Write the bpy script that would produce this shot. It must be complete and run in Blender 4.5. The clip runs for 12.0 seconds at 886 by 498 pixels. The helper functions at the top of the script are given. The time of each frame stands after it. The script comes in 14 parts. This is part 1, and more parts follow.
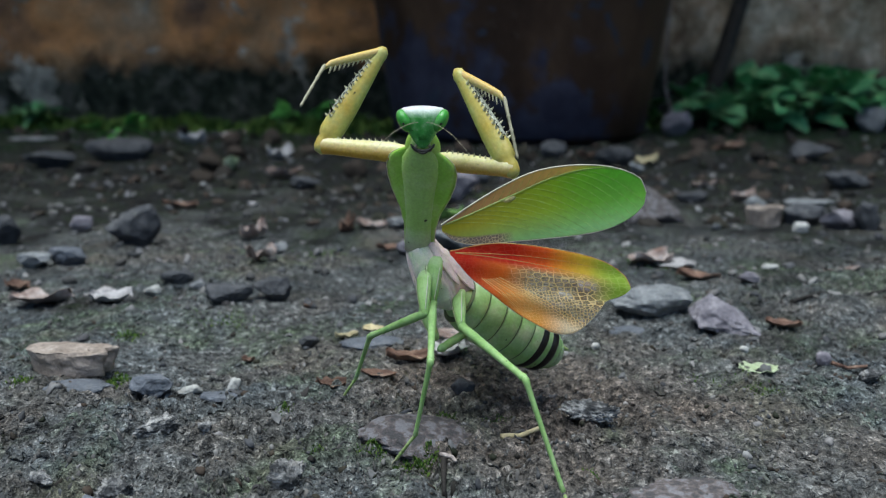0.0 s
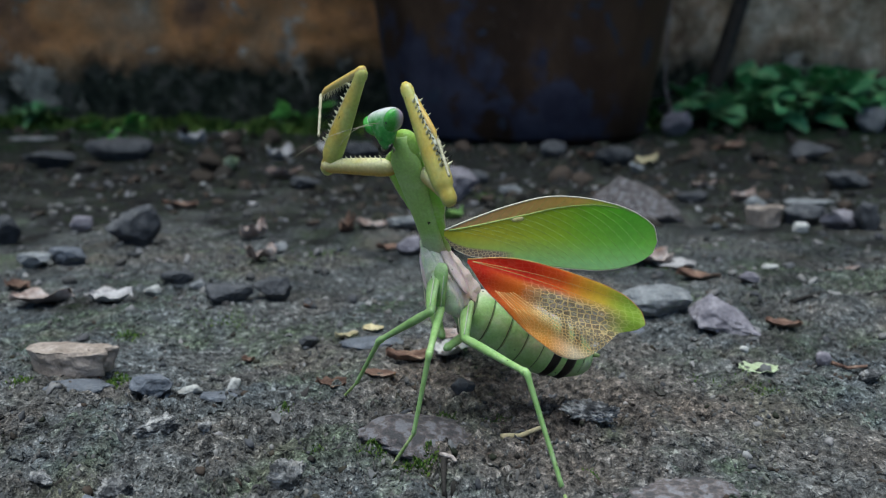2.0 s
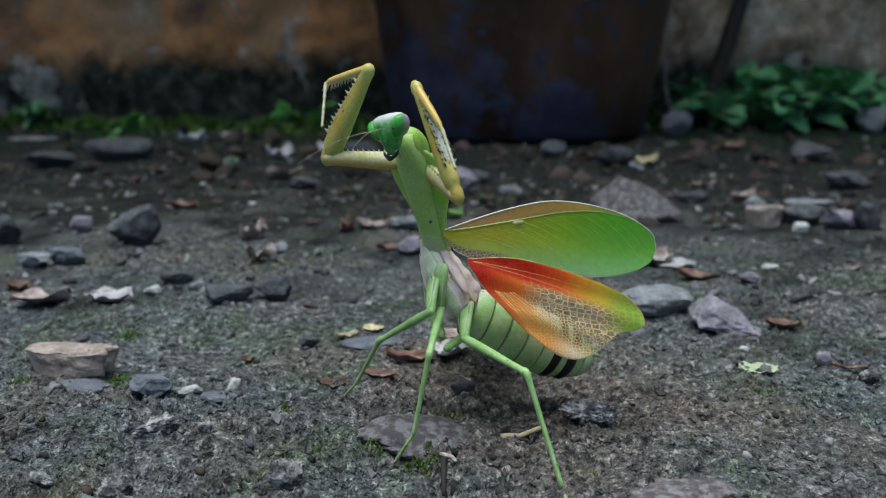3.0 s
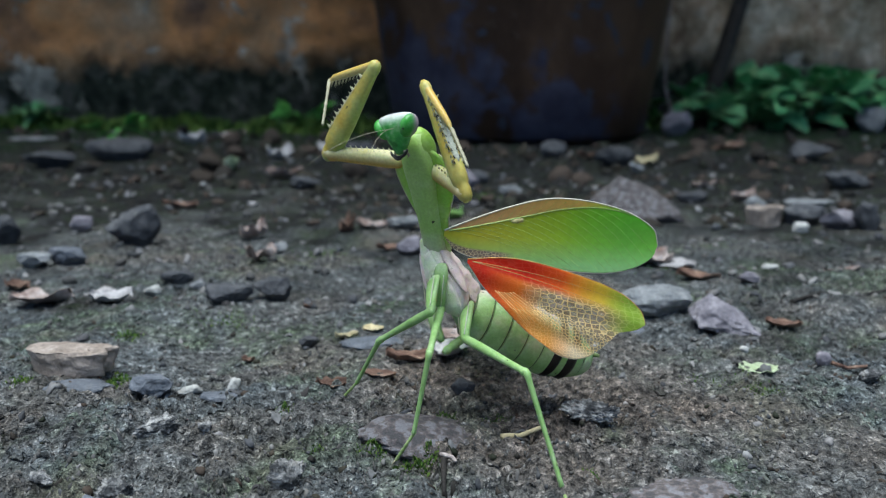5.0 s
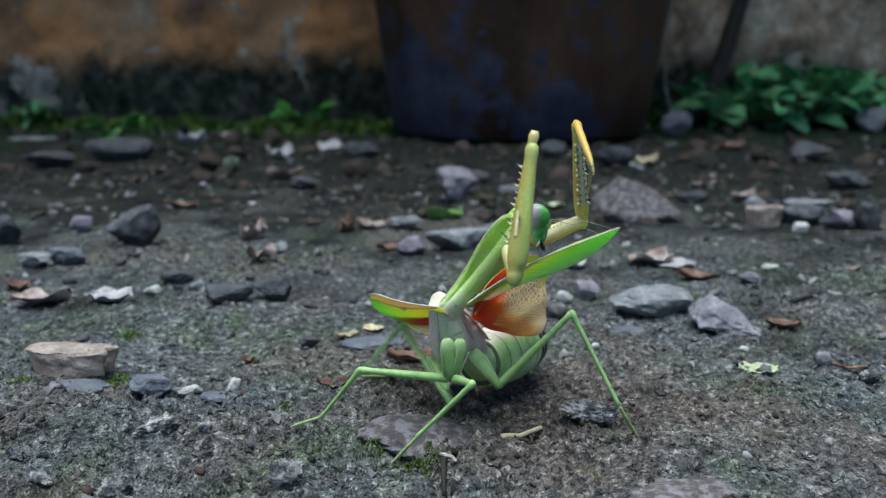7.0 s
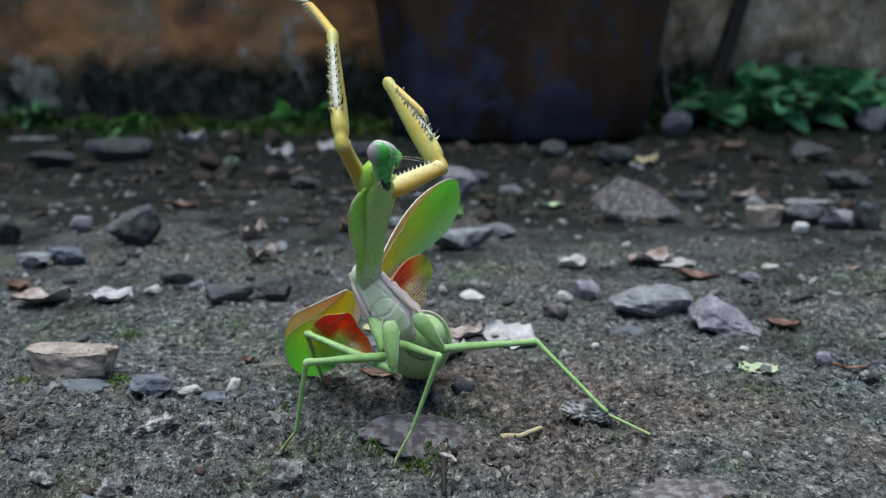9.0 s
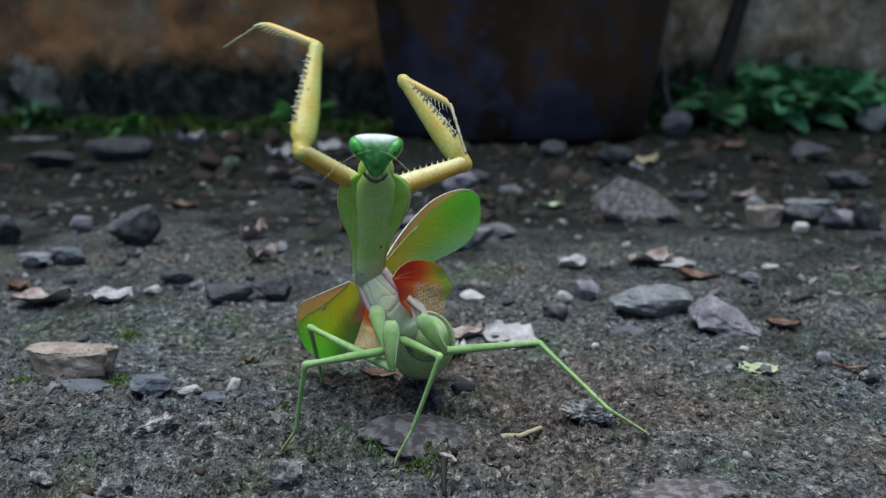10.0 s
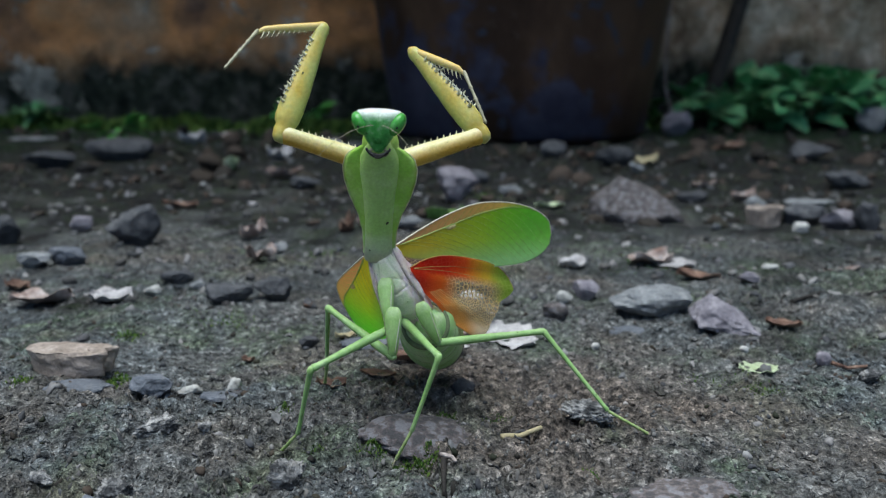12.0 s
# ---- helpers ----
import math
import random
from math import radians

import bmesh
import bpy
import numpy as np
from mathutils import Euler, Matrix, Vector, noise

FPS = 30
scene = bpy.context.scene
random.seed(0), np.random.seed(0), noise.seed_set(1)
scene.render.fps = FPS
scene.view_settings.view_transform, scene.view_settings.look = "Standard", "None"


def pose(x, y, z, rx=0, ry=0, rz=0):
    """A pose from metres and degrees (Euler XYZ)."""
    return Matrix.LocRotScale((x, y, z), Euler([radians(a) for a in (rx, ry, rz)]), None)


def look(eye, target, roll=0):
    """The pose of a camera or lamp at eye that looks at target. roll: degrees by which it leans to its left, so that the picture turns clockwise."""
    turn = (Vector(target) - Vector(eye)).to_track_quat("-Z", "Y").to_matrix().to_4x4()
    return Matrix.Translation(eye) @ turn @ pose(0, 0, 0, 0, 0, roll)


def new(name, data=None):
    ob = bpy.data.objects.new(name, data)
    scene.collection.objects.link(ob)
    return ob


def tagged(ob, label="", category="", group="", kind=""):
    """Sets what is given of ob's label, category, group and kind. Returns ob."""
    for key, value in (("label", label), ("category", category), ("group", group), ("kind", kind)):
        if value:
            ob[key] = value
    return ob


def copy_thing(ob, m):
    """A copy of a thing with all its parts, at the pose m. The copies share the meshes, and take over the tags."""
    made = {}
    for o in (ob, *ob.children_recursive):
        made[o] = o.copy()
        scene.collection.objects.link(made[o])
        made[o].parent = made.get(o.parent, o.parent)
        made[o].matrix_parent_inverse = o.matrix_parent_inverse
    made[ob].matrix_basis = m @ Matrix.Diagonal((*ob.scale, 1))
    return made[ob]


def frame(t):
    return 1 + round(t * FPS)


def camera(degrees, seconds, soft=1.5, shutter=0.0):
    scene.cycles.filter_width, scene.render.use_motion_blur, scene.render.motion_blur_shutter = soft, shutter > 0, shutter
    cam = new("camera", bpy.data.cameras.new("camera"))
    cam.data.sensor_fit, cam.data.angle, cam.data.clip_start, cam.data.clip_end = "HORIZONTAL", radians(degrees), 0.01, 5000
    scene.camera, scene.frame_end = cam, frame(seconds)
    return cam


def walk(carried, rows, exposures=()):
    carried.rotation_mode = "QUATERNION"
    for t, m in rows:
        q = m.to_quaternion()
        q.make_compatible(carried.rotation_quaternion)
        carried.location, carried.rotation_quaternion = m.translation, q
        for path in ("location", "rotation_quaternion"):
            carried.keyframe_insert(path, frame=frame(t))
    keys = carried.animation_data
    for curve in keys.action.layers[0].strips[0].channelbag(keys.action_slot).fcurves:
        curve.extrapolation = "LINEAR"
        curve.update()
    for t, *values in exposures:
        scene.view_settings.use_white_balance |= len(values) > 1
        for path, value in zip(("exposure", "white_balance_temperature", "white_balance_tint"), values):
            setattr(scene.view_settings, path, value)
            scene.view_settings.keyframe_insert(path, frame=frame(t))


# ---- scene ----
# One camera, standing still close to the ground.
cam = camera(55, 12.0, soft=1.2, shutter=0.5)
EYE, AHEAD = (0, 0, 0.077), (0, 1, -0.1465)
cam.data.dof.use_dof = True
cam.data.dof.focus_distance = 0.172
cam.data.dof.aperture_fstop = 21
walk(cam, [(0, look(EYE, AHEAD)), (12, look(EYE, AHEAD))], [(0, 0.65, 5750, 2), (3, 0.61, 5750, 2), (5, 0.84, 5650, 2), (6.5, 0.84, 5600, 2), (9, 0.77, 5720, 4), (10, 0.53, 5700, 4), (11, 0.55, 5700, 3), (12, 0.67, 5750, 3)])

# Overcast daylight in a shaded yard.
world = bpy.data.worlds.new("sky")
scene.world = world
world.use_nodes = True
sky_nodes = world.node_tree.nodes
sky = sky_nodes.new("ShaderNodeTexSky")
sky.sky_type, sky.sun_disc = "NISHITA", False
sky.sun_elevation, sky.sun_rotation = radians(83), radians(225)
sky_nodes["Background"].inputs["Strength"].default_value = 0.07
world.node_tree.links.new(sky.outputs["Color"], sky_nodes["Background"].inputs["Color"])
sun = new("sun", bpy.data.lights.new("sun", "SUN"))
sun.data.energy, sun.data.angle, sun.data.color = 3.4, radians(57), (1.0, 0.96, 0.9)
sun.matrix_world = look((-0.26, -0.26, 3), (0, 0, 0))


def material(name, rough=0.8, spec=0.4):
    """A new material: the material, its node tree and its shader."""
    m = bpy.data.materials.new(name)
    m.use_nodes = True
    shader = m.node_tree.nodes["Principled BSDF"]
    shader.inputs["Roughness"].default_value = rough
    shader.inputs["Specular IOR Level"].default_value = spec
    return m, m.node_tree, shader


def node(tree, kind, **values):
    n = tree.nodes.new("ShaderNode" + kind)
    for key, value in values.items():
        n.inputs[key.replace("_", " ")].default_value = value
    return n


def noise_field(tree, scale, detail=4.0, rough=0.55, distort=0.0, stretch=(1, 1, 1)):
    """Noise in object space; the scale counts features a metre."""
    place = tree.nodes.new("ShaderNodeTexCoord")
    mapped = tree.nodes.new("ShaderNodeMapping")
    mapped.inputs["Scale"].default_value = stretch
    n = node(tree, "TexNoise", Scale=scale, Detail=detail, Roughness=rough, Distortion=distort)
    tree.links.new(place.outputs["Object"], mapped.inputs["Vector"])
    tree.links.new(mapped.outputs["Vector"], n.inputs["Vector"])
    return n.outputs["Fac"]


def ramp(tree, source, stops):
    """A colour ramp on a value: stops of (place, colour)."""
    n = tree.nodes.new("ShaderNodeValToRGB")
    while len(n.color_ramp.elements) < len(stops):
        n.color_ramp.elements.new(0.5)
    for e, (place, colour) in zip(n.color_ramp.elements, stops):
        e.position = place
        e.color = (*colour, 1) if len(colour) == 3 else colour
    tree.links.new(source, n.inputs["Fac"])
    return n.outputs["Color"]


def blend(tree, fac, a, b, mode="MIX"):
    """Mixes two colours; each may be a socket or a colour, fac a socket or a number."""
    n = tree.nodes.new("ShaderNodeMix")
    n.data_type, n.blend_type = "RGBA", mode
    for socket, value in ((n.inputs[0], fac), (n.inputs[6], a), (n.inputs[7], b)):
        if isinstance(value, bpy.types.NodeSocket):
            tree.links.new(value, socket)
        elif isinstance(value, tuple):
            socket.default_value = (*value, 1)
        else:
            socket.default_value = value
    return n.outputs[2]


def sums(tree, op, a, b):
    n = tree.nodes.new("ShaderNodeMath")
    n.operation = op
    for socket, value in zip(n.inputs, (a, b)):
        if isinstance(value, bpy.types.NodeSocket):
            tree.links.new(value, socket)
        else:
            socket.default_value = value
    return n.outputs[0]


def relief_on(tree, shader, source, metres, strength=1.0):
    b = node(tree, "Bump", Strength=strength, Distance=metres)
    tree.links.new(source, b.inputs["Height"])
    tree.links.new(b.outputs["Normal"], shader.inputs["Normal"])
    return b


def mottled(name, a, b, scale, rough=0.8, bump=0.0, c=None, spec=0.4, fine=6.0, blur=1.0):
    """A surface of two or three tones, with grain at a second scale."""
    m, tree, shader = material(name, rough, spec)
    coarse = noise_field(tree, scale, 5)
    stops = [(0.35, a), (0.65, b)] if c is None else [(0.5 - 0.2 * blur, a), (0.5, b), (0.5 + 0.18 * blur, c)]
    colour = ramp(tree, coarse, stops)
    grain = noise_field(tree, scale * fine, 4, 0.65)
    tone = ramp(tree, grain, [(0.3, (0.62, 0.62, 0.62)), (0.7, (1.25, 1.25, 1.25))])
    colour = blend(tree, 0.8, colour, tone, "MULTIPLY")
    info = tree.nodes.new("ShaderNodeObjectInfo")
    each = ramp(tree, info.outputs["Random"], [(0, (0.8, 0.8, 0.8)), (1, (1.15, 1.15, 1.15))])
    colour = blend(tree, 1.0, colour, each, "MULTIPLY")
    tree.links.new(colour, shader.inputs["Base Color"])
    if bump:
        relief_on(tree, shader, sums(tree, "ADD", coarse, grain), bump, 0.9)
    return m


def part(name, bm, mat, parent=None, label="", smooth=True):
    """Links a bmesh as one mesh object, under a thing or part where one is given."""
    me = bpy.data.meshes.new(name)
    bm.to_mesh(me)
    bm.free()
    for mm in (mat if isinstance(mat, (list, tuple)) else [mat]):
        me.materials.append(mm)
    me.polygons.foreach_set("use_smooth", [smooth] * len(me.polygons))
    ob = new(name, me)
    ob.parent = parent
    return tagged(ob, label)


def lattice(ix, iy, seed):
    h = (ix * 374761393 + iy * 668265263 + seed * 974711) & 0xFFFFFFFF
    h = ((h ^ (h >> 13)) * 1274126177) & 0xFFFFFFFF
    return ((h ^ (h >> 16)) & 0xFFFF) / 65535.0


def field(x, y, size, seed):
    """Smooth noise from -1 to 1 with features of that size."""
    x, y = x / size, y / size
    ix, iy = np.floor(x).astype(np.int64), np.floor(y).astype(np.int64)
    u, v = x - ix, y - iy
    u, v = u * u * (3 - 2 * u), v * v * (3 - 2 * v)
    top = lattice(ix, iy, seed) * (1 - u) + lattice(ix + 1, iy, seed) * u
    low = lattice(ix, iy + 1, seed) * (1 - u) + lattice(ix + 1, iy + 1, seed) * u
    return (top * (1 - v) + low * v) * 2 - 1


def height(x, y, cell=0.0):
    """The height of the earth at a place: swells, and rounded lumps with creases between them; detail finer than the cell is left out."""
    x, y = np.asarray(x, float), np.asarray(y, float)
    z = 0.0022 * field(x + 0.31, y, 0.11, 1) + 0.0019 * field(x * 0.8 + y * 0.6, y * 0.8 - x * 0.6, 0.036, 2)
    calm = 1 - 0.75 * np.exp(-((x - 0.008) ** 2 + (y - 0.168) ** 2) / 0.05 ** 2)
    z = z * calm - 0.0004
    loose = np.clip(0.62 + 0.75 * field(x + 0.7, y * 0.8, 0.045, 8), 0.12, 1.2)
    for size, amp, seed in ((0.019, 0.0022, 3), (0.0085, 0.0020, 4), (0.0042, 0.0017, 5), (0.0021, 0.0010, 6), (0.0012, 0.00055, 7)):
        keep = np.clip(size / (cell * 2.0 + 1e-9) - 0.6, 0, 1) if np.any(cell) else 1.0
        turn = 0.5 + 0.9 * seed
        c, w = math.cos(turn), math.sin(turn)
        bent = 0.35 * size * field(x, y, size * 1.7, seed + 30)
        n = field(x * c + y * w + seed + bent, y * c - x * w - bent, size, seed)
        lump = np.minimum(np.abs(n) * 1.6, 0.75) - 0.42
        pit = np.clip(field(x * w + y * c, y * w - x * c + seed, size * 1.4, seed + 50) - 0.52, 0, 1)
        z = z + keep * amp * (loose * lump - 1.5 * pit)
    return z


def steps(fine_from, fine_to, step, reach, growth):
    """Grid lines, evenly spaced in the middle and ever wider towards both ends."""
    mid = list(np.arange(fine_from, fine_to, step))
    low, high, s = [mid[0]], [mid[-1]], step
    while high[-1] < reach:
        s *= growth
        high.append(high[-1] + s)
    s = step
    while low[-1] > -reach:
        s *= growth * 1.05
        low.append(low[-1] - s)
    return np.array(low[:0:-1] + mid + high[1:])


def build_ground(mat):
    xs, ys = steps(-0.11, 0.11, 0.0005, 40, 1.022), steps(0.10, 0.25, 0.0005, 40, 1.0105)
    X, Y = np.meshgrid(xs, ys)
    CX, CY = np.meshgrid(np.gradient(xs), np.gradient(ys))
    Z = height(X, Y, np.maximum(CX, CY))
    nx, ny = len(xs), len(ys)
    co = np.stack([X, Y, Z], -1).reshape(-1, 3)
    i = (np.arange(ny - 1)[:, None] * nx + np.arange(nx - 1)[None, :]).ravel()
    quads = np.stack([i, i + 1, i + nx + 1, i + nx], -1)
    me = bpy.data.meshes.new("ground")
    me.vertices.add(len(co))
    me.vertices.foreach_set("co", co.ravel())
    me.loops.add(quads.size)
    me.loops.foreach_set("vertex_index", quads.ravel())
    me.polygons.add(len(quads))
    me.polygons.foreach_set("loop_start", np.arange(0, quads.size, 4))
    me.polygons.foreach_set("use_smooth", np.ones(len(quads), bool))
    me.update(calc_edges=True)
    me.materials.append(mat)
    return tagged(new("ground", me), "damp dark grey earth with grit and traces of moss", "ground", kind="structure")


def earth_material():
    """Damp soil: grey, blue-grey and brown patches, a green film here and there; near-black blotches that paint in
    shade towards the wall.
    """
    m, tree, shader = material("earth", 0.9, 0.2)
    patches = noise_field(tree, 14, 5, 0.6)
    colour = ramp(tree, patches, [(0.32, (0.062, 0.064, 0.062)), (0.46, (0.112, 0.114, 0.111)), (0.58, (0.097, 0.108, 0.114)), (0.7, (0.158, 0.157, 0.147))])
    film = noise_field(tree, 26, 6, 0.65, 0.6)
    colour = blend(tree, ramp(tree, film, [(0.50, (0, 0, 0)), (0.64, (0.65, 0.65, 0.65))]), colour, (0.074, 0.104, 0.050))
    rust = noise_field(tree, 19, 5, 0.6, 0.4)
    colour = blend(tree, ramp(tree, rust, [(0.50, (0, 0, 0)), (0.64, (0.65, 0.65, 0.65))]), colour, (0.120, 0.098, 0.080))
    place = tree.nodes.new("ShaderNodeTexCoord")
    split = tree.nodes.new("ShaderNodeSeparateXYZ")
    tree.links.new(place.outputs["Object"], split.inputs[0])
    bare = tree.nodes.new("ShaderNodeVectorMath")
    bare.operation = "DISTANCE"
    bare.inputs[1].default_value = (0.022, 0.185, 0)
    tree.links.new(place.outputs["Object"], bare.inputs[0])
    near = node(tree, "MapRange")
    near.inputs["From Min"].default_value, near.inputs["From Max"].default_value = 0.050, 0.016
    tree.links.new(sums(tree, "ADD", bare.outputs["Value"], sums(tree, "MULTIPLY", sums(tree, "SUBTRACT", film, 0.5), 0.12)), near.inputs["Value"])
    colour = blend(tree, sums(tree, "MULTIPLY", near.outputs[0], 0.75), colour, (0.128, 0.101, 0.082))
    crumbs = noise_field(tree, 520, 5, 0.62)
    dust = noise_field(tree, 2100, 3, 0.6)
    colour = blend(tree, 0.6, colour, ramp(tree, dust, [(0.34, (0.25, 0.25, 0.25)), (0.5, (1, 1, 1)), (0.66, (1.95, 1.95, 1.95))]), "MULTIPLY")
    colour = blend(tree, 0.9, colour, ramp(tree, crumbs, [(0.37, (0.22, 0.22, 0.22)), (0.45, (0.92, 0.92, 0.92)), (0.57, (1.38, 1.37, 1.35)), (0.64, (2.8, 2.75, 2.7))]), "MULTIPLY")
    lumps = noise_field(tree, 130, 5, 0.6)
    colour = blend(tree, 0.85, colour, ramp(tree, lumps, [(0.36, (0.58, 0.58, 0.58)), (0.48, (0.95, 0.95, 0.95)), (0.64, (1.4, 1.4, 1.4))]), "MULTIPLY")
    # Shade towards the wall, put into the soil's colour by Y and noise.
    wall_shade = node(tree, "MapRange")
    wall_shade.inputs["From Min"].default_value, wall_shade.inputs["From Max"].default_value = 0.28, 0.46
    tree.links.new(sums(tree, "ADD", split.outputs["Y"], sums(tree, "MULTIPLY", sums(tree, "SUBTRACT", patches, 0.5), 1.1)), wall_shade.inputs["Value"])
    shaded_soil = ramp(tree, noise_field(tree, 75, 6, 0.7), [(0.36, (0.008, 0.008, 0.008)), (0.5, (0.024, 0.024, 0.023)), (0.58, (0.020, 0.028, 0.014)), (0.66, (0.052, 0.046, 0.040))])
    colour = blend(tree, wall_shade.outputs[0], colour, shaded_soil)
    mossy = node(tree, "MapRange")
    mossy.inputs["From Min"].default_value, mossy.inputs["From Max"].default_value = 0.72, 0.90
    tree.links.new(sums(tree, "ADD", split.outputs["Y"], sums(tree, "MULTIPLY", sums(tree, "SUBTRACT", film, 0.5), 0.8)), mossy.inputs["Value"])
    colour = blend(tree, sums(tree, "MULTIPLY", mossy.outputs[0], 0.7), colour, (0.018, 0.045, 0.012))
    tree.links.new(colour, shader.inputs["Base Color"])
    tree.links.new(ramp(tree, lumps, [(0.3, (0.5, 0.5, 0.5)), (0.6, (0.95, 0.95, 0.95))]), shader.inputs["Roughness"])
    relief_on(tree, shader, sums(tree, "ADD", sums(tree, "MULTIPLY", lumps, 1.6), sums(tree, "ADD", sums(tree, "MULTIPLY", crumbs, 0.7), sums(tree, "MULTIPLY", dust, 0.22))), 0.0034, 1.0)
    return m


def wall_material():
    """Old plaster: orange-brown wash, grey bare patches, black mould that climbs unevenly from the foot, pale scars."""
    m, tree, shader = material("old_plaster", 0.92, 0.25)
    wash = noise_field(tree, 7, 6, 0.6, 0.4)
    colour = ramp(tree, wash, [(0.3, (0.20, 0.12, 0.08)), (0.45, (0.62, 0.29, 0.11)), (0.58, (0.46, 0.29, 0.16)), (0.72, (0.64, 0.53, 0.40))])
    bare = noise_field(tree, 4, 4, 0.5, 0.2)
    place = tree.nodes.new("ShaderNodeTexCoord")
    split = tree.nodes.new("ShaderNodeSeparateXYZ")
    tree.links.new(place.outputs["Object"], split.inputs[0])
    along_x = node(tree, "MapRange")
    along_x.inputs["From Min"].default_value, along_x.inputs["From Max"].default_value = 0.10, 0.28
    tree.links.new(sums(tree, "ADD", split.outputs["X"], sums(tree, "MULTIPLY", sums(tree, "SUBTRACT", bare, 0.5), 0.6)), along_x.inputs["Value"])
    colour = blend(tree, sums(tree, "MULTIPLY", along_x.outputs[0], 0.85), colour, ramp(tree, noise_field(tree, 34, 7, 0.75), [(0.36, (0.16, 0.11, 0.075)), (0.5, (0.47, 0.37, 0.26)), (0.64, (0.78, 0.68, 0.54))]))
    climb = noise_field(tree, 9, 6, 0.75, 0.8, (1.0, 1, 0.5))
    level = sums(tree, "SUBTRACT", sums(tree, "MULTIPLY", split.outputs["Z"], 8.5), climb)
    colour = blend(tree, ramp(tree, sums(tree, "ADD", level, 0.3), [(0.30, (1, 1, 1)), (0.62, (0, 0, 0))]), colour, ramp(tree, noise_field(tree, 60, 4), [(0.35, (0.012, 0.014, 0.010)), (0.5, (0.035, 0.042, 0.026)), (0.62, (0.085, 0.080, 0.066))]))
    peel = noise_field(tree, 13, 6, 0.72, 0.6)
    colour = blend(tree, ramp(tree, peel, [(0.57, (0, 0, 0)), (0.60, (0.85, 0.85, 0.85))]), colour, ramp(tree, noise_field(tree, 45, 4), [(0.4, (0.20, 0.19, 0.16)), (0.6, (0.52, 0.47, 0.39))]))
    scars = noise_field(tree, 30, 5, 0.7)
    colour = blend(tree, ramp(tree, scars, [(0.64, (0, 0, 0)), (0.72, (0.5, 0.5, 0.5))]), colour, (0.22, 0.20, 0.18))
    grit = noise_field(tree, 240, 4)
    colour = blend(tree, 0.7, colour, ramp(tree, grit, [(0.3, (0.6, 0.6, 0.6)), (0.7, (1.2, 1.2, 1.2))]), "MULTIPLY")
    tree.links.new(colour, shader.inputs["Base Color"])
    relief_on(tree, shader, sums(tree, "ADD", scars, grit), 0.004, 0.8)
    return m


earth = earth_material()
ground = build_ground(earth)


def build_wall():
    """A thick wall whose face is uneven near the ground."""
    xs, zs = steps(-0.75, 0.85, 0.006, 6, 1.2), np.concatenate([np.linspace(-0.05, 0.24, 50), np.array([0.3, 0.5, 1.0, 2.2])])
    bm = bmesh.new()
    rows = []
    for z in zs:
        f = 0.006 * field(xs, np.full_like(xs, z), 0.05, 21) + 0.004 * field(xs, np.full_like(xs, z), 0.017, 22)
        rows.append([bm.verts.new((x, 1.075 + d + 0.02 * max(0.0, z - 0.3), z)) for x, d in zip(xs, f)])
    for a, b in zip(rows, rows[1:]):
        for k in range(len(xs) - 1):
            bm.faces.new((a[k], a[k + 1], b[k + 1], b[k]))
    rim = [e for e in bm.edges if e.is_boundary]
    made = bmesh.ops.extrude_edge_only(bm, edges=rim)["geom"]
    back = [v for v in made if isinstance(v, bmesh.types.BMVert)]
    for v in back:
        v.co.y = 1.26
    bmesh.ops.contextual_create(bm, geom=[e for e in bm.edges if e.is_boundary])
    return tagged(part("wall_north", bm, wall_material()), "old orange-brown plaster wall with black mould at its foot", "wall", kind="structure")


wall_north = build_wall()


def loft(bm, rows, n=14):
    """Skins rings along z. Rows: (z, rx, ry, cx, cy); closed at both ends."""
    rings = []
    for row in rows:
        z, rx, ry, cx, cy = (*row, 0, 0)[:5] if len(row) == 3 else row
        rings.append([bm.verts.new((cx + rx * math.cos(2 * math.pi * k / n), cy + ry * math.sin(2 * math.pi * k / n), z)) for k in range(n)])
    for a, b in zip(rings, rings[1:]):
        for k in range(n):
            bm.faces.new((a[k], a[(k + 1) % n], b[(k + 1) % n], b[k]))
    bm.faces.new(rings[0][::-1])
    bm.faces.new(rings[-1])
    return bm


def tube(bm, points, radii, n=6):
    """A tube along a bent line."""
    rings = []
    for i, p in enumerate(points):
        p = Vector(p)
        ahead = (Vector(points[min(i + 1, len(points) - 1)]) - Vector(points[max(i - 1, 0)])).normalized()
        u = ahead.orthogonal().normalized()
        if rings:
            u = (last - ahead * last.dot(ahead)).normalized()
        last = u
        v = ahead.cross(u)
        r = float(radii[i] if isinstance(radii, (list, tuple)) else radii)
        rings.append([bm.verts.new(p + r * (u * math.cos(2 * math.pi * k / n) + v * math.sin(2 * math.pi * k / n))) for k in range(n)])
    for a, b in zip(rings, rings[1:]):
        for k in range(n):
            bm.faces.new((a[k], a[(k + 1) % n], b[(k + 1) % n], b[k]))
    bm.faces.new(rings[0][::-1])
    bm.faces.new(rings[-1])
    return bm


def build_shade_slab():
    """A slab added out of view above the wall, to shade its foot, the pot and the ground."""
    bm = bmesh.new()
    bmesh.ops.create_cube(bm, size=1, matrix=Matrix.Translation((0, 1.03, 1.28)) @ Euler((radians(12), 0, 0)).to_matrix().to_4x4() @ Matrix.Diagonal((8, 1.0, 0.06, 1)))
    bmesh.ops.bevel(bm, geom=bm.edges[:], offset=0.006, segments=2, affect="EDGES")
    boards = mottled("shade_slab_boards", (0.10, 0.075, 0.055), (0.16, 0.12, 0.09), 12, 0.8, 0.001)
    return tagged(part("eaves", bm, boards, smooth=False), "added unseen wooden slab that shades the wall and pot", "eaves", kind="structure")


build_shade_slab()


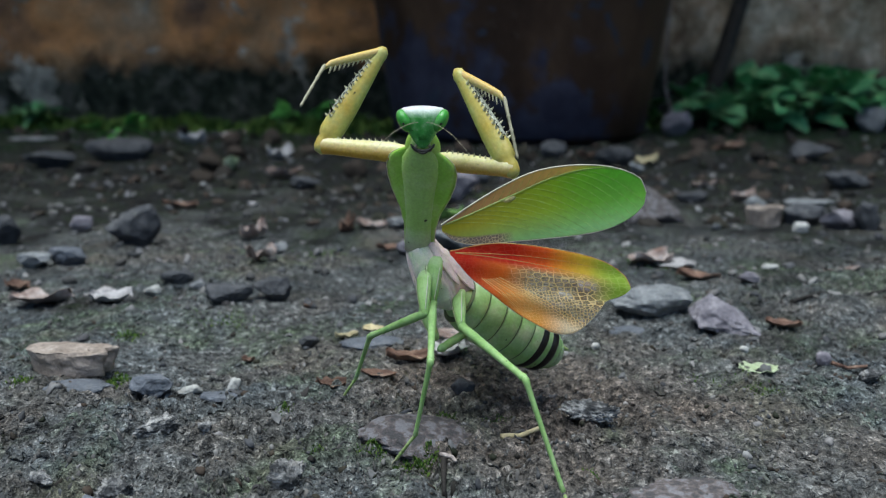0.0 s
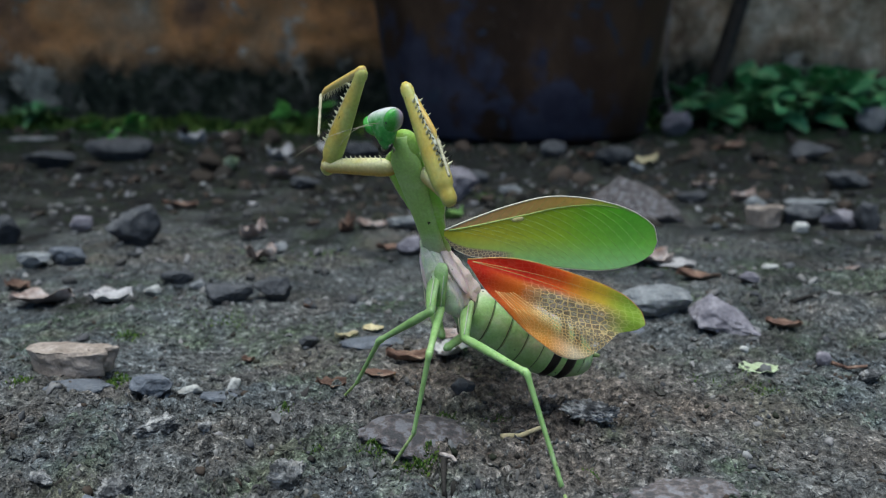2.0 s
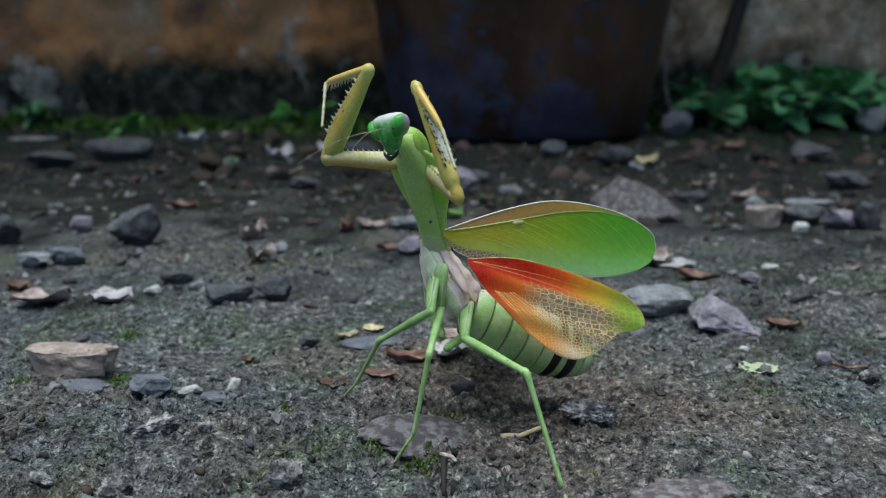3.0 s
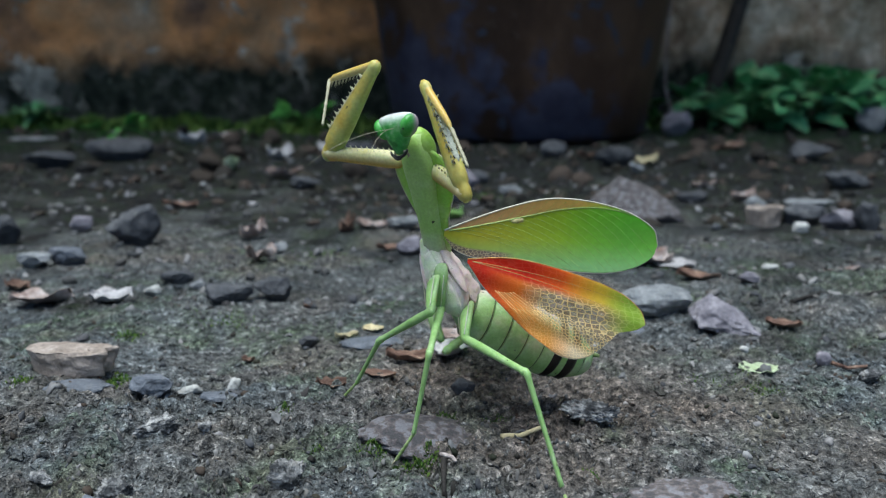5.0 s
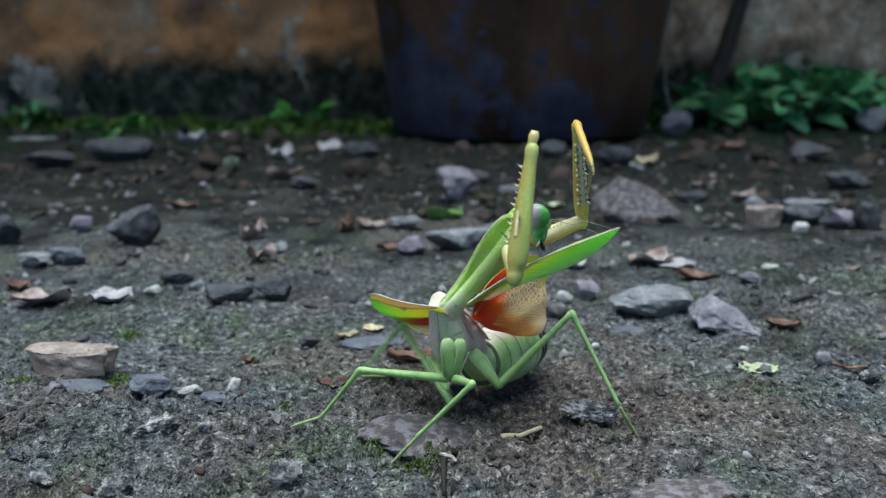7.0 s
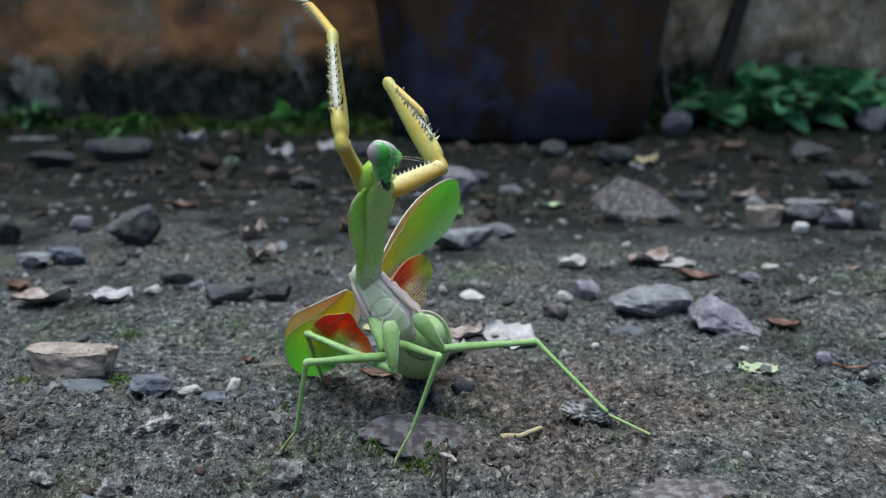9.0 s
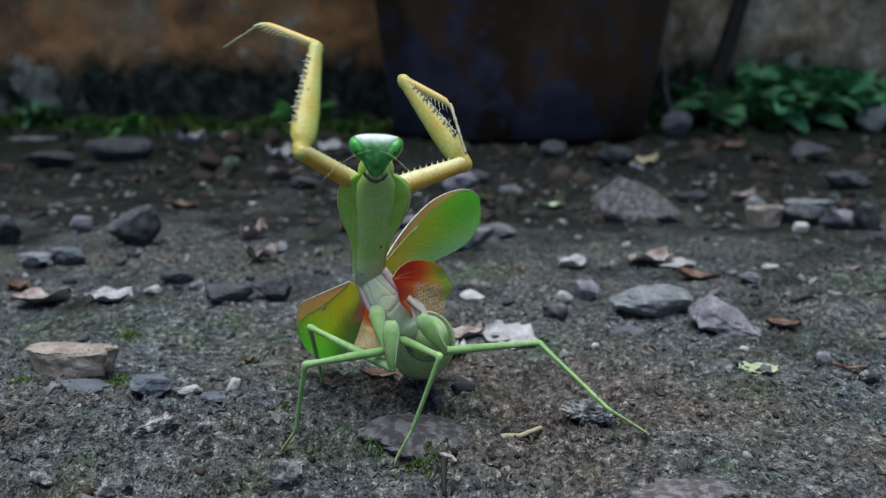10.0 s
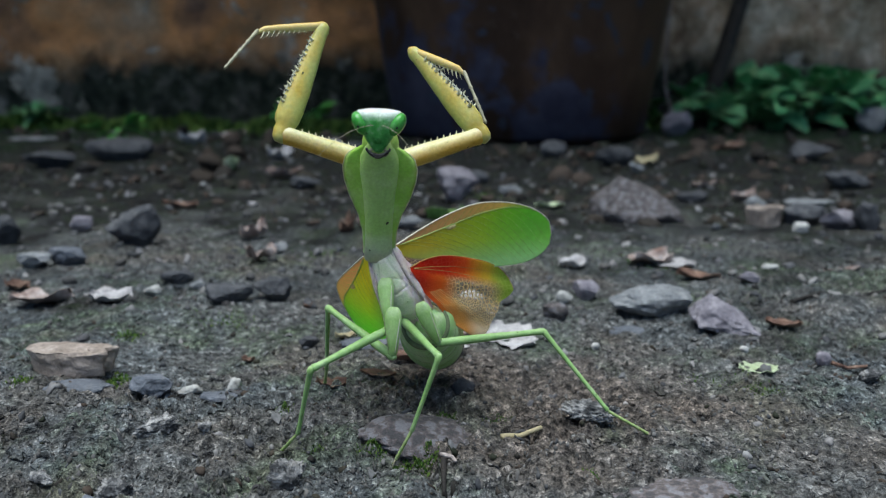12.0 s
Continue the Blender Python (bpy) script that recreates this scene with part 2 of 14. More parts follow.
def pot_material():
    """Dark brown glaze with big flakes of old blue paint, mostly low on the pot, and dust."""
    m, tree, shader = material("pot_paint", 0.6, 0.2)
    base = ramp(tree, noise_field(tree, 11, 5, 0.6, 0.3, (1, 1, 0.5)), [(0.32, (0.018, 0.010, 0.006)), (0.5, (0.040, 0.022, 0.013)), (0.66, (0.074, 0.044, 0.025))])
    flakes = noise_field(tree, 20, 6, 0.6, 0.25)
    place = tree.nodes.new("ShaderNodeTexCoord")
    split = tree.nodes.new("ShaderNodeSeparateXYZ")
    tree.links.new(place.outputs["Object"], split.inputs[0])
    low = sums(tree, "ADD", flakes, sums(tree, "ADD", sums(tree, "MULTIPLY", split.outputs["Z"], -1.1), sums(tree, "MULTIPLY", split.outputs["X"], -0.9)))
    colour = blend(tree, ramp(tree, low, [(0.43, (0, 0, 0)), (0.50, (0.85, 0.85, 0.85))]), base, ramp(tree, noise_field(tree, 50, 5, 0.6), [(0.35, (0.020, 0.023, 0.046)), (0.65, (0.046, 0.050, 0.082))]))
    spots = noise_field(tree, 33, 3, 0.5)
    colour = blend(tree, ramp(tree, spots, [(0.64, (0, 0, 0)), (0.67, (0.8, 0.8, 0.8))]), colour, (0.030, 0.040, 0.062))
    dust = noise_field(tree, 90, 5, 0.7)
    colour = blend(tree, ramp(tree, dust, [(0.60, (0, 0, 0)), (0.75, (0.35, 0.35, 0.35))]), colour, (0.13, 0.11, 0.09))
    tree.links.new(colour, shader.inputs["Base Color"])
    relief_on(tree, shader, sums(tree, "ADD", flakes, dust), 0.0012, 0.7)
    return m


def build_pot():
    """A big tapering pot: wall with thickness, a foot ring, a rolled rim and the earth in it."""
    pot = tagged(new("plant_pot"), "large dark brown pot with flaking blue paint, on the earth", "plant pot")
    pot.matrix_world = pose(0.077, 0.882, 0)
    paint = pot_material()
    bm = bmesh.new()
    loft(bm, [(0.003, 0.112, 0.112), (0.005, 0.125, 0.125), (0.009, 0.1275, 0.1275), (0.05, 0.1335, 0.1335), (0.15, 0.1475, 0.1475), (0.33, 0.183, 0.183), (0.34, 0.178, 0.178), (0.33, 0.171, 0.171), (0.26, 0.158, 0.158)], 72)
    part("body", bm, paint, pot)
    bm = bmesh.new()
    loft(bm, [(-0.012, 0.112, 0.112), (0.0035, 0.114, 0.114), (0.004, 0.09, 0.09)], 72)
    part("foot", bm, paint, pot)
    bm = bmesh.new()
    loft(bm, [(0.325, 0.186, 0.186), (0.33, 0.193, 0.193), (0.35, 0.194, 0.194), (0.356, 0.188, 0.188), (0.35, 0.181, 0.181)], 72)
    part("rim", bm, paint, pot)
    bm = bmesh.new()
    loft(bm, [(0.262, 0.150, 0.150), (0.27, 0.1595, 0.1595), (0.275, 0.10, 0.10), (0.276, 0.02, 0.02)], 48)
    part("potting_earth", bm, earth, pot, "dark earth")
    return pot


plant_pot = build_pot()


def build_sky_blocks():
    """Plain weathered walls added out of view, to close the place and cut low sky light."""
    plaster = mottled("sky_block_plaster", (0.10, 0.095, 0.08), (0.20, 0.18, 0.15), 6, 0.9, 0.002, (0.28, 0.26, 0.22))
    for name, centre, size in (("wall_south", (0, -1.5, 0.10), (5.4, 0.14, 0.5)), ("wall_west", (-2.63, -0.15, 0.10), (0.14, 2.4, 0.5)), ("wall_east", (2.63, -0.15, 0.10), (0.14, 2.4, 0.5))):
        bm = bmesh.new()
        bmesh.ops.create_cube(bm, size=1, matrix=Matrix.Translation(centre) @ Matrix.Diagonal((*size, 1)))
        bmesh.ops.bevel(bm, geom=bm.edges[:], offset=0.012, segments=2, affect="EDGES")
        tagged(part(name, bm, plaster, smooth=False), "added unseen grey plaster wall that cuts low sky light", "wall", kind="structure")


build_sky_blocks()


# ---- stones, litter and plants ----
def stone_material(name, tones, rough=0.8, scale=200, pits=0.0005):
    return mottled(name, tones[0], tones[1], scale, rough, pits, tones[2], 0.35, 5.0, 0.45 if pits > 0.0006 else 1.0)


STONE = {
    "grey": stone_material("grey_stone", [(0.11, 0.115, 0.12), (0.20, 0.205, 0.21), (0.30, 0.30, 0.30)]),
    "dark": stone_material("dark_stone", [(0.035, 0.036, 0.040), (0.065, 0.066, 0.072), (0.11, 0.108, 0.108)]),
    "blue": stone_material("slate_stone", [(0.085, 0.092, 0.108), (0.13, 0.14, 0.162), (0.18, 0.185, 0.20)], 0.6),
    "pale": stone_material("pale_stone", [(0.30, 0.29, 0.27), (0.46, 0.45, 0.42), (0.58, 0.57, 0.54)]),
    "rough": stone_material("pitted_stone", [(0.07, 0.07, 0.072), (0.26, 0.255, 0.25), (0.50, 0.48, 0.46)], 0.85, 420, 0.0009),
    "lilac": stone_material("lilac_stone", [(0.14, 0.125, 0.145), (0.23, 0.21, 0.235), (0.34, 0.31, 0.33)]),
    "tan": stone_material("tan_brick", [(0.19, 0.15, 0.12), (0.30, 0.245, 0.205), (0.40, 0.335, 0.29)], 0.85),
    "bedded": stone_material("bedded_stone", [(0.085, 0.079, 0.078), (0.14, 0.132, 0.131), (0.20, 0.19, 0.19)], 0.8, 420, 0.0007),
    "rusty": stone_material("rusty_stone", [(0.075, 0.07, 0.072), (0.14, 0.115, 0.11), (0.21, 0.20, 0.21)], 0.8, 420, 0.0007),
}
LITTER = {
    "bark": mottled("dry_pale_leaf", (0.17, 0.10, 0.075), (0.34, 0.27, 0.24), 160, 0.8, 0.0005, (0.48, 0.42, 0.39)),
    "white": mottled("bleached_leaf", (0.30, 0.28, 0.275), (0.50, 0.475, 0.47), 160, 0.8, 0.0004),
    "brown": mottled("brown_leaf", (0.075, 0.036, 0.026), (0.17, 0.098, 0.066), 150, 0.75, 0.0005, (0.38, 0.28, 0.21)),
    "straw": mottled("straw_leaf", (0.40, 0.33, 0.18), (0.55, 0.48, 0.30), 150, 0.7, 0.0002),
    "lime": mottled("lime_leaf", (0.40, 0.48, 0.26), (0.56, 0.62, 0.42), 150, 0.6, 0.0002),
    "green": mottled("green_leaf", (0.09, 0.20, 0.04), (0.20, 0.34, 0.08), 120, 0.6, 0.0002),
}


def rock_mesh(w, d, h, seed, sharp=0.6, level=3, rugged=0.045):
    """A broken stone: a ball cut by random planes into facets, flattened to its size, chipped and roughened."""
    rng = random.Random(seed)
    bm = bmesh.new()
    bmesh.ops.create_icosphere(bm, subdivisions=level, radius=1)
    cuts = []
    for _ in range(12):
        v = Vector((rng.gauss(0, 1), rng.gauss(0, 1), rng.gauss(0, 1))).normalized()
        cuts.append((v, rng.uniform(0.48, 0.84)))
    cuts.append((Vector((rng.uniform(-0.2, 0.2), rng.uniform(-0.3, 0.05), 1)).normalized(), rng.uniform(0.5, 0.72)))
    shift = Vector((rng.uniform(0, 50), rng.uniform(0, 50), rng.uniform(0, 50)))
    for v in bm.verts:
        p = v.co.copy()
        for n, far in cuts:
            over = p.dot(n) - far - 0.05 * noise.noise(p * 3.1 + shift)
            if over > 0:
                p -= n * over * min(1.0, sharp + 0.12)
        r = 1 + 0.07 * noise.noise(p * 1.7 + shift) + 0.05 * noise.noise(p * 4.3 + shift) + 0.6 * rugged * noise.noise(p * 9 + shift) + 0.4 * rugged * noise.noise(p * 21 + shift)
        v.co = p * r
    lo = [min(v.co[k] for v in bm.verts) for k in range(3)]
    hi = [max(v.co[k] for v in bm.verts) for k in range(3)]
    for v in bm.verts:
        v.co = Vector(((v.co.x - (lo[0] + hi[0]) / 2) / (hi[0] - lo[0]) * w, (v.co.y - (lo[1] + hi[1]) / 2) / (hi[1] - lo[1]) * d, (v.co.z - lo[2]) / (hi[2] - lo[2]) * h))
    return bm


def rest_at(x, y):
    return float(height(x, y))


def stone(x, y, w, d, h, tone, seed, label, turn=0.0, sink=0.22, sharp=0.85, name="stone", level=3, mound=0.0):
    """One stone, bedded in the earth."""
    bm = rock_mesh(w, d, h * (1 + sink), seed, sharp, level + (w > 0.005 and level == 3) + (w > 0.010 and level == 3), 0.62 if tone == "rough" else 0.10)
    if name == "stone" and sink < 0.3:
        tall = h * (1 + sink)
        for v in bm.verts:
            inset = 0.74 + 0.26 * min(1.0, max(0.0, v.co.z / tall - 0.1) / 0.45)
            v.co.x, v.co.y = v.co.x * inset, v.co.y * inset
    if mound:
        for v in bm.verts:
            r = math.hypot((v.co.x + 0.22 * w) / w, v.co.y / d) * 1.45
            v.co.z *= max(0.12, 1.0 - r * mound)
    ob = part(name, bm, STONE[tone], None)
    ob.matrix_world = pose(x, y, rest_at(x, y) - h * sink, 0, 0, turn)
    return tagged(ob, label, name.replace("_", " "), "loose stones on the earth")


def slab(x, y, w, d, h, tone, seed, label, turn=0.0, tip=0.0, name="brick_piece"):
    """A broken flat piece: ragged outline, bevelled arris, uneven faces."""
    rng = random.Random(seed)
    n = 13
    bm = bmesh.new()
    rim = []
    for k in range(n):
        a = 2 * math.pi * k / n
        c, s = math.cos(a), math.sin(a)
        q = (abs(c) ** 5 + abs(s) ** 5) ** -0.2 * rng.uniform(0.74, 1.06)
        rim.append((c * q * w / 2, s * q * d / 2))
    layers = []
    for z, g in ((-h * 0.15, 0.84), (h * 0.3, 0.88), (h * 0.72, 0.95), (h * 0.93, 1.0), (h, 0.965)):
        layers.append([bm.verts.new((px * g * rng.uniform(0.92, 1.04), py * g * rng.uniform(0.90, 1.04), z + rng.uniform(-0.07, 0.07) * h)) for px, py in rim])
    for a, b in zip(layers, layers[1:]):
        for k in range(n):
            bm.faces.new((a[k], a[(k + 1) % n], b[(k + 1) % n], b[k]))
    inner = [bm.verts.new((px * 0.5, py * 0.5, h * rng.uniform(0.92, 1.10))) for px, py in rim]
    for k in range(n):
        bm.faces.new((layers[-1][k], layers[-1][(k + 1) % n], inner[(k + 1) % n], inner[k]))
    bm.faces.new(inner)
    bm.faces.new(layers[0][::-1])
    bmesh.ops.triangulate(bm, faces=bm.faces)
    bmesh.ops.subdivide_edges(bm, edges=bm.edges[:], cuts=3, use_grid_fill=True)
    shift = Vector((seed * 3.1, seed * 1.7, 0))
    for v in bm.verts:
        p = v.co / d
        v.co += d * (0.06 * noise.noise_vector(p * 2.2 + shift) + 0.028 * noise.noise_vector(p * 6 + shift) + 0.014 * noise.noise_vector(p * 15 + shift))
    ob = part(name, bm, STONE[tone], None)
    ob.matrix_world = pose(x, y, rest_at(x, y) - h * 0.06, tip, 0, turn)
    return tagged(ob, label, name.replace("_", " "), "loose stones on the earth")


def dry_leaf(x, y, w, d, h, tone, seed, label, turn=0.0, name="dry_leaf"):
    """A curled scrap of leaf or bark, thin, with a ragged edge and a midrib."""
    rng = random.Random(seed)
    shift = Vector((rng.uniform(0, 90), rng.uniform(0, 90), 0))
    nu, nv = 18, 14
    bm = bmesh.new()
    grid = {}
    curl = rng.uniform(0.5, 1.0)
    for side in (0, 1):
        for i in range(nu + 1):
            for k in range(nv + 1):
                u, v = 2 * i / nu - 1, 2 * k / nv - 1
                half = (1 - 0.75 * abs(u) ** 2.5) * (1 + 0.55 * noise.noise(Vector((u * 2.9, 1.5 * (v > 0), 0)) + shift))
                px, py = u * w / 2 * (1 + 0.12 * noise.noise(Vector((v * 2, 3, u)) + shift)), v * d / 2 * half
                z = h * (0.1 + curl * 0.45 * (v + 0.35 * noise.noise(Vector((u * 0.9, 7, 0)) + shift)) ** 2 + 0.75 * abs(noise.noise(Vector((u * 1.1 + v * 0.5, v * 1.2, 1)) + shift)) + 0.25 * u * u * curl)
                z += 0.06 * h * math.exp(-(v / 0.08) ** 2)
                grid[side, i, k] = bm.verts.new((px, py, z + (0.00012 if side else 0)))
    for side in (0, 1):
        for i in range(nu):
            for k in range(nv):
                q = (grid[side, i, k], grid[side, i + 1, k], grid[side, i + 1, k + 1], grid[side, i, k + 1])
                bm.faces.new(q if side else q[::-1])
    for i in range(nu):
        for k in (0, nv):
            bm.faces.new((grid[0, i, k], grid[0, i + 1, k], grid[1, i + 1, k], grid[1, i, k]))
    for k in range(nv):
        for i in (0, nu):
            bm.faces.new((grid[0, i, k], grid[0, i, k + 1], grid[1, i, k + 1], grid[1, i, k]))
    bmesh.ops.recalc_face_normals(bm, faces=bm.faces)
    ob = part(name, bm, LITTER[tone])
    ob.matrix_world = pose(x, y, rest_at(x, y) - 0.1 * h, rng.uniform(-6, 6), rng.uniform(-6, 6), turn)
    return tagged(ob, label, "leaf", "fallen leaves on the earth")


def twig(points, radius, mat, label, name="twig"):
    """A thin bent stick lying on the earth."""
    bm = bmesh.new()
    pts = [Vector((x, y, rest_at(x, y) + z)) for x, y, z in points]
    fine = [pts[0].lerp(pts[0], 0)]
    for a, b in zip(pts, pts[1:]):
        for u in (0.25, 0.5, 0.75, 1):
            p = a.lerp(b, u)
            fine.append(p + Vector((0, 0, radius * 0.3 * math.sin(40 * p.x + 90 * p.y))))
    tube(bm, fine, [radius * (1 - 0.4 * k / len(fine)) for k in range(len(fine))], 8)
    return tagged(part(name, bm, mat), label, "twig")


def scatter(name, count, spot, size, mats, seed, label, level=1, flat=0.6):
    """Many small grains in one mesh. spot(rng) and size(rng, y) give the place and width of each."""
    rng = random.Random(seed)
    shapes = []
    for k in range(9):
        bm = bmesh.new()
        bmesh.ops.create_icosphere(bm, subdivisions=level, radius=0.5)
        cuts = [(Vector((rng.gauss(0, 1), rng.gauss(0, 1), rng.gauss(0, 1))).normalized(), rng.uniform(0.45, 0.8)) for _ in range(6)]
        for v in bm.verts:
            p = v.co * 2
            for n, far in cuts:
                p -= n * max(0.0, p.dot(n) - far)
            v.co = p * 0.5 * (1 + 0.35 * noise.noise(p * 1.1 + Vector((k * 7.3, seed, 1))) + 0.16 * noise.noise(p * 3.1 + Vector((k * 3.3, seed, 5))))
        bm.verts.ensure_lookup_table()
        shapes.append((np.array([v.co[:] for v in bm.verts]), np.array([[v.index for v in f.verts] for f in bm.faces])))
        bm.free()
    co, tri, which = [], [], []
    base = 0
    for _ in range(count):
        x, y = spot(rng)
        w = size(rng, y)
        verts, faces = shapes[rng.randrange(9)]
        a = rng.uniform(0, 6.28)
        c, s = math.cos(a), math.sin(a)
        turn = np.array([[c, -s, 0], [s, c, 0], [0, 0, flat * rng.uniform(0.6, 1.3)]])
        stretch = np.array([w, w * rng.uniform(0.6, 1.0), w])
        p = (verts * stretch) @ turn.T + np.array([x, y, w * flat * rng.uniform(-0.1, 0.34)])
        co.append(p)
        tri.append(faces + base)
        which.append(np.full(len(faces), rng.randrange(len(mats))))
        base += len(verts)
    co, tri, which = np.concatenate(co), np.concatenate(tri), np.concatenate(which)
    co[:, 2] += height(co[:, 0], co[:, 1])
    me = bpy.data.meshes.new(name)
    me.from_pydata(co.tolist(), [], tri.tolist())
    for mm in mats:
        me.materials.append(mm)
    me.polygons.foreach_set("material_index", which)
    me.polygons.foreach_set("use_smooth", np.ones(len(tri), bool))
    return tagged(new(name, me), label, name, kind="stuff")


def grain_material(name, tones):
    """Grains of mixed tones, one for each grain."""
    m, tree, shader = material(name, 0.85, 0.3)
    geo = tree.nodes.new("ShaderNodeNewGeometry")
    colour = ramp(tree, geo.outputs["Random Per Island"], [(k / len(tones), c) for k, c in enumerate(tones)])
    colour = blend(tree, 0.7, colour, ramp(tree, noise_field(tree, 900, 3), [(0.3, (0.6, 0.6, 0.6)), (0.7, (1.3, 1.3, 1.3))]), "MULTIPLY")
    tree.links.new(colour, shader.inputs["Base Color"])
    return m


crumb_mat = grain_material("soil_crumbs", [(0.05, 0.048, 0.045), (0.08, 0.077, 0.073), (0.12, 0.112, 0.104), (0.075, 0.078, 0.082), (0.15, 0.138, 0.124), (0.04, 0.039, 0.037), (0.20, 0.19, 0.178)])
grit_mat = grain_material("grit", [(0.06, 0.06, 0.064), (0.10, 0.10, 0.105), (0.035, 0.035, 0.037), (0.17, 0.165, 0.165), (0.08, 0.075, 0.07), (0.045, 0.04, 0.038), (0.06, 0.06, 0.064), (0.03, 0.03, 0.03), (0.30, 0.28, 0.27), (0.04, 0.042, 0.045), (0.05, 0.05, 0.05)])
moss_mat = grain_material("moss", [(0.04, 0.085, 0.014), (0.09, 0.15, 0.024), (0.15, 0.21, 0.036), (0.05, 0.11, 0.018)])


def near_spot(rng):
    y = 0.105 + 0.26 * rng.random() ** 1.5
    return rng.uniform(-0.62, 0.62) * (y + 0.03), y


def mid_spot(rng):
    y = 0.25 + 0.75 * rng.random() ** 1.3
    return rng.uniform(-0.62, 0.62) * (y + 0.05), y


def foot_spot(rng):
    y = rng.uniform(0.50, 1.0)
    return rng.uniform(-0.5, 0.62) * (y + 0.05), y


def chip_spot(rng):
    y = 0.13 + 0.42 * rng.random() ** 0.8
    return rng.uniform(-0.6, 0.6) * (y + 0.03), y


def chip_size(rng, y):
    return (0.0014 + 0.0048 * rng.random() ** 3) * (0.55 + 1.3 * y)


def litter_spot(rng):
    y = rng.uniform(0.40, 0.84)
    return 0.04 + rng.gauss(0, 0.34) * y, y


def litter_size(rng, y):
    return 0.003 + 0.011 * rng.random() ** 2.5


def clod_size(rng, y):
    return 0.004 + 0.018 * rng.random() ** 3


def near_fine(rng, y):
    return 0.0003 + 0.0011 * rng.random() ** 4


def near_grit(rng, y):
    return 0.0006 + 0.0020 * rng.random() ** 3.5


def lump_size(rng, y):
    return 0.0006 + 0.0026 * rng.random() ** 3


def mid_grit(rng, y):
    return (0.0016 + 0.0055 * rng.random() ** 3) * (0.7 + 0.7 * y)


scatter("soil_crumbs", 26000, near_spot, near_fine, [crumb_mat], 11, "fine dark crumbs of soil on the earth", 1, 1.0)
scatter("soil_lumps", 6500, near_spot, lump_size, [earth], 17, "small lumps of dark soil", 2, 0.42)
scatter("grit", 1100, near_spot, near_grit, [grit_mat], 12, "grey grit strewn over the earth", 2, 0.6)
scatter("gravel", 3000, mid_spot, mid_grit, [grit_mat, crumb_mat], 13, "small gravel strewn over the earth", 1, 0.6)
chip_mat = grain_material("stone_chips", [(0.10, 0.10, 0.105), (0.19, 0.185, 0.18), (0.07, 0.07, 0.075), (0.21, 0.20, 0.19), (0.13, 0.125, 0.135), (0.055, 0.053, 0.052), (0.10, 0.095, 0.09), (0.28, 0.27, 0.26)])
scatter("stone_chips", 520, chip_spot, chip_size, [chip_mat], 29, "small chips of grey stone strewn over the earth", 2, 0.62)
clod_mat = grain_material("rotten_clods", [(0.012, 0.011, 0.010), (0.025, 0.022, 0.018), (0.04, 0.03, 0.022), (0.018, 0.022, 0.012), (0.055, 0.04, 0.03)])
scatter("dark_clods", 380, foot_spot, clod_size, [clod_mat], 19, "dark clods and rotten litter before the wall", 2, 0.7)
scatter("dark_litter", 760, litter_spot, litter_size, [clod_mat], 37, "black rotten leaf litter and small clods on the earth", 2, 0.55)
scatter("dark_crumbs", 1600, near_spot, near_grit, [clod_mat], 23, "small black crumbs of rotted matter on the earth", 1, 0.7)


def moss(x, y, rx, ry, count, seed, tall=0.0011, label="small tuft of yellow-green moss on the earth"):
    """A patch of moss: many tiny pointed leaves."""
    rng = random.Random(seed)
    co, tri = [], []
    for _ in range(count):
        a, r = rng.uniform(0, 6.28), rng.random() ** 0.7
        px, py = x + rx * r * math.cos(a), y + ry * r * math.sin(a)
        px += 0.35 * rx * noise.noise(Vector((a * 2, seed, 0)))
        z = rest_at(px, py) - 0.0002
        hgt = tall * rng.uniform(0.5, 1.3) * (1.1 - 0.5 * r)
        wide = hgt * rng.uniform(0.3, 0.55)
        lean, turn = rng.uniform(0, 0.7) * hgt, rng.uniform(0, 6.28)
        c, s = math.cos(turn), math.sin(turn)
        k = len(co)
        co += [(px - wide * s / 2, py + wide * c / 2, z), (px + wide * s / 2, py - wide * c / 2, z), (px + lean * c * 0.5 + wide * s * 0.4, py + lean * s * 0.5 - wide * c * 0.4, z + hgt * 0.6), (px + lean * c * 0.5 - wide * s * 0.4, py + lean * s * 0.5 + wide * c * 0.4, z + hgt * 0.6), (px + lean * c, py + lean * s, z + hgt)]
        tri += [(k, k + 1, k + 2, k + 3), (k + 3, k + 2, k + 4)]
    me = bpy.data.meshes.new("moss")
    me.from_pydata(co, [], tri)
    me.materials.append(moss_mat)
    return tagged(new("moss", me), label, "moss", kind="stuff")


# ---- plants by the wall ----
weed_mat = mottled("weed_leaf", (0.05, 0.20, 0.08), (0.13, 0.36, 0.15), 60, 0.35, 0.0006, (0.30, 0.46, 0.20))
bright_weed_mat = mottled("young_leaf", (0.05, 0.20, 0.03), (0.10, 0.30, 0.05), 60, 0.45, 0.0004)
stem_mat = mottled("weed_stem", (0.05, 0.09, 0.03), (0.10, 0.10, 0.05), 80, 0.6)
stick_mat = mottled("dark_stick", (0.012, 0.011, 0.010), (0.035, 0.028, 0.022), 90, 0.8, 0.0008)


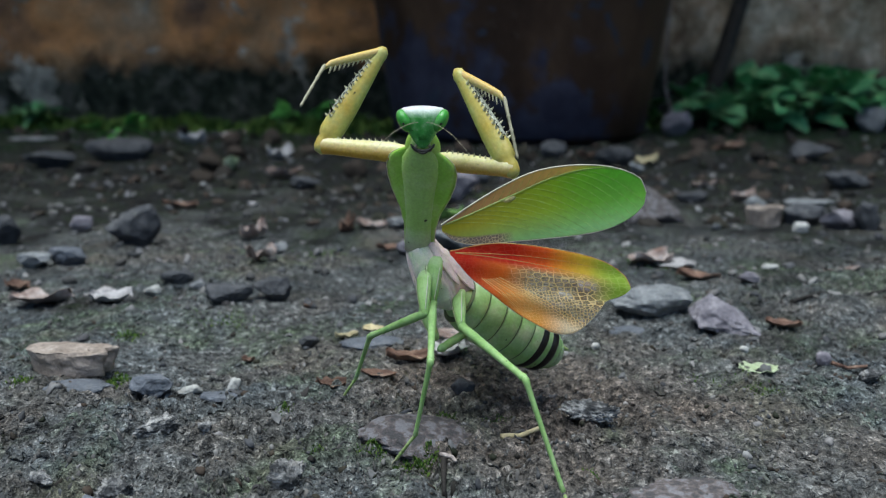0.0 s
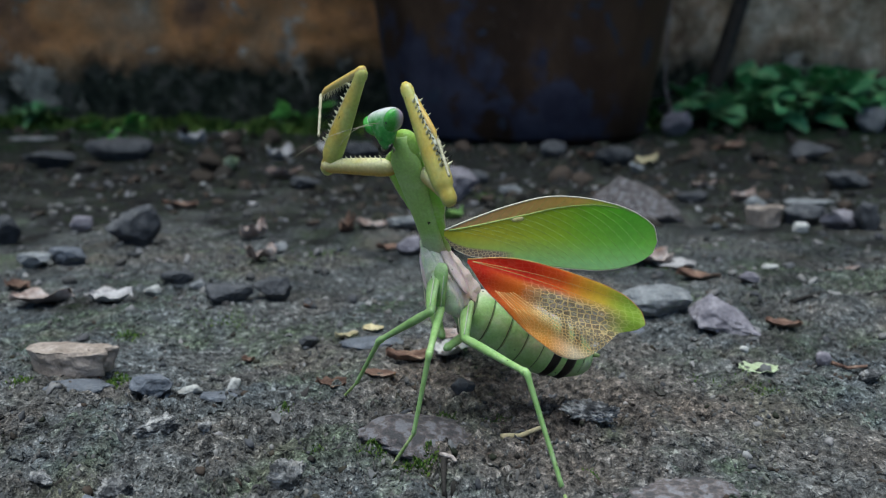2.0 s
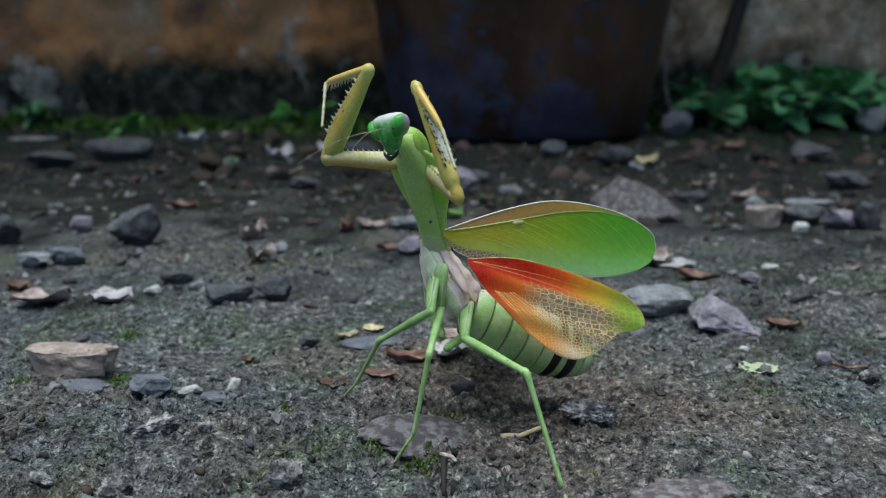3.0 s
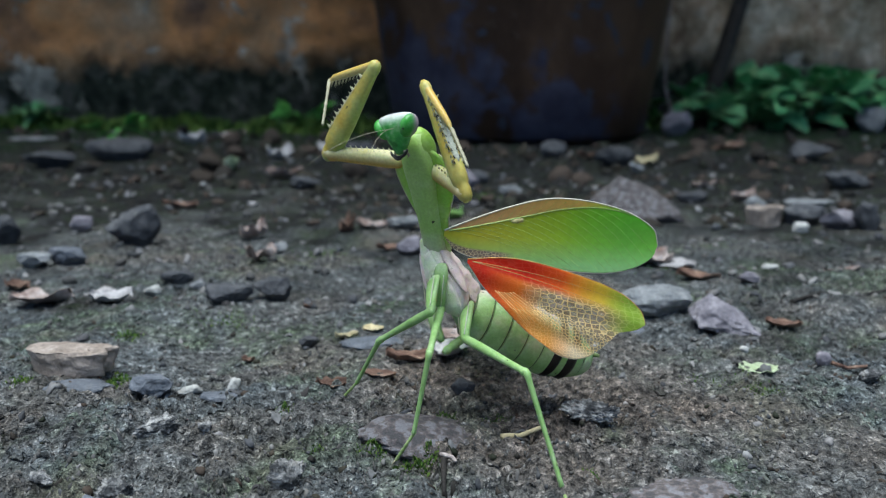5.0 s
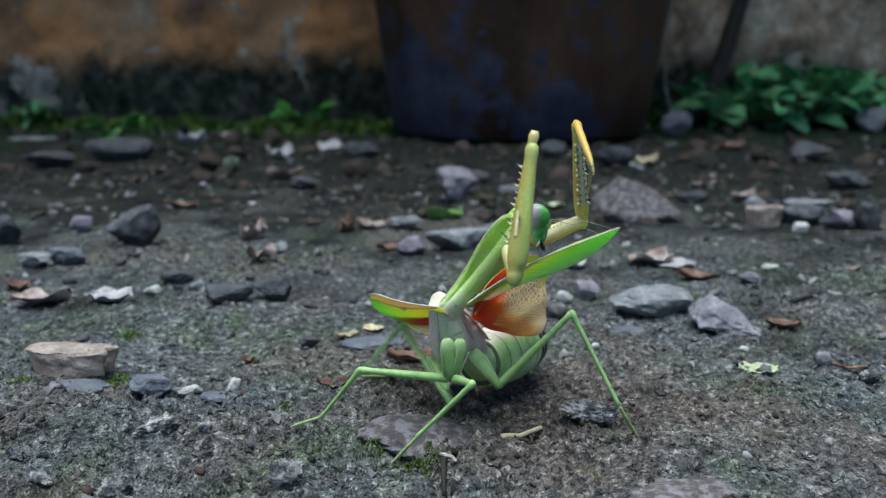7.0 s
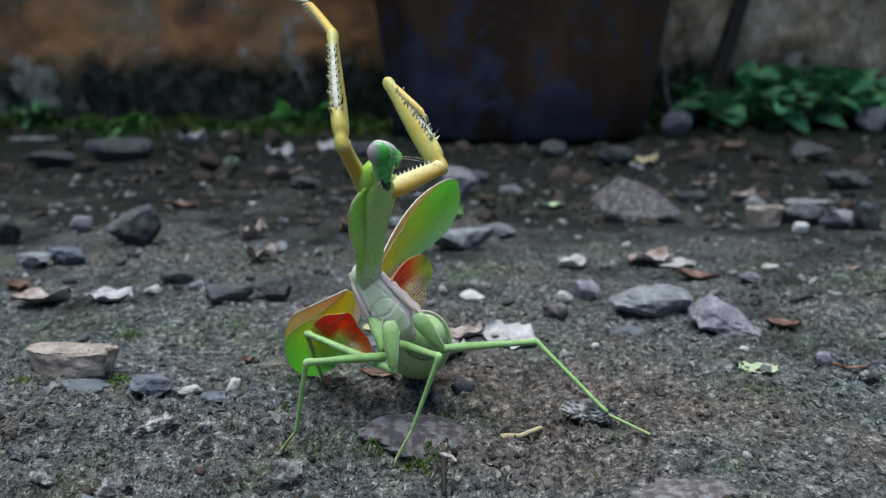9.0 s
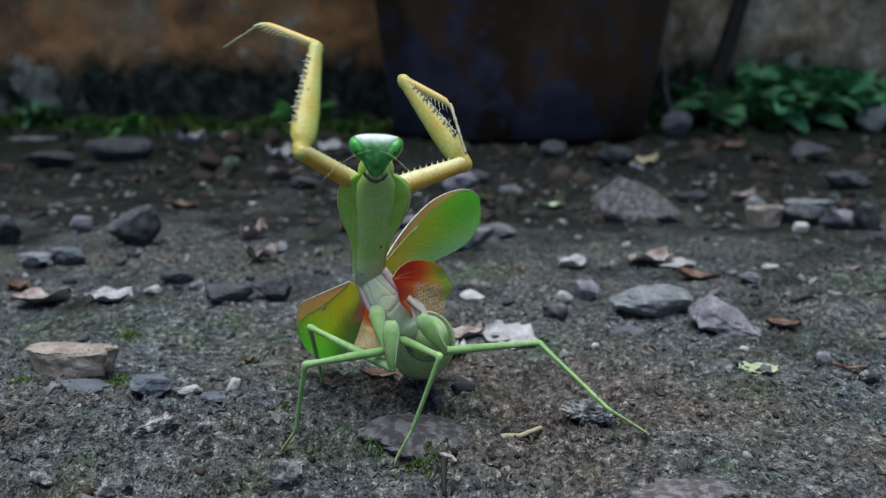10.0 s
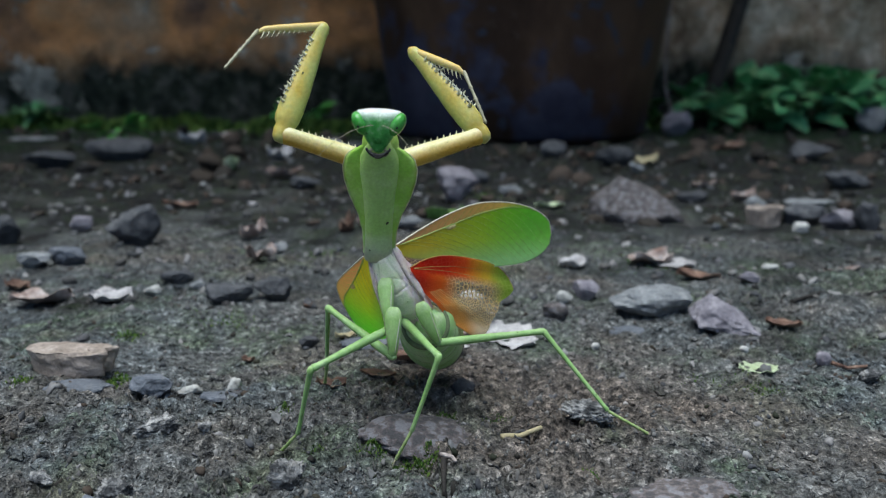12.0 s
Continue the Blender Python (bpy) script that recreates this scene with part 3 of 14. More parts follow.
def leaf_mesh(name, length, wide, mat, lobes, seed):
    """A leaf with a folded midrib, toothed edge and drooping tip, along y."""
    bm = bmesh.new()
    n, m = 14, 6
    grid = {}
    for side in (0, 1):
        for i in range(n + 1):
            s = i / n
            half = wide / 2 * math.sin(math.pi * min(1, s * 0.93 + 0.05)) ** 0.75 * (1 + 0.16 * math.sin(s * lobes * 6.28) + 0.05 * math.sin(s * 70))
            for k in range(m + 1):
                u = 2 * k / m - 1
                z = 0.18 * abs(u) * half + 0.10 * length * math.sin(s * 2.6) - 0.12 * length * s * s + 0.02 * length * noise.noise(Vector((u * 2, s * 5, seed)))
                grid[side, i, k] = bm.verts.new((u * half, s * length, z + (0.0003 if side else 0)))
    for side in (0, 1):
        for i in range(n):
            for k in range(m):
                q = (grid[side, i, k], grid[side, i, k + 1], grid[side, i + 1, k + 1], grid[side, i + 1, k])
                bm.faces.new(q if side else q[::-1])
    for i in range(n):
        for k in (0, m):
            bm.faces.new((grid[0, i, k], grid[0, i + 1, k], grid[1, i + 1, k], grid[1, i, k]))
    bmesh.ops.recalc_face_normals(bm, faces=bm.faces)
    me = bpy.data.meshes.new(name)
    bm.to_mesh(me)
    bm.free()
    me.materials.append(mat)
    me.polygons.foreach_set("use_smooth", [True] * len(me.polygons))
    return me


def weed(x, y, stems, reach, leaf_len, mat, seed, label, leaves=9):
    """A low plant: bent stems from one root, each with leaves of its own."""
    rng = random.Random(seed)
    plant = tagged(new("weed"), label, "weed", "weeds at the foot of the wall")
    plant.matrix_world = pose(x, y, rest_at(x, y))
    shapes = [leaf_mesh("leaf", leaf_len * (0.85 + 0.2 * k), leaf_len * (0.46 + 0.06 * k), mat, 2 + k, seed + k) for k in range(3)]
    for _ in range(stems):
        a = rng.uniform(0, 6.28)
        far, tall = reach * rng.uniform(0.5, 1.0), reach * rng.uniform(0.22, 0.58)
        line = [Vector((far * math.cos(a) * u, far * math.sin(a) * u * 0.7, tall * math.sin(u * 1.9) + 0.002)) for u in np.linspace(0, 1, 8)]
        bm = bmesh.new()
        tube(bm, line, [0.0016 * (1 - 0.6 * k / 8) for k in range(8)], 6)
        part("stem", bm, stem_mat, plant)
        for k in range(leaves):
            u = 0.18 + 0.82 * k / (leaves - 1)
            p = line[min(7, int(u * 7))]
            ob = new("leaf", shapes[rng.randrange(3)])
            ob.parent = plant
            spin = math.degrees(a) - 90 + rng.uniform(-85, 85)
            ob.matrix_local = Matrix.Translation(p) @ Euler((radians(rng.uniform(-25, 45)), radians(rng.uniform(-35, 35)), radians(spin))).to_matrix().to_4x4() @ Matrix.Scale(rng.uniform(0.65, 1.15), 4)
    return plant


slab(-0.0914, 0.1985, 0.0228, 0.0096, 0.0058, "tan", 1, "broken flat piece of tan brick lying on the earth", -4, 0, "brick_piece")
stone(-0.0872, 0.1885, 0.0185, 0.0078, 0.0020, "blue", 2, "flat blue-grey stone bedded in the earth", turn=5, sharp=0.6, sink=1.15)
stone(-0.0677, 0.1863, 0.0104, 0.0062, 0.0051, "blue", 3, "grey stone with a dark broken side", turn=8)
stone(-0.1277, 0.3448, 0.0225, 0.0153, 0.0164, "dark", 4, "rounded dark grey stone on the earth", turn=10)
stone(-0.1906, 0.3636, 0.0134, 0.0091, 0.0126, "dark", 5, "dark stone on the earth")
stone(-0.0593, 0.1878, 0.0061, 0.0026, 0.0020, "pale", 6, "small whitish pebble on the earth", turn=20, name="pebble", sharp=0.6)
stone(-0.0488, 0.1868, 0.0047, 0.0020, 0.0032, "pale", 7, "small whitish chip on the earth", turn=50, name="pebble")
stone(-0.0516, 0.1834, 0.0090, 0.0054, 0.0008, "blue", 8, "flat slaty stone bedded in the earth", sharp=0.6, sink=1.15)
stone(-0.0596, 0.1658, 0.0112, 0.0067, 0.0047, "rough", 9, "pitted grey and black clinker stone", turn=15)
stone(-0.0488, 0.1622, 0.0030, 0.0020, 0.0020, "rough", 10, "small pitted pebble on the earth", name="pebble", level=2)
stone(-0.0288, 0.1436, 0.0078, 0.0053, 0.0064, "rough", 11, "rough whitish pitted stone on the earth", turn=20)
stone(-0.0746, 0.1454, 0.0044, 0.0030, 0.0024, "rough", 12, "small pitted pebble on the earth", name="pebble")
stone(-0.0604, 0.1421, 0.0079, 0.0047, 0.0037, "rough", 13, "rough pitted stone on the earth", turn=10)
stone(-0.0642, 0.1399, 0.0030, 0.0018, 0.0018, "blue", 14, "small slaty pebble on the earth", name="pebble", sharp=0.6)
stone(-0.1419, 0.3129, 0.0165, 0.0084, 0.0067, "blue", 15, "grey slaty stone on the earth", turn=-8)
stone(-0.1537, 0.3111, 0.0139, 0.0082, 0.0049, "grey", 16, "low grey stone on the earth", turn=6)
stone(-0.1652, 0.3821, 0.0118, 0.0070, 0.0071, "lilac", 17, "small lilac-grey stone on the earth")
dry_leaf(-0.1291, 0.2635, 0.0185, 0.0126, 0.0076, "bark", 18, "curled pale scrap of bark on the earth", 12)
dry_leaf(-0.1441, 0.2791, 0.0114, 0.0068, 0.0049, "brown", 19, "brown curled leaf scrap on the earth", -30)
dry_leaf(-0.1056, 0.2617, 0.0149, 0.0089, 0.0052, "white", 20, "bleached curled leaf scrap on the earth", -10)
stone(-0.0952, 0.2693, 0.0059, 0.0035, 0.0041, "pale", 21, "small whitish pebble on the earth", name="pebble")
stone(-0.0902, 0.2804, 0.0119, 0.0050, 0.0040, "dark", 22, "flat dark stone with a pale top", turn=10)
stone(-0.0547, 0.2630, 0.0132, 0.0090, 0.0071, "dark", 23, "dark lump of stone on the earth")
stone(-0.0677, 0.2589, 0.0162, 0.0083, 0.0049, "dark", 24, "low dark stone bedded in the earth")
stone(-0.0824, 0.2780, 0.0076, 0.0045, 0.0029, "grey", 25, "small grey stone on the earth")
dry_leaf(-0.0819, 0.3630, 0.0117, 0.0080, 0.0095, "bark", 26, "small curled orange-brown and white leaf scrap", 30)
dry_leaf(-0.0684, 0.3128, 0.0122, 0.0083, 0.0071, "bark", 27, "small curled orange-brown and white leaf scrap", -15)
stone(-0.0662, 0.3328, 0.0081, 0.0055, 0.0048, "grey", 28, "small grey stone on the earth")
dry_leaf(-0.2204, 0.7542, 0.0227, 0.0174, 0.0159, "white", 29, "pale round leaf lying on the earth", 25)
dry_leaf(-0.2182, 0.8585, 0.0393, 0.0200, 0.0136, "bark", 30, "pale brown scrap of bark on the earth", 5)
dry_leaf(-0.1269, 0.6683, 0.0202, 0.0155, 0.0123, "white", 31, "white flake lying on the earth", 10)
dry_leaf(-0.0913, 0.7187, 0.0282, 0.0192, 0.0121, "white", 32, "white flake lying on the earth", -20)
dry_leaf(-0.1528, 0.6098, 0.0137, 0.0093, 0.0132, "lime", 33, "yellow-green leaf lying on the earth", 60)
dry_leaf(-0.1049, 0.5579, 0.0244, 0.0104, 0.0089, "bark", 34, "pinkish scrap of bark on the earth", 20)
stone(-0.0853, 0.5286, 0.0210, 0.0125, 0.0075, "dark", 35, "low dark stone on the earth")
dry_leaf(-0.1425, 0.4557, 0.0188, 0.0080, 0.0048, "brown", 36, "reddish-brown leaf scrap on the earth", -5)
dry_leaf(-0.1046, 0.4614, 0.0062, 0.0047, 0.0033, "white", 37, "tiny white flake on the earth", 0)
dry_leaf(-0.0218, 0.3442, 0.0116, 0.0059, 0.0036, "brown", 38, "reddish leaf scrap on the earth", 10)
dry_leaf(-0.0441, 0.3819, 0.0113, 0.0067, 0.0123, "brown", 39, "upright brown curled leaf on the earth", 70)
dry_leaf(-0.0333, 0.3864, 0.0155, 0.0105, 0.0073, "bark", 40, "pale crumpled leaf on the earth", -20)
stone(-0.0177, 0.3839, 0.0180, 0.0107, 0.0061, "grey", 41, "grey stone on the earth")
stone(-0.0128, 0.3397, 0.0137, 0.0093, 0.0073, "lilac", 42, "lilac-grey stone on the earth")
stone(0.0086, 0.4633, 0.0233, 0.0158, 0.0178, "lilac", 43, "lilac-grey rock on the earth", turn=15)
dry_leaf(0.0003, 0.4148, 0.0193, 0.0115, 0.0072, "green", 44, "green leaf lying by a rock", -15, name="fallen_leaf")
stone(0.0072, 0.3468, 0.0300, 0.0153, 0.0090, "grey", 45, "flat grey stone with a pale top", turn=5)
stone(0.0252, 0.3737, 0.0175, 0.0104, 0.0052, "grey", 46, "low grey stone bedded in the earth")
dry_leaf(0.0589, 0.4625, 0.0160, 0.0068, 0.0038, "lime", 47, "pale yellow-green leaf lying on the earth", 0, name="fallen_leaf")
dry_leaf(-0.0273, 0.2292, 0.0067, 0.0034, 0.0024, "straw", 48, "small straw-coloured leaf chip on the earth", 25)
dry_leaf(-0.0201, 0.2355, 0.0058, 0.0040, 0.0024, "straw", 49, "small straw-coloured leaf chip on the earth", 15)
stone(-0.0368, 0.2220, 0.0058, 0.0035, 0.0032, "dark", 50, "small dark stone on the earth")
stone(-0.0198, 0.2242, 0.0184, 0.0110, 0.0017, "blue", 51, "flat slaty stone bedded in the earth", sharp=0.6, sink=1.15)
dry_leaf(-0.0090, 0.2098, 0.0119, 0.0061, 0.0040, "brown", 52, "dark reddish curled leaf with pale edge", 8)
dry_leaf(0.0012, 0.2145, 0.0118, 0.0088, 0.0056, "white", 53, "bleached crumpled leaf on the earth", 60)
dry_leaf(-0.0270, 0.1914, 0.0070, 0.0041, 0.0031, "brown", 54, "small brown curled leaf on the earth", 10)
dry_leaf(-0.0161, 0.1992, 0.0089, 0.0038, 0.0016, "brown", 55, "flat brown leaf scrap on the earth", -5)
stone(0.0047, 0.1879, 0.0061, 0.0041, 0.0033, "dark", 56, "small dark round pebble", name="pebble", sharp=0.6)
stone(-0.0045, 0.1648, 0.0280, 0.0215, 0.0044, "rusty", 57, "broad low grey stone bedded in the earth", turn=4, sharp=0.5, sink=0.9, mound=0.6)
stone(0.0018, 0.1616, 0.0103, 0.0070, 0.0009, "bedded", 58, "slaty flat stone bedded in the earth", sharp=0.6, sink=1.15)
stone(0.0316, 0.1690, 0.0150, 0.0068, 0.0036, "rough", 59, "angular grey stone with a whitish top", turn=-6, sharp=0.9, sink=0.12)
stone(0.0281, 0.1636, 0.0033, 0.0022, 0.0015, "rough", 60, "small pitted pebble on the earth", name="pebble", level=2)
dry_leaf(0.0776, 0.1978, 0.0090, 0.0084, 0.0017, "lime", 61, "pale green fallen leaf on the earth", -14, name="fallen_leaf")
stone(0.0643, 0.2532, 0.0265, 0.0140, 0.0084, "grey", 62, "grey angular stone with a flat top", turn=4, sharp=0.9)
stone(0.0549, 0.2397, 0.0151, 0.0077, 0.0014, "blue", 63, "flat blue-grey stone bedded in the earth", sharp=0.6, sink=1.15)
stone(0.0815, 0.2362, 0.0204, 0.0156, 0.0105, "lilac", 64, "low grey mound of stone bedded in the earth", turn=-8, mound=0.7)
dry_leaf(0.0798, 0.3173, 0.0204, 0.0139, 0.0064, "bark", 65, "curled pale scrap of bark on the earth", 35)
dry_leaf(0.0865, 0.3129, 0.0176, 0.0120, 0.0053, "white", 66, "bleached crumpled leaf on the earth", -30)
dry_leaf(0.0916, 0.2961, 0.0153, 0.0065, 0.0032, "brown", 67, "brown scrap of bark on the earth", -8)
slab(0.1550, 0.4059, 0.0195, 0.0100, 0.0095, "tan", 68, "small broken piece of tan brick on the earth", -8, 0, "brick_piece")
stone(0.1753, 0.4078, 0.0222, 0.0151, 0.0111, "dark", 69, "dark grey rock on the earth")
slab(0.2009, 0.4629, 0.0294, 0.0150, 0.0031, "grey", 70, "flat grey slab resting on stones", 3, 0, "stone")
stone(0.1626, 0.3788, 0.0082, 0.0055, 0.0046, "pale", 71, "small white pebble on the earth", name="pebble", sharp=0.6)
stone(0.1860, 0.3903, 0.0218, 0.0130, 0.0092, "lilac", 72, "lilac-grey stone on the earth", turn=12)
stone(0.1718, 0.4600, 0.0135, 0.0092, 0.0078, "grey", 73, "small grey stone on the earth")
stone(0.1952, 0.3856, 0.0129, 0.0088, 0.0148, "dark", 74, "dark stone on the earth")
stone(0.0985, 0.4224, 0.0500, 0.0360, 0.0270, "rusty", 75, "large low peaked boulder on the earth", turn=-6, sharp=0.5, sink=0.42, mound=0.66)
stone(0.1281, 0.6356, 0.0316, 0.0215, 0.0145, "dark", 76, "dark grey rock near the wall", sharp=0.65)
dry_leaf(0.1505, 0.6403, 0.0252, 0.0172, 0.0116, "straw", 77, "yellowish dead leaf near the pot", 20)
dry_leaf(0.0501, 0.3192, 0.0112, 0.0086, 0.0046, "white", 78, "white flake lying on the earth", 15)
stone(0.0391, 0.2643, 0.0058, 0.0039, 0.0039, "pale", 79, "small whitish pebble on the earth", name="pebble", sharp=0.65)
stone(0.0472, 0.2705, 0.0089, 0.0060, 0.0060, "lilac", 80, "small lilac-grey rock on the earth")
stone(0.0342, 0.2483, 0.0085, 0.0058, 0.0051, "rusty", 81, "small reddish-grey stone on the earth")
dry_leaf(0.0187, 0.2285, 0.0155, 0.0144, 0.0028, "white", 82, "large bleached crumpled leaf on the earth", -25)
dry_leaf(0.0049, 0.2289, 0.0132, 0.0067, 0.0044, "bark", 83, "pinkish curled scrap of bark on the earth", 10)
stone(0.0094, 0.2701, 0.0089, 0.0053, 0.0038, "pale", 84, "small whitish stone on the earth")
stone(0.1054, 0.2834, 0.0089, 0.0053, 0.0036, "lilac", 85, "small lilac-grey stone on the earth")
dry_leaf(0.1429, 0.2956, 0.0129, 0.0055, 0.0029, "bark", 86, "pale scrap of bark on the earth", 0)
stone(0.1201, 0.3037, 0.0062, 0.0037, 0.0020, "pale", 87, "small whitish pebble on the earth", name="pebble")
dry_leaf(0.0989, 0.2366, 0.0098, 0.0042, 0.0030, "brown", 88, "brown leaf scrap on the earth", -20)
stone(0.0970, 0.2057, 0.0040, 0.0027, 0.0034, "lilac", 89, "small lilac pebble on the earth", name="pebble", sharp=0.65, level=2)
stone(0.0428, 0.1421, 0.0249, 0.0148, 0.0022, "rusty", 90, "broad flat reddish-grey stone bedded in the earth", turn=3, sharp=0.6, sink=1.15)
stone(0.1022, 0.1920, 0.0067, 0.0040, 0.0035, "rough", 91, "small pitted stone on the earth")
stone(0.2456, 0.9063, 0.0366, 0.0249, 0.0261, "lilac", 92, "smooth lilac-grey stone by the weeds", sharp=0.6)
stone(0.2809, 0.6503, 0.0391, 0.0233, 0.0139, "dark", 93, "dark rock near the wall")
dry_leaf(0.2464, 0.7345, 0.0299, 0.0152, 0.0078, "brown", 94, "reddish-brown leaf scrap near the wall", 0)
stone(0.4603, 0.9199, 0.0360, 0.0245, 0.0277, "grey", 95, "grey stone near the wall")
stone(0.0871, 0.6758, 0.0222, 0.0151, 0.0133, "dark", 96, "dark stone by the pot")
dry_leaf(0.1163, 0.6894, 0.0182, 0.0108, 0.0085, "brown", 97, "reddish leaf scrap by the pot", 20)
stone(-0.2509, 0.6601, 0.0559, 0.0285, 0.0168, "dark", 98, "dark mossy lump of earth and stone", sharp=0.6)
stone(-0.2839, 0.6159, 0.0363, 0.0216, 0.0123, "dark", 99, "low dark stone near the wall")
stone(-0.0647, 0.6854, 0.0314, 0.0187, 0.0124, "dark", 100, "dark low stone near the pot")
stone(0.0205, 0.5540, 0.0220, 0.0131, 0.0093, "dark", 101, "dark low stone on the earth")
stone(0.0397, 0.4933, 0.0151, 0.0090, 0.0065, "grey", 102, "small grey stone on the earth")
dry_leaf(0.1629, 0.5265, 0.0161, 0.0082, 0.0057, "bark", 103, "pale scrap of bark on the earth", 0)
stone(0.1377, 0.4646, 0.0185, 0.0110, 0.0059, "dark", 104, "low dark stone on the earth")
stone(0.2539, 0.5318, 0.0315, 0.0187, 0.0105, "dark", 105, "dark stone on the earth")
stone(0.1395, 0.6087, 0.0121, 0.0072, 0.0068, "grey", 106, "small grey stone on the earth")
dry_leaf(0.1722, 0.4826, 0.0161, 0.0082, 0.0071, "bark", 107, "pinkish scrap of bark on the earth", 20)
dry_leaf(-0.0425, 0.2583, 0.0028, 0.0022, 0.0022, "brown", 108, "tiny orange-brown leaf scrap on the earth", 0)
dry_leaf(-0.0519, 0.2149, 0.0036, 0.0027, 0.0017, "brown", 109, "tiny orange-brown leaf scrap on the earth", 0)
stone(0.0413, 0.2189, 0.0027, 0.0019, 0.0019, "pale", 110, "tiny pale pebble on the earth", name="pebble", level=2)
stone(0.0802, 0.2153, 0.0027, 0.0018, 0.0019, "pale", 111, "tiny pale pebble on the earth", name="pebble", level=2)
moss(-0.0796, 0.1950, 0.0030, 0.0063, 420, 112)
moss(-0.1002, 0.1907, 0.0034, 0.0036, 160, 113)
moss(-0.0347, 0.1749, 0.0022, 0.0039, 160, 114, 0.0008)
moss(-0.0142, 0.1591, 0.0034, 0.0036, 420, 115, 0.0009)
moss(-0.0049, 0.1544, 0.0050, 0.0041, 800, 116, 0.001)
moss(0.0008, 0.1759, 0.0025, 0.0031, 300, 117, 0.0009)
moss(0.0120, 0.1759, 0.0038, 0.0046, 160, 118, 0.0007)
moss(0.0750, 0.1872, 0.0060, 0.0034, 220, 119, 0.0008)
moss(-0.0489, 0.3351, 0.0137, 0.0122, 260, 120, 0.0012)
moss(0.0281, 0.1461, 0.0021, 0.0022, 90, 121, 0.0008)
moss(0.0233, 0.4888, 0.0131, 0.0211, 160, 122, 0.0015)
moss(-0.0251, 0.1558, 0.0034, 0.0025, 160, 123, 0.0007)
moss(-0.0882, 0.2284, 0.0048, 0.0040, 160, 124)
moss(-0.0651, 0.2443, 0.0169, 0.0084, 320, 125, 0.0009)
moss(0.0652, 0.1943, 0.0110, 0.0055, 200, 126, 0.0007)
moss(0.0747, 0.3158, 0.0216, 0.0183, 220, 127, 0.001)
twig([(0.0120, 0.1614, 0.0008), (0.0159, 0.1635, 0.0008), (0.0206, 0.1657, 0.0008)], 0.0007, LITTER["straw"], "short yellow-green straw lying on the earth", "straw")
twig([(0.1096, 0.2572, 0.0008), (0.1217, 0.2649, 0.0008), (0.1321, 0.2675, 0.0008), (0.1490, 0.2716, 0.0008)], 0.0008, stick_mat, "long dark twig lying on the earth")
twig([(0.0991, 0.2051, 0.0008), (0.1041, 0.2072, 0.0008), (0.1090, 0.2068, 0.0008)], 0.0006, LITTER["brown"], "short reddish twig lying on the earth")
twig([(-0.0004, 0.1549, 0.0008), (0.0018, 0.1525, 0.0008), (0.0024, 0.1488, 0.0008)], 0.0005, LITTER["bark"], "short pale curled straw on the earth", "straw")
twig([(0.0001, 0.1506, 0.0008), (0.0002, 0.1435, 0.0008)], 0.0006, stick_mat, "short dark splinter on the earth")
moss(-0.620, 0.900, 0.015, 0.035, 300, 300, 0.0070, "dark green moss at the foot of the wall")
moss(-0.249, 0.957, 0.036, 0.035, 300, 301, 0.0122, "dark green moss at the foot of the wall")
moss(-0.478, 1.013, 0.028, 0.035, 300, 302, 0.0173, "dark green moss at the foot of the wall")
moss(-0.108, 0.920, 0.019, 0.035, 300, 303, 0.0105, "dark green moss at the foot of the wall")
moss(-0.337, 0.976, 0.040, 0.035, 300, 304, 0.0156, "dark green moss at the foot of the wall")
moss(-0.566, 1.033, 0.031, 0.035, 300, 305, 0.0088, "dark green moss at the foot of the wall")
moss(-0.195, 0.939, 0.023, 0.035, 300, 306, 0.0140, "dark green moss at the foot of the wall")
moss(-0.424, 0.996, 0.044, 0.035, 300, 307, 0.0071, "dark green moss at the foot of the wall")
moss(-0.054, 0.902, 0.035, 0.035, 300, 308, 0.0123, "dark green moss at the foot of the wall")
moss(-0.283, 0.959, 0.027, 0.035, 300, 309, 0.0174, "dark green moss at the foot of the wall")
moss(-0.512, 1.016, 0.018, 0.035, 300, 310, 0.0106, "dark green moss at the foot of the wall")
moss(-0.141, 0.922, 0.039, 0.035, 300, 311, 0.0158, "dark green moss at the foot of the wall")
moss(-0.370, 0.979, 0.031, 0.035, 300, 312, 0.0089, "dark green moss at the foot of the wall")
moss(-0.600, 1.035, 0.022, 0.035, 300, 313, 0.0141, "dark green moss at the foot of the wall")
moss(-0.229, 0.942, 0.043, 0.035, 300, 314, 0.0072, "dark green moss at the foot of the wall")
moss(-0.458, 0.998, 0.034, 0.035, 300, 315, 0.0124, "dark green moss at the foot of the wall")
moss(-0.087, 0.905, 0.026, 0.035, 300, 316, 0.0176, "dark green moss at the foot of the wall")
moss(-0.316, 0.961, 0.017, 0.035, 300, 317, 0.0107, "dark green moss at the foot of the wall")
moss(-0.546, 1.018, 0.038, 0.035, 300, 318, 0.0159, "dark green moss at the foot of the wall")
moss(-0.175, 0.924, 0.030, 0.035, 300, 319, 0.0090, "dark green moss at the foot of the wall")
moss(-0.404, 0.981, 0.021, 0.035, 300, 320, 0.0142, "dark green moss at the foot of the wall")
moss(-0.033, 1.038, 0.042, 0.035, 300, 321, 0.0074, "dark green moss at the foot of the wall")
moss(-0.262, 0.944, 0.034, 0.035, 300, 322, 0.0125, "dark green moss at the foot of the wall")
moss(-0.492, 1.001, 0.025, 0.035, 300, 323, 0.0177, "dark green moss at the foot of the wall")
moss(-0.121, 0.907, 0.016, 0.035, 300, 324, 0.0108, "dark green moss at the foot of the wall")
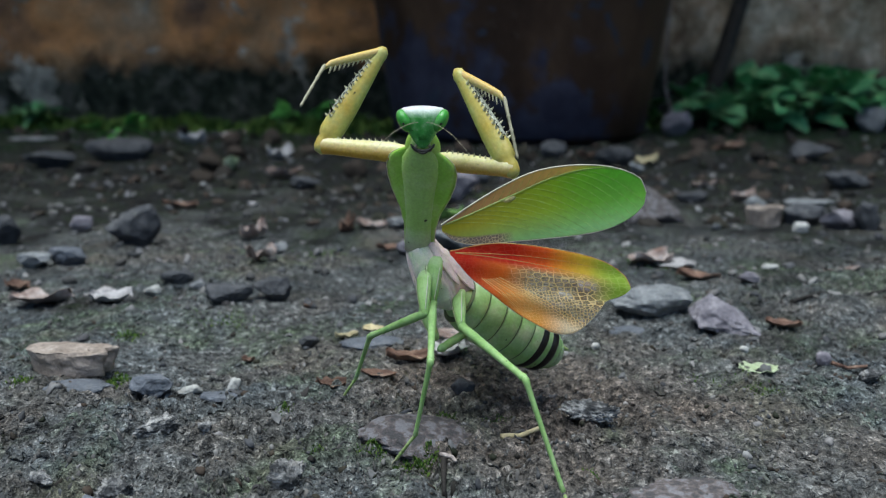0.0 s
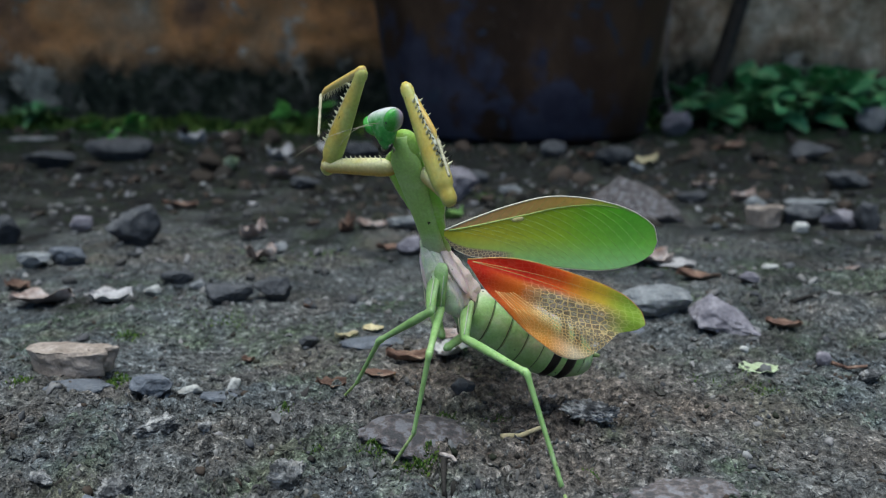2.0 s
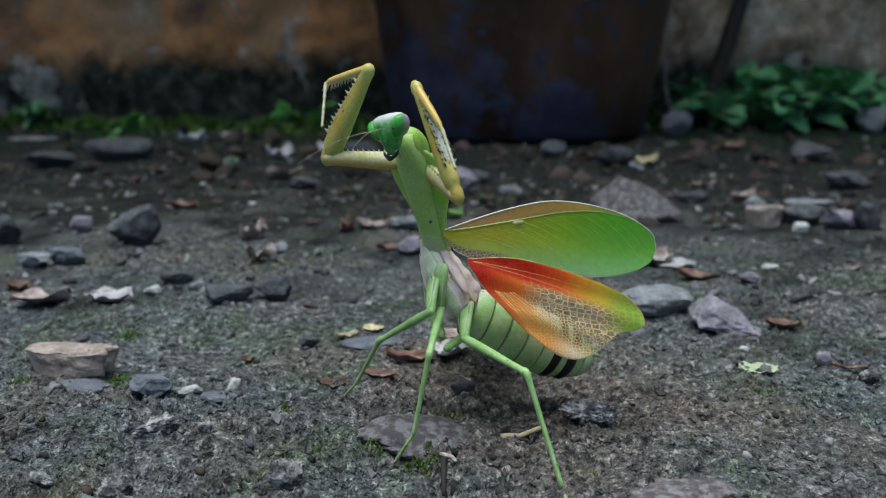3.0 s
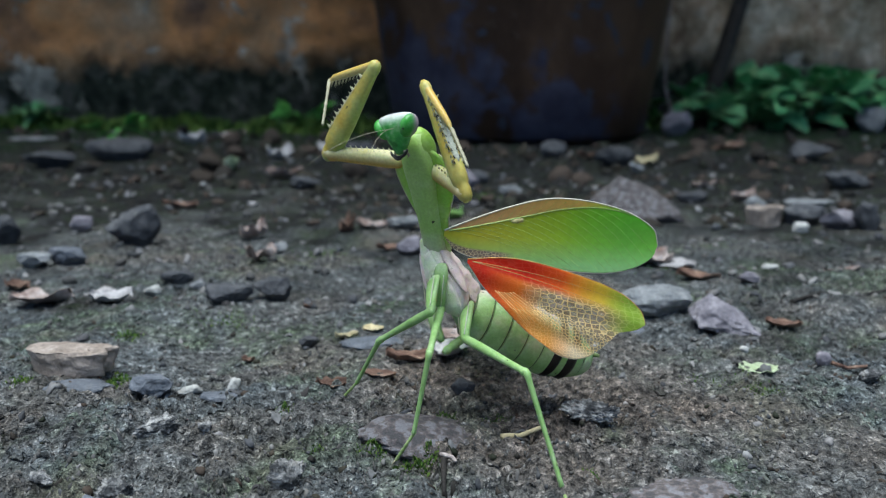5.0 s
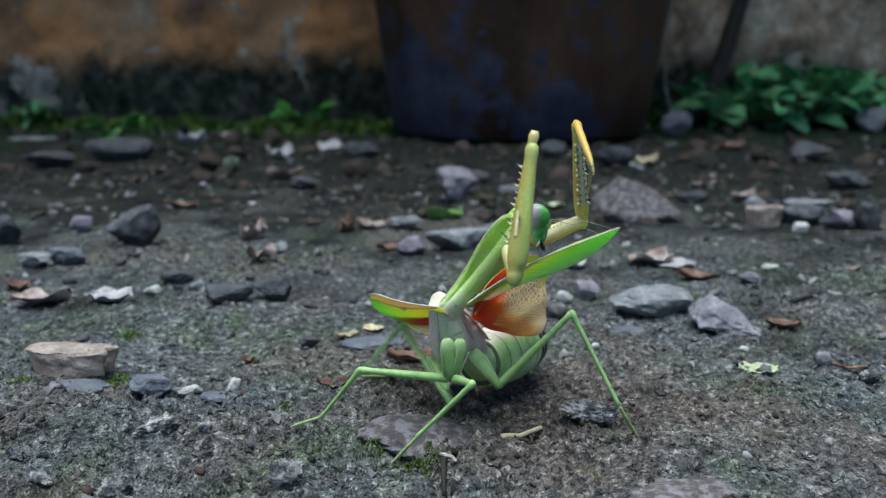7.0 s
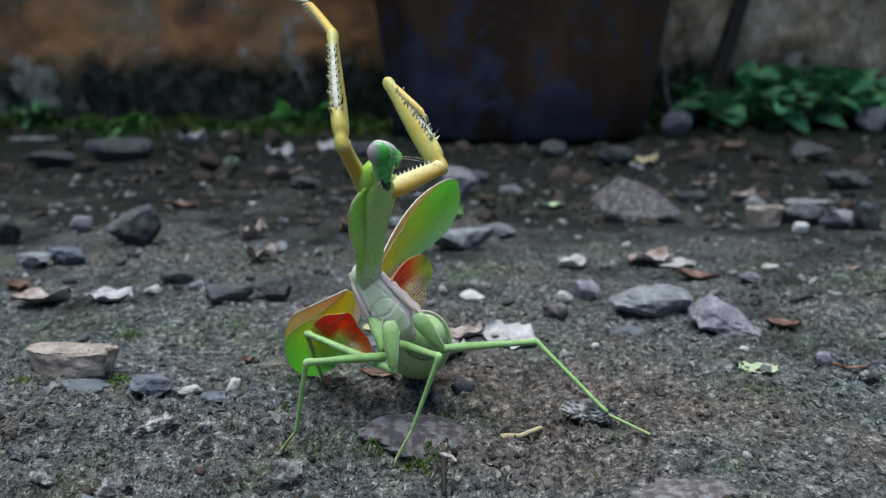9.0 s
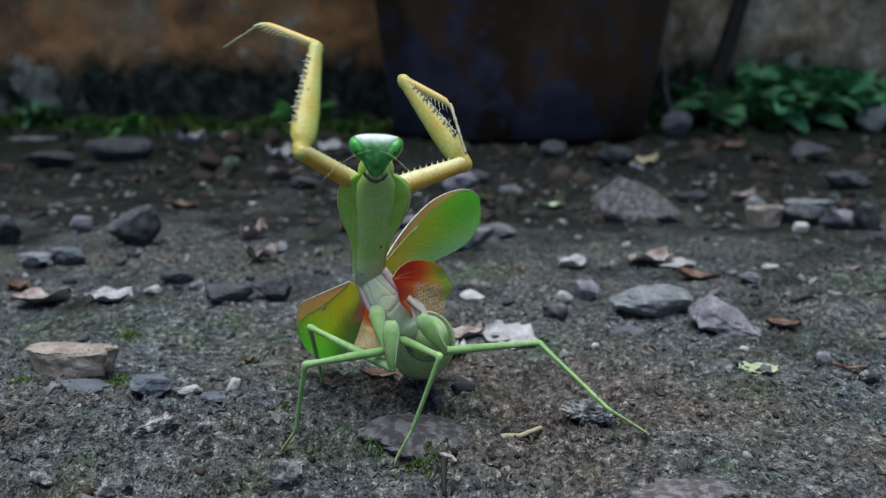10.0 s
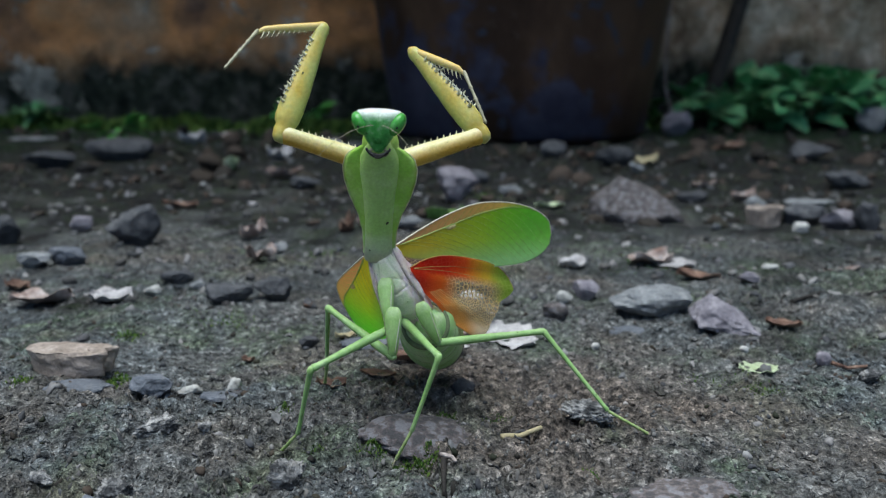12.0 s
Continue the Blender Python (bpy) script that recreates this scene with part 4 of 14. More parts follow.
moss(-0.350, 0.964, 0.037, 0.035, 300, 325, 0.0160, "dark green moss at the foot of the wall")
moss(0.220, 1.000, 0.06, 0.03, 400, 340, 0.014, "dark green moss at the foot of the wall")
moss(0.529, 1.019, 0.06, 0.03, 400, 341, 0.014, "dark green moss at the foot of the wall")
moss(0.338, 1.038, 0.06, 0.03, 400, 342, 0.014, "dark green moss at the foot of the wall")
moss(0.647, 1.007, 0.06, 0.03, 400, 343, 0.014, "dark green moss at the foot of the wall")
moss(0.456, 1.025, 0.06, 0.03, 400, 344, 0.014, "dark green moss at the foot of the wall")
for wx, wy, stems, reach, size, seed in ((0.312, 0.985, 5, 0.052, 0.036, 128), (0.345, 0.965, 5, 0.070, 0.044, 129), (0.378, 1.000, 6, 0.078, 0.048, 130), (0.408, 0.955, 6, 0.074, 0.046, 131), (0.446, 0.985, 6, 0.080, 0.050, 132), (0.482, 0.950, 6, 0.078, 0.048, 133), (0.520, 0.980, 5, 0.076, 0.046, 134), (0.560, 0.960, 5, 0.074, 0.044, 135)):
    weed(wx, wy, stems, reach, size, weed_mat, seed, "low blue-green weed with broad toothed leaves at the wall", 5)
weed(-0.2948, 0.7552, 3, 0.036, 0.016, bright_weed_mat, 137, "small bright green seedling on the earth", 7)
weed(0.2409, 1.0000, 3, 0.035, 0.018, bright_weed_mat, 138, "small green seedling by the pot", 6)
weed(-0.1670, 1.0000, 4, 0.04, 0.022, bright_weed_mat, 139, "small green seedling at the wall", 6)
weed(-0.4742, 1.0000, 4, 0.05, 0.025, weed_mat, 140, "small dark weed at the wall", 6)


def build_leaning_stick():
    """A dark stick that leans on the wall, and a thin pale stalk beside it."""
    bm = bmesh.new()
    tube(bm, [Vector((0.295 + 0.09 * u, 0.985 + 0.07 * u, -0.002 + 0.26 * u) if u < 1 else (0.385, 1.055, 0.258)) for u in np.linspace(0, 1, 9)], [0.0105 - 0.002 * u for u in np.linspace(0, 1, 9)], 10)
    tagged(part("stick", bm, stick_mat), "dark stick leaning on the wall among weeds", "stick")
    bm = bmesh.new()
    tube(bm, [Vector(p) for p in ((0.241, 0.93, 0.17), (0.2385, 0.93, 0.12), (0.2375, 0.93, 0.075), (0.2390, 0.93, 0.047), (0.2435, 0.93, 0.030), (0.250, 0.93, 0.016), (0.256, 0.93, 0.0))], 0.0013, 6)
    tagged(part("stalk", bm, LITTER["bark"]), "thin pale bent stalk beside the weeds", "stalk")
    bm = bmesh.new()
    loft(bm, [(0.0, 0.024, 0.003), (0.0015, 0.0245, 0.0034), (0.003, 0.024, 0.003)], 4)
    strip = tagged(part("plastic_strip", bm, LITTER["white"]), "short white plastic strip lying on the earth", "strip")
    strip.matrix_world = pose(-0.405, 0.845, rest_at(-0.405, 0.845) + 0.001, 4, 0, 2)


build_leaning_stick()


# ---- the mantis ----
MM = 0.001


def along(ax, ay, az, bx, by, bz, sx=0.0, sy=-1.0, sz=0.0):
    """The pose of a limb from a to b, in millimetres: its z runs along it, its y as near as may be to the side s."""
    a, b = Vector((ax, ay, az)), Vector((bx, by, bz))
    z = (b - a).normalized()
    x = Vector((sx, sy, sz)).cross(z).normalized()
    y = z.cross(x)
    a *= MM
    return Matrix(((x.x, y.x, z.x, a.x), (x.y, y.y, z.y, a.y), (x.z, y.z, z.z, a.z), (0, 0, 0, 1)))


def skin_material(name, tones, scale, rough=0.42, bump=0.00008, under=0.28, axis_tint=None):
    """Insect cuticle: blotched colour, fine pits and a little light scattered below the surface."""
    m, tree, shader = material(name, rough, 0.36)
    coarse = noise_field(tree, scale, 4)
    colour = ramp(tree, coarse, [(0.3 + 0.4 * i / max(1, len(tones) - 1), c) for i, c in enumerate(tones)])
    if axis_tint:
        axis, low, high, tint = axis_tint
        place = tree.nodes.new("ShaderNodeTexCoord")
        split = tree.nodes.new("ShaderNodeSeparateXYZ")
        tree.links.new(place.outputs["Object"], split.inputs[0])
        span = node(tree, "MapRange")
        span.inputs["From Min"].default_value, span.inputs["From Max"].default_value = low * MM, high * MM
        tree.links.new(sums(tree, "ABSOLUTE", split.outputs["X"], 0.0) if axis == "SIDES" else split.outputs["XYZ".index(axis)], span.inputs["Value"])
        wander = sums(tree, "ADD", span.outputs[0], sums(tree, "MULTIPLY", sums(tree, "SUBTRACT", coarse, 0.5), 0.7))
        colour = blend(tree, wander, colour, tint)
    grain = noise_field(tree, scale * 9, 3)
    colour = blend(tree, 0.5, colour, ramp(tree, grain, [(0.3, (0.75, 0.75, 0.75)), (0.7, (1.15, 1.15, 1.15))]), "MULTIPLY")
    specks = noise_field(tree, scale * 4.3, 2, 0.4)
    colour = blend(tree, ramp(tree, specks, [(0.235, (1, 1, 1)), (0.25, (0, 0, 0))]), colour, (0.05, 0.06, 0.02))
    tree.links.new(colour, shader.inputs["Base Color"])
    shader.inputs["Subsurface Weight"].default_value = under
    shader.inputs["Subsurface Radius"].default_value = (0.6, 0.8, 0.3)
    shader.inputs["Subsurface Scale"].default_value = 0.0018
    relief_on(tree, shader, sums(tree, "ADD", coarse, grain), bump, 0.8)
    return m


green_skin = skin_material("green_cuticle", [(0.30, 0.53, 0.06), (0.38, 0.60, 0.095), (0.45, 0.64, 0.145)], 200, 0.42, 0.00012, 0.35, axis_tint=("Z", 4.5, -3.0, (0.62, 0.64, 0.50)))
pale_skin = skin_material("pale_cuticle", [(0.50, 0.58, 0.34), (0.66, 0.68, 0.50), (0.76, 0.68, 0.60)], 330, 0.5, 0.0003)
breast_skin = skin_material("breast_cuticle", [(0.58, 0.68, 0.38), (0.70, 0.75, 0.52), (0.80, 0.77, 0.62)], 420, 0.45, 0.0003, 0.3, axis_tint=("SIDES", 1.7, 3.2, (0.82, 0.68, 0.64)))
pink_skin = skin_material("pink_cuticle", [(0.60, 0.48, 0.44), (0.72, 0.60, 0.55), (0.70, 0.66, 0.56)], 420, 0.5, 0.0003)
belly_skin = skin_material("belly_cuticle", [(0.28, 0.49, 0.14), (0.40, 0.60, 0.24), (0.54, 0.68, 0.36)], 200, 0.45, 0.00014, axis_tint=("Y", 2.4, 5.4, (0.72, 0.62, 0.55)))
cream_skin = skin_material("cream_cuticle", [(0.60, 0.54, 0.22), (0.68, 0.64, 0.34), (0.74, 0.71, 0.45)], 200, 0.36, axis_tint=("Y", 1.3, -1.0, (0.58, 0.35, 0.045)))
femur_skin = skin_material("femur_cuticle", [(0.52, 0.37, 0.055), (0.54, 0.45, 0.11), (0.50, 0.50, 0.18)], 160, 0.36, axis_tint=("Y", 0.0, -2.6, (0.38, 0.50, 0.14)))
# Whitish crown: paler cuticle, with the sky's sheen painted into the colour.
head_skin = skin_material("head_cuticle", [(0.045, 0.24, 0.04), (0.10, 0.38, 0.075), (0.22, 0.46, 0.16)], 420, 0.16, 0.00016, axis_tint=("Z", 1.6, 3.3, (0.70, 0.69, 0.68)))
eye_skin = skin_material("eye", [(0.05, 0.27, 0.03), (0.10, 0.38, 0.06)], 500, 0.15, 0.00002, axis_tint=("Y", -0.9, 0.7, (0.40, 0.32, 0.38)))
black_skin = mottled("black_cuticle", (0.006, 0.006, 0.006), (0.02, 0.016, 0.012), 500, 0.35)
spine_skin = mottled("spine_horn", (0.55, 0.52, 0.30), (0.66, 0.62, 0.42), 600, 0.4)
groove_skin = mottled("groove_cuticle", (0.40, 0.41, 0.29), (0.54, 0.54, 0.43), 500, 0.45)
horn_skin = mottled("feeler_horn", (0.28, 0.26, 0.16), (0.42, 0.38, 0.26), 500, 0.5)
leg_skin = skin_material("leg_cuticle", [(0.21, 0.36, 0.105), (0.30, 0.46, 0.17), (0.39, 0.53, 0.25)], 220, 0.42)
coxa_skin = skin_material("coxa_cuticle", [(0.24, 0.41, 0.11), (0.34, 0.51, 0.18), (0.43, 0.57, 0.26)], 260, 0.45, 0.00012, axis_tint=("Z", 1.0, -5.5, (0.38, 0.49, 0.25)))
seam_skin = mottled("seam", (0.20, 0.19, 0.12), (0.34, 0.30, 0.20), 500, 0.6)
belly_seam = mottled("belly_seam", (0.07, 0.11, 0.04), (0.14, 0.17, 0.08), 500, 0.6)
foot_skin = skin_material("foot_cuticle", [(0.24, 0.34, 0.12), (0.36, 0.40, 0.18)], 300, 0.5)

mantis = tagged(new("mantis"), "bright green praying mantis rearing with spread orange and green wings", "mantis")


def limb(name, rows, mat, label="", n=12, parent=None):
    """A limb lofted along z; rows in millimetres: (z, rx, ry[, cx, cy])."""
    bm = bmesh.new()
    loft(bm, [tuple(v * MM for v in row) for row in rows], n)
    return part(name, bm, mat, parent or mantis, label)


def ball(bm, centre, radii, turn=None, u=14, v=10):
    m = Matrix.Translation(Vector(centre) * MM) @ (turn or Matrix()) @ Matrix.Diagonal((radii[0] * MM, radii[1] * MM, radii[2] * MM, 1))
    bmesh.ops.create_uvsphere(bm, u_segments=u, v_segments=v, radius=1, matrix=m)


def spike_mesh(name, length, radius, mats, dark=0.45):
    """One spine, bent a little, with a dark tip: its mesh."""
    bm = bmesh.new()
    pts = [Vector((0, length * k / 5, 0.18 * length * (k / 5) ** 2)) * MM for k in range(6)]
    tube(bm, pts, [radius * MM * (1.05 - k / 5) for k in range(6)], 5)
    for face in bm.faces:
        face.material_index = 1 if face.calc_center_median().y > length * dark * MM else 0
    me = bpy.data.meshes.new(name)
    bm.to_mesh(me)
    bm.free()
    for mm in mats:
        me.materials.append(mm)
    return me


def spines(parent, mesh, places):
    """Spines on a limb, one object each: places of (z, y, x, scale, lean)."""
    for z, y, x, s, lean in places:
        ob = new("spine", mesh)
        ob.parent = parent
        ob.matrix_local = Matrix.Translation((x * MM, y * MM, z * MM)) @ Euler((radians(lean), 0, radians(-30 * x))).to_matrix().to_4x4() @ Matrix.Scale(s, 4)


# Shield of the forebody: a keel with a leaf-like rim on each side.
def build_pronotum():
    length = 23.0
    outline = [(0.0, 3.3), (0.12, 3.2), (0.25, 3.5), (0.4, 4.4), (0.55, 5.9), (0.7, 6.9), (0.82, 7.2), (0.92, 6.6), (0.98, 5.4), (1.03, 3.4)]
    bm = bmesh.new()
    nx, nz = 18, 30
    grid = {}
    for side in (0, 1):
        for i in range(nz + 1):
            s = 1.03 * i / nz
            half = np.interp(s, [o[0] for o in outline], [o[1] for o in outline])
            for k in range(nx + 1):
                u = 2 * k / nx - 1
                keel = 2.1 * math.exp(-(u * half / 2.3) ** 2)
                fold = 1.3 * u * u * (half / 7.0)
                y = (keel * 0.85 + 0.25 - fold * 0.4) if side == 0 else (-keel * 0.75 - 0.25 - fold * 0.4)
                edge = max(0.0, abs(u) - 0.93) / 0.07
                y = y * (1 - edge) - fold * 0.4 * edge
                wave = 0.12 * math.sin(s * 40 + u * 3) * abs(u) ** 4
                grid[side, i, k] = bm.verts.new((u * (half + wave) * MM, y * MM, s * length * MM))
    for side in (0, 1):
        for i in range(nz):
            for k in range(nx):
                q = (grid[side, i, k], grid[side, i, k + 1], grid[side, i + 1, k + 1], grid[side, i + 1, k])
                bm.faces.new(q if side == 1 else q[::-1])
    bmesh.ops.remove_doubles(bm, verts=bm.verts, dist=0.00002)
    shield = part("pronotum", bm, green_skin, mantis, "leaf-like green shield of the forebody")
    bm = bmesh.new()
    loft(bm, [tuple(v * MM for v in r) for r in ((-0.8, 2.9, 1.7, 0, 0.8), (3, 2.7, 1.55, 0, 0.7), (8, 2.7, 1.45, 0, 0.8), (14, 3.1, 1.5, 0, 0.8), (19, 3.7, 1.5, 0, 0.8), (22, 3.6, 1.7, 0, 0.8), (24.5, 2.4, 1.8, 0, 0.4), (27.2, 1.7, 1.6, 0, 0.0))], 16)
    part("breast_keel", bm, skin_material("keel_cuticle", [(0.40, 0.60, 0.145), (0.49, 0.66, 0.225)], 200, axis_tint=("Z", 6.0, -1.0, (0.66, 0.64, 0.54))), shield, "paler green keel and throat")
    bm = bmesh.new()
    ball(bm, (0, -0.9, 23.6), (3.5, 2.5, 4.4), None, 24, 18)
    part("hood", bm, green_skin, shield, "rounded green hood behind the head")
    for x in (-1, 1):
        bm = bmesh.new()
        tube(bm, [Vector((x * np.interp(s, [o[0] for o in outline], [o[1] for o in outline]), -0.5, s * length)) * MM for s in np.linspace(0.02, 1.0, 24)], 0.11 * MM, 5)
        part("rim", bm, spine_skin, shield, "pale thin rim")
    return shield


def build_head():
    """Face towards -y, crown towards z."""
    skull = [(-4.5, 0.6, 0.7, 0, -0.5), (-4.1, 1.1, 1.1, 0, -0.5), (-2.8, 2.05, 1.6, 0, -0.3), (-1.2, 3.1, 2.0, 0, -0.1), (0.3, 3.95, 2.25, 0, 0.0), (1.4, 4.5, 2.35, 0, 0.1), (2.4, 4.9, 2.25, 0, 0.15), (3.05, 4.75, 1.95, 0, 0.25), (3.5, 4.1, 1.5, 0, 0.3), (3.8, 2.6, 1.0, 0, 0.3), (3.9, 1.0, 0.5, 0, 0.3)]
    skull_part = limb("head", skull, head_skin, "triangular glossy green head", 24)
    for x in (-1, 1):
        bm = bmesh.new()
        turn = Euler((0, radians(31 * x), 0)).to_matrix().to_4x4()
        ball(bm, (x * 3.5, -0.1, 1.0), (1.55, 2.34, 2.55), turn, 28, 20)
        eye = part("eye", bm, eye_skin, skull_part, "large bulging green eye")
        bm = bmesh.new()
        ball(bm, (x * 3.75, -2.33, 0.75), (0.24, 0.14, 0.26))
        part("pupil_spot", bm, black_skin, eye, "small black spot")
        bm = bmesh.new()
        path = [Vector((x * (0.75 + 0.42 * k), -1.9 - 0.85 * k, 1.0 + 0.12 * k - 0.014 * k * k)) * MM for k in range(0, 20)]
        tube(bm, path, [(0.07 - 0.0025 * k) * MM for k in range(20)], 6)
        part("antenna", bm, horn_skin, skull_part, "thin pale feeler")
        bm = bmesh.new()
        tube(bm, [Vector(p) * MM for p in ((x * 1.2, -1.0, -3.8), (x * 1.7, -0.6, -4.4), (x * 1.7, -0.3, -5.0), (x * 1.3, -0.4, -5.4))], [0.3 * MM, 0.3 * MM, 0.25 * MM, 0.1 * MM], 6)
        part("palp", bm, horn_skin, skull_part)
        bm = bmesh.new()
        ball(bm, (x * 0.8, -1.95, 1.9), (0.16, 0.12, 0.14))
        part("ocellus", bm, spine_skin, skull_part)
    bm = bmesh.new()
    tube(bm, [Vector((2.5 * math.sin(a), -0.75 - 0.75 * math.cos(a), -3.0 - 2.0 * math.cos(a))) * MM for a in np.linspace(-1.25, 1.25, 15)], [(0.16 + 0.26 * math.cos(a * 1.1)) * MM for a in np.linspace(-1.25, 1.25, 15)], 8)
    part("mouth", bm, black_skin, skull_part, "black curved mouth")
    bm = bmesh.new()
    tube(bm, [Vector((1.5 * math.sin(a), -1.3 - 0.5 * math.cos(a), -3.6 - 1.75 * math.cos(a))) * MM for a in np.linspace(-1.0, 1.0, 11)], 0.26 * MM, 6)
    part("lip", bm, black_skin, skull_part)
    bm = bmesh.new()
    loft(bm, [tuple(v * MM for v in r) for r in ((-2.6, 1.0, 0.4, 0, -1.55), (-1.2, 1.4, 0.45, 0, -1.7), (0.0, 1.6, 0.35, 0, -1.8), (0.7, 1.0, 0.2, 0, -1.85))], 14)
    part("face_plate", bm, head_skin, skull_part)
    for piece in (skull_part, *skull_part.children_recursive):
        piece.data.transform(Matrix.Scale(0.92, 4))
    return skull_part


def build_foreleg():
    coxa = limb("fore_coxa", [(-1.2, 1.0, 1.0), (0.2, 1.7, 1.7), (2.5, 1.65, 2.0), (6, 1.5, 1.95), (11, 1.35, 1.75), (15, 1.3, 1.65), (16.6, 1.5, 1.75), (17.8, 1.1, 1.3), (18.3, 0.5, 0.6)], cream_skin, "cream-yellow upper arm with small teeth", 16)
    tooth = spike_mesh("coxa_tooth", 0.75, 0.26, (spine_skin, spine_skin))
    spines(coxa, tooth, [(1.6 + 0.65 * k, np.interp(1.6 + 0.65 * k, (2, 6, 15), (1.85, 1.8, 1.5)), 0.35 * (-1) ** k, 0.55 + 0.4 * (k % 2), 10) for k in range(21)])
    femur = limb("fore_femur", [(-1.6, 0.7, 0.9), (-0.8, 1.2, 1.5), (0.6, 1.3, 1.75), (1.7, 1.2, 1.7), (2.2, 1.4, 2.15), (3.2, 1.5, 2.4), (5, 1.55, 2.5), (9, 1.45, 2.4), (14, 1.25, 2.0), (19, 1.05, 1.55), (21.6, 1.0, 1.35), (22.6, 1.15, 1.45), (23.6, 1.0, 1.2), (24.2, 0.5, 0.6)], femur_skin, "yellow-green grasping femur with black-tipped spines", 18)
    edge = lambda z: float(np.interp(z, (3, 5, 9, 14, 20, 22), (2.25, 2.35, 2.25, 1.85, 1.4, 1.25)))
    bm = bmesh.new()
    loft(bm, [tuple(v * MM for v in (z, wide, 0.3, 0, edge(z) - 0.12)) for z, wide in ((5.5, 0.2), (6.5, 0.6), (9, 0.72), (14, 0.66), (19, 0.5), (21, 0.2))], 12)
    part("groove", bm, groove_skin, femur, "whitish groove between two rows of spines")
    big = spike_mesh("femur_spine", 1.7, 0.24, (spine_skin, black_skin), 0.12)
    small = spike_mesh("femur_spine_small", 1.0, 0.36, (spine_skin, spine_skin))
    spines(femur, big, [(z, edge(z) - 0.35, x, s, lean) for z, x, s, lean in ((5.4, 0.75, 0.85, 12), (6.6, -0.85, 1.35, 15), (8.2, 0.85, 0.95, 10), (9.8, -0.85, 0.85, 8), (11.6, 0.8, 0.85, 8), (13.4, -0.75, 0.75, 5), (15.4, 0.65, 0.7, 5), (17.4, -0.55, 0.6, 5))])
    spines(femur, small, [(5.8 + 1.15 * k, edge(5.8 + 1.15 * k) - 0.35, side * (0.95 - 0.02 * k), 0.7 + 0.4 * (k % 3 == 0), 8) for k in range(13) for side in (-1, 1)])
    for k in range(9):
        z = 6.6 + 1.5 * k
        for side in (-1, 1):
            bm = bmesh.new()
            ball(bm, (side * (0.62 - 0.012 * z), edge(z) - 0.02, z), (0.13, 0.2, 0.42), Euler((0, radians(14 * side), 0)).to_matrix().to_4x4(), 8, 6)
            part("blotch", bm, black_skin, femur, "black dash at the foot of a spine")
    tibia = limb("fore_tibia", [(-0.7, 0.6, 0.6), (0.2, 0.95, 0.95), (1.5, 0.8, 0.85), (5, 0.75, 0.85), (9, 0.65, 0.8), (11.6, 0.5, 0.65), (12.9, 0.28, 0.4, 0, 0.4), (14.3, 0.1, 0.12, 0, 1.3)], cream_skin, "cream tibia with a comb of spines and a dark claw", 12)
    comb = spike_mesh("tibia_spine", 1.35, 0.17, (spine_skin, spine_skin))
    spines(tibia, comb, [(1.4 + 0.5 * k, 0.6, 0.3 * (-1) ** k, 0.65 + 0.025 * k, 28) for k in range(22)])
    tarsus = limb("fore_tarsus", [(0, 0.28, 0.28), (0.8, 0.4, 0.4), (3.6, 0.3, 0.3), (4.0, 0.42, 0.42), (4.3, 0.28, 0.28), (6.4, 0.28, 0.28), (6.8, 0.4, 0.4), (7.1, 0.26, 0.26), (8.6, 0.36, 0.36), (8.9, 0.25, 0.25), (10.3, 0.34, 0.34), (10.6, 0.22, 0.22), (12.0, 0.3, 0.3), (12.5, 0.15, 0.3)], horn_skin, "thin jointed foot", 8)
    return coxa, femur, tibia, tarsus


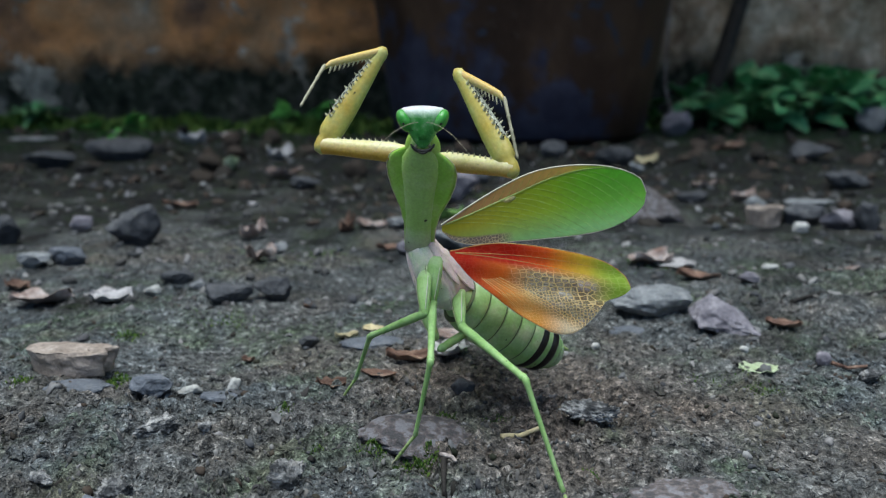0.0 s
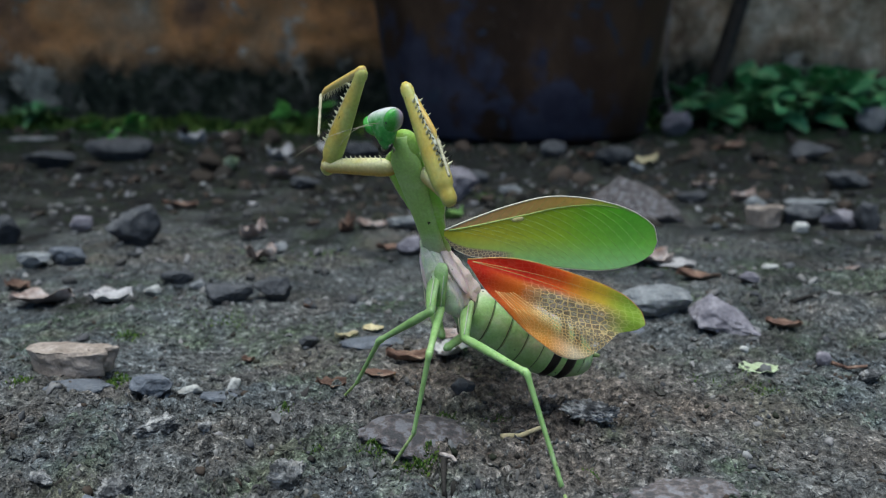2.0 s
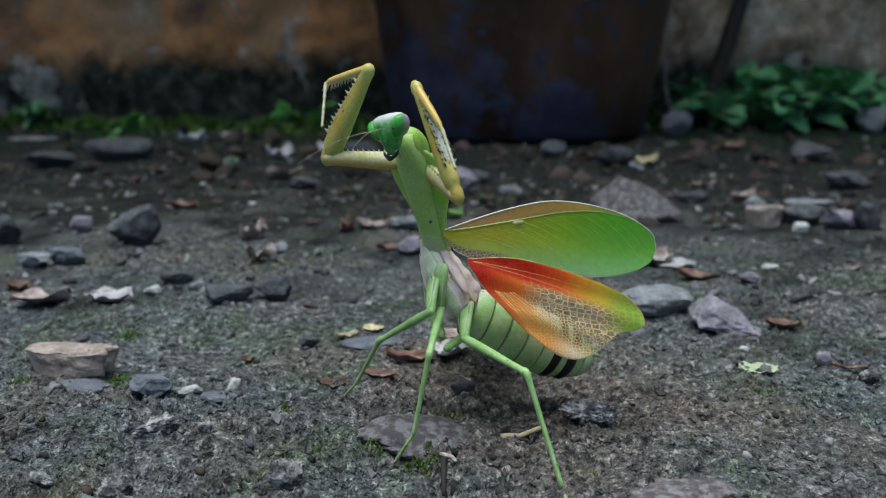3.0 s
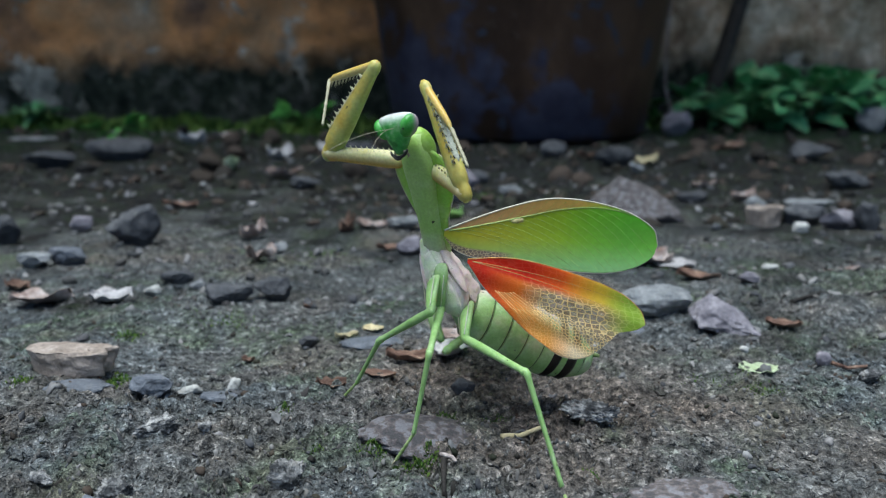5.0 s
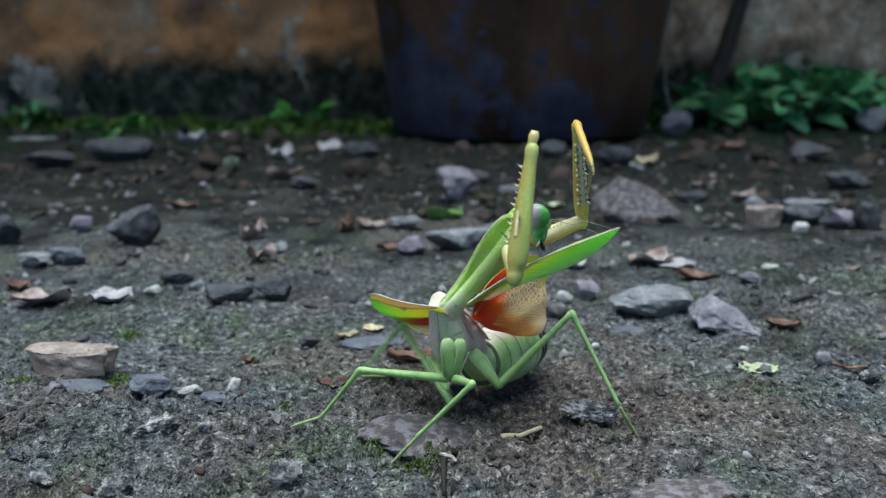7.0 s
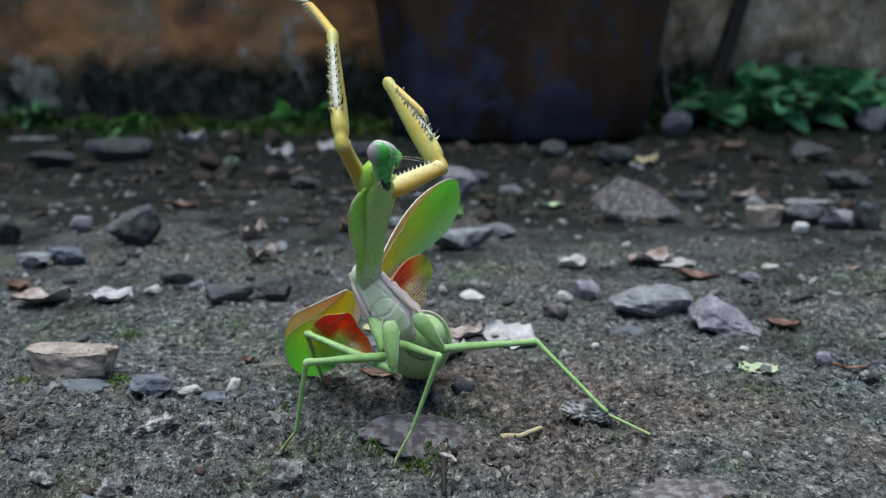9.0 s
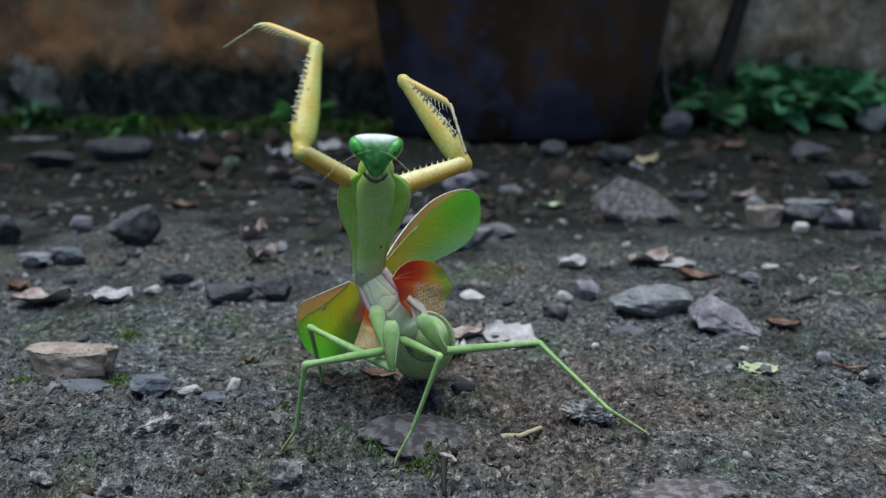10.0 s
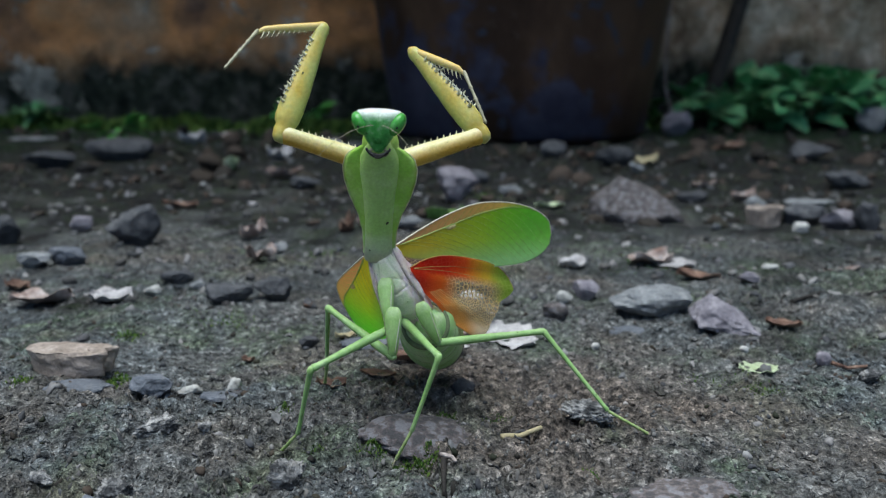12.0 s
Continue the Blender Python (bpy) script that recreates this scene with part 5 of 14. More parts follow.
def build_leg(hind):
    femur_l, tibia_l, foot_l = (22.6, 20.6, 9.5) if hind else (17.6, 16.2, 7.0)
    coxa = limb("coxa", [(-1.6, 0.9, 0.4, 0, -1.4), (-0.9, 1.45, 0.6, 0, -1.1), (0.2, 1.7, 0.8, 0, -0.7), (2.0, 1.62, 0.95, 0, -0.4), (4.4, 1.35, 1.0, 0, -0.1), (6.2, 1.05, 0.95), (7.4, 0.9, 0.9), (8.2, 0.55, 0.55)], coxa_skin, "stout green leg base", 14)
    bm = bmesh.new()
    tube(bm, [Vector((1.6 - 0.14 * z, 0.55 + 0.05 * z, z)) * MM for z in np.linspace(0.2, 7.0, 10)], 0.11 * MM, 5)
    part("ridge", bm, pale_skin, coxa, "pale ridge")
    bm = bmesh.new()
    tube(bm, [Vector((-1.7 + 0.15 * z, 0.45 + 0.06 * z, z)) * MM for z in np.linspace(0.2, 6.6, 10)], 0.06 * MM, 5)
    part("seam", bm, seam_skin, coxa)
    k = femur_l
    femur = limb("femur", [(-0.7, 0.5, 0.5), (0.4, 0.95, 1.0), (1.6, 0.8, 0.85), (3, 0.92, 1.0), (k * 0.4, 0.85, 0.92), (k * 0.8, 0.64, 0.68), (k - 1.2, 0.64, 0.68), (k - 0.3, 0.8, 0.85), (k + 0.4, 0.5, 0.5)], leg_skin, "slender green thigh", 12)
    k = tibia_l
    tibia = limb("tibia", [(-0.6, 0.4, 0.4), (0.2, 0.74, 0.78), (1.2, 0.56, 0.6), (3, 0.52, 0.54), (k * 0.6, 0.44, 0.46), (k - 1, 0.42, 0.42), (k, 0.52, 0.52), (k + 0.3, 0.3, 0.3)], leg_skin, "slender green shin", 10)
    k = foot_l
    rows = [(0, 0.3, 0.3)]
    for a, b in ((0.0, 0.42), (0.42, 0.62), (0.62, 0.78), (0.78, 0.9), (0.9, 1.0)):
        rows += [(k * a + 0.15, 0.36, 0.34), (k * b - 0.25, 0.34, 0.32), (k * b, 0.46, 0.38)]
    foot = limb("tarsus", rows + [(k + 0.3, 0.2, 0.2)], foot_skin, "jointed foot with two claws", 8)
    for x in (-1, 1):
        bm = bmesh.new()
        tube(bm, [Vector(p) * MM for p in ((0, 0, k - 0.1), (x * 0.5, 0.15, k + 0.6), (x * 0.8, 0.0, k + 1.2), (x * 0.9, -0.25, k + 1.5))], [0.16 * MM, 0.14 * MM, 0.1 * MM, 0.03 * MM], 5)
        part("claw", bm, horn_skin, foot)
    return coxa, femur, tibia, foot


def build_thorax():
    """The midbody's underside: one swelling form, creased between its plates, pinkish white at the sides."""
    bm = bmesh.new()
    zs = np.linspace(-2.4, 15.0, 80)
    n = 96
    rings = []
    for z in zs:
        rx = float(np.interp(z, (-2.4, -0.5, 2, 5, 8, 11, 13.5, 15), (2.2, 2.8, 3.4, 4.0, 4.3, 3.9, 2.7, 0.9)))
        ry = float(np.interp(z, (-2.4, -0.5, 2, 5, 8, 11, 13.5, 15), (1.9, 2.4, 2.9, 3.3, 3.5, 3.2, 2.3, 0.8)))
        cy = float(np.interp(z, (-2.4, 2, 8, 15), (0.2, -0.2, -1.4, -2.9)))
        ring = []
        for k in range(n):
            a = 2 * math.pi * k / n
            x, y = math.cos(a), math.sin(a)
            folds = 0.0
            for at, deep, wide in ((0.26 + 0.045 * z, 0.07, 0.06), (0.74 + 0.008 * z, 0.065, 0.05)):
                folds += deep * math.exp(-((abs(x) - at) / wide) ** 2)
            for at, slope, deep in ((-0.9, 0.5, 0.06), (1.3, -1.2, 0.065), (5.4, 1.8, 0.06), (9.0, -1.4, 0.06)):
                folds += deep * math.exp(-((z - at - slope * abs(x)) / 0.22) ** 2)
            r = 1 - (folds if y > -0.2 else 0.0) + 0.02 * noise.noise(Vector((x * 3, y * 3, z * 0.7)))
            ring.append(bm.verts.new((rx * x * r * MM, (cy + ry * y * r) * MM, z * MM)))
        rings.append(ring)
    for a, b in zip(rings, rings[1:]):
        for k in range(n):
            bm.faces.new((a[k], a[(k + 1) % n], b[(k + 1) % n], b[k]))
    bm.faces.new(rings[0][::-1])
    bm.faces.new(rings[-1])
    trunk = part("thorax", bm, breast_skin, mantis, "wrinkled pale green and pinkish underside of the midbody")
    for x in (-1, 1):
        bm = bmesh.new()
        ball(bm, (x * 3.5, -0.4, 5.5), (0.8, 1.7, 6.4), Euler((radians(9), radians(9 * x), 0)).to_matrix().to_4x4(), 20, 16)
        part("side_plate", bm, pink_skin, trunk, "pinkish white side plate")
        bm = bmesh.new()
        tube(bm, [Vector((x * (2.0 + 0.22 * z - 0.006 * z * z), 1.75 - 0.12 * z, z)) * MM for z in np.linspace(-1.8, 8.5, 14)], 0.045 * MM, 5)
        part("seam", bm, seam_skin, trunk)
    return trunk


def build_midbody():
    """The hind part of the trunk, from the waist to the abdomen: folds of pale skin."""
    rows = []
    for k in range(33):
        u = k / 32
        fold = 0.16 * math.sin(u * 34) * math.sin(math.pi * u)
        rows.append((-2.5 + 19 * u, np.interp(u, (0, 0.15, 0.5, 0.8, 1), (1.5, 2.8, 3.8, 4.3, 3.4)) + fold, np.interp(u, (0, 0.15, 0.5, 0.8, 1), (1.5, 2.7, 3.7, 4.3, 3.4)) + fold, 0, 0.3 * math.sin(u * 5)))
    trunk = limb("midbody", rows, pink_skin, "pale pinkish folds of skin between waist and abdomen", 24)
    for x in (-1, 1):
        for z, y, r, turn in ((5.0, 0.6, (0.5, 2.0, 5.6), 9), (10.5, 0.8, (0.5, 2.2, 5.0), 4)):
            bm = bmesh.new()
            ball(bm, (x * (2.3 + 0.11 * z), y, z), r, Euler((radians(-6), radians(turn * x), 0)).to_matrix().to_4x4(), 14, 10)
            part("side_plate", bm, pink_skin, trunk, "pinkish side plate")
    return trunk


def build_abdomen():
    """Base at the origin, tip along z, back towards y."""
    base = limb("abdomen", [(-3.0, 1.6, 1.6, 0, 0), (-1.5, 3.2, 3.2, 0, 0), (0.5, 4.4, 4.4, 0, -0.3), (3, 5.1, 5.2, 0, -0.5)], belly_skin, "swollen green abdomen with black bands", 28)
    radius = lambda z: np.interp(z, (0, 4, 9, 15, 20, 25, 29, 31.5), (5.0, 6.0, 6.8, 7.0, 6.7, 5.7, 4.0, 1.9))
    cuts = [0.5, 4.2, 8.6, 13.0, 17.2, 21.0, 24.6, 28.0, 30.6]
    for i, (a, b) in enumerate(zip(cuts, cuts[1:])):
        rows = []
        for u in np.linspace(0, 1, 7):
            z = a + (b + 0.5 - a) * u
            swell = 0.34 * math.sin(math.pi * u) ** 0.6 + 0.28 * u
            r = radius(z) + swell - 0.30
            rows.append((z, r * 0.98, r, 0, -0.5 - 0.02 * z))
        ring = limb("segment", rows, belly_skin, "", 32, base)
        rr = radius(a + 0.25)
        limb("seam", [(a - 0.05, rr * 0.9, rr * 0.9, 0, -0.5 - 0.02 * a), (a + 0.12, rr * 0.98 + 0.07, rr + 0.07, 0, -0.5 - 0.02 * a), (a + 0.30, rr * 0.98 + 0.07, rr + 0.07, 0, -0.5 - 0.02 * a), (a + 0.45, rr * 0.9, rr * 0.9, 0, -0.5 - 0.02 * a)], belly_seam, "thin dark seam", 32, base)
        if i in (4, 5):
            z = b + 0.1
            r = radius(z)
            wide = 1.5
            rows = [(z - wide, r * 0.96, r * 0.96, 0, -0.5 - 0.02 * z), (z - wide * 0.5, r + 0.32, r + 0.34, 0, -0.5 - 0.02 * z), (z + wide * 0.5, r + 0.30, r + 0.32, 0, -0.5 - 0.02 * z), (z + wide, r * 0.94, r * 0.95, 0, -0.5 - 0.02 * z)]
            limb("band", rows, black_skin, "black band round the joint", 32, ring)
    for x in (-1, 1):
        bm = bmesh.new()
        tube(bm, [Vector((x * (0.8 + 0.12 * k), 0.6 + 0.1 * k, 29.6 + 0.8 * k)) * MM for k in range(5)], [(1.1 - 0.2 * k) * MM for k in range(5)], 9)
        part("cercus", bm, foot_skin, base, "short green tail feeler")
    return base


def wing_material(name):
    """A wing's skin: its own colours, light shining through, and clear cells where the skin is bare."""
    m, tree, shader = material(name, 0.38, 0.4)
    paint = tree.nodes.new("ShaderNodeAttribute")
    paint.attribute_name = "pattern"
    grain = noise_field(tree, 900, 4)
    colour = blend(tree, 0.6, paint.outputs["Color"], ramp(tree, grain, [(0.3, (0.88, 0.88, 0.88)), (0.7, (1.08, 1.08, 1.08))]), "MULTIPLY")
    place = tree.nodes.new("ShaderNodeTexCoord")
    split = tree.nodes.new("ShaderNodeSeparateXYZ")
    tree.links.new(place.outputs["Object"], split.inputs[0])
    fan = sums(tree, "LESS_THAN", sums(tree, "DIVIDE", split.outputs["Y"], sums(tree, "MAXIMUM", split.outputs["Z"], 0.002)), -0.20)
    nets = []
    for scale, stretch in ((860.0, (0.3, 1.3, 0.75)), (1500.0, (0.2, 1.1, 0.9))):
        squeeze = tree.nodes.new("ShaderNodeMapping")
        squeeze.inputs["Scale"].default_value = stretch
        squeeze.inputs["Rotation"].default_value = (0.24, 0, 0)
        tree.links.new(place.outputs["Object"], squeeze.inputs["Vector"])
        cells = node(tree, "TexVoronoi", Scale=scale, Randomness=0.6)
        cells.feature = "DISTANCE_TO_EDGE"
        tree.links.new(squeeze.outputs["Vector"], cells.inputs["Vector"])
        nets.append(ramp(tree, cells.outputs["Distance"], [(0.06, (1, 1, 1)), (0.12, (0, 0, 0))]))
    net = blend(tree, fan, nets[0], nets[1])
    colour = blend(tree, sums(tree, "MULTIPLY", net, sums(tree, "SUBTRACT", 1.0, paint.outputs["Alpha"])), colour, (0.88, 0.74, 0.42))
    tree.links.new(colour, shader.inputs["Base Color"])
    glow = tree.nodes.new("ShaderNodeBsdfTranslucent")
    tree.links.new(colour, glow.inputs["Color"])
    both = tree.nodes.new("ShaderNodeMixShader")
    both.inputs[0].default_value = 0.6
    tree.links.new(shader.outputs[0], both.inputs[1])
    tree.links.new(glow.outputs[0], both.inputs[2])
    clear = tree.nodes.new("ShaderNodeBsdfTransparent")
    thin = tree.nodes.new("ShaderNodeMixShader")
    tree.links.new(sums(tree, "MAXIMUM", paint.outputs["Alpha"], net), thin.inputs[0])
    tree.links.new(clear.outputs[0], thin.inputs[1])
    tree.links.new(both.outputs[0], thin.inputs[2])
    tree.links.new(thin.outputs[0], tree.nodes["Material Output"].inputs["Surface"])
    relief_on(tree, shader, grain, 0.00008, 0.6)
    return m


wing_skin = wing_material("wing_skin")
vein_skin = mottled("vein", (0.60, 0.76, 0.20), (0.66, 0.78, 0.28), 400, 0.45)
edge_skin = mottled("wing_edge", (0.55, 0.52, 0.40), (0.66, 0.62, 0.50), 400, 0.45)
spot_skin = mottled("wing_spot", (0.80, 0.66, 0.26), (0.88, 0.78, 0.42), 400, 0.5)
fan_skin = mottled("fan_vein", (0.70, 0.40, 0.10), (0.82, 0.56, 0.20), 400, 0.45)
amber_skin = mottled("amber_vein", (0.50, 0.20, 0.04), (0.62, 0.38, 0.12), 400, 0.45)


def mix3(a, b, t):
    t = min(1.0, max(0.0, t))
    return tuple(p * (1 - t) + q * t for p, q in zip(a, b))


def sheet(name, length, top, low, camber, colours, label, nz=56, ny=26):
    """A thin wing between two edge curves, root at the origin, tip along z, leading edge towards y."""
    bm = bmesh.new()
    layer = bm.loops.layers.float_color.new("pattern")
    grid, local = {}, {}
    for side in (0, 1):
        for i in range(nz + 1):
            s = 0.5 - 0.5 * math.cos(math.pi * i / nz)
            y1, y0 = top(s), low(s)
            for k in range(ny + 1):
                u = k / ny
                y = y0 + (y1 - y0) * u
                x = camber(s, u) + (0.06 if side else -0.06)
                v = bm.verts.new((x * MM, y * MM, s * length * MM))
                grid[side, i, k] = v
                local[v] = (s, u, y)
    for side in (0, 1):
        for i in range(nz):
            for k in range(ny):
                q = (grid[side, i, k], grid[side, i, k + 1], grid[side, i + 1, k + 1], grid[side, i + 1, k])
                bm.faces.new(q if side else q[::-1])
    for k in range(ny):
        for i in (0, nz):
            bm.faces.new((grid[0, i, k], grid[0, i, k + 1], grid[1, i, k + 1], grid[1, i, k]))
    for i in range(nz):
        for k in (0, ny):
            bm.faces.new((grid[0, i, k], grid[0, i + 1, k], grid[1, i + 1, k], grid[1, i, k]))
    for face in bm.faces:
        for loop in face.loops:
            loop[layer] = colours(*local[loop.vert])
    bmesh.ops.recalc_face_normals(bm, faces=bm.faces)
    return part(name, bm, wing_skin, mantis, label)


def vein(parent, points, radius, mat, name="vein", label=""):
    bm = bmesh.new()
    tube(bm, [Vector(p) * MM for p in points], [radius * MM * (1 - 0.5 * k / len(points)) for k in range(len(points))], 5)
    return part(name, bm, mat, parent, label)


def curve(xs, ys):
    """A smooth curve through a few points, as a function."""
    xs, ys = np.array(xs, float), np.array(ys, float)
    slope = np.gradient(ys, xs)

    def at(x):
        x = min(max(x, xs[0]), xs[-1])
        k = min(max(int(np.searchsorted(xs, x)) - 1, 0), len(xs) - 2)
        w = xs[k + 1] - xs[k]
        t = (x - xs[k]) / w
        h = t * t * (3 - 2 * t)
        return float(ys[k] * (1 - h) + ys[k + 1] * h + w * (slope[k] * t * (1 - t) ** 2 - slope[k + 1] * t * t * (1 - t)))
    return at


def build_forewing():
    length = 45.0
    lead = curve((0, 0.05, 0.15, 0.3, 0.47, 0.6, 0.72, 0.85, 0.92, 0.96, 0.985, 1.0), (0.4, 1.4, 3.4, 6.1, 8.3, 8.5, 7.9, 6.4, 4.9, 3.7, 2.35, 0.0))
    trail = curve((0, 0.04, 0.1, 0.2, 0.35, 0.5, 0.65, 0.76, 0.86, 0.93, 0.965, 0.985, 1.0), (-1.0, -3.0, -4.4, -5.2, -5.8, -6.3, -6.6, -6.4, -5.5, -4.2, -3.1, -2.1, 0.0))
    rib = curve((0, 0.11, 0.35, 0.55, 0.74, 0.88, 1), (0.2, 1.2, 3.9, 6.3, 7.0, 5.4, 0.0))
    bow = lambda s, y: 1.3 * math.sin(math.pi * s) - 0.03 * (y - 1) ** 2 * (0.4 + s)

    def colours(s, u, y):
        green = mix3((0.78, 0.73, 0.08), (0.55, 0.82, 0.08), (s - 0.18) / 0.5)
        green = mix3(green, (0.40, 0.80, 0.13), (s - 0.55) / 0.3)
        green = mix3(green, (0.42, 0.70, 0.30), (-y - 0.5) / 5.0)
        brown = mix3((0.86, 0.55, 0.29), (0.84, 0.70, 0.27), s / 0.75)
        brown = mix3(brown, green, (s - 0.62) / 0.22)
        c = mix3(green, brown, (y - rib(s) + 0.2) / 0.45)
        bare = 1.0
        k = min(1.0, max(0.0, (0.34 - s) / 0.08)) * min(1.0, max(0.0, (0.62 * trail(s) - y) / 0.5))
        c, bare = mix3(c, (0.46, 0.38, 0.30), k), 1.0 - 0.5 * k
        d = ((s - 0.335) * length / 1.25) ** 2 + ((y - 3.2) / 0.62) ** 2
        if d < 1.0:
            c = (0.85, 0.80, 0.45)
        return (*c, bare)

    wing = sheet("forewing", length, lead, trail, lambda s, u: bow(s, trail(s) + (lead(s) - trail(s)) * u), colours, "leathery green forewing with a brownish front edge", 96, 48)
    for x in (-0.1, 0.1):
        vein(wing, [(bow(s, rib(s)) + x, rib(s), s * length) for s in np.linspace(0.02, 0.86, 24)], 0.17, vein_skin, "main_vein", "olive main vein")
        for k in range(14):
            s0 = 0.03 + 0.050 * k
            reach = 0.50 - 0.28 * s0
            s1 = min(0.985, s0 + reach)
            pts = []
            for u in np.linspace(0, 1, 12):
                s = s0 + (s1 - s0) * u
                y = rib(s0) + (trail(s1) - rib(s0)) * (0.35 * u + 0.65 * u ** 2.2)
                y = max(min(y, lead(s)), trail(s))
                pts.append((bow(s, y) + x, y, s * length))
            vein(wing, pts, 0.04, vein_skin)
        for k in range(11):
            s0 = 0.10 + 0.045 * k
            s1 = s0 + 0.05
            vein(wing, [(bow(s, y) + x, y, s * length) for s, y in ((s0 + (s1 - s0) * u, rib(s0) + (lead(s1) - 0.2 - rib(s0)) * u) for u in np.linspace(0, 1, 6))], 0.035, vein_skin, "cross_vein")
    bm = bmesh.new()
    ball(bm, (bow(0.335, 3.2), 3.2, 0.335 * length), (0.42, 0.52, 1.3), Euler((radians(-14), 0, 0)).to_matrix().to_4x4())
    part("wing_spot", bm, spot_skin, wing, "small cream spot")
    vein(wing, [(bow(s, lead(s)), lead(s), s * length) for s in (0.5 - 0.5 * math.cos(math.pi * k / 60) for k in range(61))], 0.22, edge_skin, "front_edge", "pale front edge")
    vein(wing, [(bow(s, trail(s)), trail(s), s * length) for s in (0.525 - 0.475 * math.cos(math.pi * k / 60) for k in range(61))], 0.10, edge_skin, "rear_edge")
    return wing


def build_hindwing():
    length = 39.5
    lead = curve((0, 0.04, 0.1, 0.25, 0.42, 0.6, 0.78, 0.88, 0.94, 0.98, 1.0), (0.3, 0.9, 1.9, 3.6, 4.3, 4.4, 3.9, 3.0, 1.9, 0.6, -1.2))
    low = curve((0, 0.09, 0.27, 0.46, 0.62, 0.70, 0.76, 0.81, 0.845, 0.87, 0.90, 0.94, 0.97, 1.0), (-0.4, -3.3, -7.5, -11.1, -12.9, -12.3, -10.7, -8.4, -6.3, -4.9, -4.2, -3.5, -2.8, -1.6))
    bow = lambda s, y: 0.8 * math.sin(math.pi * s) + 0.25 * math.sin(y * 1.15)

    def colours(s, u, y):
        z = max(s * length, 2.0)
        a = math.degrees(math.atan2(y, z))
        front = mix3((0.70, 0.035, 0.008), (0.86, 0.20, 0.015), (s - 0.34) / 0.25)
        front = mix3(mix3(front, (0.80, 0.58, 0.05), (s - 0.52) / 0.2), (0.50, 0.66, 0.07), (s - 0.74) / 0.2)
        hot = mix3((0.74, 0.04, 0.008), (0.86, 0.25, 0.025), (s - 0.10) / 0.2)
        inner = mix3(hot, (0.90, 0.44, 0.07), (s - 0.25) / 0.22)
        inner = mix3(inner, (0.94, 0.80, 0.58), (s - 0.52) / 0.14)
        fade = min(1.0, max(0.0, (s - 0.30) / 0.16))
        c, skin = mix3(hot, (0.74, 0.50, 0.22), fade), 0.97 - 0.76 * fade
        k = min(1.0, max(0.0, (-a - 18) / 5))
        c, skin = mix3(c, inner, k), skin + k * (0.94 - 0.22 * fade - skin)
        k = min(1.0, max(0.0, (a + 4.0) / 5))
        c, skin = mix3(c, front, k), skin + k * (0.96 - skin)
        k = min(1.0, max(0.0, (s - 0.76) / 0.16)) * min(1.0, max(0.0, (y + 6.0) / 2.0))
        return (*mix3(c, (0.46, 0.64, 0.07), k), skin + k * (0.86 - skin))

    wing = sheet("hindwing", length, lead, low, lambda s, u: bow(s, low(s) + (lead(s) - low(s)) * u), colours, "fan-like hindwing, red at its root, orange, netted and green-tipped", 80, 44)
    for a, reach, mat in ((3, 0.9, amber_skin), (-1.5, 0.92, amber_skin), (-5, 0.9, edge_skin), (-9, 0.835, edge_skin), (-12, 0.82, edge_skin), (-14.5, 0.80, edge_skin), (-17, 0.78, edge_skin), *((-18.5 - 1.1 * k, 0.76 - 0.021 * k, fan_skin) for k in range(13))):
        pts = []
        for u in np.linspace(0.4 if mat is edge_skin else (0.36, 0.56)[round((-a - 18.5) / 1.1) % 2] if mat is fan_skin else 0.03, 1, 14):
            s = u * reach
            y = s * length * math.tan(radians(a)) + 1.2 * math.sin(math.pi * u) * (1 if a > -6 else 0.4)
            y = max(min(y, lead(s) - 0.1), low(s) + 0.1)
            pts.append((bow(s, y), y, s * length))
        vein(wing, pts, 0.12 if mat is amber_skin else 0.105 if mat is fan_skin else 0.06, mat)
    vein(wing, [(bow(s, lead(s)), lead(s), s * length) for s in (0.5 - 0.5 * math.cos(math.pi * k / 50) for k in range(51))], 0.16, amber_skin, "front_edge")
    vein(wing, [(bow(s, low(s)), low(s), s * length) for s in (0.525 - 0.475 * math.cos(math.pi * k / 70) for k in range(71))], 0.08, edge_skin, "rear_edge")
    return wing


def twin(ob):
    """A second part like the first, with all its pieces, under the same mantis."""
    return copy_thing(ob, Matrix())


pronotum, head, thorax, midbody, abdomen = build_pronotum(), build_head(), build_thorax(), build_midbody(), build_abdomen()
arm_l = build_foreleg()
arm_r = tuple(twin(o) for o in arm_l)
leg_a, leg_c = build_leg(False), build_leg(True)
leg_b, leg_d = tuple(twin(o) for o in leg_a), tuple(twin(o) for o in leg_c)
forewing_r, hindwing_r = build_forewing(), build_hindwing()
forewing_l, hindwing_l = twin(forewing_r), twin(hindwing_r)


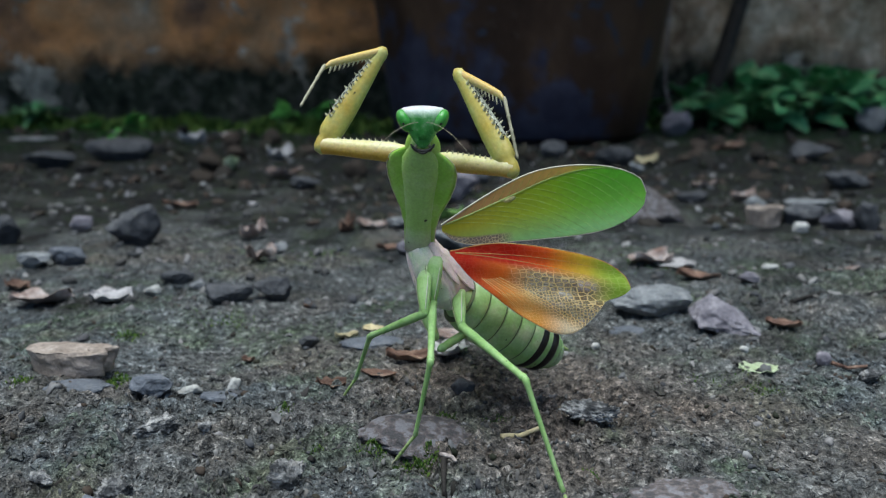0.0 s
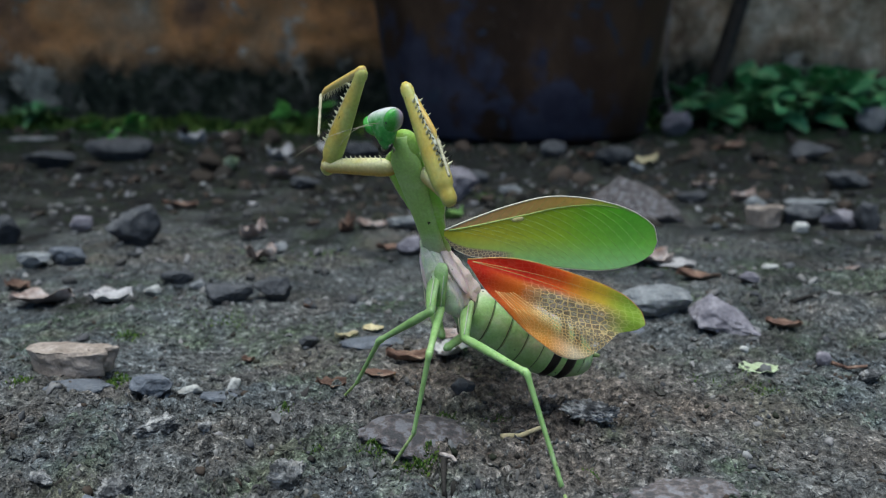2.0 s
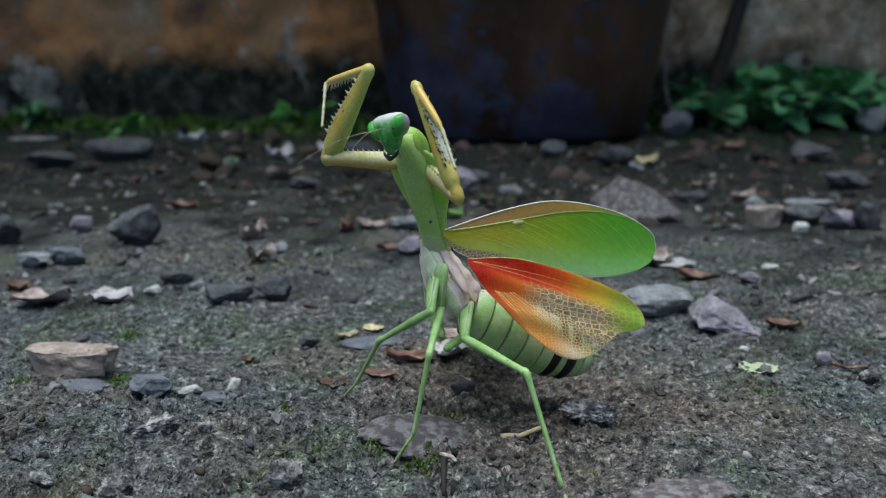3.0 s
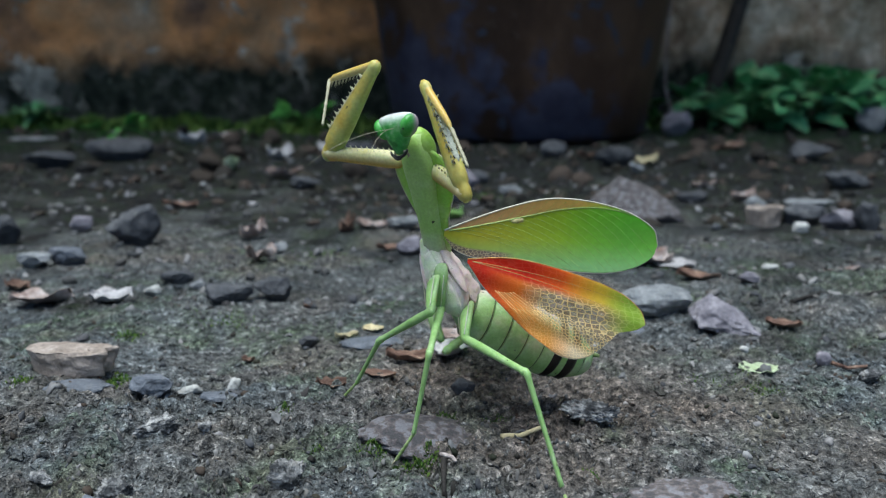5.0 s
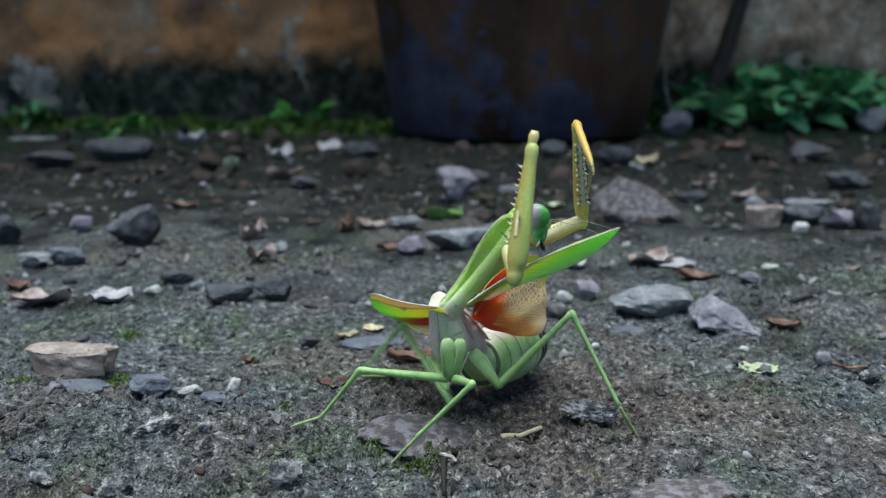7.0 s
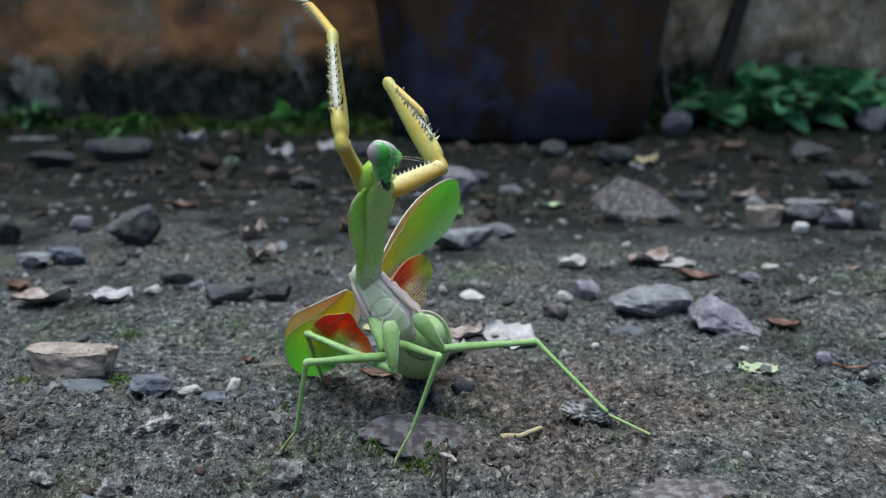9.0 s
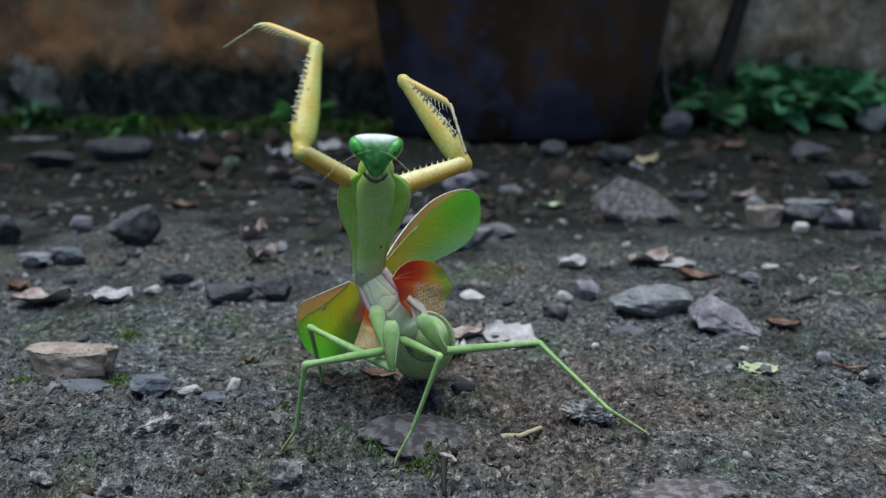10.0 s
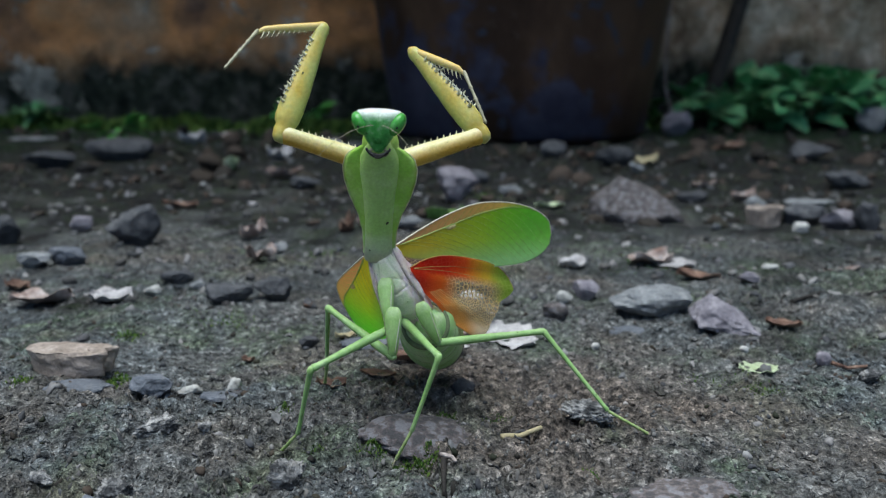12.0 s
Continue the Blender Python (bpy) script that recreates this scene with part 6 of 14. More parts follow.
# ---- what moves ----
def motions():
    """The limbs, in millimetres from the place that the mantis stands on."""
    walk(pronotum, [
        (0, along(-5.09, 174.55, 38.91, -4.21, 164.55, 57.96, -0.25, -0.86, -0.44)), (0.4, along(-4.24, 175.01, 38.59, -4.06, 165.54, 57.93, -0.27, -0.87, -0.42)),
        (0.5, along(-3.02, 175.9, 37.79, -4.93, 168.22, 57.84, -0.42, -0.83, -0.36)), (0.6, along(-1.1, 174.61, 37.56, -5.72, 165.97, 56.71, -0.52, -0.73, -0.45)),
        (1, along(-1.1, 174.59, 37.89, -6.87, 167.29, 57.31, -0.55, -0.71, -0.43)), (1.5, along(-1.09, 174.46, 37.92, -6.86, 167.11, 57.32, -0.55, -0.72, -0.43)),
        (2.5, along(-1.08, 174.25, 37.97, -6.53, 167.1, 57.54, -0.54, -0.73, -0.42)), (3, along(-1.09, 174.65, 37.85, -5.9, 167.85, 57.7, -0.55, -0.74, -0.39)),
        (3.2, along(-1.1, 174.68, 37.85, -5.9, 167.86, 57.7, -0.54, -0.75, -0.39)), (4, along(-1.11, 174.83, 37.82, -5.29, 167.79, 57.71, -0.54, -0.75, -0.38)),
        (4.8, along(-1.13, 174.99, 37.78, -4.68, 167.71, 57.72, -0.54, -0.75, -0.37)), (5, along(-1.12, 175.04, 37.77, -4.68, 167.78, 57.71, -0.54, -0.76, -0.37)),
        (5.2, along(-1.13, 175.11, 37.75, -4.68, 167.86, 57.7, -0.54, -0.76, -0.37)), (5.3, along(-3.2, 173.78, 36.12, -3.36, 166.86, 56.25, -0.35, -0.89, -0.31)),
        (5.4, along(-5.27, 172.44, 34.49, -2.04, 165.85, 54.79, -0.14, -0.95, -0.29)), (5.5, along(-6.85, 171.64, 34.01, -3.72, 163.86, 53.87, 0.24, -0.89, -0.39)),
        (5.6, along(-6.82, 172.01, 33.46, -3.8, 164.59, 53.49, 0.29, -0.88, -0.37)), (5.7, along(-6.78, 172.39, 32.91, -3.88, 165.32, 53.1, 0.35, -0.87, -0.35)),
        (5.85, along(-7, 172.7, 32.93, -4.25, 165.8, 53.2, 0.36, -0.87, -0.34)), (6, along(-7.21, 173.01, 32.95, -4.63, 166.27, 53.29, 0.37, -0.87, -0.33)),
        (6.5, along(-7.14, 172.49, 32.88, -4.59, 166.75, 53.55, 0.39, -0.87, -0.29)), (6.6, along(-6.94, 174.07, 31.52, -3.95, 169.03, 52.29, 0.48, -0.83, -0.27)),
        (6.7, along(-6.73, 175.66, 30.17, -3.32, 171.32, 51.02, 0.57, -0.78, -0.26)), (6.8, along(-6.23, 173.22, 29.54, -2.3, 168.75, 50.22, 0.64, -0.71, -0.28)),
        (6.9, along(-2.79, 171.08, 28.97, 3.86, 162.16, 47.39, 0.59, -0.62, -0.51)), (7, along(0.83, 165.41, 27.3, 15.3, 170.27, 43.01, 0.63, -0.68, -0.37)),
        (7.1, along(-2.89, 166.44, 26.89, 7.38, 165.62, 44.52, 0.67, -0.62, -0.42)), (7.2, along(-6.61, 167.47, 26.48, -0.54, 160.96, 46.03, 0.71, -0.57, -0.41)),
        (7.6, along(-7.98, 167.5, 27.57, -2.41, 160.59, 47.09, 0.73, -0.55, -0.4)), (8, along(-10.95, 167.54, 29.97, -6.48, 159.79, 49.42, 0.76, -0.53, -0.38)),
        (8.4, along(-13.92, 167.59, 32.36, -10.55, 158.98, 51.76, 0.78, -0.51, -0.36)), (8.8, along(-15.29, 167.61, 33.45, -12.42, 158.61, 52.82, 0.79, -0.5, -0.35)),
        (9.15, along(-15.29, 167.23, 33.55, -12.41, 158.19, 52.9, 0.79, -0.5, -0.35)), (9.5, along(-15.28, 166.85, 33.66, -12.4, 157.77, 52.97, 0.79, -0.5, -0.35)),
        (9.6, along(-15.36, 167.77, 33.39, -12.5, 159.26, 52.97, 0.66, -0.65, -0.38)), (9.7, along(-15.43, 168.69, 33.12, -12.59, 160.76, 52.96, 0.5, -0.78, -0.38)),
        (9.8, along(-15.25, 168.61, 33.11, -12.41, 161.47, 53.25, 0.32, -0.88, -0.36)), (10, along(-15.25, 168.82, 33.62, -12.86, 161.36, 53.7, 0.18, -0.91, -0.36)),
        (10.1, along(-14.38, 169.45, 34.11, -12.5, 161.38, 54.01, 0.11, -0.92, -0.38)), (10.2, along(-13.5, 170.07, 34.61, -12.15, 161.4, 54.32, 0.05, -0.91, -0.4)),
        (10.5, along(-13.13, 166.53, 37.67, -13.21, 159.69, 58, 0, -0.95, -0.32)), (11, along(-13.06, 168.57, 38.26, -12.77, 161.36, 58.55, -0.02, -0.94, -0.33)),
        (12, along(-12.92, 167.51, 38.65, -11.91, 160.39, 58.96, -0.05, -0.94, -0.33))])
    walk(head, [
        (0, pose(-0.00380, 0.15982, 0.06488, 6.0, 0.0, -0.0)), (0.4, pose(-0.00476, 0.16015, 0.06457, 6.2, -4.8, -5.0)), (0.5, pose(-0.00769, 0.16188, 0.06355, 6.2, -6.0, -22.0)),
        (0.6, pose(-0.01032, 0.15983, 0.06194, 6.2, -14.0, -45.0)), (1, pose(-0.01118, 0.16308, 0.06379, 6.4, -13.7, -52.0)), (1.5, pose(-0.01116, 0.16289, 0.06380, 6.6, -13.2, -50.7)),
        (2.5, pose(-0.01059, 0.16467, 0.06452, 7.0, -12.3, -48.0)), (3, pose(-0.00989, 0.16185, 0.06335, 7.2, -11.9, -46.5)), (3.2, pose(-0.00989, 0.16186, 0.06335, 7.2, -11.7, -45.9)),
        (4, pose(-0.00918, 0.16178, 0.06341, 7.5, -11.0, -43.6)), (4.8, pose(-0.00846, 0.16170, 0.06347, 7.8, -10.3, -41.2)), (5, pose(-0.00846, 0.16177, 0.06346, 7.9, -10.2, -40.6)),
        (5.2, pose(-0.00846, 0.16186, 0.06345, 8.0, -10.0, -40.0)), (5.3, pose(-0.00350, 0.16122, 0.06271, 6.0, 1.0, 1.0)), (5.4, pose(0.00130, 0.16153, 0.06071, 4.0, 12.0, 55.0)),
        (5.5, pose(-0.00077, 0.15888, 0.05972, 4.0, 12.2, 62.0)), (5.6, pose(-0.00120, 0.15941, 0.05940, 4.1, 12.4, 63.0)), (5.7, pose(-0.00163, 0.15995, 0.05907, 4.1, 12.5, 64.0)),
        (5.85, pose(-0.00227, 0.16044, 0.05929, 4.1, 12.8, 65.0)), (6, pose(-0.00292, 0.16094, 0.05949, 4.2, 13.1, 65.0)), (6.5, pose(-0.00240, 0.16178, 0.05973, 4.3, 14.0, 65.0)),
        (6.6, pose(-0.00184, 0.16451, 0.05871, 4.4, 15.2, 65.0)), (6.7, pose(-0.00129, 0.16724, 0.05766, 4.4, 16.4, 66.0)), (6.8, pose(-0.00047, 0.16485, 0.05697, 4.4, 17.6, 66.0)),
        (6.9, pose(0.00567, 0.15660, 0.05336, 4.5, 18.8, 70.0)), (7, pose(0.01868, 0.16275, 0.04555, 4.5, 20.0, 80.0)), (7.1, pose(0.00983, 0.15856, 0.04876, 4.5, 17.0, 74.0)),
        (7.2, pose(0.00078, 0.15475, 0.05165, 4.5, 14.0, 68.0)), (7.6, pose(-0.00102, 0.15447, 0.05280, 4.7, 14.0, 67.0)), (8, pose(-0.00496, 0.15392, 0.05530, 4.8, 14.0, 68.0)),
        (8.4, pose(-0.00891, 0.15338, 0.05780, 4.9, 14.0, 70.0)), (8.8, pose(-0.01072, 0.15312, 0.05892, 5.0, 14.0, 74.0)), (9.15, pose(-0.01069, 0.15267, 0.05898, 5.1, 14.0, 74.0)),
        (9.5, pose(-0.01066, 0.15221, 0.05903, 5.2, 14.0, 74.0)), (9.6, pose(-0.01070, 0.15366, 0.05910, 5.3, 10.0, 48.0)), (9.7, pose(-0.01077, 0.15516, 0.05917, 5.3, 6.0, 20.0)),
        (9.8, pose(-0.01055, 0.15587, 0.05951, 5.3, 2.0, 4.0)), (10, pose(-0.01221, 0.15552, 0.06007, 5.4, 2.0, 1.0)), (10.1, pose(-0.01196, 0.15545, 0.06034, 5.4, 2.0, -0.5)),
        (10.2, pose(-0.01170, 0.15539, 0.06060, 5.5, 2.0, -2.0)), (10.5, pose(-0.01261, 0.15237, 0.06319, 5.5, 2.0, -2.0)), (11, pose(-0.01260, 0.15448, 0.06417, 5.7, 2.0, -2.0)),
        (12, pose(-0.01151, 0.15370, 0.06474, 6.0, 2.0, -2.0))])
    walk(thorax, [
        (0, along(-5.09, 175.05, 38.91, -1.07, 169.9, 30.1, -0.51, -0.83, 0.25)), (0.4, along(-4.72, 175.51, 38.59, -0.87, 170.15, 29.77, -0.57, -0.79, 0.23)),
        (0.5, along(-3.62, 176.4, 37.79, -0.28, 170.55, 28.88, -0.6, -0.75, 0.27)), (0.6, along(-2.2, 175.11, 37.56, 0.9, 170.53, 28.07, -0.62, -0.76, 0.17)),
        (1, along(-2.2, 175.09, 37.89, 0.6, 170.06, 29.04, -0.64, -0.73, 0.21)), (1.5, along(-2.19, 174.96, 37.92, 0.6, 170.02, 29.05, -0.64, -0.74, 0.21)),
        (2.5, along(-2.18, 174.75, 37.97, 0.61, 169.96, 29.07, -0.64, -0.74, 0.2)), (3, along(-2.19, 175.15, 37.85, 0.6, 170.09, 29.03, -0.65, -0.73, 0.22)),
        (3.2, along(-2.2, 175.18, 37.85, 0.6, 170.09, 29.03, -0.65, -0.73, 0.22)), (4, along(-2.21, 175.33, 37.82, 0.6, 170.14, 29.01, -0.65, -0.73, 0.22)),
        (4.8, along(-2.23, 175.49, 37.78, 0.6, 170.19, 29, -0.65, -0.72, 0.23)), (5, along(-2.22, 175.54, 37.77, 0.6, 170.07, 29.02, -0.66, -0.72, 0.24)),
        (5.2, along(-2.23, 175.61, 37.75, 0.6, 170.03, 29.03, -0.66, -0.71, 0.24)), (5.3, along(-4.15, 174.28, 36.12, -0.26, 169.76, 27.33, -0.54, -0.82, 0.18)),
        (5.4, along(-6.07, 172.94, 34.49, -1.47, 169.72, 25.4, -0.4, -0.91, 0.12)), (5.5, along(-7.66, 172.14, 34.01, -1.59, 170.43, 24.46, -0.26, -0.96, 0.01)),
        (5.6, along(-7.64, 172.51, 33.46, -1.24, 170.74, 24.62, -0.21, -0.98, 0.05)), (5.7, along(-7.62, 172.89, 32.91, -0.92, 171.06, 24.77, -0.16, -0.98, 0.09)),
        (5.85, along(-7.85, 173.2, 32.93, -0.98, 170.57, 24.88, -0.2, -0.97, 0.15)), (6, along(-8.09, 173.51, 32.95, -1.2, 170.24, 25.19, -0.23, -0.95, 0.2)),
        (6.5, along(-8.08, 172.99, 32.88, -0.81, 170.32, 25.08, -0.17, -0.97, 0.18)), (6.6, along(-7.89, 174.57, 31.52, -0.72, 172.03, 23.97, -0.14, -0.97, 0.19)),
        (6.7, along(-7.7, 176.16, 30.17, -0.77, 173.84, 22.89, -0.11, -0.97, 0.21)), (6.8, along(-7.2, 173.72, 29.54, -0.61, 175.22, 21.48, 0.17, -0.98, -0.05)),
        (6.9, along(-3.78, 171.58, 28.97, 1.27, 173.07, 19.77, 0.2, -0.98, -0.05)), (7, along(-0.17, 165.91, 27.3, 3.47, 169.12, 16.48, 0.46, -0.88, -0.11)),
        (7.1, along(-3.88, 166.94, 26.89, 0.63, 169.04, 16.96, 0.36, -0.93, -0.03)), (7.2, along(-7.59, 167.97, 26.48, -2.24, 168.95, 17.45, 0.24, -0.97, 0.04)),
        (7.6, along(-8.93, 168, 27.57, -3.32, 168.52, 18.2, 0.19, -0.98, 0.06)), (8, along(-11.87, 168.04, 29.97, -5.67, 167.42, 20.18, 0.12, -0.98, 0.14)),
        (8.4, along(-14.81, 168.09, 32.36, -8.11, 166.18, 22.67, 0.03, -0.98, 0.21)), (8.8, along(-16.14, 168.11, 33.45, -9.16, 165.72, 23.95, -0.02, -0.97, 0.23)),
        (9.15, along(-16.11, 167.73, 33.55, -9.17, 165.76, 23.74, 0, -0.98, 0.2)), (9.5, along(-16.08, 167.35, 33.66, -9.22, 165.92, 23.77, 0.03, -0.99, 0.16)),
        (9.6, along(-15.89, 168.27, 33.39, -9.05, 165.97, 23.79, -0.03, -0.98, 0.21)), (9.7, along(-15.69, 169.19, 33.12, -8.87, 166.03, 23.82, -0.1, -0.96, 0.26)),
        (9.8, along(-15.25, 169.11, 33.11, -8.58, 165.36, 24.14, -0.15, -0.95, 0.28)), (10, along(-15, 169.32, 33.62, -8.52, 165.18, 24.54, -0.2, -0.94, 0.28)),
        (10.1, along(-14, 169.95, 34.11, -7.93, 165.4, 24.85, -0.23, -0.92, 0.31)), (10.2, along(-13, 170.57, 34.61, -7.39, 165.61, 25.3, -0.26, -0.91, 0.33)),
        (10.5, along(-12.62, 167.03, 37.67, -7.92, 165.1, 27.22, -0.12, -0.98, 0.13)), (11, along(-12.52, 169.07, 38.26, -8.11, 165.73, 28.02, -0.19, -0.95, 0.23)),
        (12, along(-12.32, 168.01, 38.65, -8.05, 165.32, 28.13, -0.21, -0.96, 0.16))])
    walk(midbody, [
        (0, along(-5.09, 178.45, 38.91, 3.19, 177.51, 28.39, -0.28, -0.95, -0.13)), (0.4, along(-4.72, 178.91, 38.59, 3.35, 177.89, 27.71, -0.34, -0.93, -0.16)),
        (0.5, along(-3.62, 179.8, 37.79, 3.84, 178.51, 25.91, -0.39, -0.91, -0.14)), (0.6, along(-2.2, 178.51, 37.56, 5.12, 179.17, 24.61, -0.43, -0.86, -0.29)),
        (1, along(-2.2, 178.49, 37.89, 4.86, 177.93, 25.73, -0.45, -0.87, -0.22)), (1.5, along(-2.19, 178.36, 37.92, 4.86, 177.85, 25.73, -0.45, -0.87, -0.22)),
        (2.5, along(-2.18, 178.15, 37.97, 4.86, 177.8, 25.69, -0.45, -0.86, -0.23)), (3, along(-2.19, 178.55, 37.85, 4.87, 177.89, 25.63, -0.45, -0.87, -0.21)),
        (3.2, along(-2.2, 178.58, 37.85, 4.87, 177.9, 25.61, -0.45, -0.87, -0.21)), (4, along(-2.21, 178.73, 37.82, 4.87, 177.95, 25.55, -0.46, -0.87, -0.21)),
        (4.8, along(-2.23, 178.89, 37.78, 4.87, 177.99, 25.49, -0.46, -0.87, -0.2)), (5, along(-2.22, 178.94, 37.77, 4.87, 178.1, 25.45, -0.46, -0.87, -0.2)),
        (5.2, along(-2.23, 179.01, 37.75, 4.86, 178.18, 25.41, -0.46, -0.87, -0.2)), (5.3, along(-4.15, 177.68, 36.12, 4.14, 178.3, 24, -0.3, -0.92, -0.25)),
        (5.4, along(-6.07, 176.34, 34.49, 3.42, 178.42, 22.59, -0.14, -0.95, -0.28)), (5.5, along(-7.66, 175.54, 34.01, 3.37, 177.99, 22.54, -0.04, -0.97, -0.24)),
        (5.6, along(-7.64, 175.91, 33.46, 3.79, 178.4, 22.92, 0.03, -0.98, -0.2)), (5.7, along(-7.62, 176.29, 32.91, 4.2, 178.81, 23.3, 0.09, -0.99, -0.15)),
        (5.85, along(-7.85, 176.6, 32.93, 4.2, 178.95, 23.13, 0.09, -0.99, -0.13)), (6, along(-8.09, 176.91, 32.95, 4.2, 179.1, 22.95, 0.08, -0.99, -0.11)),
        (6.5, along(-8.08, 176.39, 32.88, 4.2, 179.14, 22.43, 0.13, -0.99, -0.11)), (6.6, along(-7.89, 177.97, 31.52, 4.17, 182.32, 20.69, 0.21, -0.97, -0.15)),
        (6.7, along(-7.7, 179.56, 30.17, 4.14, 185.5, 18.94, 0.29, -0.94, -0.19)), (6.8, along(-7.2, 177.12, 29.54, 4.05, 184.21, 18.35, 0.36, -0.91, -0.22)),
        (6.9, along(-3.78, 174.98, 28.97, 5.4, 180.37, 17.02, 0.32, -0.93, -0.18)), (7, along(-0.17, 169.31, 27.3, 7.63, 177.79, 12.82, 0.54, -0.82, -0.19)),
        (7.1, along(-3.88, 170.34, 26.89, 4.96, 177.21, 13.62, 0.45, -0.88, -0.15)), (7.2, along(-7.59, 171.37, 26.48, 2.29, 176.64, 14.43, 0.36, -0.93, -0.11)),
        (7.6, along(-8.93, 171.4, 27.57, 1.09, 175.91, 14.92, 0.31, -0.95, -0.1)), (8, along(-11.87, 171.44, 29.97, -1.28, 174.29, 16.79, 0.22, -0.97, -0.03)),
        (8.4, along(-14.81, 171.49, 32.36, -3.65, 172.67, 18.65, 0.14, -0.99, 0.03)), (8.8, along(-16.14, 171.51, 33.45, -4.85, 171.94, 19.14, 0.1, -0.99, 0.05)),
        (9.15, along(-16.11, 171.13, 33.55, -4.83, 171.32, 19.34, 0.09, -0.99, 0.06)), (9.5, along(-16.08, 170.75, 33.66, -4.81, 170.71, 19.54, 0.08, -0.99, 0.07)),
        (9.6, along(-15.89, 171.67, 33.39, -4.65, 170.85, 19.4, 0.04, -1, 0.09)), (9.7, along(-15.69, 172.59, 33.12, -4.48, 170.98, 19.26, -0, -0.99, 0.11)),
        (9.8, along(-15.25, 172.51, 33.11, -4.23, 170.05, 19.49, -0.05, -0.99, 0.14)), (10, along(-15, 172.72, 33.62, -4.24, 169.93, 19.97, -0.1, -0.99, 0.13)),
        (10.1, along(-14, 173.35, 34.11, -3.61, 170.57, 20.1, -0.11, -0.99, 0.11)), (10.2, along(-13, 173.97, 34.61, -2.97, 171.21, 20.22, -0.12, -0.99, 0.1)),
        (10.5, along(-12.62, 170.43, 37.67, -4.26, 170.3, 22.54, -0.05, -1, -0.02)), (11, along(-12.52, 172.47, 38.26, -4.73, 171.6, 22.96, -0.09, -1, 0.01)),
        (12, along(-12.32, 171.41, 38.65, -4.71, 171.3, 23.04, -0.12, -0.99, -0.05))])
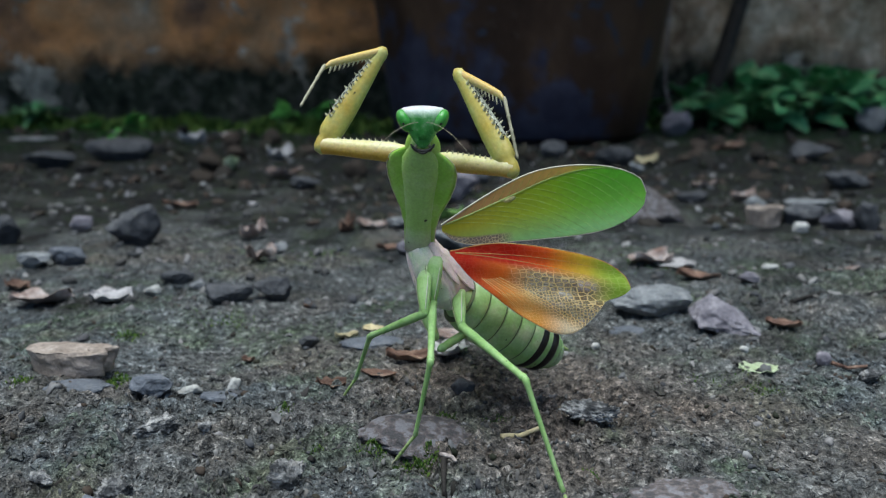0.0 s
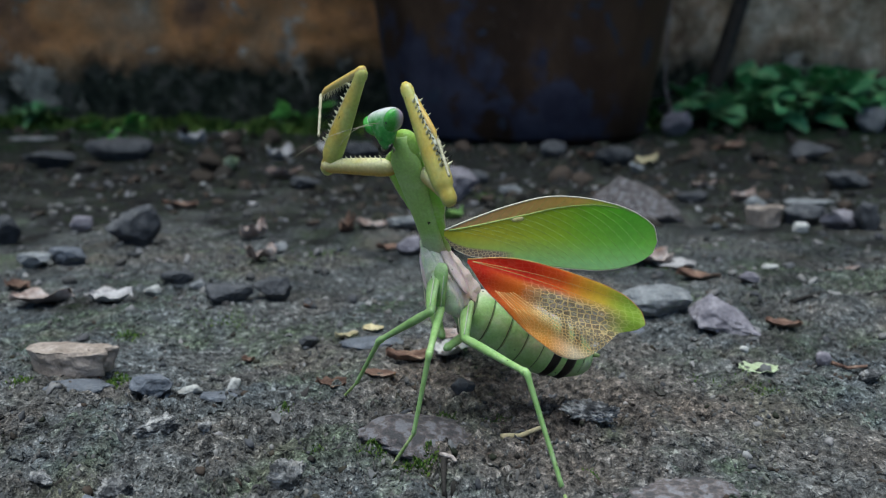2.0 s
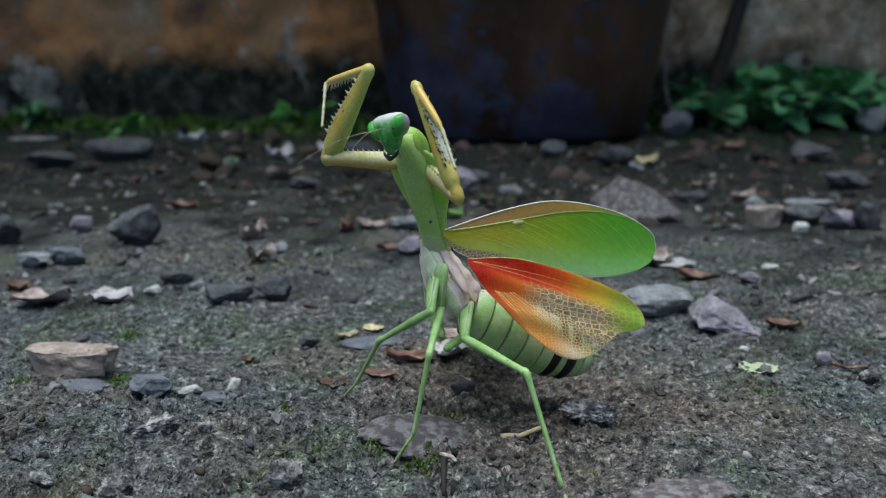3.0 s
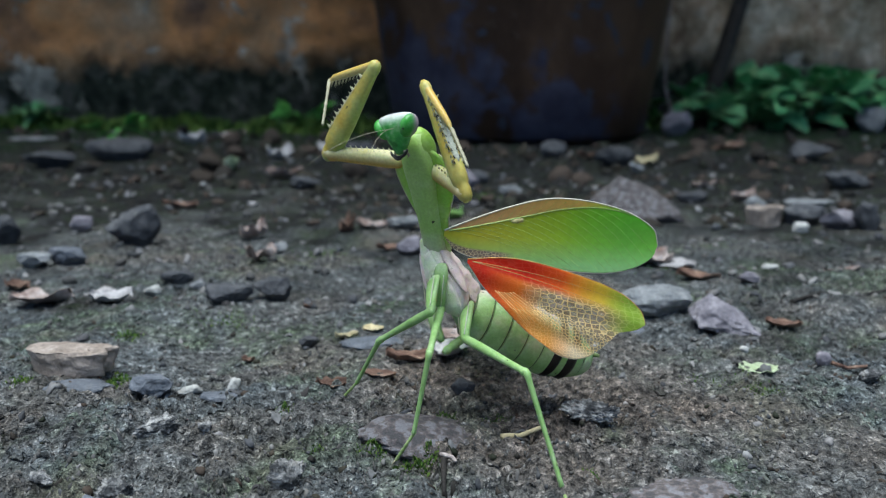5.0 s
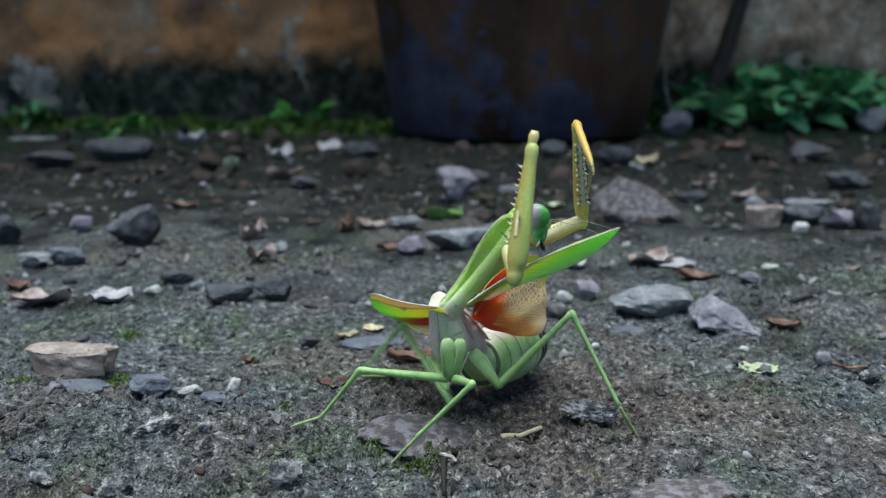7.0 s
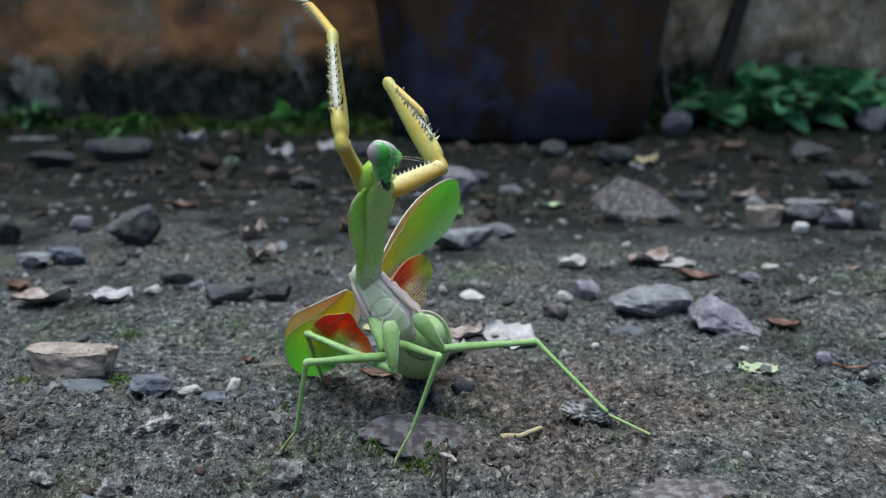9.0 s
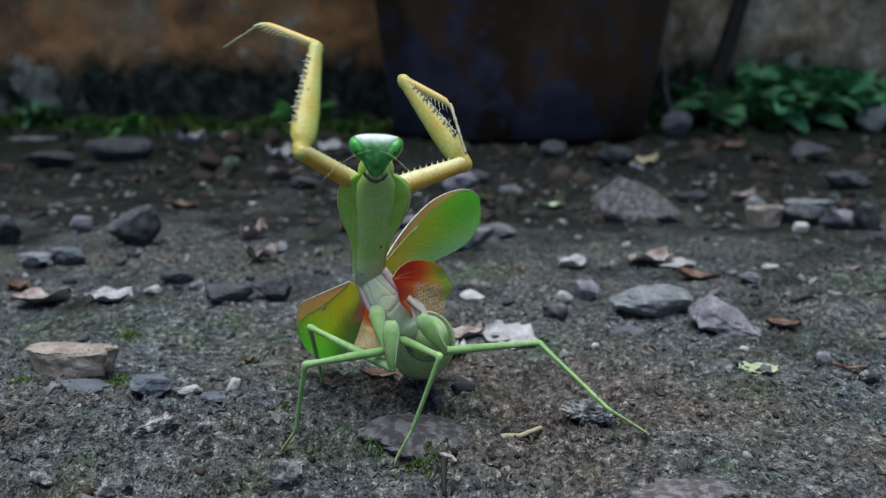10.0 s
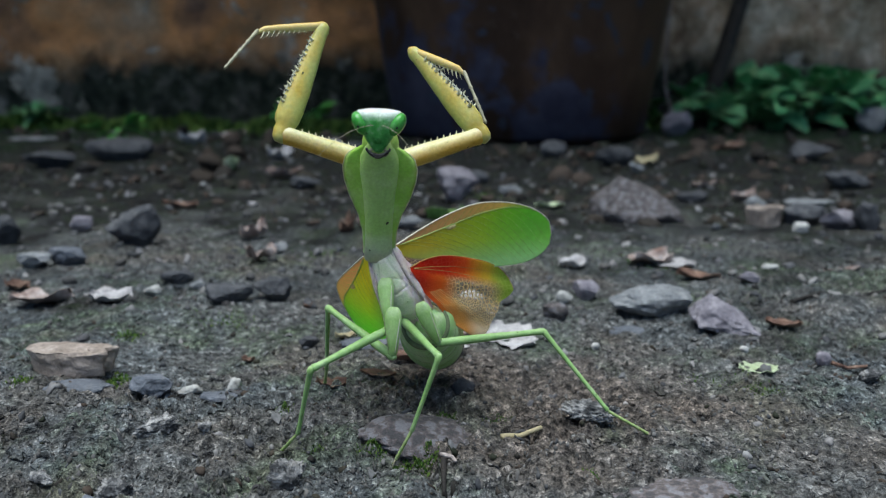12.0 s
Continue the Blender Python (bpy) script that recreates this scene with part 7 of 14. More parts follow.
    walk(abdomen, [
        (0, along(3.19, 177.01, 26.99, 26.4, 188.39, 10.79, 0.31, 0.51, 0.8)), (0.4, along(3.35, 177.39, 26.31, 26.96, 188.68, 10.66, 0.3, 0.5, 0.81)),
        (0.5, along(3.84, 178.01, 24.51, 28.6, 188.96, 10.45, 0.27, 0.47, 0.84)), (0.6, along(5.12, 178.67, 23.21, 32.03, 183.01, 9.52, 0.36, 0.41, 0.84)),
        (1, along(4.86, 177.43, 24.33, 32.35, 181.34, 11.69, 0.34, 0.4, 0.85)), (1.5, along(4.86, 177.35, 24.33, 32.35, 181.29, 11.7, 0.33, 0.4, 0.85)),
        (2.5, along(4.86, 177.3, 24.29, 32.35, 181.36, 11.7, 0.33, 0.4, 0.85)), (3, along(4.87, 177.39, 24.23, 32.37, 181.31, 11.64, 0.33, 0.4, 0.85)),
        (3.2, along(4.87, 177.4, 24.21, 32.37, 181.39, 11.64, 0.33, 0.4, 0.85)), (4, along(4.87, 177.45, 24.15, 32.37, 181.59, 11.64, 0.33, 0.4, 0.86)),
        (4.8, along(4.87, 177.49, 24.09, 32.37, 181.8, 11.63, 0.33, 0.4, 0.86)), (5, along(4.87, 177.6, 24.05, 32.39, 181.69, 11.57, 0.33, 0.4, 0.86)),
        (5.2, along(4.86, 177.68, 24.01, 32.43, 181.33, 11.48, 0.34, 0.4, 0.85)), (5.3, along(4.14, 177.8, 22.6, 29.65, 187.44, 8.95, 0.28, 0.45, 0.85)),
        (5.4, along(3.42, 177.92, 21.19, 25.93, 192.96, 7.15, 0.21, 0.48, 0.85)), (5.5, along(3.37, 177.49, 21.14, 23.56, 197.66, 10.37, 0.08, 0.41, 0.91)),
        (5.6, along(3.79, 177.9, 21.57, 23.1, 199.36, 11.75, 0.05, 0.38, 0.92)), (5.7, along(4.2, 178.31, 22.01, 22.47, 201.08, 13.18, 0.02, 0.35, 0.94)),
        (5.85, along(4.2, 178.45, 21.91, 22.15, 201.28, 12.6, 0.02, 0.36, 0.93)), (6, along(4.2, 178.6, 21.81, 21.83, 201.48, 12.03, 0.03, 0.37, 0.93)),
        (6.5, along(4.2, 178.64, 21.56, 21.99, 201.86, 12.93, 0.01, 0.34, 0.94)), (6.6, along(4.17, 181.82, 19.87, 20.92, 206.2, 12.44, -0.02, 0.3, 0.95)),
        (6.7, along(4.14, 185, 18.18, 19.67, 210.51, 12.01, -0.04, 0.26, 0.96)), (6.8, along(4.05, 183.71, 17.64, 17.5, 210.72, 13.17, -0.07, 0.2, 0.98)),
        (6.9, along(5.4, 179.87, 16.36, 19.63, 206.11, 10.08, -0.04, 0.25, 0.97)), (7, along(7.63, 177.29, 12.22, 22.54, 203.75, 9.52, -0.1, 0.16, 0.98)),
        (7.1, along(5.02, 176.71, 13.13, 17.08, 204.09, 7.21, -0.05, 0.23, 0.97)), (7.2, along(2.41, 176.14, 14.05, 11.54, 203.84, 5.15, -0.01, 0.31, 0.95)),
        (7.6, along(1.43, 175.41, 14.98, 8.69, 203.37, 5.22, 0, 0.33, 0.94)), (8, along(-0.72, 173.79, 17.3, 2.32, 201.81, 5.64, 0.01, 0.38, 0.92)),
        (8.4, along(-2.88, 172.17, 19.61, -4.14, 199.64, 6.42, -0, 0.43, 0.9)), (8.8, along(-3.85, 171.44, 20.54, -7.08, 198.52, 6.88, -0.01, 0.45, 0.89)),
        (9.15, along(-3.83, 170.82, 20.74, -7.05, 197.91, 7.09, -0.01, 0.45, 0.89)), (9.5, along(-3.81, 170.21, 20.94, -7.03, 197.3, 7.31, -0.01, 0.45, 0.89)),
        (9.6, along(-3.65, 170.35, 20.8, -6.9, 197.48, 7.25, -0.01, 0.45, 0.9)), (9.7, along(-3.48, 170.48, 20.66, -6.77, 197.65, 7.19, -0.01, 0.44, 0.9)),
        (9.8, along(-3.23, 169.55, 20.89, -6.6, 196.74, 7.51, -0.01, 0.44, 0.9)), (10, along(-3.24, 169.43, 20.97, -6.05, 196.66, 7.53, -0.01, 0.44, 0.9)),
        (10.1, along(-2.61, 170.07, 20.9, -4.69, 197.48, 7.68, -0.01, 0.43, 0.9)), (10.2, along(-1.97, 170.71, 20.82, -3.32, 198.28, 7.84, -0, 0.43, 0.9)),
        (10.5, along(-3.26, 169.8, 22.54, -1.65, 197.02, 8.87, 0.01, 0.45, 0.89)), (11, along(-3.73, 171.1, 22.96, -0.83, 198.23, 9.32, 0.01, 0.45, 0.89)),
        (12, along(-3.71, 170.8, 23.04, -0.83, 197.94, 9.42, 0.01, 0.45, 0.89))])
    walk(arm_l[0], [
        (0, along(-7.61, 167.73, 58.77, -24.23, 171.23, 60.01, 0.11, 0.16, 0.98)), (0.4, along(-7.76, 168.76, 58.41, -24.47, 171.86, 59.4, 0.09, 0.15, 0.98)),
        (0.5, along(-8.15, 171.41, 57.36, -25.08, 172.85, 57.62, 0.03, 0.14, 0.99)), (0.6, along(-10.35, 169.55, 56.21, -24.53, 178.81, 54.2, -0.34, -0.32, 0.89)),
        (1, along(-10.41, 171.08, 55.58, -25.39, 179.15, 54.52, -0.27, -0.39, 0.88)), (1.5, along(-10.39, 170.85, 55.61, -24.79, 179.89, 54.43, -0.28, -0.32, 0.91)),
        (2.5, along(-10.37, 170.6, 55.64, -24.45, 180.19, 55.23, -0.23, -0.3, 0.92)), (3, along(-9.43, 171.89, 56.74, -24.38, 180.08, 56.56, -0.24, -0.42, 0.88)),
        (3.2, along(-9.43, 171.9, 56.74, -24.38, 180.08, 56.56, -0.24, -0.42, 0.88)), (4, along(-8.97, 171.83, 56.86, -24.18, 179.55, 57.09, -0.21, -0.44, 0.87)),
        (4.8, along(-8.51, 171.77, 56.99, -23.96, 179, 57.62, -0.18, -0.46, 0.87)), (5, along(-8.51, 171.83, 56.98, -23.96, 179.05, 57.62, -0.18, -0.46, 0.87)),
        (5.2, along(-8.52, 171.89, 56.97, -23.97, 179.1, 57.61, -0.18, -0.46, 0.87)), (5.3, along(-7.17, 170.31, 55.17, -23.45, 175.24, 56.25, 0, -0.21, 0.98)),
        (5.4, along(-5.83, 168.73, 53.37, -22.59, 171.29, 54.86, 0.11, 0.12, 0.99)), (5.5, along(-7.6, 166.2, 51.94, -22.56, 174.22, 52.42, 0.21, 0.33, 0.92)),
        (5.6, along(-7.43, 167.5, 52.03, -23.97, 164.03, 53.65, 0.07, 0.14, 0.99)), (5.7, along(-7.27, 168.8, 52.12, -17.59, 155.47, 54.12, 0.1, 0.07, 0.99)),
        (5.85, along(-7.51, 169.16, 51.84, -17.51, 155.57, 53.79, 0.1, 0.07, 0.99)), (6, along(-7.76, 169.51, 51.56, -17.42, 155.67, 53.46, 0.1, 0.07, 0.99)),
        (6.5, along(-7.79, 170, 51.94, -16.79, 155.69, 53.66, 0.04, 0.1, 0.99)), (6.6, along(-6.69, 167.43, 51.16, -13.42, 152.2, 54.6, 0.01, 0.22, 0.98)),
        (6.7, along(-5.6, 164.87, 50.37, -9.84, 149.18, 55.43, -0.05, 0.32, 0.95)), (6.8, along(-4.23, 163.05, 49.1, -5.63, 147.67, 56.22, -0.14, 0.43, 0.89)),
        (6.9, along(2.1, 164.02, 43.29, -0.2, 149.44, 51.73, 0, 0.5, 0.87)), (7, along(13.28, 165.25, 39.53, 12.96, 148.22, 38.7, 0.13, -0.05, 0.99)),
        (7.1, along(6.02, 160.57, 42.61, 5.11, 144.01, 46.38, 0.03, 0.22, 0.98)), (7.2, along(-1.23, 155.9, 45.7, -2.66, 141.03, 53.77, -0.09, 0.48, 0.87)),
        (7.6, along(-3.32, 156.99, 46.67, -5.03, 142.38, 55.14, -0.09, 0.51, 0.86)), (8, along(-7.89, 159.4, 48.79, -10.23, 145.4, 58.13, -0.09, 0.56, 0.82)),
        (8.4, along(-12.47, 161.81, 50.92, -15.41, 148.49, 61.08, -0.08, 0.62, 0.78)), (8.8, along(-14.56, 162.9, 51.88, -17.77, 149.92, 62.4, -0.07, 0.64, 0.77)),
        (9.15, along(-14.52, 162.54, 51.94, -17.72, 149.55, 62.44, -0.07, 0.64, 0.77)), (9.5, along(-14.49, 162.18, 51.99, -17.68, 149.18, 62.47, -0.07, 0.64, 0.77)),
        (9.6, along(-14.45, 163.43, 51.89, -19.17, 150.66, 62.08, 0.03, 0.62, 0.79)), (9.7, along(-14.41, 164.69, 51.8, -20.61, 152.26, 61.61, 0.11, 0.58, 0.81)),
        (9.8, along(-14.19, 165.07, 51.89, -22.93, 153.67, 61, 0.22, 0.5, 0.84)), (10, along(-15.03, 164.64, 52.18, -25.72, 154.46, 60.62, 0.22, 0.48, 0.85)),
        (10.1, along(-14.55, 164.71, 53.38, -29.53, 160.8, 60.41, 0.35, 0.27, 0.9)), (10.2, along(-14.08, 164.77, 54.59, -30.24, 167.94, 58.74, 0.26, 0.1, 0.96)),
        (10.5, along(-15.26, 163.12, 56.99, -33.06, 166.48, 60.42, 0.2, 0.06, 0.98)), (11, along(-15.18, 164.91, 57.35, -32.37, 162.48, 62.29, 0.26, 0.11, 0.96)),
        (12, along(-14.07, 163.98, 57.48, -30.52, 161.44, 63.15, 0.31, 0.13, 0.94))])
    walk(arm_l[1], [
        (0, along(-24.23, 171.23, 60.01, -12.28, 179.27, 78.61, -0.75, -0.27, 0.6)), (0.4, along(-24.47, 171.86, 59.4, -13.02, 180.13, 78.2, -0.78, -0.24, 0.58)),
        (0.5, along(-25.08, 172.85, 57.62, -15.21, 181.79, 76.95, -0.89, -0.02, 0.46)), (0.6, along(-24.53, 178.81, 54.2, -15.76, 169.45, 73.85, -0.71, 0.45, 0.53)),
        (1, along(-25.39, 179.15, 54.52, -16.47, 170.11, 74.26, -0.64, 0.55, 0.54)), (1.5, along(-24.79, 179.89, 54.43, -16.13, 171.22, 74.46, -0.7, 0.49, 0.52)),
        (2.5, along(-24.45, 180.19, 55.23, -15.7, 171.51, 75.22, -0.68, 0.52, 0.52)), (3, along(-24.38, 180.08, 56.56, -14.34, 170, 75.24, -0.67, 0.44, 0.6)),
        (3.2, along(-24.38, 180.08, 56.56, -14.34, 170.01, 75.24, -0.67, 0.44, 0.6)), (4, along(-24.18, 179.55, 57.09, -13.71, 169.57, 75.57, -0.67, 0.42, 0.61)),
        (4.8, along(-23.96, 179, 57.62, -13.05, 169.11, 75.9, -0.67, 0.41, 0.62)), (5, along(-23.96, 179.05, 57.62, -13.05, 169.18, 75.9, -0.67, 0.41, 0.62)),
        (5.2, along(-23.97, 179.1, 57.61, -13.06, 169.24, 75.9, -0.67, 0.41, 0.62)), (5.3, along(-23.45, 175.24, 56.25, -9.26, 173.79, 74.91, -0.78, 0.14, 0.61)),
        (5.4, along(-22.59, 171.29, 54.86, -7.22, 178.48, 71.13, -0.69, -0.15, 0.71)), (5.5, along(-22.56, 174.22, 52.42, -10.15, 183.14, 70.21, -0.68, -0.34, 0.65)),
        (5.6, along(-23.97, 164.03, 53.65, -14.57, 175.49, 71.89, -0.65, -0.44, 0.61)), (5.7, along(-17.59, 155.47, 54.12, -11.46, 169.15, 72.28, -0.61, -0.52, 0.6)),
        (5.85, along(-17.51, 155.57, 53.79, -11.94, 168.87, 72.41, -0.54, -0.6, 0.59)), (6, along(-17.42, 155.67, 53.46, -12.41, 168.58, 72.51, -0.48, -0.66, 0.58)),
        (6.5, along(-16.79, 155.69, 53.66, -12.93, 169.59, 72.27, -0.49, -0.65, 0.58)), (6.6, along(-13.42, 152.2, 54.6, -11.49, 167.47, 72.38, -0.66, 0.6, -0.45)),
        (6.7, along(-9.84, 149.18, 55.43, -9.85, 165.64, 72.19, -0.13, 0.71, -0.69)), (6.8, along(-5.63, 147.67, 56.22, -7.96, 164.93, 72.01, 0.16, 0.68, -0.72)),
        (6.9, along(-0.2, 149.44, 51.73, -0.54, 163.8, 70.34, 0.08, 0.79, -0.61)), (7, along(12.96, 148.22, 38.7, 16.19, 151.21, 63.88, -0.48, 0.88, -0.04)),
        (7.1, along(5.11, 144.01, 46.38, 5.6, 153.07, 69.21, -0.04, 0.93, -0.37)), (7.2, along(-2.66, 141.03, 53.77, -4.74, 154.98, 72.64, 0.08, 0.81, -0.59)),
        (7.6, along(-5.03, 142.38, 55.14, -7.22, 156.19, 74.09, -0.45, 0.7, -0.5)), (8, along(-10.23, 145.4, 58.13, -12.66, 158.9, 77.25, -0.95, 0.2, -0.15)),
        (8.4, along(-15.41, 148.49, 61.08, -18.09, 161.68, 80.36, -0.75, -0.55, 0.35)), (8.8, along(-17.77, 149.92, 62.4, -20.56, 162.97, 81.75, -0.12, -0.83, 0.55)),
        (9.15, along(-17.72, 149.55, 62.44, -20.52, 162.67, 81.74, -0.12, -0.83, 0.55)), (9.5, along(-17.68, 149.18, 62.47, -20.48, 162.37, 81.73, -0.15, -0.83, 0.55)),
        (9.6, along(-19.17, 150.66, 62.08, -20.6, 164.21, 81.24, -0.35, -0.77, 0.5)), (9.7, along(-20.61, 152.26, 61.61, -20.68, 166.11, 80.59, -0.6, -0.65, 0.45)),
        (9.8, along(-22.93, 153.67, 61, -20.68, 167.88, 79.58, -0.8, -0.5, 0.35)), (10, along(-25.72, 154.46, 60.62, -24.31, 168.26, 79.59, -0.92, -0.33, 0.2)),
        (10.1, along(-29.53, 160.8, 60.41, -26.35, 172.44, 80.57, -0.94, -0.25, 0.22)), (10.2, along(-30.24, 167.94, 58.74, -25.34, 177.22, 79.76, -0.92, -0.24, 0.32)),
        (10.5, along(-33.06, 166.48, 60.42, -26.76, 174.6, 81.64, -0.89, -0.27, 0.37)), (11, along(-32.37, 162.48, 62.29, -25.34, 172.19, 82.62, -0.85, -0.29, 0.44)),
        (12, along(-30.52, 161.44, 63.15, -23.28, 171.36, 83.22, -0.87, -0.24, 0.43))])
    walk(arm_l[2], [
        (0, along(-12.28, 179.27, 78.61, -23.57, 173.66, 75.83, 0.25, -0.02, -0.97)), (0.4, along(-13.02, 180.13, 78.2, -24.19, 174.68, 74.71, 0.31, -0.03, -0.95)),
        (0.5, along(-15.21, 181.79, 76.95, -26.04, 177.52, 71.29, 0.51, -0.19, -0.84)), (0.6, along(-15.76, 169.45, 73.85, -25.13, 177.08, 69.25, 0.35, -0.13, -0.93)),
        (1, along(-16.47, 170.11, 74.26, -25.3, 178.35, 69.65, 0.29, -0.22, -0.93)), (1.5, along(-16.13, 171.22, 74.46, -25.37, 178.87, 69.63, 0.34, -0.17, -0.92)),
        (2.5, along(-15.7, 171.51, 75.22, -24.84, 179.43, 70.65, 0.3, -0.19, -0.93)), (3, along(-14.34, 170, 75.24, -24.11, 177.91, 72.19, 0.25, -0.07, -0.97)),
        (3.2, along(-14.34, 170.01, 75.24, -24.11, 177.92, 72.19, 0.25, -0.07, -0.97)), (4, along(-13.71, 169.57, 75.57, -23.62, 177.3, 72.55, 0.24, -0.07, -0.97)),
        (4.8, along(-13.05, 169.11, 75.9, -23.11, 176.67, 72.9, 0.24, -0.06, -0.97)), (5, along(-13.05, 169.18, 75.9, -23.12, 176.73, 72.9, 0.24, -0.06, -0.97)),
        (5.2, along(-13.06, 169.24, 75.9, -23.13, 176.79, 72.9, 0.24, -0.06, -0.97)), (5.3, along(-9.26, 173.79, 74.91, -21.77, 175.62, 72.21, 0.2, -0.07, -0.98)),
        (5.4, along(-7.22, 178.48, 71.13, -19.27, 174.18, 69.37, 0.17, -0.06, -0.98)), (5.5, along(-10.15, 183.14, 70.21, -20.94, 176.58, 67.32, 0.23, 0.04, -0.97)),
        (5.6, along(-14.57, 175.49, 71.89, -23.7, 167.05, 68.37, 0.3, 0.07, -0.95)), (5.7, along(-11.46, 169.15, 72.28, -18.6, 159.19, 68.27, 0.36, 0.11, -0.93)),
        (5.85, along(-11.94, 168.87, 72.41, -18.47, 158.47, 68.47, 0.31, 0.16, -0.94)), (6, along(-12.41, 168.58, 72.51, -18.32, 157.78, 68.66, 0.25, 0.2, -0.95)),
        (6.5, along(-12.93, 169.59, 72.27, -18.31, 158.56, 68.31, 0.31, 0.19, -0.93)), (6.6, along(-11.49, 167.47, 72.38, -17.63, 165.76, 61.17, 0.47, -0.88, -0.12)),
        (6.7, along(-9.85, 165.64, 72.19, -11.57, 174.7, 63.17, 0, -0.71, -0.71)), (6.8, along(-7.96, 164.93, 72.01, -5.65, 170.73, 60.71, 0.05, -0.89, -0.45)),
        (6.9, along(-0.54, 163.8, 70.34, 0.33, 166.76, 57.79, -0.04, -0.97, -0.23)), (7, along(16.19, 151.21, 63.88, 13.68, 151.26, 50.96, 0.46, -0.88, -0.09)),
        (7.1, along(5.6, 153.07, 69.21, 5.05, 156.61, 56.65, 0.02, -0.96, -0.27)), (7.2, along(-4.74, 154.98, 72.64, -3.32, 161.63, 61.62, 0.05, -0.86, -0.51)),
        (7.6, along(-7.22, 156.19, 74.09, -7.3, 165.2, 64.8, 0.1, -0.71, -0.69)), (8, along(-12.66, 158.9, 77.25, -15.88, 170.89, 73.66, 0.02, -0.28, -0.96)),
        (8.4, along(-18.09, 161.68, 80.36, -23.46, 172.98, 83.55, -0.29, 0.13, -0.95)), (8.8, along(-20.56, 162.97, 81.75, -26.38, 172.75, 87.82, -0.53, 0.19, -0.82)),
        (9.15, along(-20.52, 162.67, 81.74, -26.34, 172.46, 87.8, -0.53, 0.19, -0.82)), (9.5, along(-20.48, 162.37, 81.73, -26.29, 172.17, 87.78, -0.54, 0.19, -0.82)),
        (9.6, along(-20.6, 164.21, 81.24, -27.63, 173.28, 87.14, -0.65, -0.01, -0.76)), (9.7, along(-20.68, 166.11, 80.59, -28.83, 174.33, 86.27, -0.68, -0.18, -0.71)),
        (9.8, along(-20.68, 167.88, 79.58, -30.61, 174.14, 84.9, -0.62, -0.41, -0.67)), (10, along(-24.31, 168.26, 79.59, -35.47, 173.07, 83.89, -0.49, -0.47, -0.74)),
        (10.1, along(-26.35, 172.44, 80.57, -38.86, 172.89, 83.81, -0.23, -0.49, -0.84)), (10.2, along(-25.34, 177.22, 79.76, -37.56, 173.24, 81.5, -0.02, -0.34, -0.94)),
        (10.5, along(-26.76, 174.6, 81.64, -38.5, 169.44, 80.13, 0.2, -0.17, -0.96)), (11, along(-25.34, 172.19, 82.62, -36.64, 166.15, 81.32, 0.21, -0.19, -0.96)),
        (12, along(-23.28, 171.36, 83.22, -34.93, 165.96, 82.35, 0.18, -0.24, -0.95))])
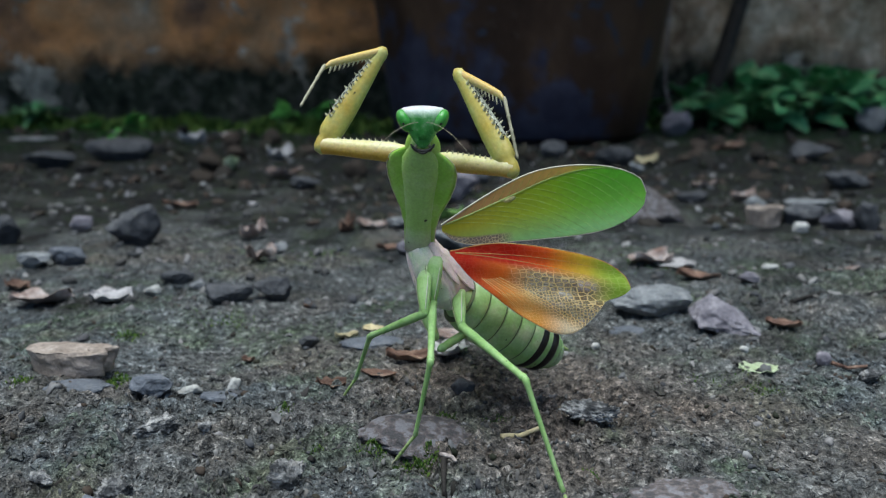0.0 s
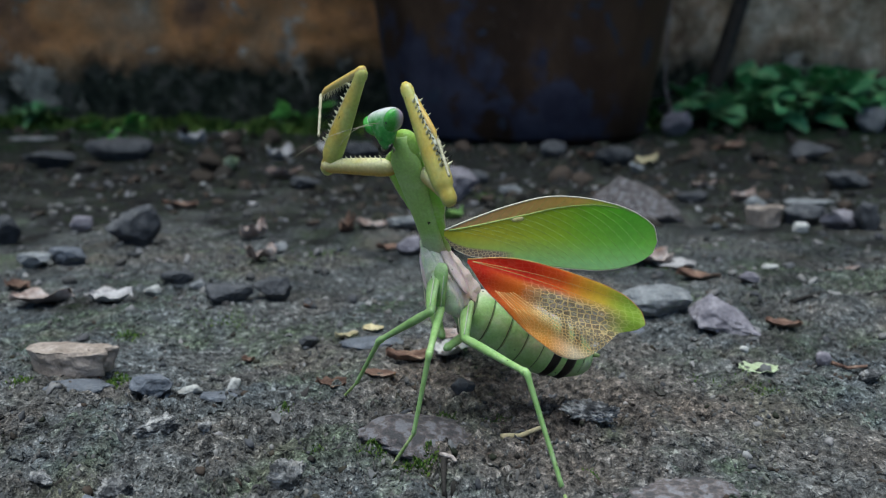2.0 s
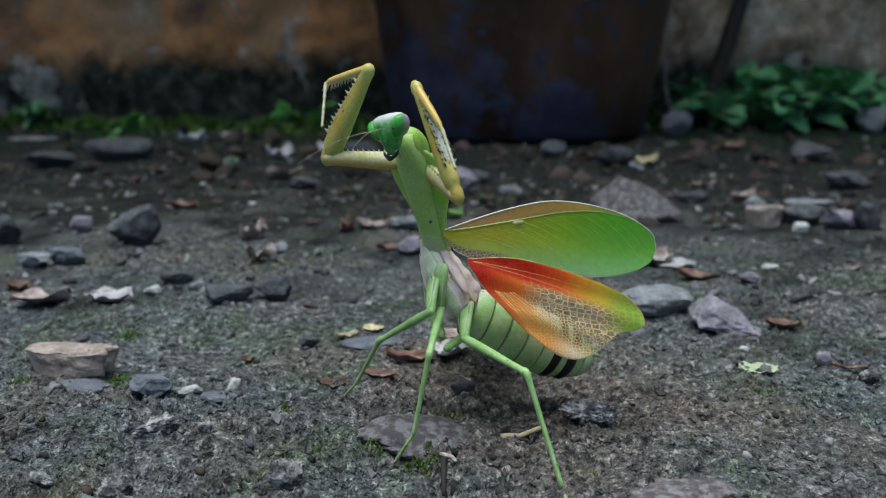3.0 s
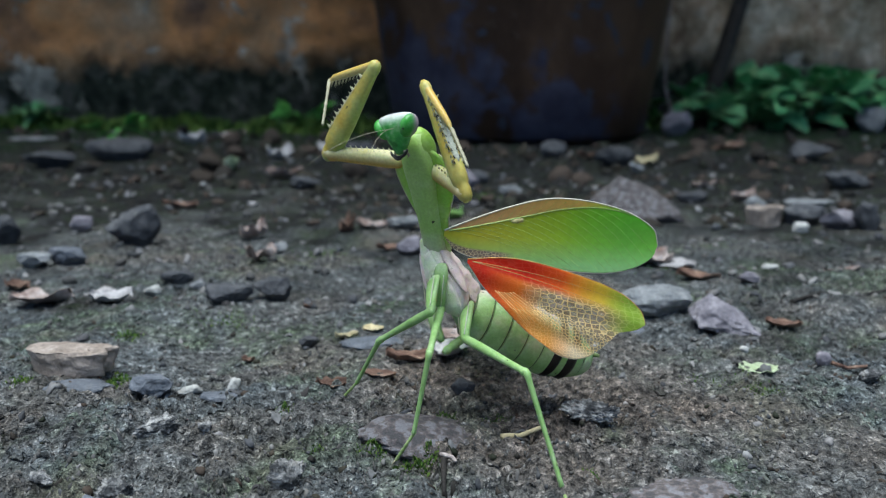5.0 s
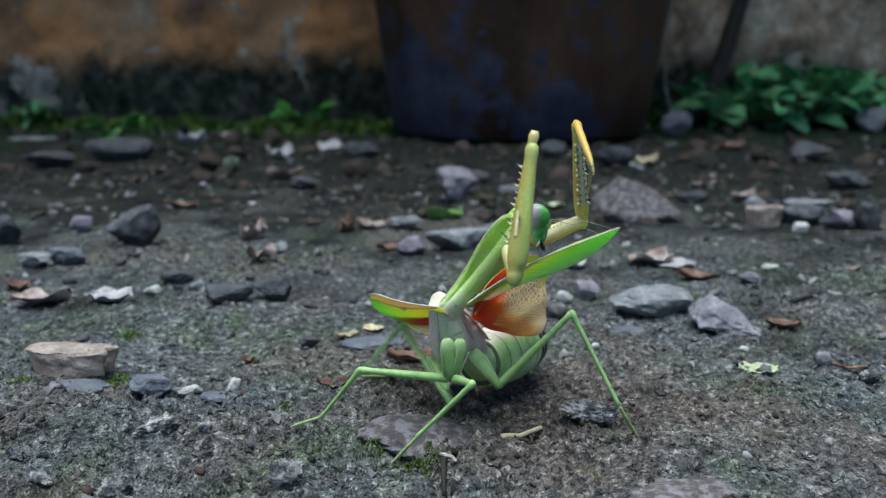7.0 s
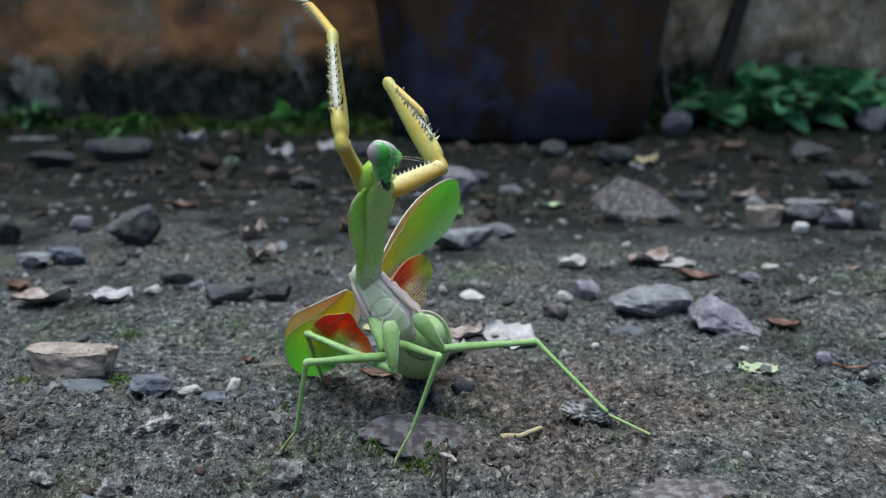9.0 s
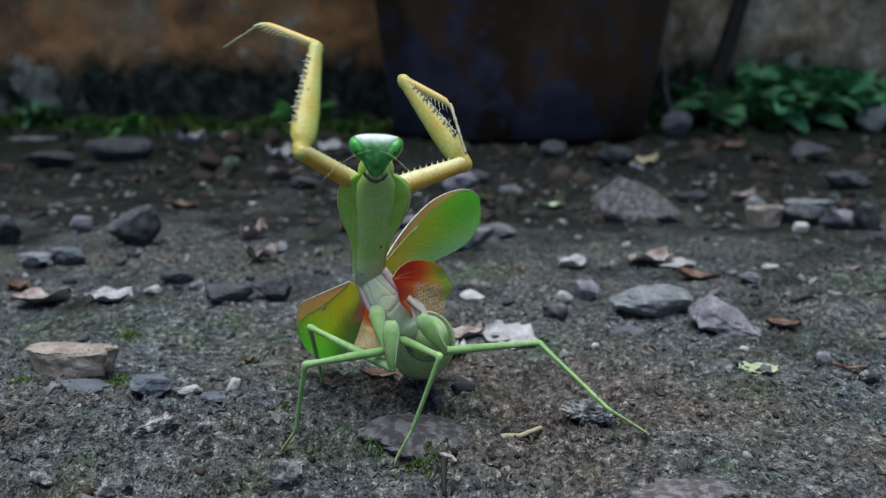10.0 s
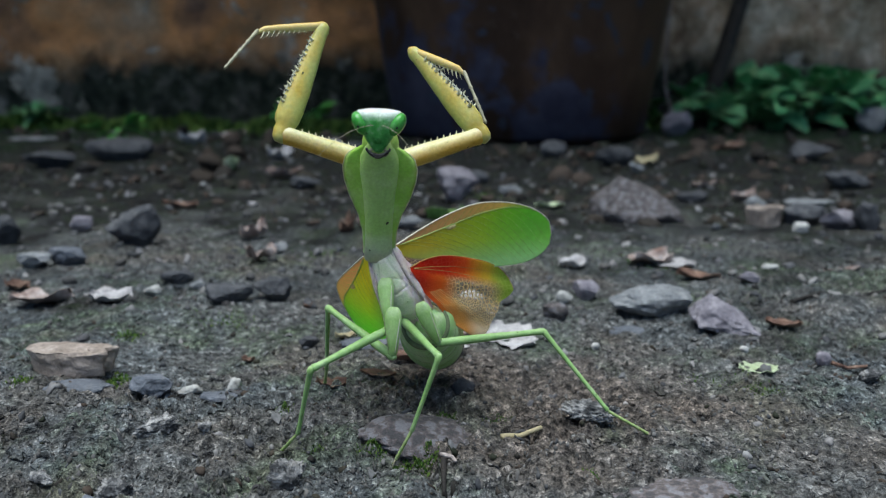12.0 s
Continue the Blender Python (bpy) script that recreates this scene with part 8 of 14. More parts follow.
    walk(arm_l[3], [
        (0, along(-23.57, 173.66, 75.83, -27.2, 164.56, 68.19, 0.31, -0.68, 0.66)), (0.4, along(-24.19, 174.68, 74.71, -27.17, 165.19, 67.27, 0.28, -0.65, 0.71)),
        (0.5, along(-26.04, 177.52, 71.29, -27.1, 167.19, 64.46, 0.13, -0.56, 0.82)), (0.6, along(-25.13, 177.08, 69.25, -25.06, 167.61, 61.23, -0.01, -0.65, 0.76)),
        (1, along(-25.3, 178.35, 69.65, -25.49, 169.05, 61.43, 0.02, -0.66, 0.75)), (1.5, along(-25.37, 178.87, 69.63, -24.71, 169.2, 61.86, -0.07, -0.63, 0.78)),
        (2.5, along(-24.84, 179.43, 70.65, -24.19, 169.72, 62.93, -0.06, -0.62, 0.78)), (3, along(-24.11, 177.91, 72.19, -23.8, 168.67, 63.9, -0.03, -0.67, 0.74)),
        (3.2, along(-24.11, 177.92, 72.19, -23.8, 168.67, 63.9, -0.03, -0.67, 0.74)), (4, along(-23.62, 177.3, 72.55, -23.67, 168.14, 64.16, 0, -0.68, 0.74)),
        (4.8, along(-23.11, 176.67, 72.9, -23.52, 167.61, 64.42, 0.04, -0.68, 0.73)), (5, along(-23.12, 176.73, 72.9, -23.53, 167.68, 64.41, 0.04, -0.68, 0.73)),
        (5.2, along(-23.13, 176.79, 72.9, -23.54, 167.74, 64.41, 0.04, -0.68, 0.73)), (5.3, along(-21.77, 175.62, 72.21, -24.12, 166.54, 64.07, 0.2, -0.68, 0.7)),
        (5.4, along(-19.27, 174.18, 69.37, -23.5, 165.3, 61.78, 0.35, -0.7, 0.62)), (5.5, along(-20.94, 176.58, 67.32, -24.34, 168.25, 58.74, 0.25, -0.74, 0.62)),
        (5.6, along(-23.7, 167.05, 68.37, -26.07, 158.17, 60.01, 0.19, -0.7, 0.69)), (5.7, along(-18.6, 159.19, 68.27, -19.91, 149.83, 60.22, 0.12, -0.66, 0.74)),
        (5.85, along(-18.47, 158.47, 68.47, -19.54, 149.51, 59.95, 0.09, -0.69, 0.72)), (6, along(-18.32, 157.78, 68.66, -19.15, 149.24, 59.69, 0.06, -0.73, 0.69)),
        (6.5, along(-18.31, 158.56, 68.31, -18.66, 150.03, 59.3, 0.03, -0.73, 0.69)), (6.6, along(-17.63, 165.76, 61.17, -17.71, 156.09, 53.37, 0.01, -0.63, 0.78)),
        (6.7, along(-11.57, 174.7, 63.17, -11.38, 164.05, 56.74, -0.03, -0.52, 0.86)), (6.8, along(-5.65, 170.73, 60.71, -5.19, 158.96, 56.77, -0.11, -0.32, 0.94)),
        (6.9, along(0.33, 166.76, 57.79, 0.41, 154.73, 54.71, -0.03, -0.25, 0.97)), (7, along(13.68, 151.26, 50.96, 12.17, 139.34, 47.92, 0.43, -0.27, 0.86)),
        (7.1, along(5.05, 156.61, 56.65, 4.5, 144.61, 53.54, 0.17, -0.25, 0.95)), (7.2, along(-3.32, 161.63, 61.62, -2.89, 149.63, 58.45, -0.13, -0.26, 0.96)),
        (7.6, along(-7.3, 165.2, 64.8, -11.71, 154.22, 61.04, 0.67, -0.47, 0.57)), (8, along(-15.88, 170.89, 73.66, -27.52, 167.74, 70.7, 0.25, -0.97, 0.06)),
        (8.4, along(-23.46, 172.98, 83.55, -33.71, 179.98, 83.58, -0.56, -0.83, 0)), (8.8, along(-26.38, 172.75, 87.82, -33.18, 183.02, 89.36, -0.81, -0.56, 0.18)),
        (9.15, along(-26.34, 172.46, 87.8, -33.13, 182.74, 89.34, -0.81, -0.56, 0.18)), (9.5, along(-26.29, 172.17, 87.78, -33.08, 182.46, 89.32, -0.81, -0.56, 0.18)),
        (9.6, along(-27.63, 173.28, 87.14, -35.21, 183.09, 87.7, -0.79, -0.61, 0.06)), (9.7, along(-28.83, 174.33, 86.27, -37.12, 183.56, 85.85, -0.74, -0.67, -0.04)),
        (9.8, along(-30.61, 174.14, 84.9, -39.96, 182.06, 82.87, -0.62, -0.77, -0.14)), (10, along(-35.47, 173.07, 83.89, -44.93, 179.58, 79.19, -0.47, -0.85, -0.23)),
        (10.1, along(-38.86, 172.89, 83.81, -48.81, 170.77, 76.69, 0.14, -0.99, 0.1)), (10.2, along(-37.56, 173.24, 81.5, -42.8, 163.58, 75.69, 0.52, -0.63, 0.58)),
        (10.5, along(-38.5, 169.44, 80.13, -43.27, 160.41, 73.06, 0.41, -0.69, 0.6)), (11, along(-36.64, 166.15, 81.32, -41.23, 157.2, 74.03, 0.38, -0.69, 0.61)),
        (12, along(-34.93, 165.96, 82.35, -39.34, 156.72, 75.34, 0.4, -0.67, 0.63))])
    walk(arm_r[0], [
        (0, along(-0.61, 168.11, 57.32, 12.73, 157.64, 56.98, -0.05, -0.1, 0.99)), (0.4, along(-1.07, 169.14, 57.11, 11.57, 157.84, 56.48, -0.08, -0.14, 0.99)),
        (0.5, along(-2.47, 171.88, 56.52, 8.05, 158.66, 54.95, -0.15, -0.24, 0.96)), (0.6, along(-3.92, 169.29, 55.14, 3.72, 154.41, 52.19, -0.24, -0.31, 0.92)),
        (1, along(-5.34, 170.67, 56.21, 0.92, 155.46, 51.92, -0.24, -0.35, 0.9)), (1.5, along(-5.33, 170.51, 56.23, 0.92, 155.3, 51.95, -0.24, -0.35, 0.91)),
        (2.5, along(-5.34, 170.63, 56.21, 1.66, 155.73, 52, -0.19, -0.35, 0.92)), (3, along(-4.44, 171.2, 56.37, 2.61, 156.3, 52.22, -0.19, -0.34, 0.92)),
        (3.2, along(-4.44, 171.21, 56.37, 2.61, 156.31, 52.22, -0.19, -0.34, 0.92)), (4, along(-3.93, 171.17, 56.37, 3.34, 156.34, 52.42, -0.17, -0.33, 0.93)),
        (4.8, along(-3.42, 171.14, 56.37, 4.08, 156.36, 52.62, -0.16, -0.32, 0.93)), (5, along(-3.42, 171.21, 56.37, 4.08, 156.43, 52.61, -0.16, -0.32, 0.93)),
        (5.2, along(-3.42, 171.32, 56.35, 4.08, 156.55, 52.6, -0.16, -0.32, 0.93)), (5.3, along(-1.47, 169.73, 54.29, 10.81, 158.29, 51.59, -0.02, -0.25, 0.97)),
        (5.4, along(0.49, 168.13, 52.23, 16.05, 161.41, 50.91, 0.09, 0.01, 1)), (5.5, along(-1.04, 166.9, 51.84, 14.39, 159.93, 52.69, -0.08, -0.06, 1)),
        (5.6, along(-1.01, 167.2, 51.85, 15.94, 167.16, 52.57, -0.04, 0.25, 0.97)), (5.7, along(-0.98, 167.5, 51.86, 14.53, 174.4, 52.31, -0.22, 0.44, 0.87)),
        (5.85, along(-1.15, 167.89, 51.91, 14.33, 174.89, 52.3, -0.19, 0.37, 0.91)), (6, along(-1.32, 168.28, 51.97, 14.12, 175.37, 52.29, -0.16, 0.31, 0.94)),
        (6.5, along(-1.55, 168.62, 52.14, 13.93, 175.62, 52.6, -0.21, 0.4, 0.9)), (6.6, along(-0.77, 168.47, 51.65, 13.69, 177.42, 52.38, -0.12, 0.12, 0.98)),
        (6.7, along(0, 168.32, 51.16, 13.2, 179.09, 52.15, 0.02, -0.11, 0.99)), (6.8, along(0.94, 167.34, 50.63, 12.62, 179.68, 52.12, -0.04, -0.08, 1)),
        (6.9, along(5.88, 166.4, 45.94, 18.32, 177.53, 49.51, -0.06, -0.24, 0.97)), (7, along(18.97, 169.53, 40.93, 30.37, 182.27, 42.51, 0.2, -0.29, 0.93)),
        (7.1, along(10.48, 165.4, 43.9, 20.8, 178.77, 46.56, -0.07, -0.14, 0.99)), (7.2, along(1.99, 161.28, 46.87, 11.15, 175.13, 50.57, -0.33, -0.04, 0.94)),
        (7.6, along(0.07, 161.29, 47.72, 9.34, 175.1, 51.29, -0.36, 0, 0.93)), (8, along(-4.17, 161.32, 49.61, 5.36, 175.02, 52.88, -0.43, 0.09, 0.9)),
        (8.4, along(-8.41, 161.34, 51.49, 1.37, 174.93, 54.46, -0.5, 0.18, 0.85)), (8.8, along(-10.34, 161.35, 52.35, -0.44, 174.88, 55.18, -0.53, 0.22, 0.82)),
        (9.15, along(-10.32, 160.98, 52.4, -0.44, 174.53, 55.23, -0.53, 0.22, 0.82)), (9.5, along(-10.29, 160.6, 52.46, -0.44, 174.17, 55.27, -0.54, 0.22, 0.82)),
        (9.6, along(-10.09, 162.12, 52.23, 1.15, 174.59, 54.93, -0.48, 0.25, 0.84)), (9.7, along(-9.89, 163.64, 52, 2.62, 174.88, 54.57, -0.42, 0.28, 0.86)),
        (9.8, along(-9.45, 164.6, 51.85, 5.06, 173.16, 54.28, -0.32, 0.29, 0.9)), (10, along(-10.34, 164.86, 52.15, 4.34, 172.44, 56.21, -0.39, 0.27, 0.88)),
        (10.1, along(-9.76, 164.88, 53.09, 6.27, 168.96, 57.57, -0.32, 0.26, 0.91)), (10.2, along(-9.19, 164.9, 54.04, 7.41, 165.22, 58.72, -0.27, 0.2, 0.94)),
        (10.5, along(-9.81, 162.76, 56.97, 6.97, 168.26, 61.43, -0.31, 0.17, 0.94)), (11, along(-9.73, 164.93, 57.35, 6.83, 165.51, 63.29, -0.34, 0.12, 0.93)),
        (12, along(-8.73, 163.29, 57.58, 7.69, 167.06, 62.52, -0.33, 0.24, 0.91))])
    walk(arm_r[1], [
        (0, along(12.73, 157.64, 56.98, 2.87, 170.03, 74.42, 0.62, -0.43, 0.66)), (0.4, along(11.57, 157.84, 56.48, 1.85, 169.87, 74.26, 0.58, -0.49, 0.65)),
        (0.5, along(8.05, 158.66, 54.95, -1.21, 169.43, 73.77, 0.45, -0.66, 0.6)), (0.6, along(3.72, 154.41, 52.19, -5.63, 165.79, 70.57, 0.54, -0.56, 0.62)),
        (1, along(0.92, 155.46, 51.92, -7.44, 165.29, 71.65, 0.66, -0.52, 0.54)), (1.5, along(0.92, 155.3, 51.95, -7.44, 165.19, 71.65, 0.66, -0.52, 0.54)),
        (2.5, along(1.66, 155.73, 52, -6.13, 165.13, 72.17, 0.5, -0.7, 0.52)), (3, along(2.61, 156.3, 52.22, -5.3, 166.14, 72.14, 0.22, -0.84, 0.5)),
        (3.2, along(2.61, 156.31, 52.22, -5.3, 166.15, 72.14, 0.22, -0.84, 0.5)), (4, along(3.34, 156.34, 52.42, -4.44, 166.55, 72.19, 0.25, -0.82, 0.52)),
        (4.8, along(4.08, 156.36, 52.62, -3.59, 166.95, 72.23, 0.27, -0.8, 0.54)), (5, along(4.08, 156.43, 52.61, -3.59, 167, 72.23, 0.27, -0.8, 0.54)),
        (5.2, along(4.08, 156.55, 52.6, -3.59, 167.11, 72.22, 0.27, -0.8, 0.54)), (5.3, along(10.81, 158.29, 51.59, 1.1, 170.05, 69.53, 0.46, -0.61, 0.65)),
        (5.4, along(16.05, 161.41, 50.91, 4.45, 174.19, 66.89, 0.55, -0.41, 0.73)), (5.5, along(14.39, 159.93, 52.69, -0.01, 172.14, 66.77, 0.62, -0.16, 0.77)),
        (5.6, along(15.94, 167.16, 52.57, 1.21, 178.21, 67.17, 0.65, -0.12, 0.75)), (5.7, along(14.53, 174.4, 52.31, -0.5, 184.26, 67.41, 0.69, -0.07, 0.73)),
        (5.85, along(14.33, 174.89, 52.3, -1.26, 182.97, 67.88, 0.71, 0.01, 0.7)), (6, along(14.12, 175.37, 52.29, -1.92, 181.62, 68.25, 0.72, 0.09, 0.69)),
        (6.5, along(13.93, 175.62, 52.6, -2.07, 183.84, 67.67, 0.68, -0.01, 0.73)), (6.6, along(13.69, 177.42, 52.38, -2.66, 177.86, 69.19, 0.4, -0.82, 0.41)),
        (6.7, along(13.2, 179.09, 52.15, -1.61, 171.71, 68.74, 0.47, -0.88, 0.02)), (6.8, along(12.62, 179.68, 52.12, -1.32, 171.34, 69.02, 0.47, -0.88, -0.05)),
        (6.9, along(18.32, 177.53, 49.51, 7.28, 170.31, 68.88, 0.39, -0.91, -0.12)), (7, along(30.37, 182.27, 42.51, 27.08, 173.14, 64.11, 0.1, -0.92, -0.38)),
        (7.1, along(20.8, 178.77, 46.56, 15.13, 177.31, 69.41, 0.2, -0.98, -0.01)), (7.2, along(11.15, 175.13, 50.57, 3.78, 181.46, 71.98, 0.38, -0.84, 0.38)),
        (7.6, along(9.34, 175.1, 51.29, 1.25, 182.23, 72.18, 0.41, -0.8, 0.43)), (8, along(5.36, 175.02, 52.88, -4.24, 183.86, 72.42, 0.47, -0.69, 0.55)),
        (8.4, along(1.37, 174.93, 54.46, -9.61, 185.37, 72.41, 0.57, -0.51, 0.64)), (8.8, along(-0.44, 174.88, 55.18, -12.01, 186.01, 72.33, 0.63, -0.38, 0.67)),
        (9.15, along(-0.44, 174.53, 55.23, -11.99, 185.73, 72.34, 0.63, -0.38, 0.68)), (9.5, along(-0.44, 174.17, 55.27, -11.97, 185.46, 72.34, 0.63, -0.38, 0.68)),
        (9.6, along(1.15, 174.59, 54.93, -10.61, 185.29, 72.24, 0.64, -0.37, 0.67)), (9.7, along(2.62, 174.88, 54.57, -9.36, 184.98, 72.09, 0.65, -0.37, 0.66)),
        (9.8, along(5.06, 173.16, 54.28, -7.16, 182.79, 71.93, 0.67, -0.35, 0.66)), (10, along(4.34, 172.44, 56.21, -8.69, 182.53, 72.99, 0.71, -0.21, 0.68)),
        (10.1, along(6.27, 168.96, 57.57, -7.23, 179.36, 73.79, 0.74, -0.09, 0.67)), (10.2, along(7.41, 165.22, 58.72, -6.52, 175.92, 74.36, 0.76, 0.05, 0.64)),
        (10.5, along(6.97, 168.26, 61.43, -8.65, 175.9, 78.04, 0.71, -0.06, 0.7)), (11, along(6.83, 165.51, 63.29, -7.91, 174.8, 79.12, 0.65, -0.21, 0.73)),
        (12, along(7.69, 167.06, 62.52, -6.31, 177.37, 78.61, 0.64, -0.27, 0.72))])
    walk(arm_r[2], [
        (0, along(2.87, 170.03, 74.42, 11.43, 161.45, 70.04, -0.35, 0.13, -0.93)), (0.4, along(1.85, 169.87, 74.26, 10.06, 161.1, 69.61, -0.32, 0.19, -0.93)),
        (0.5, along(-1.21, 169.43, 73.77, 6.01, 160.26, 68.32, -0.22, 0.37, -0.9)), (0.6, along(-5.63, 165.79, 70.57, 0.64, 158.4, 62.09, -0.47, 0.46, -0.75)),
        (1, along(-7.44, 165.29, 71.65, -1.35, 158.78, 62.36, -0.59, 0.43, -0.69)), (1.5, along(-7.44, 165.19, 71.65, -1.35, 158.66, 62.37, -0.59, 0.42, -0.69)),
        (2.5, along(-6.13, 165.13, 72.17, -0.4, 157.93, 63.17, -0.4, 0.57, -0.71)), (3, along(-5.3, 166.14, 72.14, -0.2, 157.03, 64.59, -0.08, 0.61, -0.79)),
        (3.2, along(-5.3, 166.15, 72.14, -0.2, 157.03, 64.59, -0.08, 0.61, -0.79)), (4, along(-4.44, 166.55, 72.19, 0.69, 157.52, 64.56, -0.11, 0.6, -0.79)),
        (4.8, along(-3.59, 166.95, 72.23, 1.57, 158.01, 64.52, -0.15, 0.59, -0.79)), (5, along(-3.59, 167, 72.23, 1.57, 158.06, 64.51, -0.15, 0.6, -0.79)),
        (5.2, along(-3.59, 167.11, 72.22, 1.57, 158.18, 64.5, -0.15, 0.6, -0.79)), (5.3, along(1.1, 170.05, 69.53, 8.28, 161.08, 63.67, -0.26, 0.37, -0.89)),
        (5.4, along(4.45, 174.19, 66.89, 13.34, 165.59, 63.17, -0.28, 0.12, -0.95)), (5.5, along(-0.01, 172.14, 66.77, 10.17, 165.19, 62.99, -0.37, -0.04, -0.93)),
        (5.6, along(1.21, 178.21, 67.17, 11.53, 171.98, 62.55, -0.43, -0.04, -0.9)), (5.7, along(-0.5, 184.26, 67.41, 9.9, 178.82, 61.96, -0.49, -0.06, -0.87)),
        (5.85, along(-1.26, 182.97, 67.88, 9.59, 178.76, 62.23, -0.49, -0.12, -0.86)), (6, along(-1.92, 181.62, 68.25, 9.28, 178.7, 62.45, -0.49, -0.17, -0.86)),
        (6.5, along(-2.07, 183.84, 67.67, 8.97, 179.48, 62.5, -0.45, -0.1, -0.89)), (6.6, along(-2.66, 177.86, 69.19, 7.72, 172.11, 64.09, 0.02, 0.69, -0.73)),
        (6.7, along(-1.61, 171.71, 68.74, 7.96, 164.65, 63.79, 0.25, 0.76, -0.59)), (6.8, along(-1.32, 171.34, 69.02, 7.69, 163.66, 63.95, 0.29, 0.74, -0.61)),
        (6.9, along(7.28, 170.31, 68.88, 14.75, 162.46, 61.91, 0.19, 0.75, -0.64)), (7, along(27.08, 173.14, 64.11, 28.62, 162.29, 57.16, 0.12, 0.55, -0.83)),
        (7.1, along(15.13, 177.31, 69.41, 18.99, 167.41, 61.99, 0.08, 0.62, -0.78)), (7.2, along(3.78, 181.46, 71.98, 9.79, 172.91, 64.38, -0.17, 0.59, -0.79)),
        (7.6, along(1.25, 182.23, 72.18, 7.65, 173.86, 64.69, -0.2, 0.57, -0.8)), (8, along(-4.24, 183.86, 72.42, 2.98, 175.92, 65.21, -0.28, 0.49, -0.82)),
        (8.4, along(-9.61, 185.37, 72.41, -1.6, 177.9, 65.52, -0.4, 0.35, -0.85)), (8.8, along(-12.01, 186.01, 72.33, -3.66, 178.77, 65.6, -0.47, 0.24, -0.85)),
        (9.15, along(-11.99, 185.73, 72.34, -3.66, 178.47, 65.62, -0.48, 0.24, -0.85)), (9.5, along(-11.97, 185.46, 72.34, -3.65, 178.16, 65.64, -0.48, 0.23, -0.85)),
        (9.6, along(-10.61, 185.29, 72.24, -2, 178.27, 65.64, -0.47, 0.22, -0.85)), (9.7, along(-9.36, 184.98, 72.09, -0.47, 178.23, 65.61, -0.46, 0.21, -0.86)),
        (9.8, along(-7.16, 182.79, 71.93, 2.1, 176.28, 65.73, -0.45, 0.19, -0.87)), (10, along(-8.69, 182.53, 72.99, 1.51, 176.38, 68.02, -0.43, 0.02, -0.9)),
        (10.1, along(-7.23, 179.36, 73.79, 3.21, 173.66, 68.77, -0.47, -0.09, -0.88)), (10.2, along(-6.52, 175.92, 74.36, 4.14, 170.68, 69.3, -0.5, -0.21, -0.84)),
        (10.5, along(-8.65, 175.9, 78.04, 3.13, 171.88, 74.2, -0.34, -0.09, -0.94)), (11, along(-7.91, 174.8, 79.12, 2.98, 169.06, 75.22, -0.33, 0.02, -0.94)),
        (12, along(-6.31, 177.37, 78.61, 4.11, 170.83, 74.66, -0.33, 0.05, -0.94))])
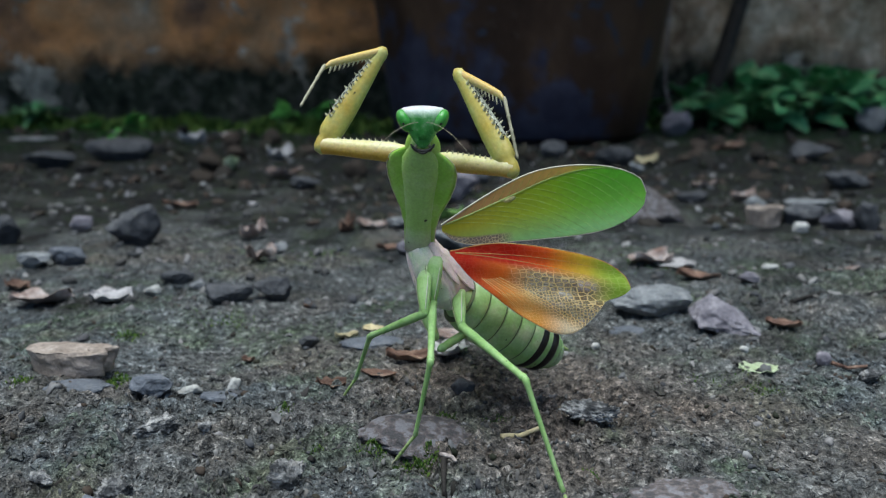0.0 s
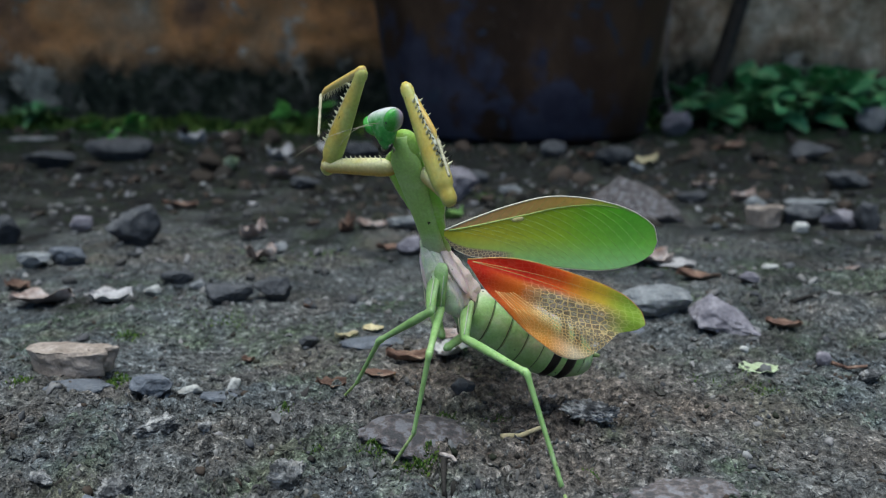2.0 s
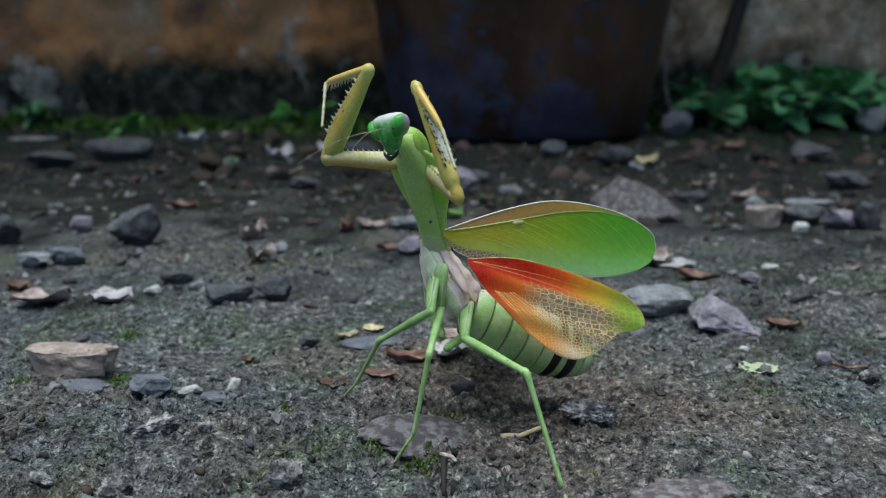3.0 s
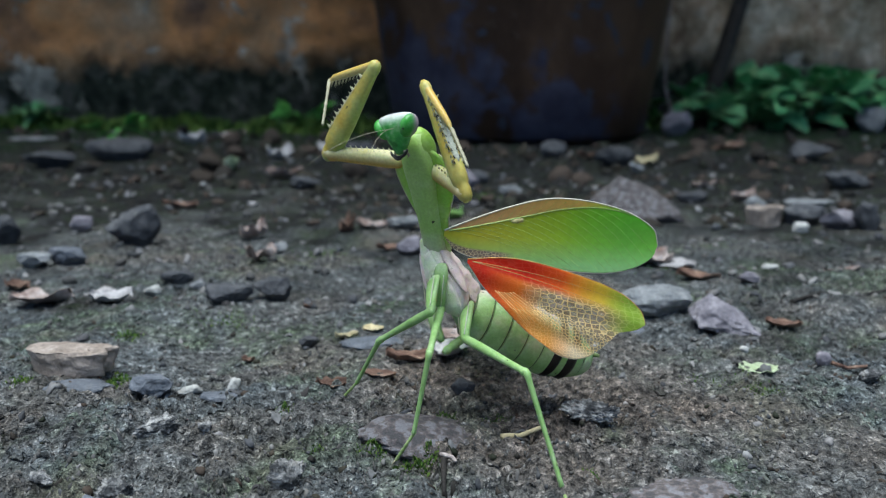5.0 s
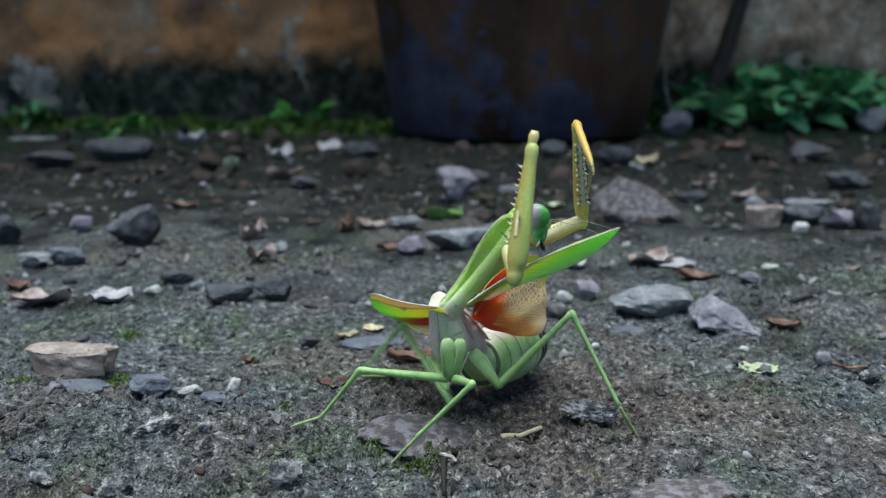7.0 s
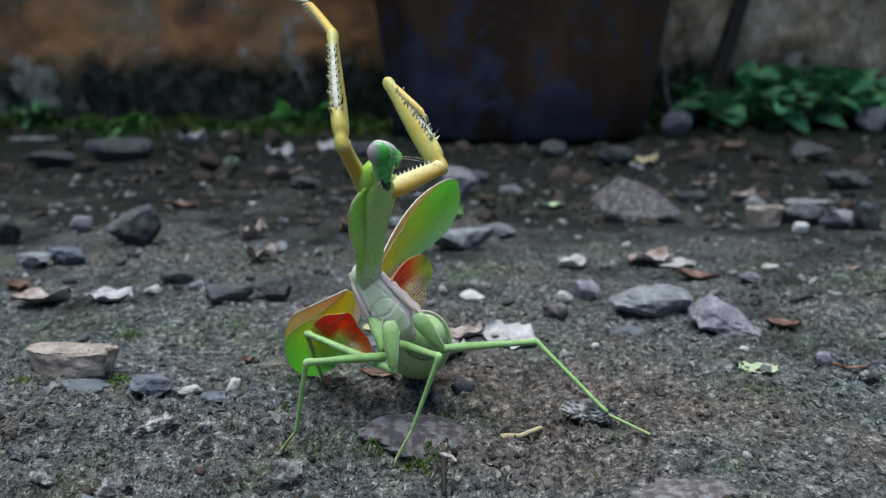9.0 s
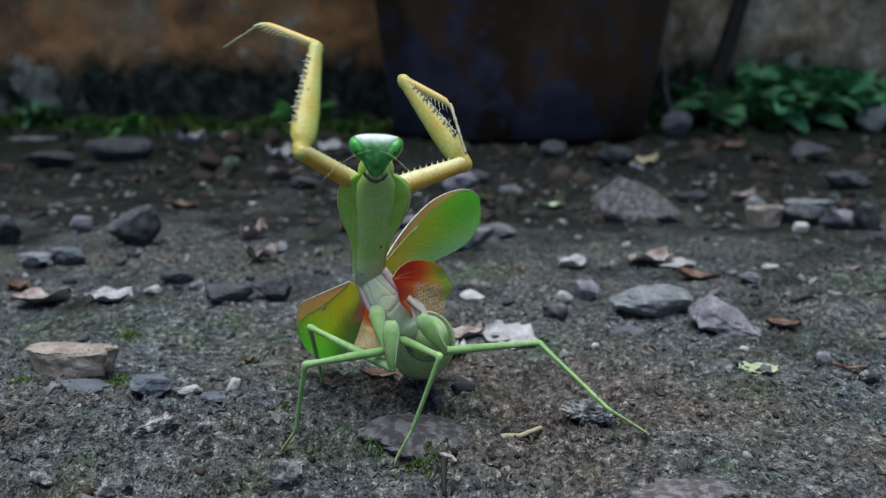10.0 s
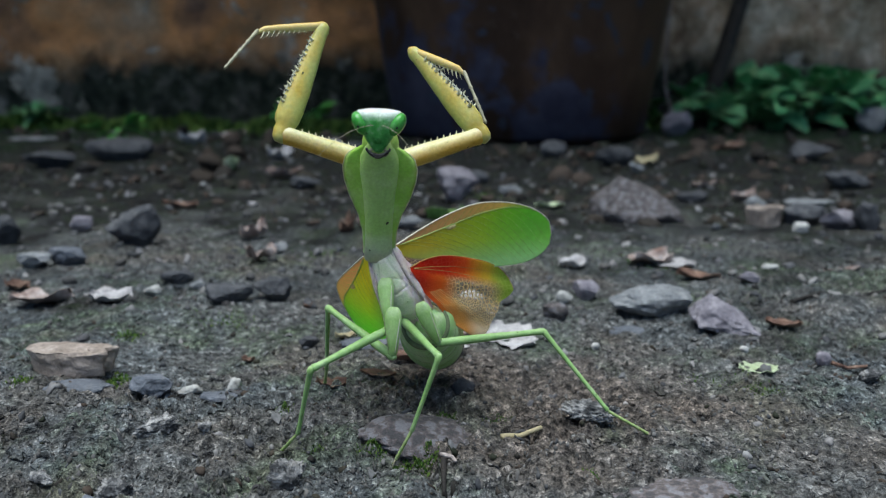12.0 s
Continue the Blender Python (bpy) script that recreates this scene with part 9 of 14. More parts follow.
    walk(arm_r[3], [
        (0, along(11.43, 161.45, 70.04, 13.67, 155.8, 59.23, -0.09, -0.89, 0.45)), (0.4, along(10.06, 161.1, 69.61, 12.25, 154.51, 59.33, -0.11, -0.85, 0.52)),
        (0.5, along(6.01, 160.26, 68.32, 8.18, 151.82, 59.49, -0.16, -0.73, 0.66)), (0.6, along(0.64, 158.4, 62.09, 2.78, 148.35, 55.12, -0.24, -0.59, 0.77)),
        (1, along(-1.35, 158.78, 62.36, 0.89, 147.81, 56.99, -0.34, -0.47, 0.82)), (1.5, along(-1.35, 158.66, 62.37, 0.89, 147.69, 57.01, -0.34, -0.47, 0.82)),
        (2.5, along(-0.4, 157.93, 63.17, 1.57, 147.07, 57.49, -0.29, -0.48, 0.83)), (3, along(-0.2, 157.03, 64.59, 2.15, 146.5, 58.44, -0.3, -0.53, 0.79)),
        (3.2, along(-0.2, 157.03, 64.59, 2.15, 146.51, 58.44, -0.3, -0.53, 0.79)), (4, along(0.69, 157.52, 64.56, 3.24, 146.94, 58.59, -0.33, -0.52, 0.78)),
        (4.8, along(1.57, 158.01, 64.52, 4.32, 147.38, 58.73, -0.37, -0.52, 0.77)), (5, along(1.57, 158.06, 64.51, 4.32, 147.43, 58.72, -0.37, -0.52, 0.77)),
        (5.2, along(1.57, 158.18, 64.5, 4.33, 147.56, 58.71, -0.37, -0.52, 0.77)), (5.3, along(8.28, 161.08, 63.67, 11.16, 152.4, 55.27, -0.23, -0.72, 0.66)),
        (5.4, along(13.34, 165.59, 63.17, 16.13, 159.46, 52.74, -0.13, -0.87, 0.48)), (5.5, along(10.17, 165.19, 62.99, 13.54, 155.9, 55.48, -0.31, -0.66, 0.68)),
        (5.6, along(11.53, 171.98, 62.55, 15.1, 162.59, 55.25, -0.33, -0.65, 0.68)), (5.7, along(9.9, 178.82, 61.96, 13.66, 169.32, 54.89, -0.36, -0.65, 0.67)),
        (5.85, along(9.59, 178.76, 62.23, 13.38, 169.28, 55.14, -0.36, -0.65, 0.67)), (6, along(9.28, 178.7, 62.45, 13.09, 169.23, 55.35, -0.36, -0.65, 0.67)),
        (6.5, along(8.97, 179.48, 62.5, 13.16, 170.23, 55.34, -0.38, -0.67, 0.64)), (6.6, along(7.72, 172.11, 64.09, 13.92, 171.81, 53.32, -0.01, -1, 0.02)),
        (6.7, along(7.96, 164.65, 63.79, 12.28, 173.49, 56.18, 0.35, -0.7, -0.62)), (6.8, along(7.69, 163.66, 63.95, 11.51, 173.26, 57.04, 0.37, -0.64, -0.68)),
        (6.9, along(14.75, 162.46, 61.91, 17.13, 172.48, 54.94, 0.26, -0.59, -0.76)), (7, along(28.62, 162.29, 57.16, 29.82, 172.64, 50.22, 0.14, -0.56, -0.81)),
        (7.1, along(18.99, 167.41, 61.99, 20.42, 176.69, 53.78, 0.13, -0.67, -0.73)), (7.2, along(9.79, 172.91, 64.38, 11.44, 180.95, 55.06, 0.11, -0.76, -0.64)),
        (7.6, along(7.65, 173.86, 64.69, 9.4, 181.95, 55.43, 0.12, -0.76, -0.64)), (8, along(2.98, 175.92, 65.21, 4.96, 184.1, 56.08, 0.14, -0.75, -0.64)),
        (8.4, along(-1.6, 177.9, 65.52, 0.59, 186.18, 56.53, 0.16, -0.75, -0.65)), (8.8, along(-3.66, 178.77, 65.6, -1.36, 187.09, 56.67, 0.17, -0.74, -0.65)),
        (9.15, along(-3.66, 178.47, 65.62, -1.36, 186.8, 56.7, 0.17, -0.74, -0.65)), (9.5, along(-3.65, 178.16, 65.64, -1.36, 186.51, 56.74, 0.17, -0.74, -0.65)),
        (9.6, along(-2, 178.27, 65.64, 1.47, 177.41, 53.75, -0.02, -1, 0.07)), (9.7, along(-0.47, 178.23, 65.61, 2.04, 168.7, 58.06, -0.24, -0.64, 0.73)),
        (9.8, along(2.1, 176.28, 65.73, 4.67, 167.14, 57.73, -0.23, -0.68, 0.7)), (10, along(1.51, 176.38, 68.02, 4.48, 168.77, 58.66, -0.19, -0.79, 0.58)),
        (10.1, along(3.21, 173.66, 68.77, 6.17, 165.44, 59.94, -0.21, -0.75, 0.63)), (10.2, along(4.14, 170.68, 69.3, 7.08, 161.89, 61.02, -0.24, -0.71, 0.67)),
        (10.5, along(3.13, 171.88, 74.2, 6.75, 164.68, 64.49, -0.2, -0.82, 0.53)), (11, along(2.98, 169.06, 75.22, 6.84, 162.26, 65.56, -0.2, -0.84, 0.51)),
        (12, along(4.11, 170.83, 74.66, 8.22, 164.13, 65.01, -0.21, -0.84, 0.5))])
    walk(leg_a[0], [
        (0, along(-4.16, 166.45, 34.12, -3.6, 162.62, 27.51, -0.45, -0.79, 0.42)), (0.4, along(-3.92, 166.94, 33.83, -3.43, 162.66, 27.5, -0.54, -0.71, 0.44)),
        (0.5, along(-3.16, 167.83, 33.14, -2.93, 162.68, 27.48, -0.6, -0.6, 0.53)), (0.6, along(-1.63, 167.51, 32.63, -1.93, 162.43, 26.94, -0.66, -0.55, 0.52)),
        (1, along(-2.49, 168.37, 32.95, -2.37, 162.57, 27.97, -0.72, -0.46, 0.52)), (1.5, along(-2.48, 168.39, 32.94, -2.37, 162.59, 27.96, -0.72, -0.46, 0.52)),
        (2.5, along(-2.48, 168.36, 32.95, -2.37, 162.56, 27.97, -0.72, -0.46, 0.52)), (3, along(-2.49, 168.45, 32.93, -2.37, 162.64, 27.95, -0.73, -0.46, 0.52)),
        (3.2, along(-2.49, 168.44, 32.93, -2.37, 162.64, 27.95, -0.73, -0.46, 0.52)), (4, along(-2.49, 168.45, 32.93, -2.37, 162.65, 27.95, -0.73, -0.46, 0.51)),
        (4.8, along(-2.49, 168.47, 32.93, -2.37, 162.66, 27.94, -0.73, -0.46, 0.51)), (5, along(-2.48, 167.98, 33.07, -2.37, 162.24, 28.04, -0.72, -0.46, 0.51)),
        (5.2, along(-2.47, 167.77, 33.14, -2.37, 162.07, 28.09, -0.72, -0.47, 0.52)), (5.3, along(-3.31, 167.41, 31.18, -2.99, 161.78, 26.07, -0.63, -0.54, 0.56)),
        (5.4, along(-4.15, 167.05, 29.22, -4.43, 162.04, 23.5, -0.41, -0.68, 0.61)), (5.5, along(-4.78, 165.81, 28.98, -4.12, 164.42, 21.52, -0.28, -0.95, 0.15)),
        (5.6, along(-4.6, 165.73, 29.03, -3.71, 164.6, 21.59, -0.19, -0.97, 0.13)), (5.7, along(-4.41, 165.64, 29.09, -3.39, 164.82, 21.66, -0.1, -0.99, 0.1)),
        (5.85, along(-4.45, 166.4, 28.84, -3.43, 163.4, 21.95, -0.13, -0.92, 0.38)), (6, along(-4.49, 167.16, 28.58, -3.87, 162.37, 22.69, -0.13, -0.78, 0.62)),
        (6.5, along(-4.47, 166.94, 28.62, -2.96, 162.71, 22.47, -0.13, -0.83, 0.54)), (6.6, along(-4.25, 168.34, 27.29, -2.79, 163, 22, -0.13, -0.72, 0.69)),
        (6.7, along(-4.02, 169.74, 25.96, -2.93, 163.51, 21.57, -0.05, -0.58, 0.81)), (6.8, along(-3.65, 166.47, 25.97, -2.64, 168.9, 18.98, 0.18, -0.94, -0.3)),
        (6.9, along(-1.44, 164.46, 22.89, -0.78, 168.45, 16.38, 0.25, -0.84, -0.49)), (7, along(1.25, 161.02, 20.48, 0.9, 163.73, 13.33, 0.43, -0.84, -0.34)),
        (7.1, along(-1.86, 161.02, 20.78, -1.86, 163.75, 13.63, 0.36, -0.87, -0.33)), (7.2, along(-4.98, 161.01, 21.08, -4.71, 163.76, 13.94, 0.29, -0.9, -0.33)),
        (7.6, along(-6.4, 161.86, 21.89, -5.78, 163.47, 14.18, 0.25, -0.95, -0.18)), (8, along(-9.53, 163.74, 23.68, -8.12, 162.47, 15.46, 0.17, -0.97, 0.18)),
        (8.4, along(-12.66, 165.61, 25.46, -10.69, 161.17, 17.94, 0.06, -0.85, 0.52)), (8.8, along(-14.08, 166.46, 26.27, -11.69, 160.81, 19.42, -0.04, -0.78, 0.63)),
        (9.15, along(-13.99, 165.23, 26.74, -11.76, 161.65, 18.67, 0.04, -0.91, 0.41)), (9.5, along(-13.9, 163.99, 27.21, -11.91, 162.78, 18.51, 0.1, -0.98, 0.16)),
        (9.6, along(-13.75, 163.99, 27.22, -11.73, 162.43, 18.79, 0.07, -0.98, 0.2)), (9.7, along(-13.59, 163.99, 27.23, -11.56, 162.11, 19.09, 0.03, -0.97, 0.23)),
        (9.8, along(-13.29, 163.54, 27.36, -11.28, 161.49, 19.61, -0.01, -0.97, 0.25)), (10, along(-13.34, 163.92, 27.31, -11.21, 161.13, 20.3, -0.1, -0.93, 0.34)),
        (10.1, along(-12.6, 165.07, 27.92, -10.8, 160.77, 20.95, -0.15, -0.86, 0.49)), (10.2, along(-11.86, 166.21, 28.53, -10.52, 160.39, 21.89, -0.19, -0.76, 0.62)),
        (10.5, along(-11.86, 163.31, 31.87, -10.63, 161.36, 23.62, -0.1, -0.97, 0.22)), (11, along(-11.6, 162.75, 33.18, -10.64, 160.83, 24.86, -0.12, -0.97, 0.21)),
        (12, along(-11.62, 163.03, 33.13, -10.59, 160.53, 24.92, -0.18, -0.95, 0.27))])
    walk(leg_a[1], [
        (0, along(-3.6, 162.62, 27.51, -15.55, 173.12, 19.28, -0.48, -0.81, -0.33)), (0.4, along(-3.43, 162.66, 27.5, -15.38, 173.18, 19.29, -0.48, -0.81, -0.33)),
        (0.5, along(-2.93, 162.68, 27.48, -14.84, 173.29, 19.34, -0.49, -0.81, -0.33)), (0.6, along(-1.93, 162.43, 26.94, -13.75, 173.29, 18.96, -0.5, -0.8, -0.34)),
        (1, along(-2.37, 162.57, 27.97, -13.6, 172.74, 18.39, -0.43, -0.82, -0.37)), (1.5, along(-2.37, 162.59, 27.96, -13.61, 172.75, 18.39, -0.43, -0.82, -0.37)),
        (2.5, along(-2.37, 162.56, 27.97, -13.6, 172.73, 18.4, -0.43, -0.82, -0.37)), (3, along(-2.37, 162.64, 27.95, -13.61, 172.8, 18.38, -0.43, -0.82, -0.37)),
        (3.2, along(-2.37, 162.64, 27.95, -13.61, 172.79, 18.38, -0.43, -0.82, -0.37)), (4, along(-2.37, 162.65, 27.95, -13.61, 172.8, 18.38, -0.43, -0.82, -0.37)),
        (4.8, along(-2.37, 162.66, 27.94, -13.61, 172.81, 18.37, -0.43, -0.82, -0.37)), (5, along(-2.37, 162.24, 28.04, -13.58, 172.47, 18.48, -0.43, -0.82, -0.37)),
        (5.2, along(-2.37, 162.07, 28.09, -13.56, 172.32, 18.53, -0.43, -0.82, -0.37)), (5.3, along(-2.99, 161.78, 26.07, -15.72, 173.07, 20.39, -0.57, -0.78, -0.26)),
        (5.4, along(-4.43, 162.04, 23.5, -17.62, 174.02, 21.35, -0.66, -0.74, -0.11)), (5.5, along(-4.12, 164.42, 21.52, -19.01, 174.35, 21.15, -0.55, -0.83, -0.01)),
        (5.6, along(-3.71, 164.6, 21.59, -18.83, 174.13, 20.89, -0.53, -0.85, -0.02)), (5.7, along(-3.39, 164.82, 21.66, -18.67, 174.01, 20.41, -0.51, -0.86, -0.04)),
        (5.85, along(-3.43, 163.4, 21.95, -18.6, 172.84, 20.63, -0.52, -0.85, -0.05)), (6, along(-3.87, 162.37, 22.69, -18.66, 172.31, 20.65, -0.55, -0.83, -0.08)),
        (6.5, along(-2.96, 162.71, 22.47, -18.16, 171.94, 20.15, -0.51, -0.86, -0.08)), (6.6, along(-2.79, 163, 22, -18.25, 171.73, 19.73, -0.48, -0.87, -0.07)),
        (6.7, along(-2.93, 163.51, 21.57, -18.41, 172.03, 18.95, -0.47, -0.88, -0.08)), (6.8, along(-2.64, 168.9, 18.98, -19.16, 174.76, 17.32, -0.33, -0.94, -0.03)),
        (6.9, along(-0.78, 168.45, 16.38, -17.33, 162.8, 20.09, 0.31, -0.95, -0.07)), (7, along(0.9, 163.73, 13.33, -16.64, 161.3, 16.09, 0.13, -0.99, -0.02)),
        (7.1, along(-1.86, 163.75, 13.63, -19.26, 161.53, 17.31, 0.12, -0.99, -0.03)), (7.2, along(-4.71, 163.76, 13.94, -22.02, 161.88, 18.15, 0.1, -0.99, -0.02)),
        (7.6, along(-5.78, 163.47, 14.18, -22.78, 159.97, 18.58, 0.19, -0.98, -0.05)), (8, along(-8.12, 162.47, 15.46, -24.22, 155.7, 19.32, 0.37, -0.93, -0.09)),
        (8.4, along(-10.69, 161.17, 17.94, -25, 151.28, 21.99, 0.53, -0.83, -0.15)), (8.8, along(-11.69, 160.81, 19.42, -25.49, 149.79, 21.94, 0.61, -0.79, -0.11)),
        (9.15, along(-11.76, 161.65, 18.67, -25.44, 150.53, 21.71, 0.61, -0.78, -0.14)), (9.5, along(-11.91, 162.78, 18.51, -25.69, 151.65, 21.35, 0.61, -0.78, -0.13)),
        (9.6, along(-11.73, 162.43, 18.79, -25.72, 151.45, 21.28, 0.6, -0.79, -0.11)), (9.7, along(-11.56, 162.11, 19.09, -25.75, 151.3, 21.18, 0.6, -0.8, -0.09)),
        (9.8, along(-11.28, 161.49, 19.61, -25.79, 151, 21.04, 0.58, -0.81, -0.06)), (10, along(-11.21, 161.13, 20.3, -25.76, 150.66, 21.15, 0.58, -0.81, -0.03)),
        (10.1, along(-10.8, 160.77, 20.95, -25.15, 150.06, 21.17, 0.6, -0.8, -0.01)), (10.2, along(-10.52, 160.39, 21.89, -24.73, 149.59, 21.04, 0.6, -0.8, 0.04)),
        (10.5, along(-10.63, 161.36, 23.62, -24.45, 150.35, 20.29, 0.6, -0.79, 0.14)), (11, along(-10.64, 160.83, 24.86, -24.74, 150.55, 20.26, 0.54, -0.82, 0.18)),
        (12, along(-10.59, 160.53, 24.92, -24.73, 150.34, 20.32, 0.54, -0.83, 0.17))])
    walk(leg_a[2], [
        (0, along(-15.55, 173.12, 19.28, -19.74, 181.91, 6.27, -0.17, -0.84, -0.51)), (0.4, along(-15.38, 173.18, 19.29, -19.76, 181.87, 6.28, -0.17, -0.84, -0.51)),
        (0.5, along(-14.84, 173.29, 19.34, -19.84, 181.68, 6.36, -0.19, -0.86, -0.48)), (0.6, along(-13.75, 173.29, 18.96, -18.99, 180.62, 5.43, -0.16, -0.89, -0.42)),
        (1, along(-13.6, 172.74, 18.39, -19.4, 181.02, 5.67, -0.21, -0.86, -0.46)), (1.5, along(-13.61, 172.75, 18.39, -19.41, 181.04, 5.67, -0.21, -0.86, -0.46)),
        (2.5, along(-13.6, 172.73, 18.4, -19.4, 181.02, 5.67, -0.21, -0.86, -0.46)), (3, along(-13.61, 172.8, 18.38, -19.41, 181.08, 5.65, -0.21, -0.86, -0.46)),
        (3.2, along(-13.61, 172.79, 18.38, -19.41, 181.07, 5.65, -0.21, -0.86, -0.46)), (4, along(-13.61, 172.8, 18.38, -19.41, 181.08, 5.65, -0.21, -0.86, -0.46)),
        (4.8, along(-13.61, 172.81, 18.37, -19.41, 181.09, 5.64, -0.21, -0.86, -0.46)), (5, along(-13.58, 172.47, 18.48, -19.38, 180.78, 5.77, -0.21, -0.86, -0.47)),
        (5.2, along(-13.56, 172.32, 18.53, -19.37, 180.65, 5.82, -0.21, -0.86, -0.47)), (5.3, along(-15.72, 173.07, 20.39, -20.06, 181.41, 7.1, -0.16, -0.86, -0.49)),
        (5.4, along(-17.62, 174.02, 21.35, -20.62, 182.08, 7.53, -0.11, -0.87, -0.48)), (5.5, along(-19.01, 174.35, 21.15, -20.71, 181.54, 6.68, -0.05, -0.9, -0.44)),
        (5.6, along(-18.83, 174.13, 20.89, -20.64, 181.69, 6.64, -0.06, -0.88, -0.46)), (5.7, along(-18.67, 174.01, 20.41, -20.63, 181.95, 6.39, -0.07, -0.87, -0.48)),
        (5.85, along(-18.6, 172.84, 20.63, -20.42, 181.01, 6.71, -0.07, -0.86, -0.5)), (6, along(-18.66, 172.31, 20.65, -20.5, 180.75, 6.86, -0.07, -0.86, -0.51)),
        (6.5, along(-18.16, 171.94, 20.15, -20.52, 180.91, 6.79, -0.1, -0.83, -0.54)), (6.6, along(-18.25, 171.73, 19.73, -20.51, 181.19, 6.72, -0.1, -0.81, -0.57)),
        (6.7, along(-18.41, 172.03, 18.95, -20.71, 181.94, 6.31, -0.11, -0.79, -0.6)), (6.8, along(-19.16, 174.76, 17.32, -21.09, 185.05, 5.06, -0.1, -0.77, -0.63)),
        (6.9, along(-17.33, 162.8, 20.09, -23.5, 171.43, 7.78, -0.24, -0.85, -0.47)), (7, along(-16.64, 161.3, 16.09, -25.52, 166.74, 3.61, -0.19, -0.94, -0.27)),
        (7.1, along(-19.26, 161.53, 17.31, -25.9, 166, 3.17, -0.12, -0.96, -0.25)), (7.2, along(-22.02, 161.88, 18.15, -26.53, 165.4, 2.94, -0.06, -0.98, -0.21)),
        (7.6, along(-22.78, 159.97, 18.58, -26.38, 163.07, 3.04, -0.04, -0.98, -0.19)), (8, along(-24.22, 155.7, 19.32, -26.7, 158.34, 3.45, -0.02, -0.99, -0.16)),
        (8.4, along(-25, 151.28, 21.99, -27.5, 154.57, 6.23, -0.03, -0.98, -0.2)), (8.8, along(-25.49, 149.79, 21.94, -28.7, 153.85, 6.48, -0.05, -0.97, -0.24)),
        (9.15, along(-25.44, 150.53, 21.71, -28.51, 154.22, 6.18, -0.04, -0.97, -0.22)), (9.5, along(-25.69, 151.65, 21.35, -28.92, 155.15, 5.85, -0.04, -0.98, -0.21)),
        (9.6, along(-25.72, 151.45, 21.28, -28.92, 155.18, 5.84, -0.05, -0.97, -0.23)), (9.7, along(-25.75, 151.3, 21.18, -28.94, 155.26, 5.8, -0.05, -0.97, -0.24)),
        (9.8, along(-25.79, 151, 21.04, -28.95, 155.34, 5.76, -0.05, -0.96, -0.26)), (10, along(-25.76, 150.66, 21.15, -28.91, 155.09, 5.88, -0.06, -0.96, -0.27)),
        (10.1, along(-25.15, 150.06, 21.17, -28.42, 154.45, 5.88, -0.06, -0.96, -0.26)), (10.2, along(-24.73, 149.59, 21.04, -28.3, 154.02, 5.8, -0.06, -0.96, -0.26)),
        (10.5, along(-24.45, 150.35, 20.29, -28.47, 155.02, 5.31, -0.07, -0.96, -0.28)), (11, along(-24.74, 150.55, 20.26, -28.5, 155.22, 5.22, -0.07, -0.96, -0.28)),
        (12, along(-24.73, 150.34, 20.32, -28.48, 155.08, 5.28, -0.07, -0.96, -0.28))])
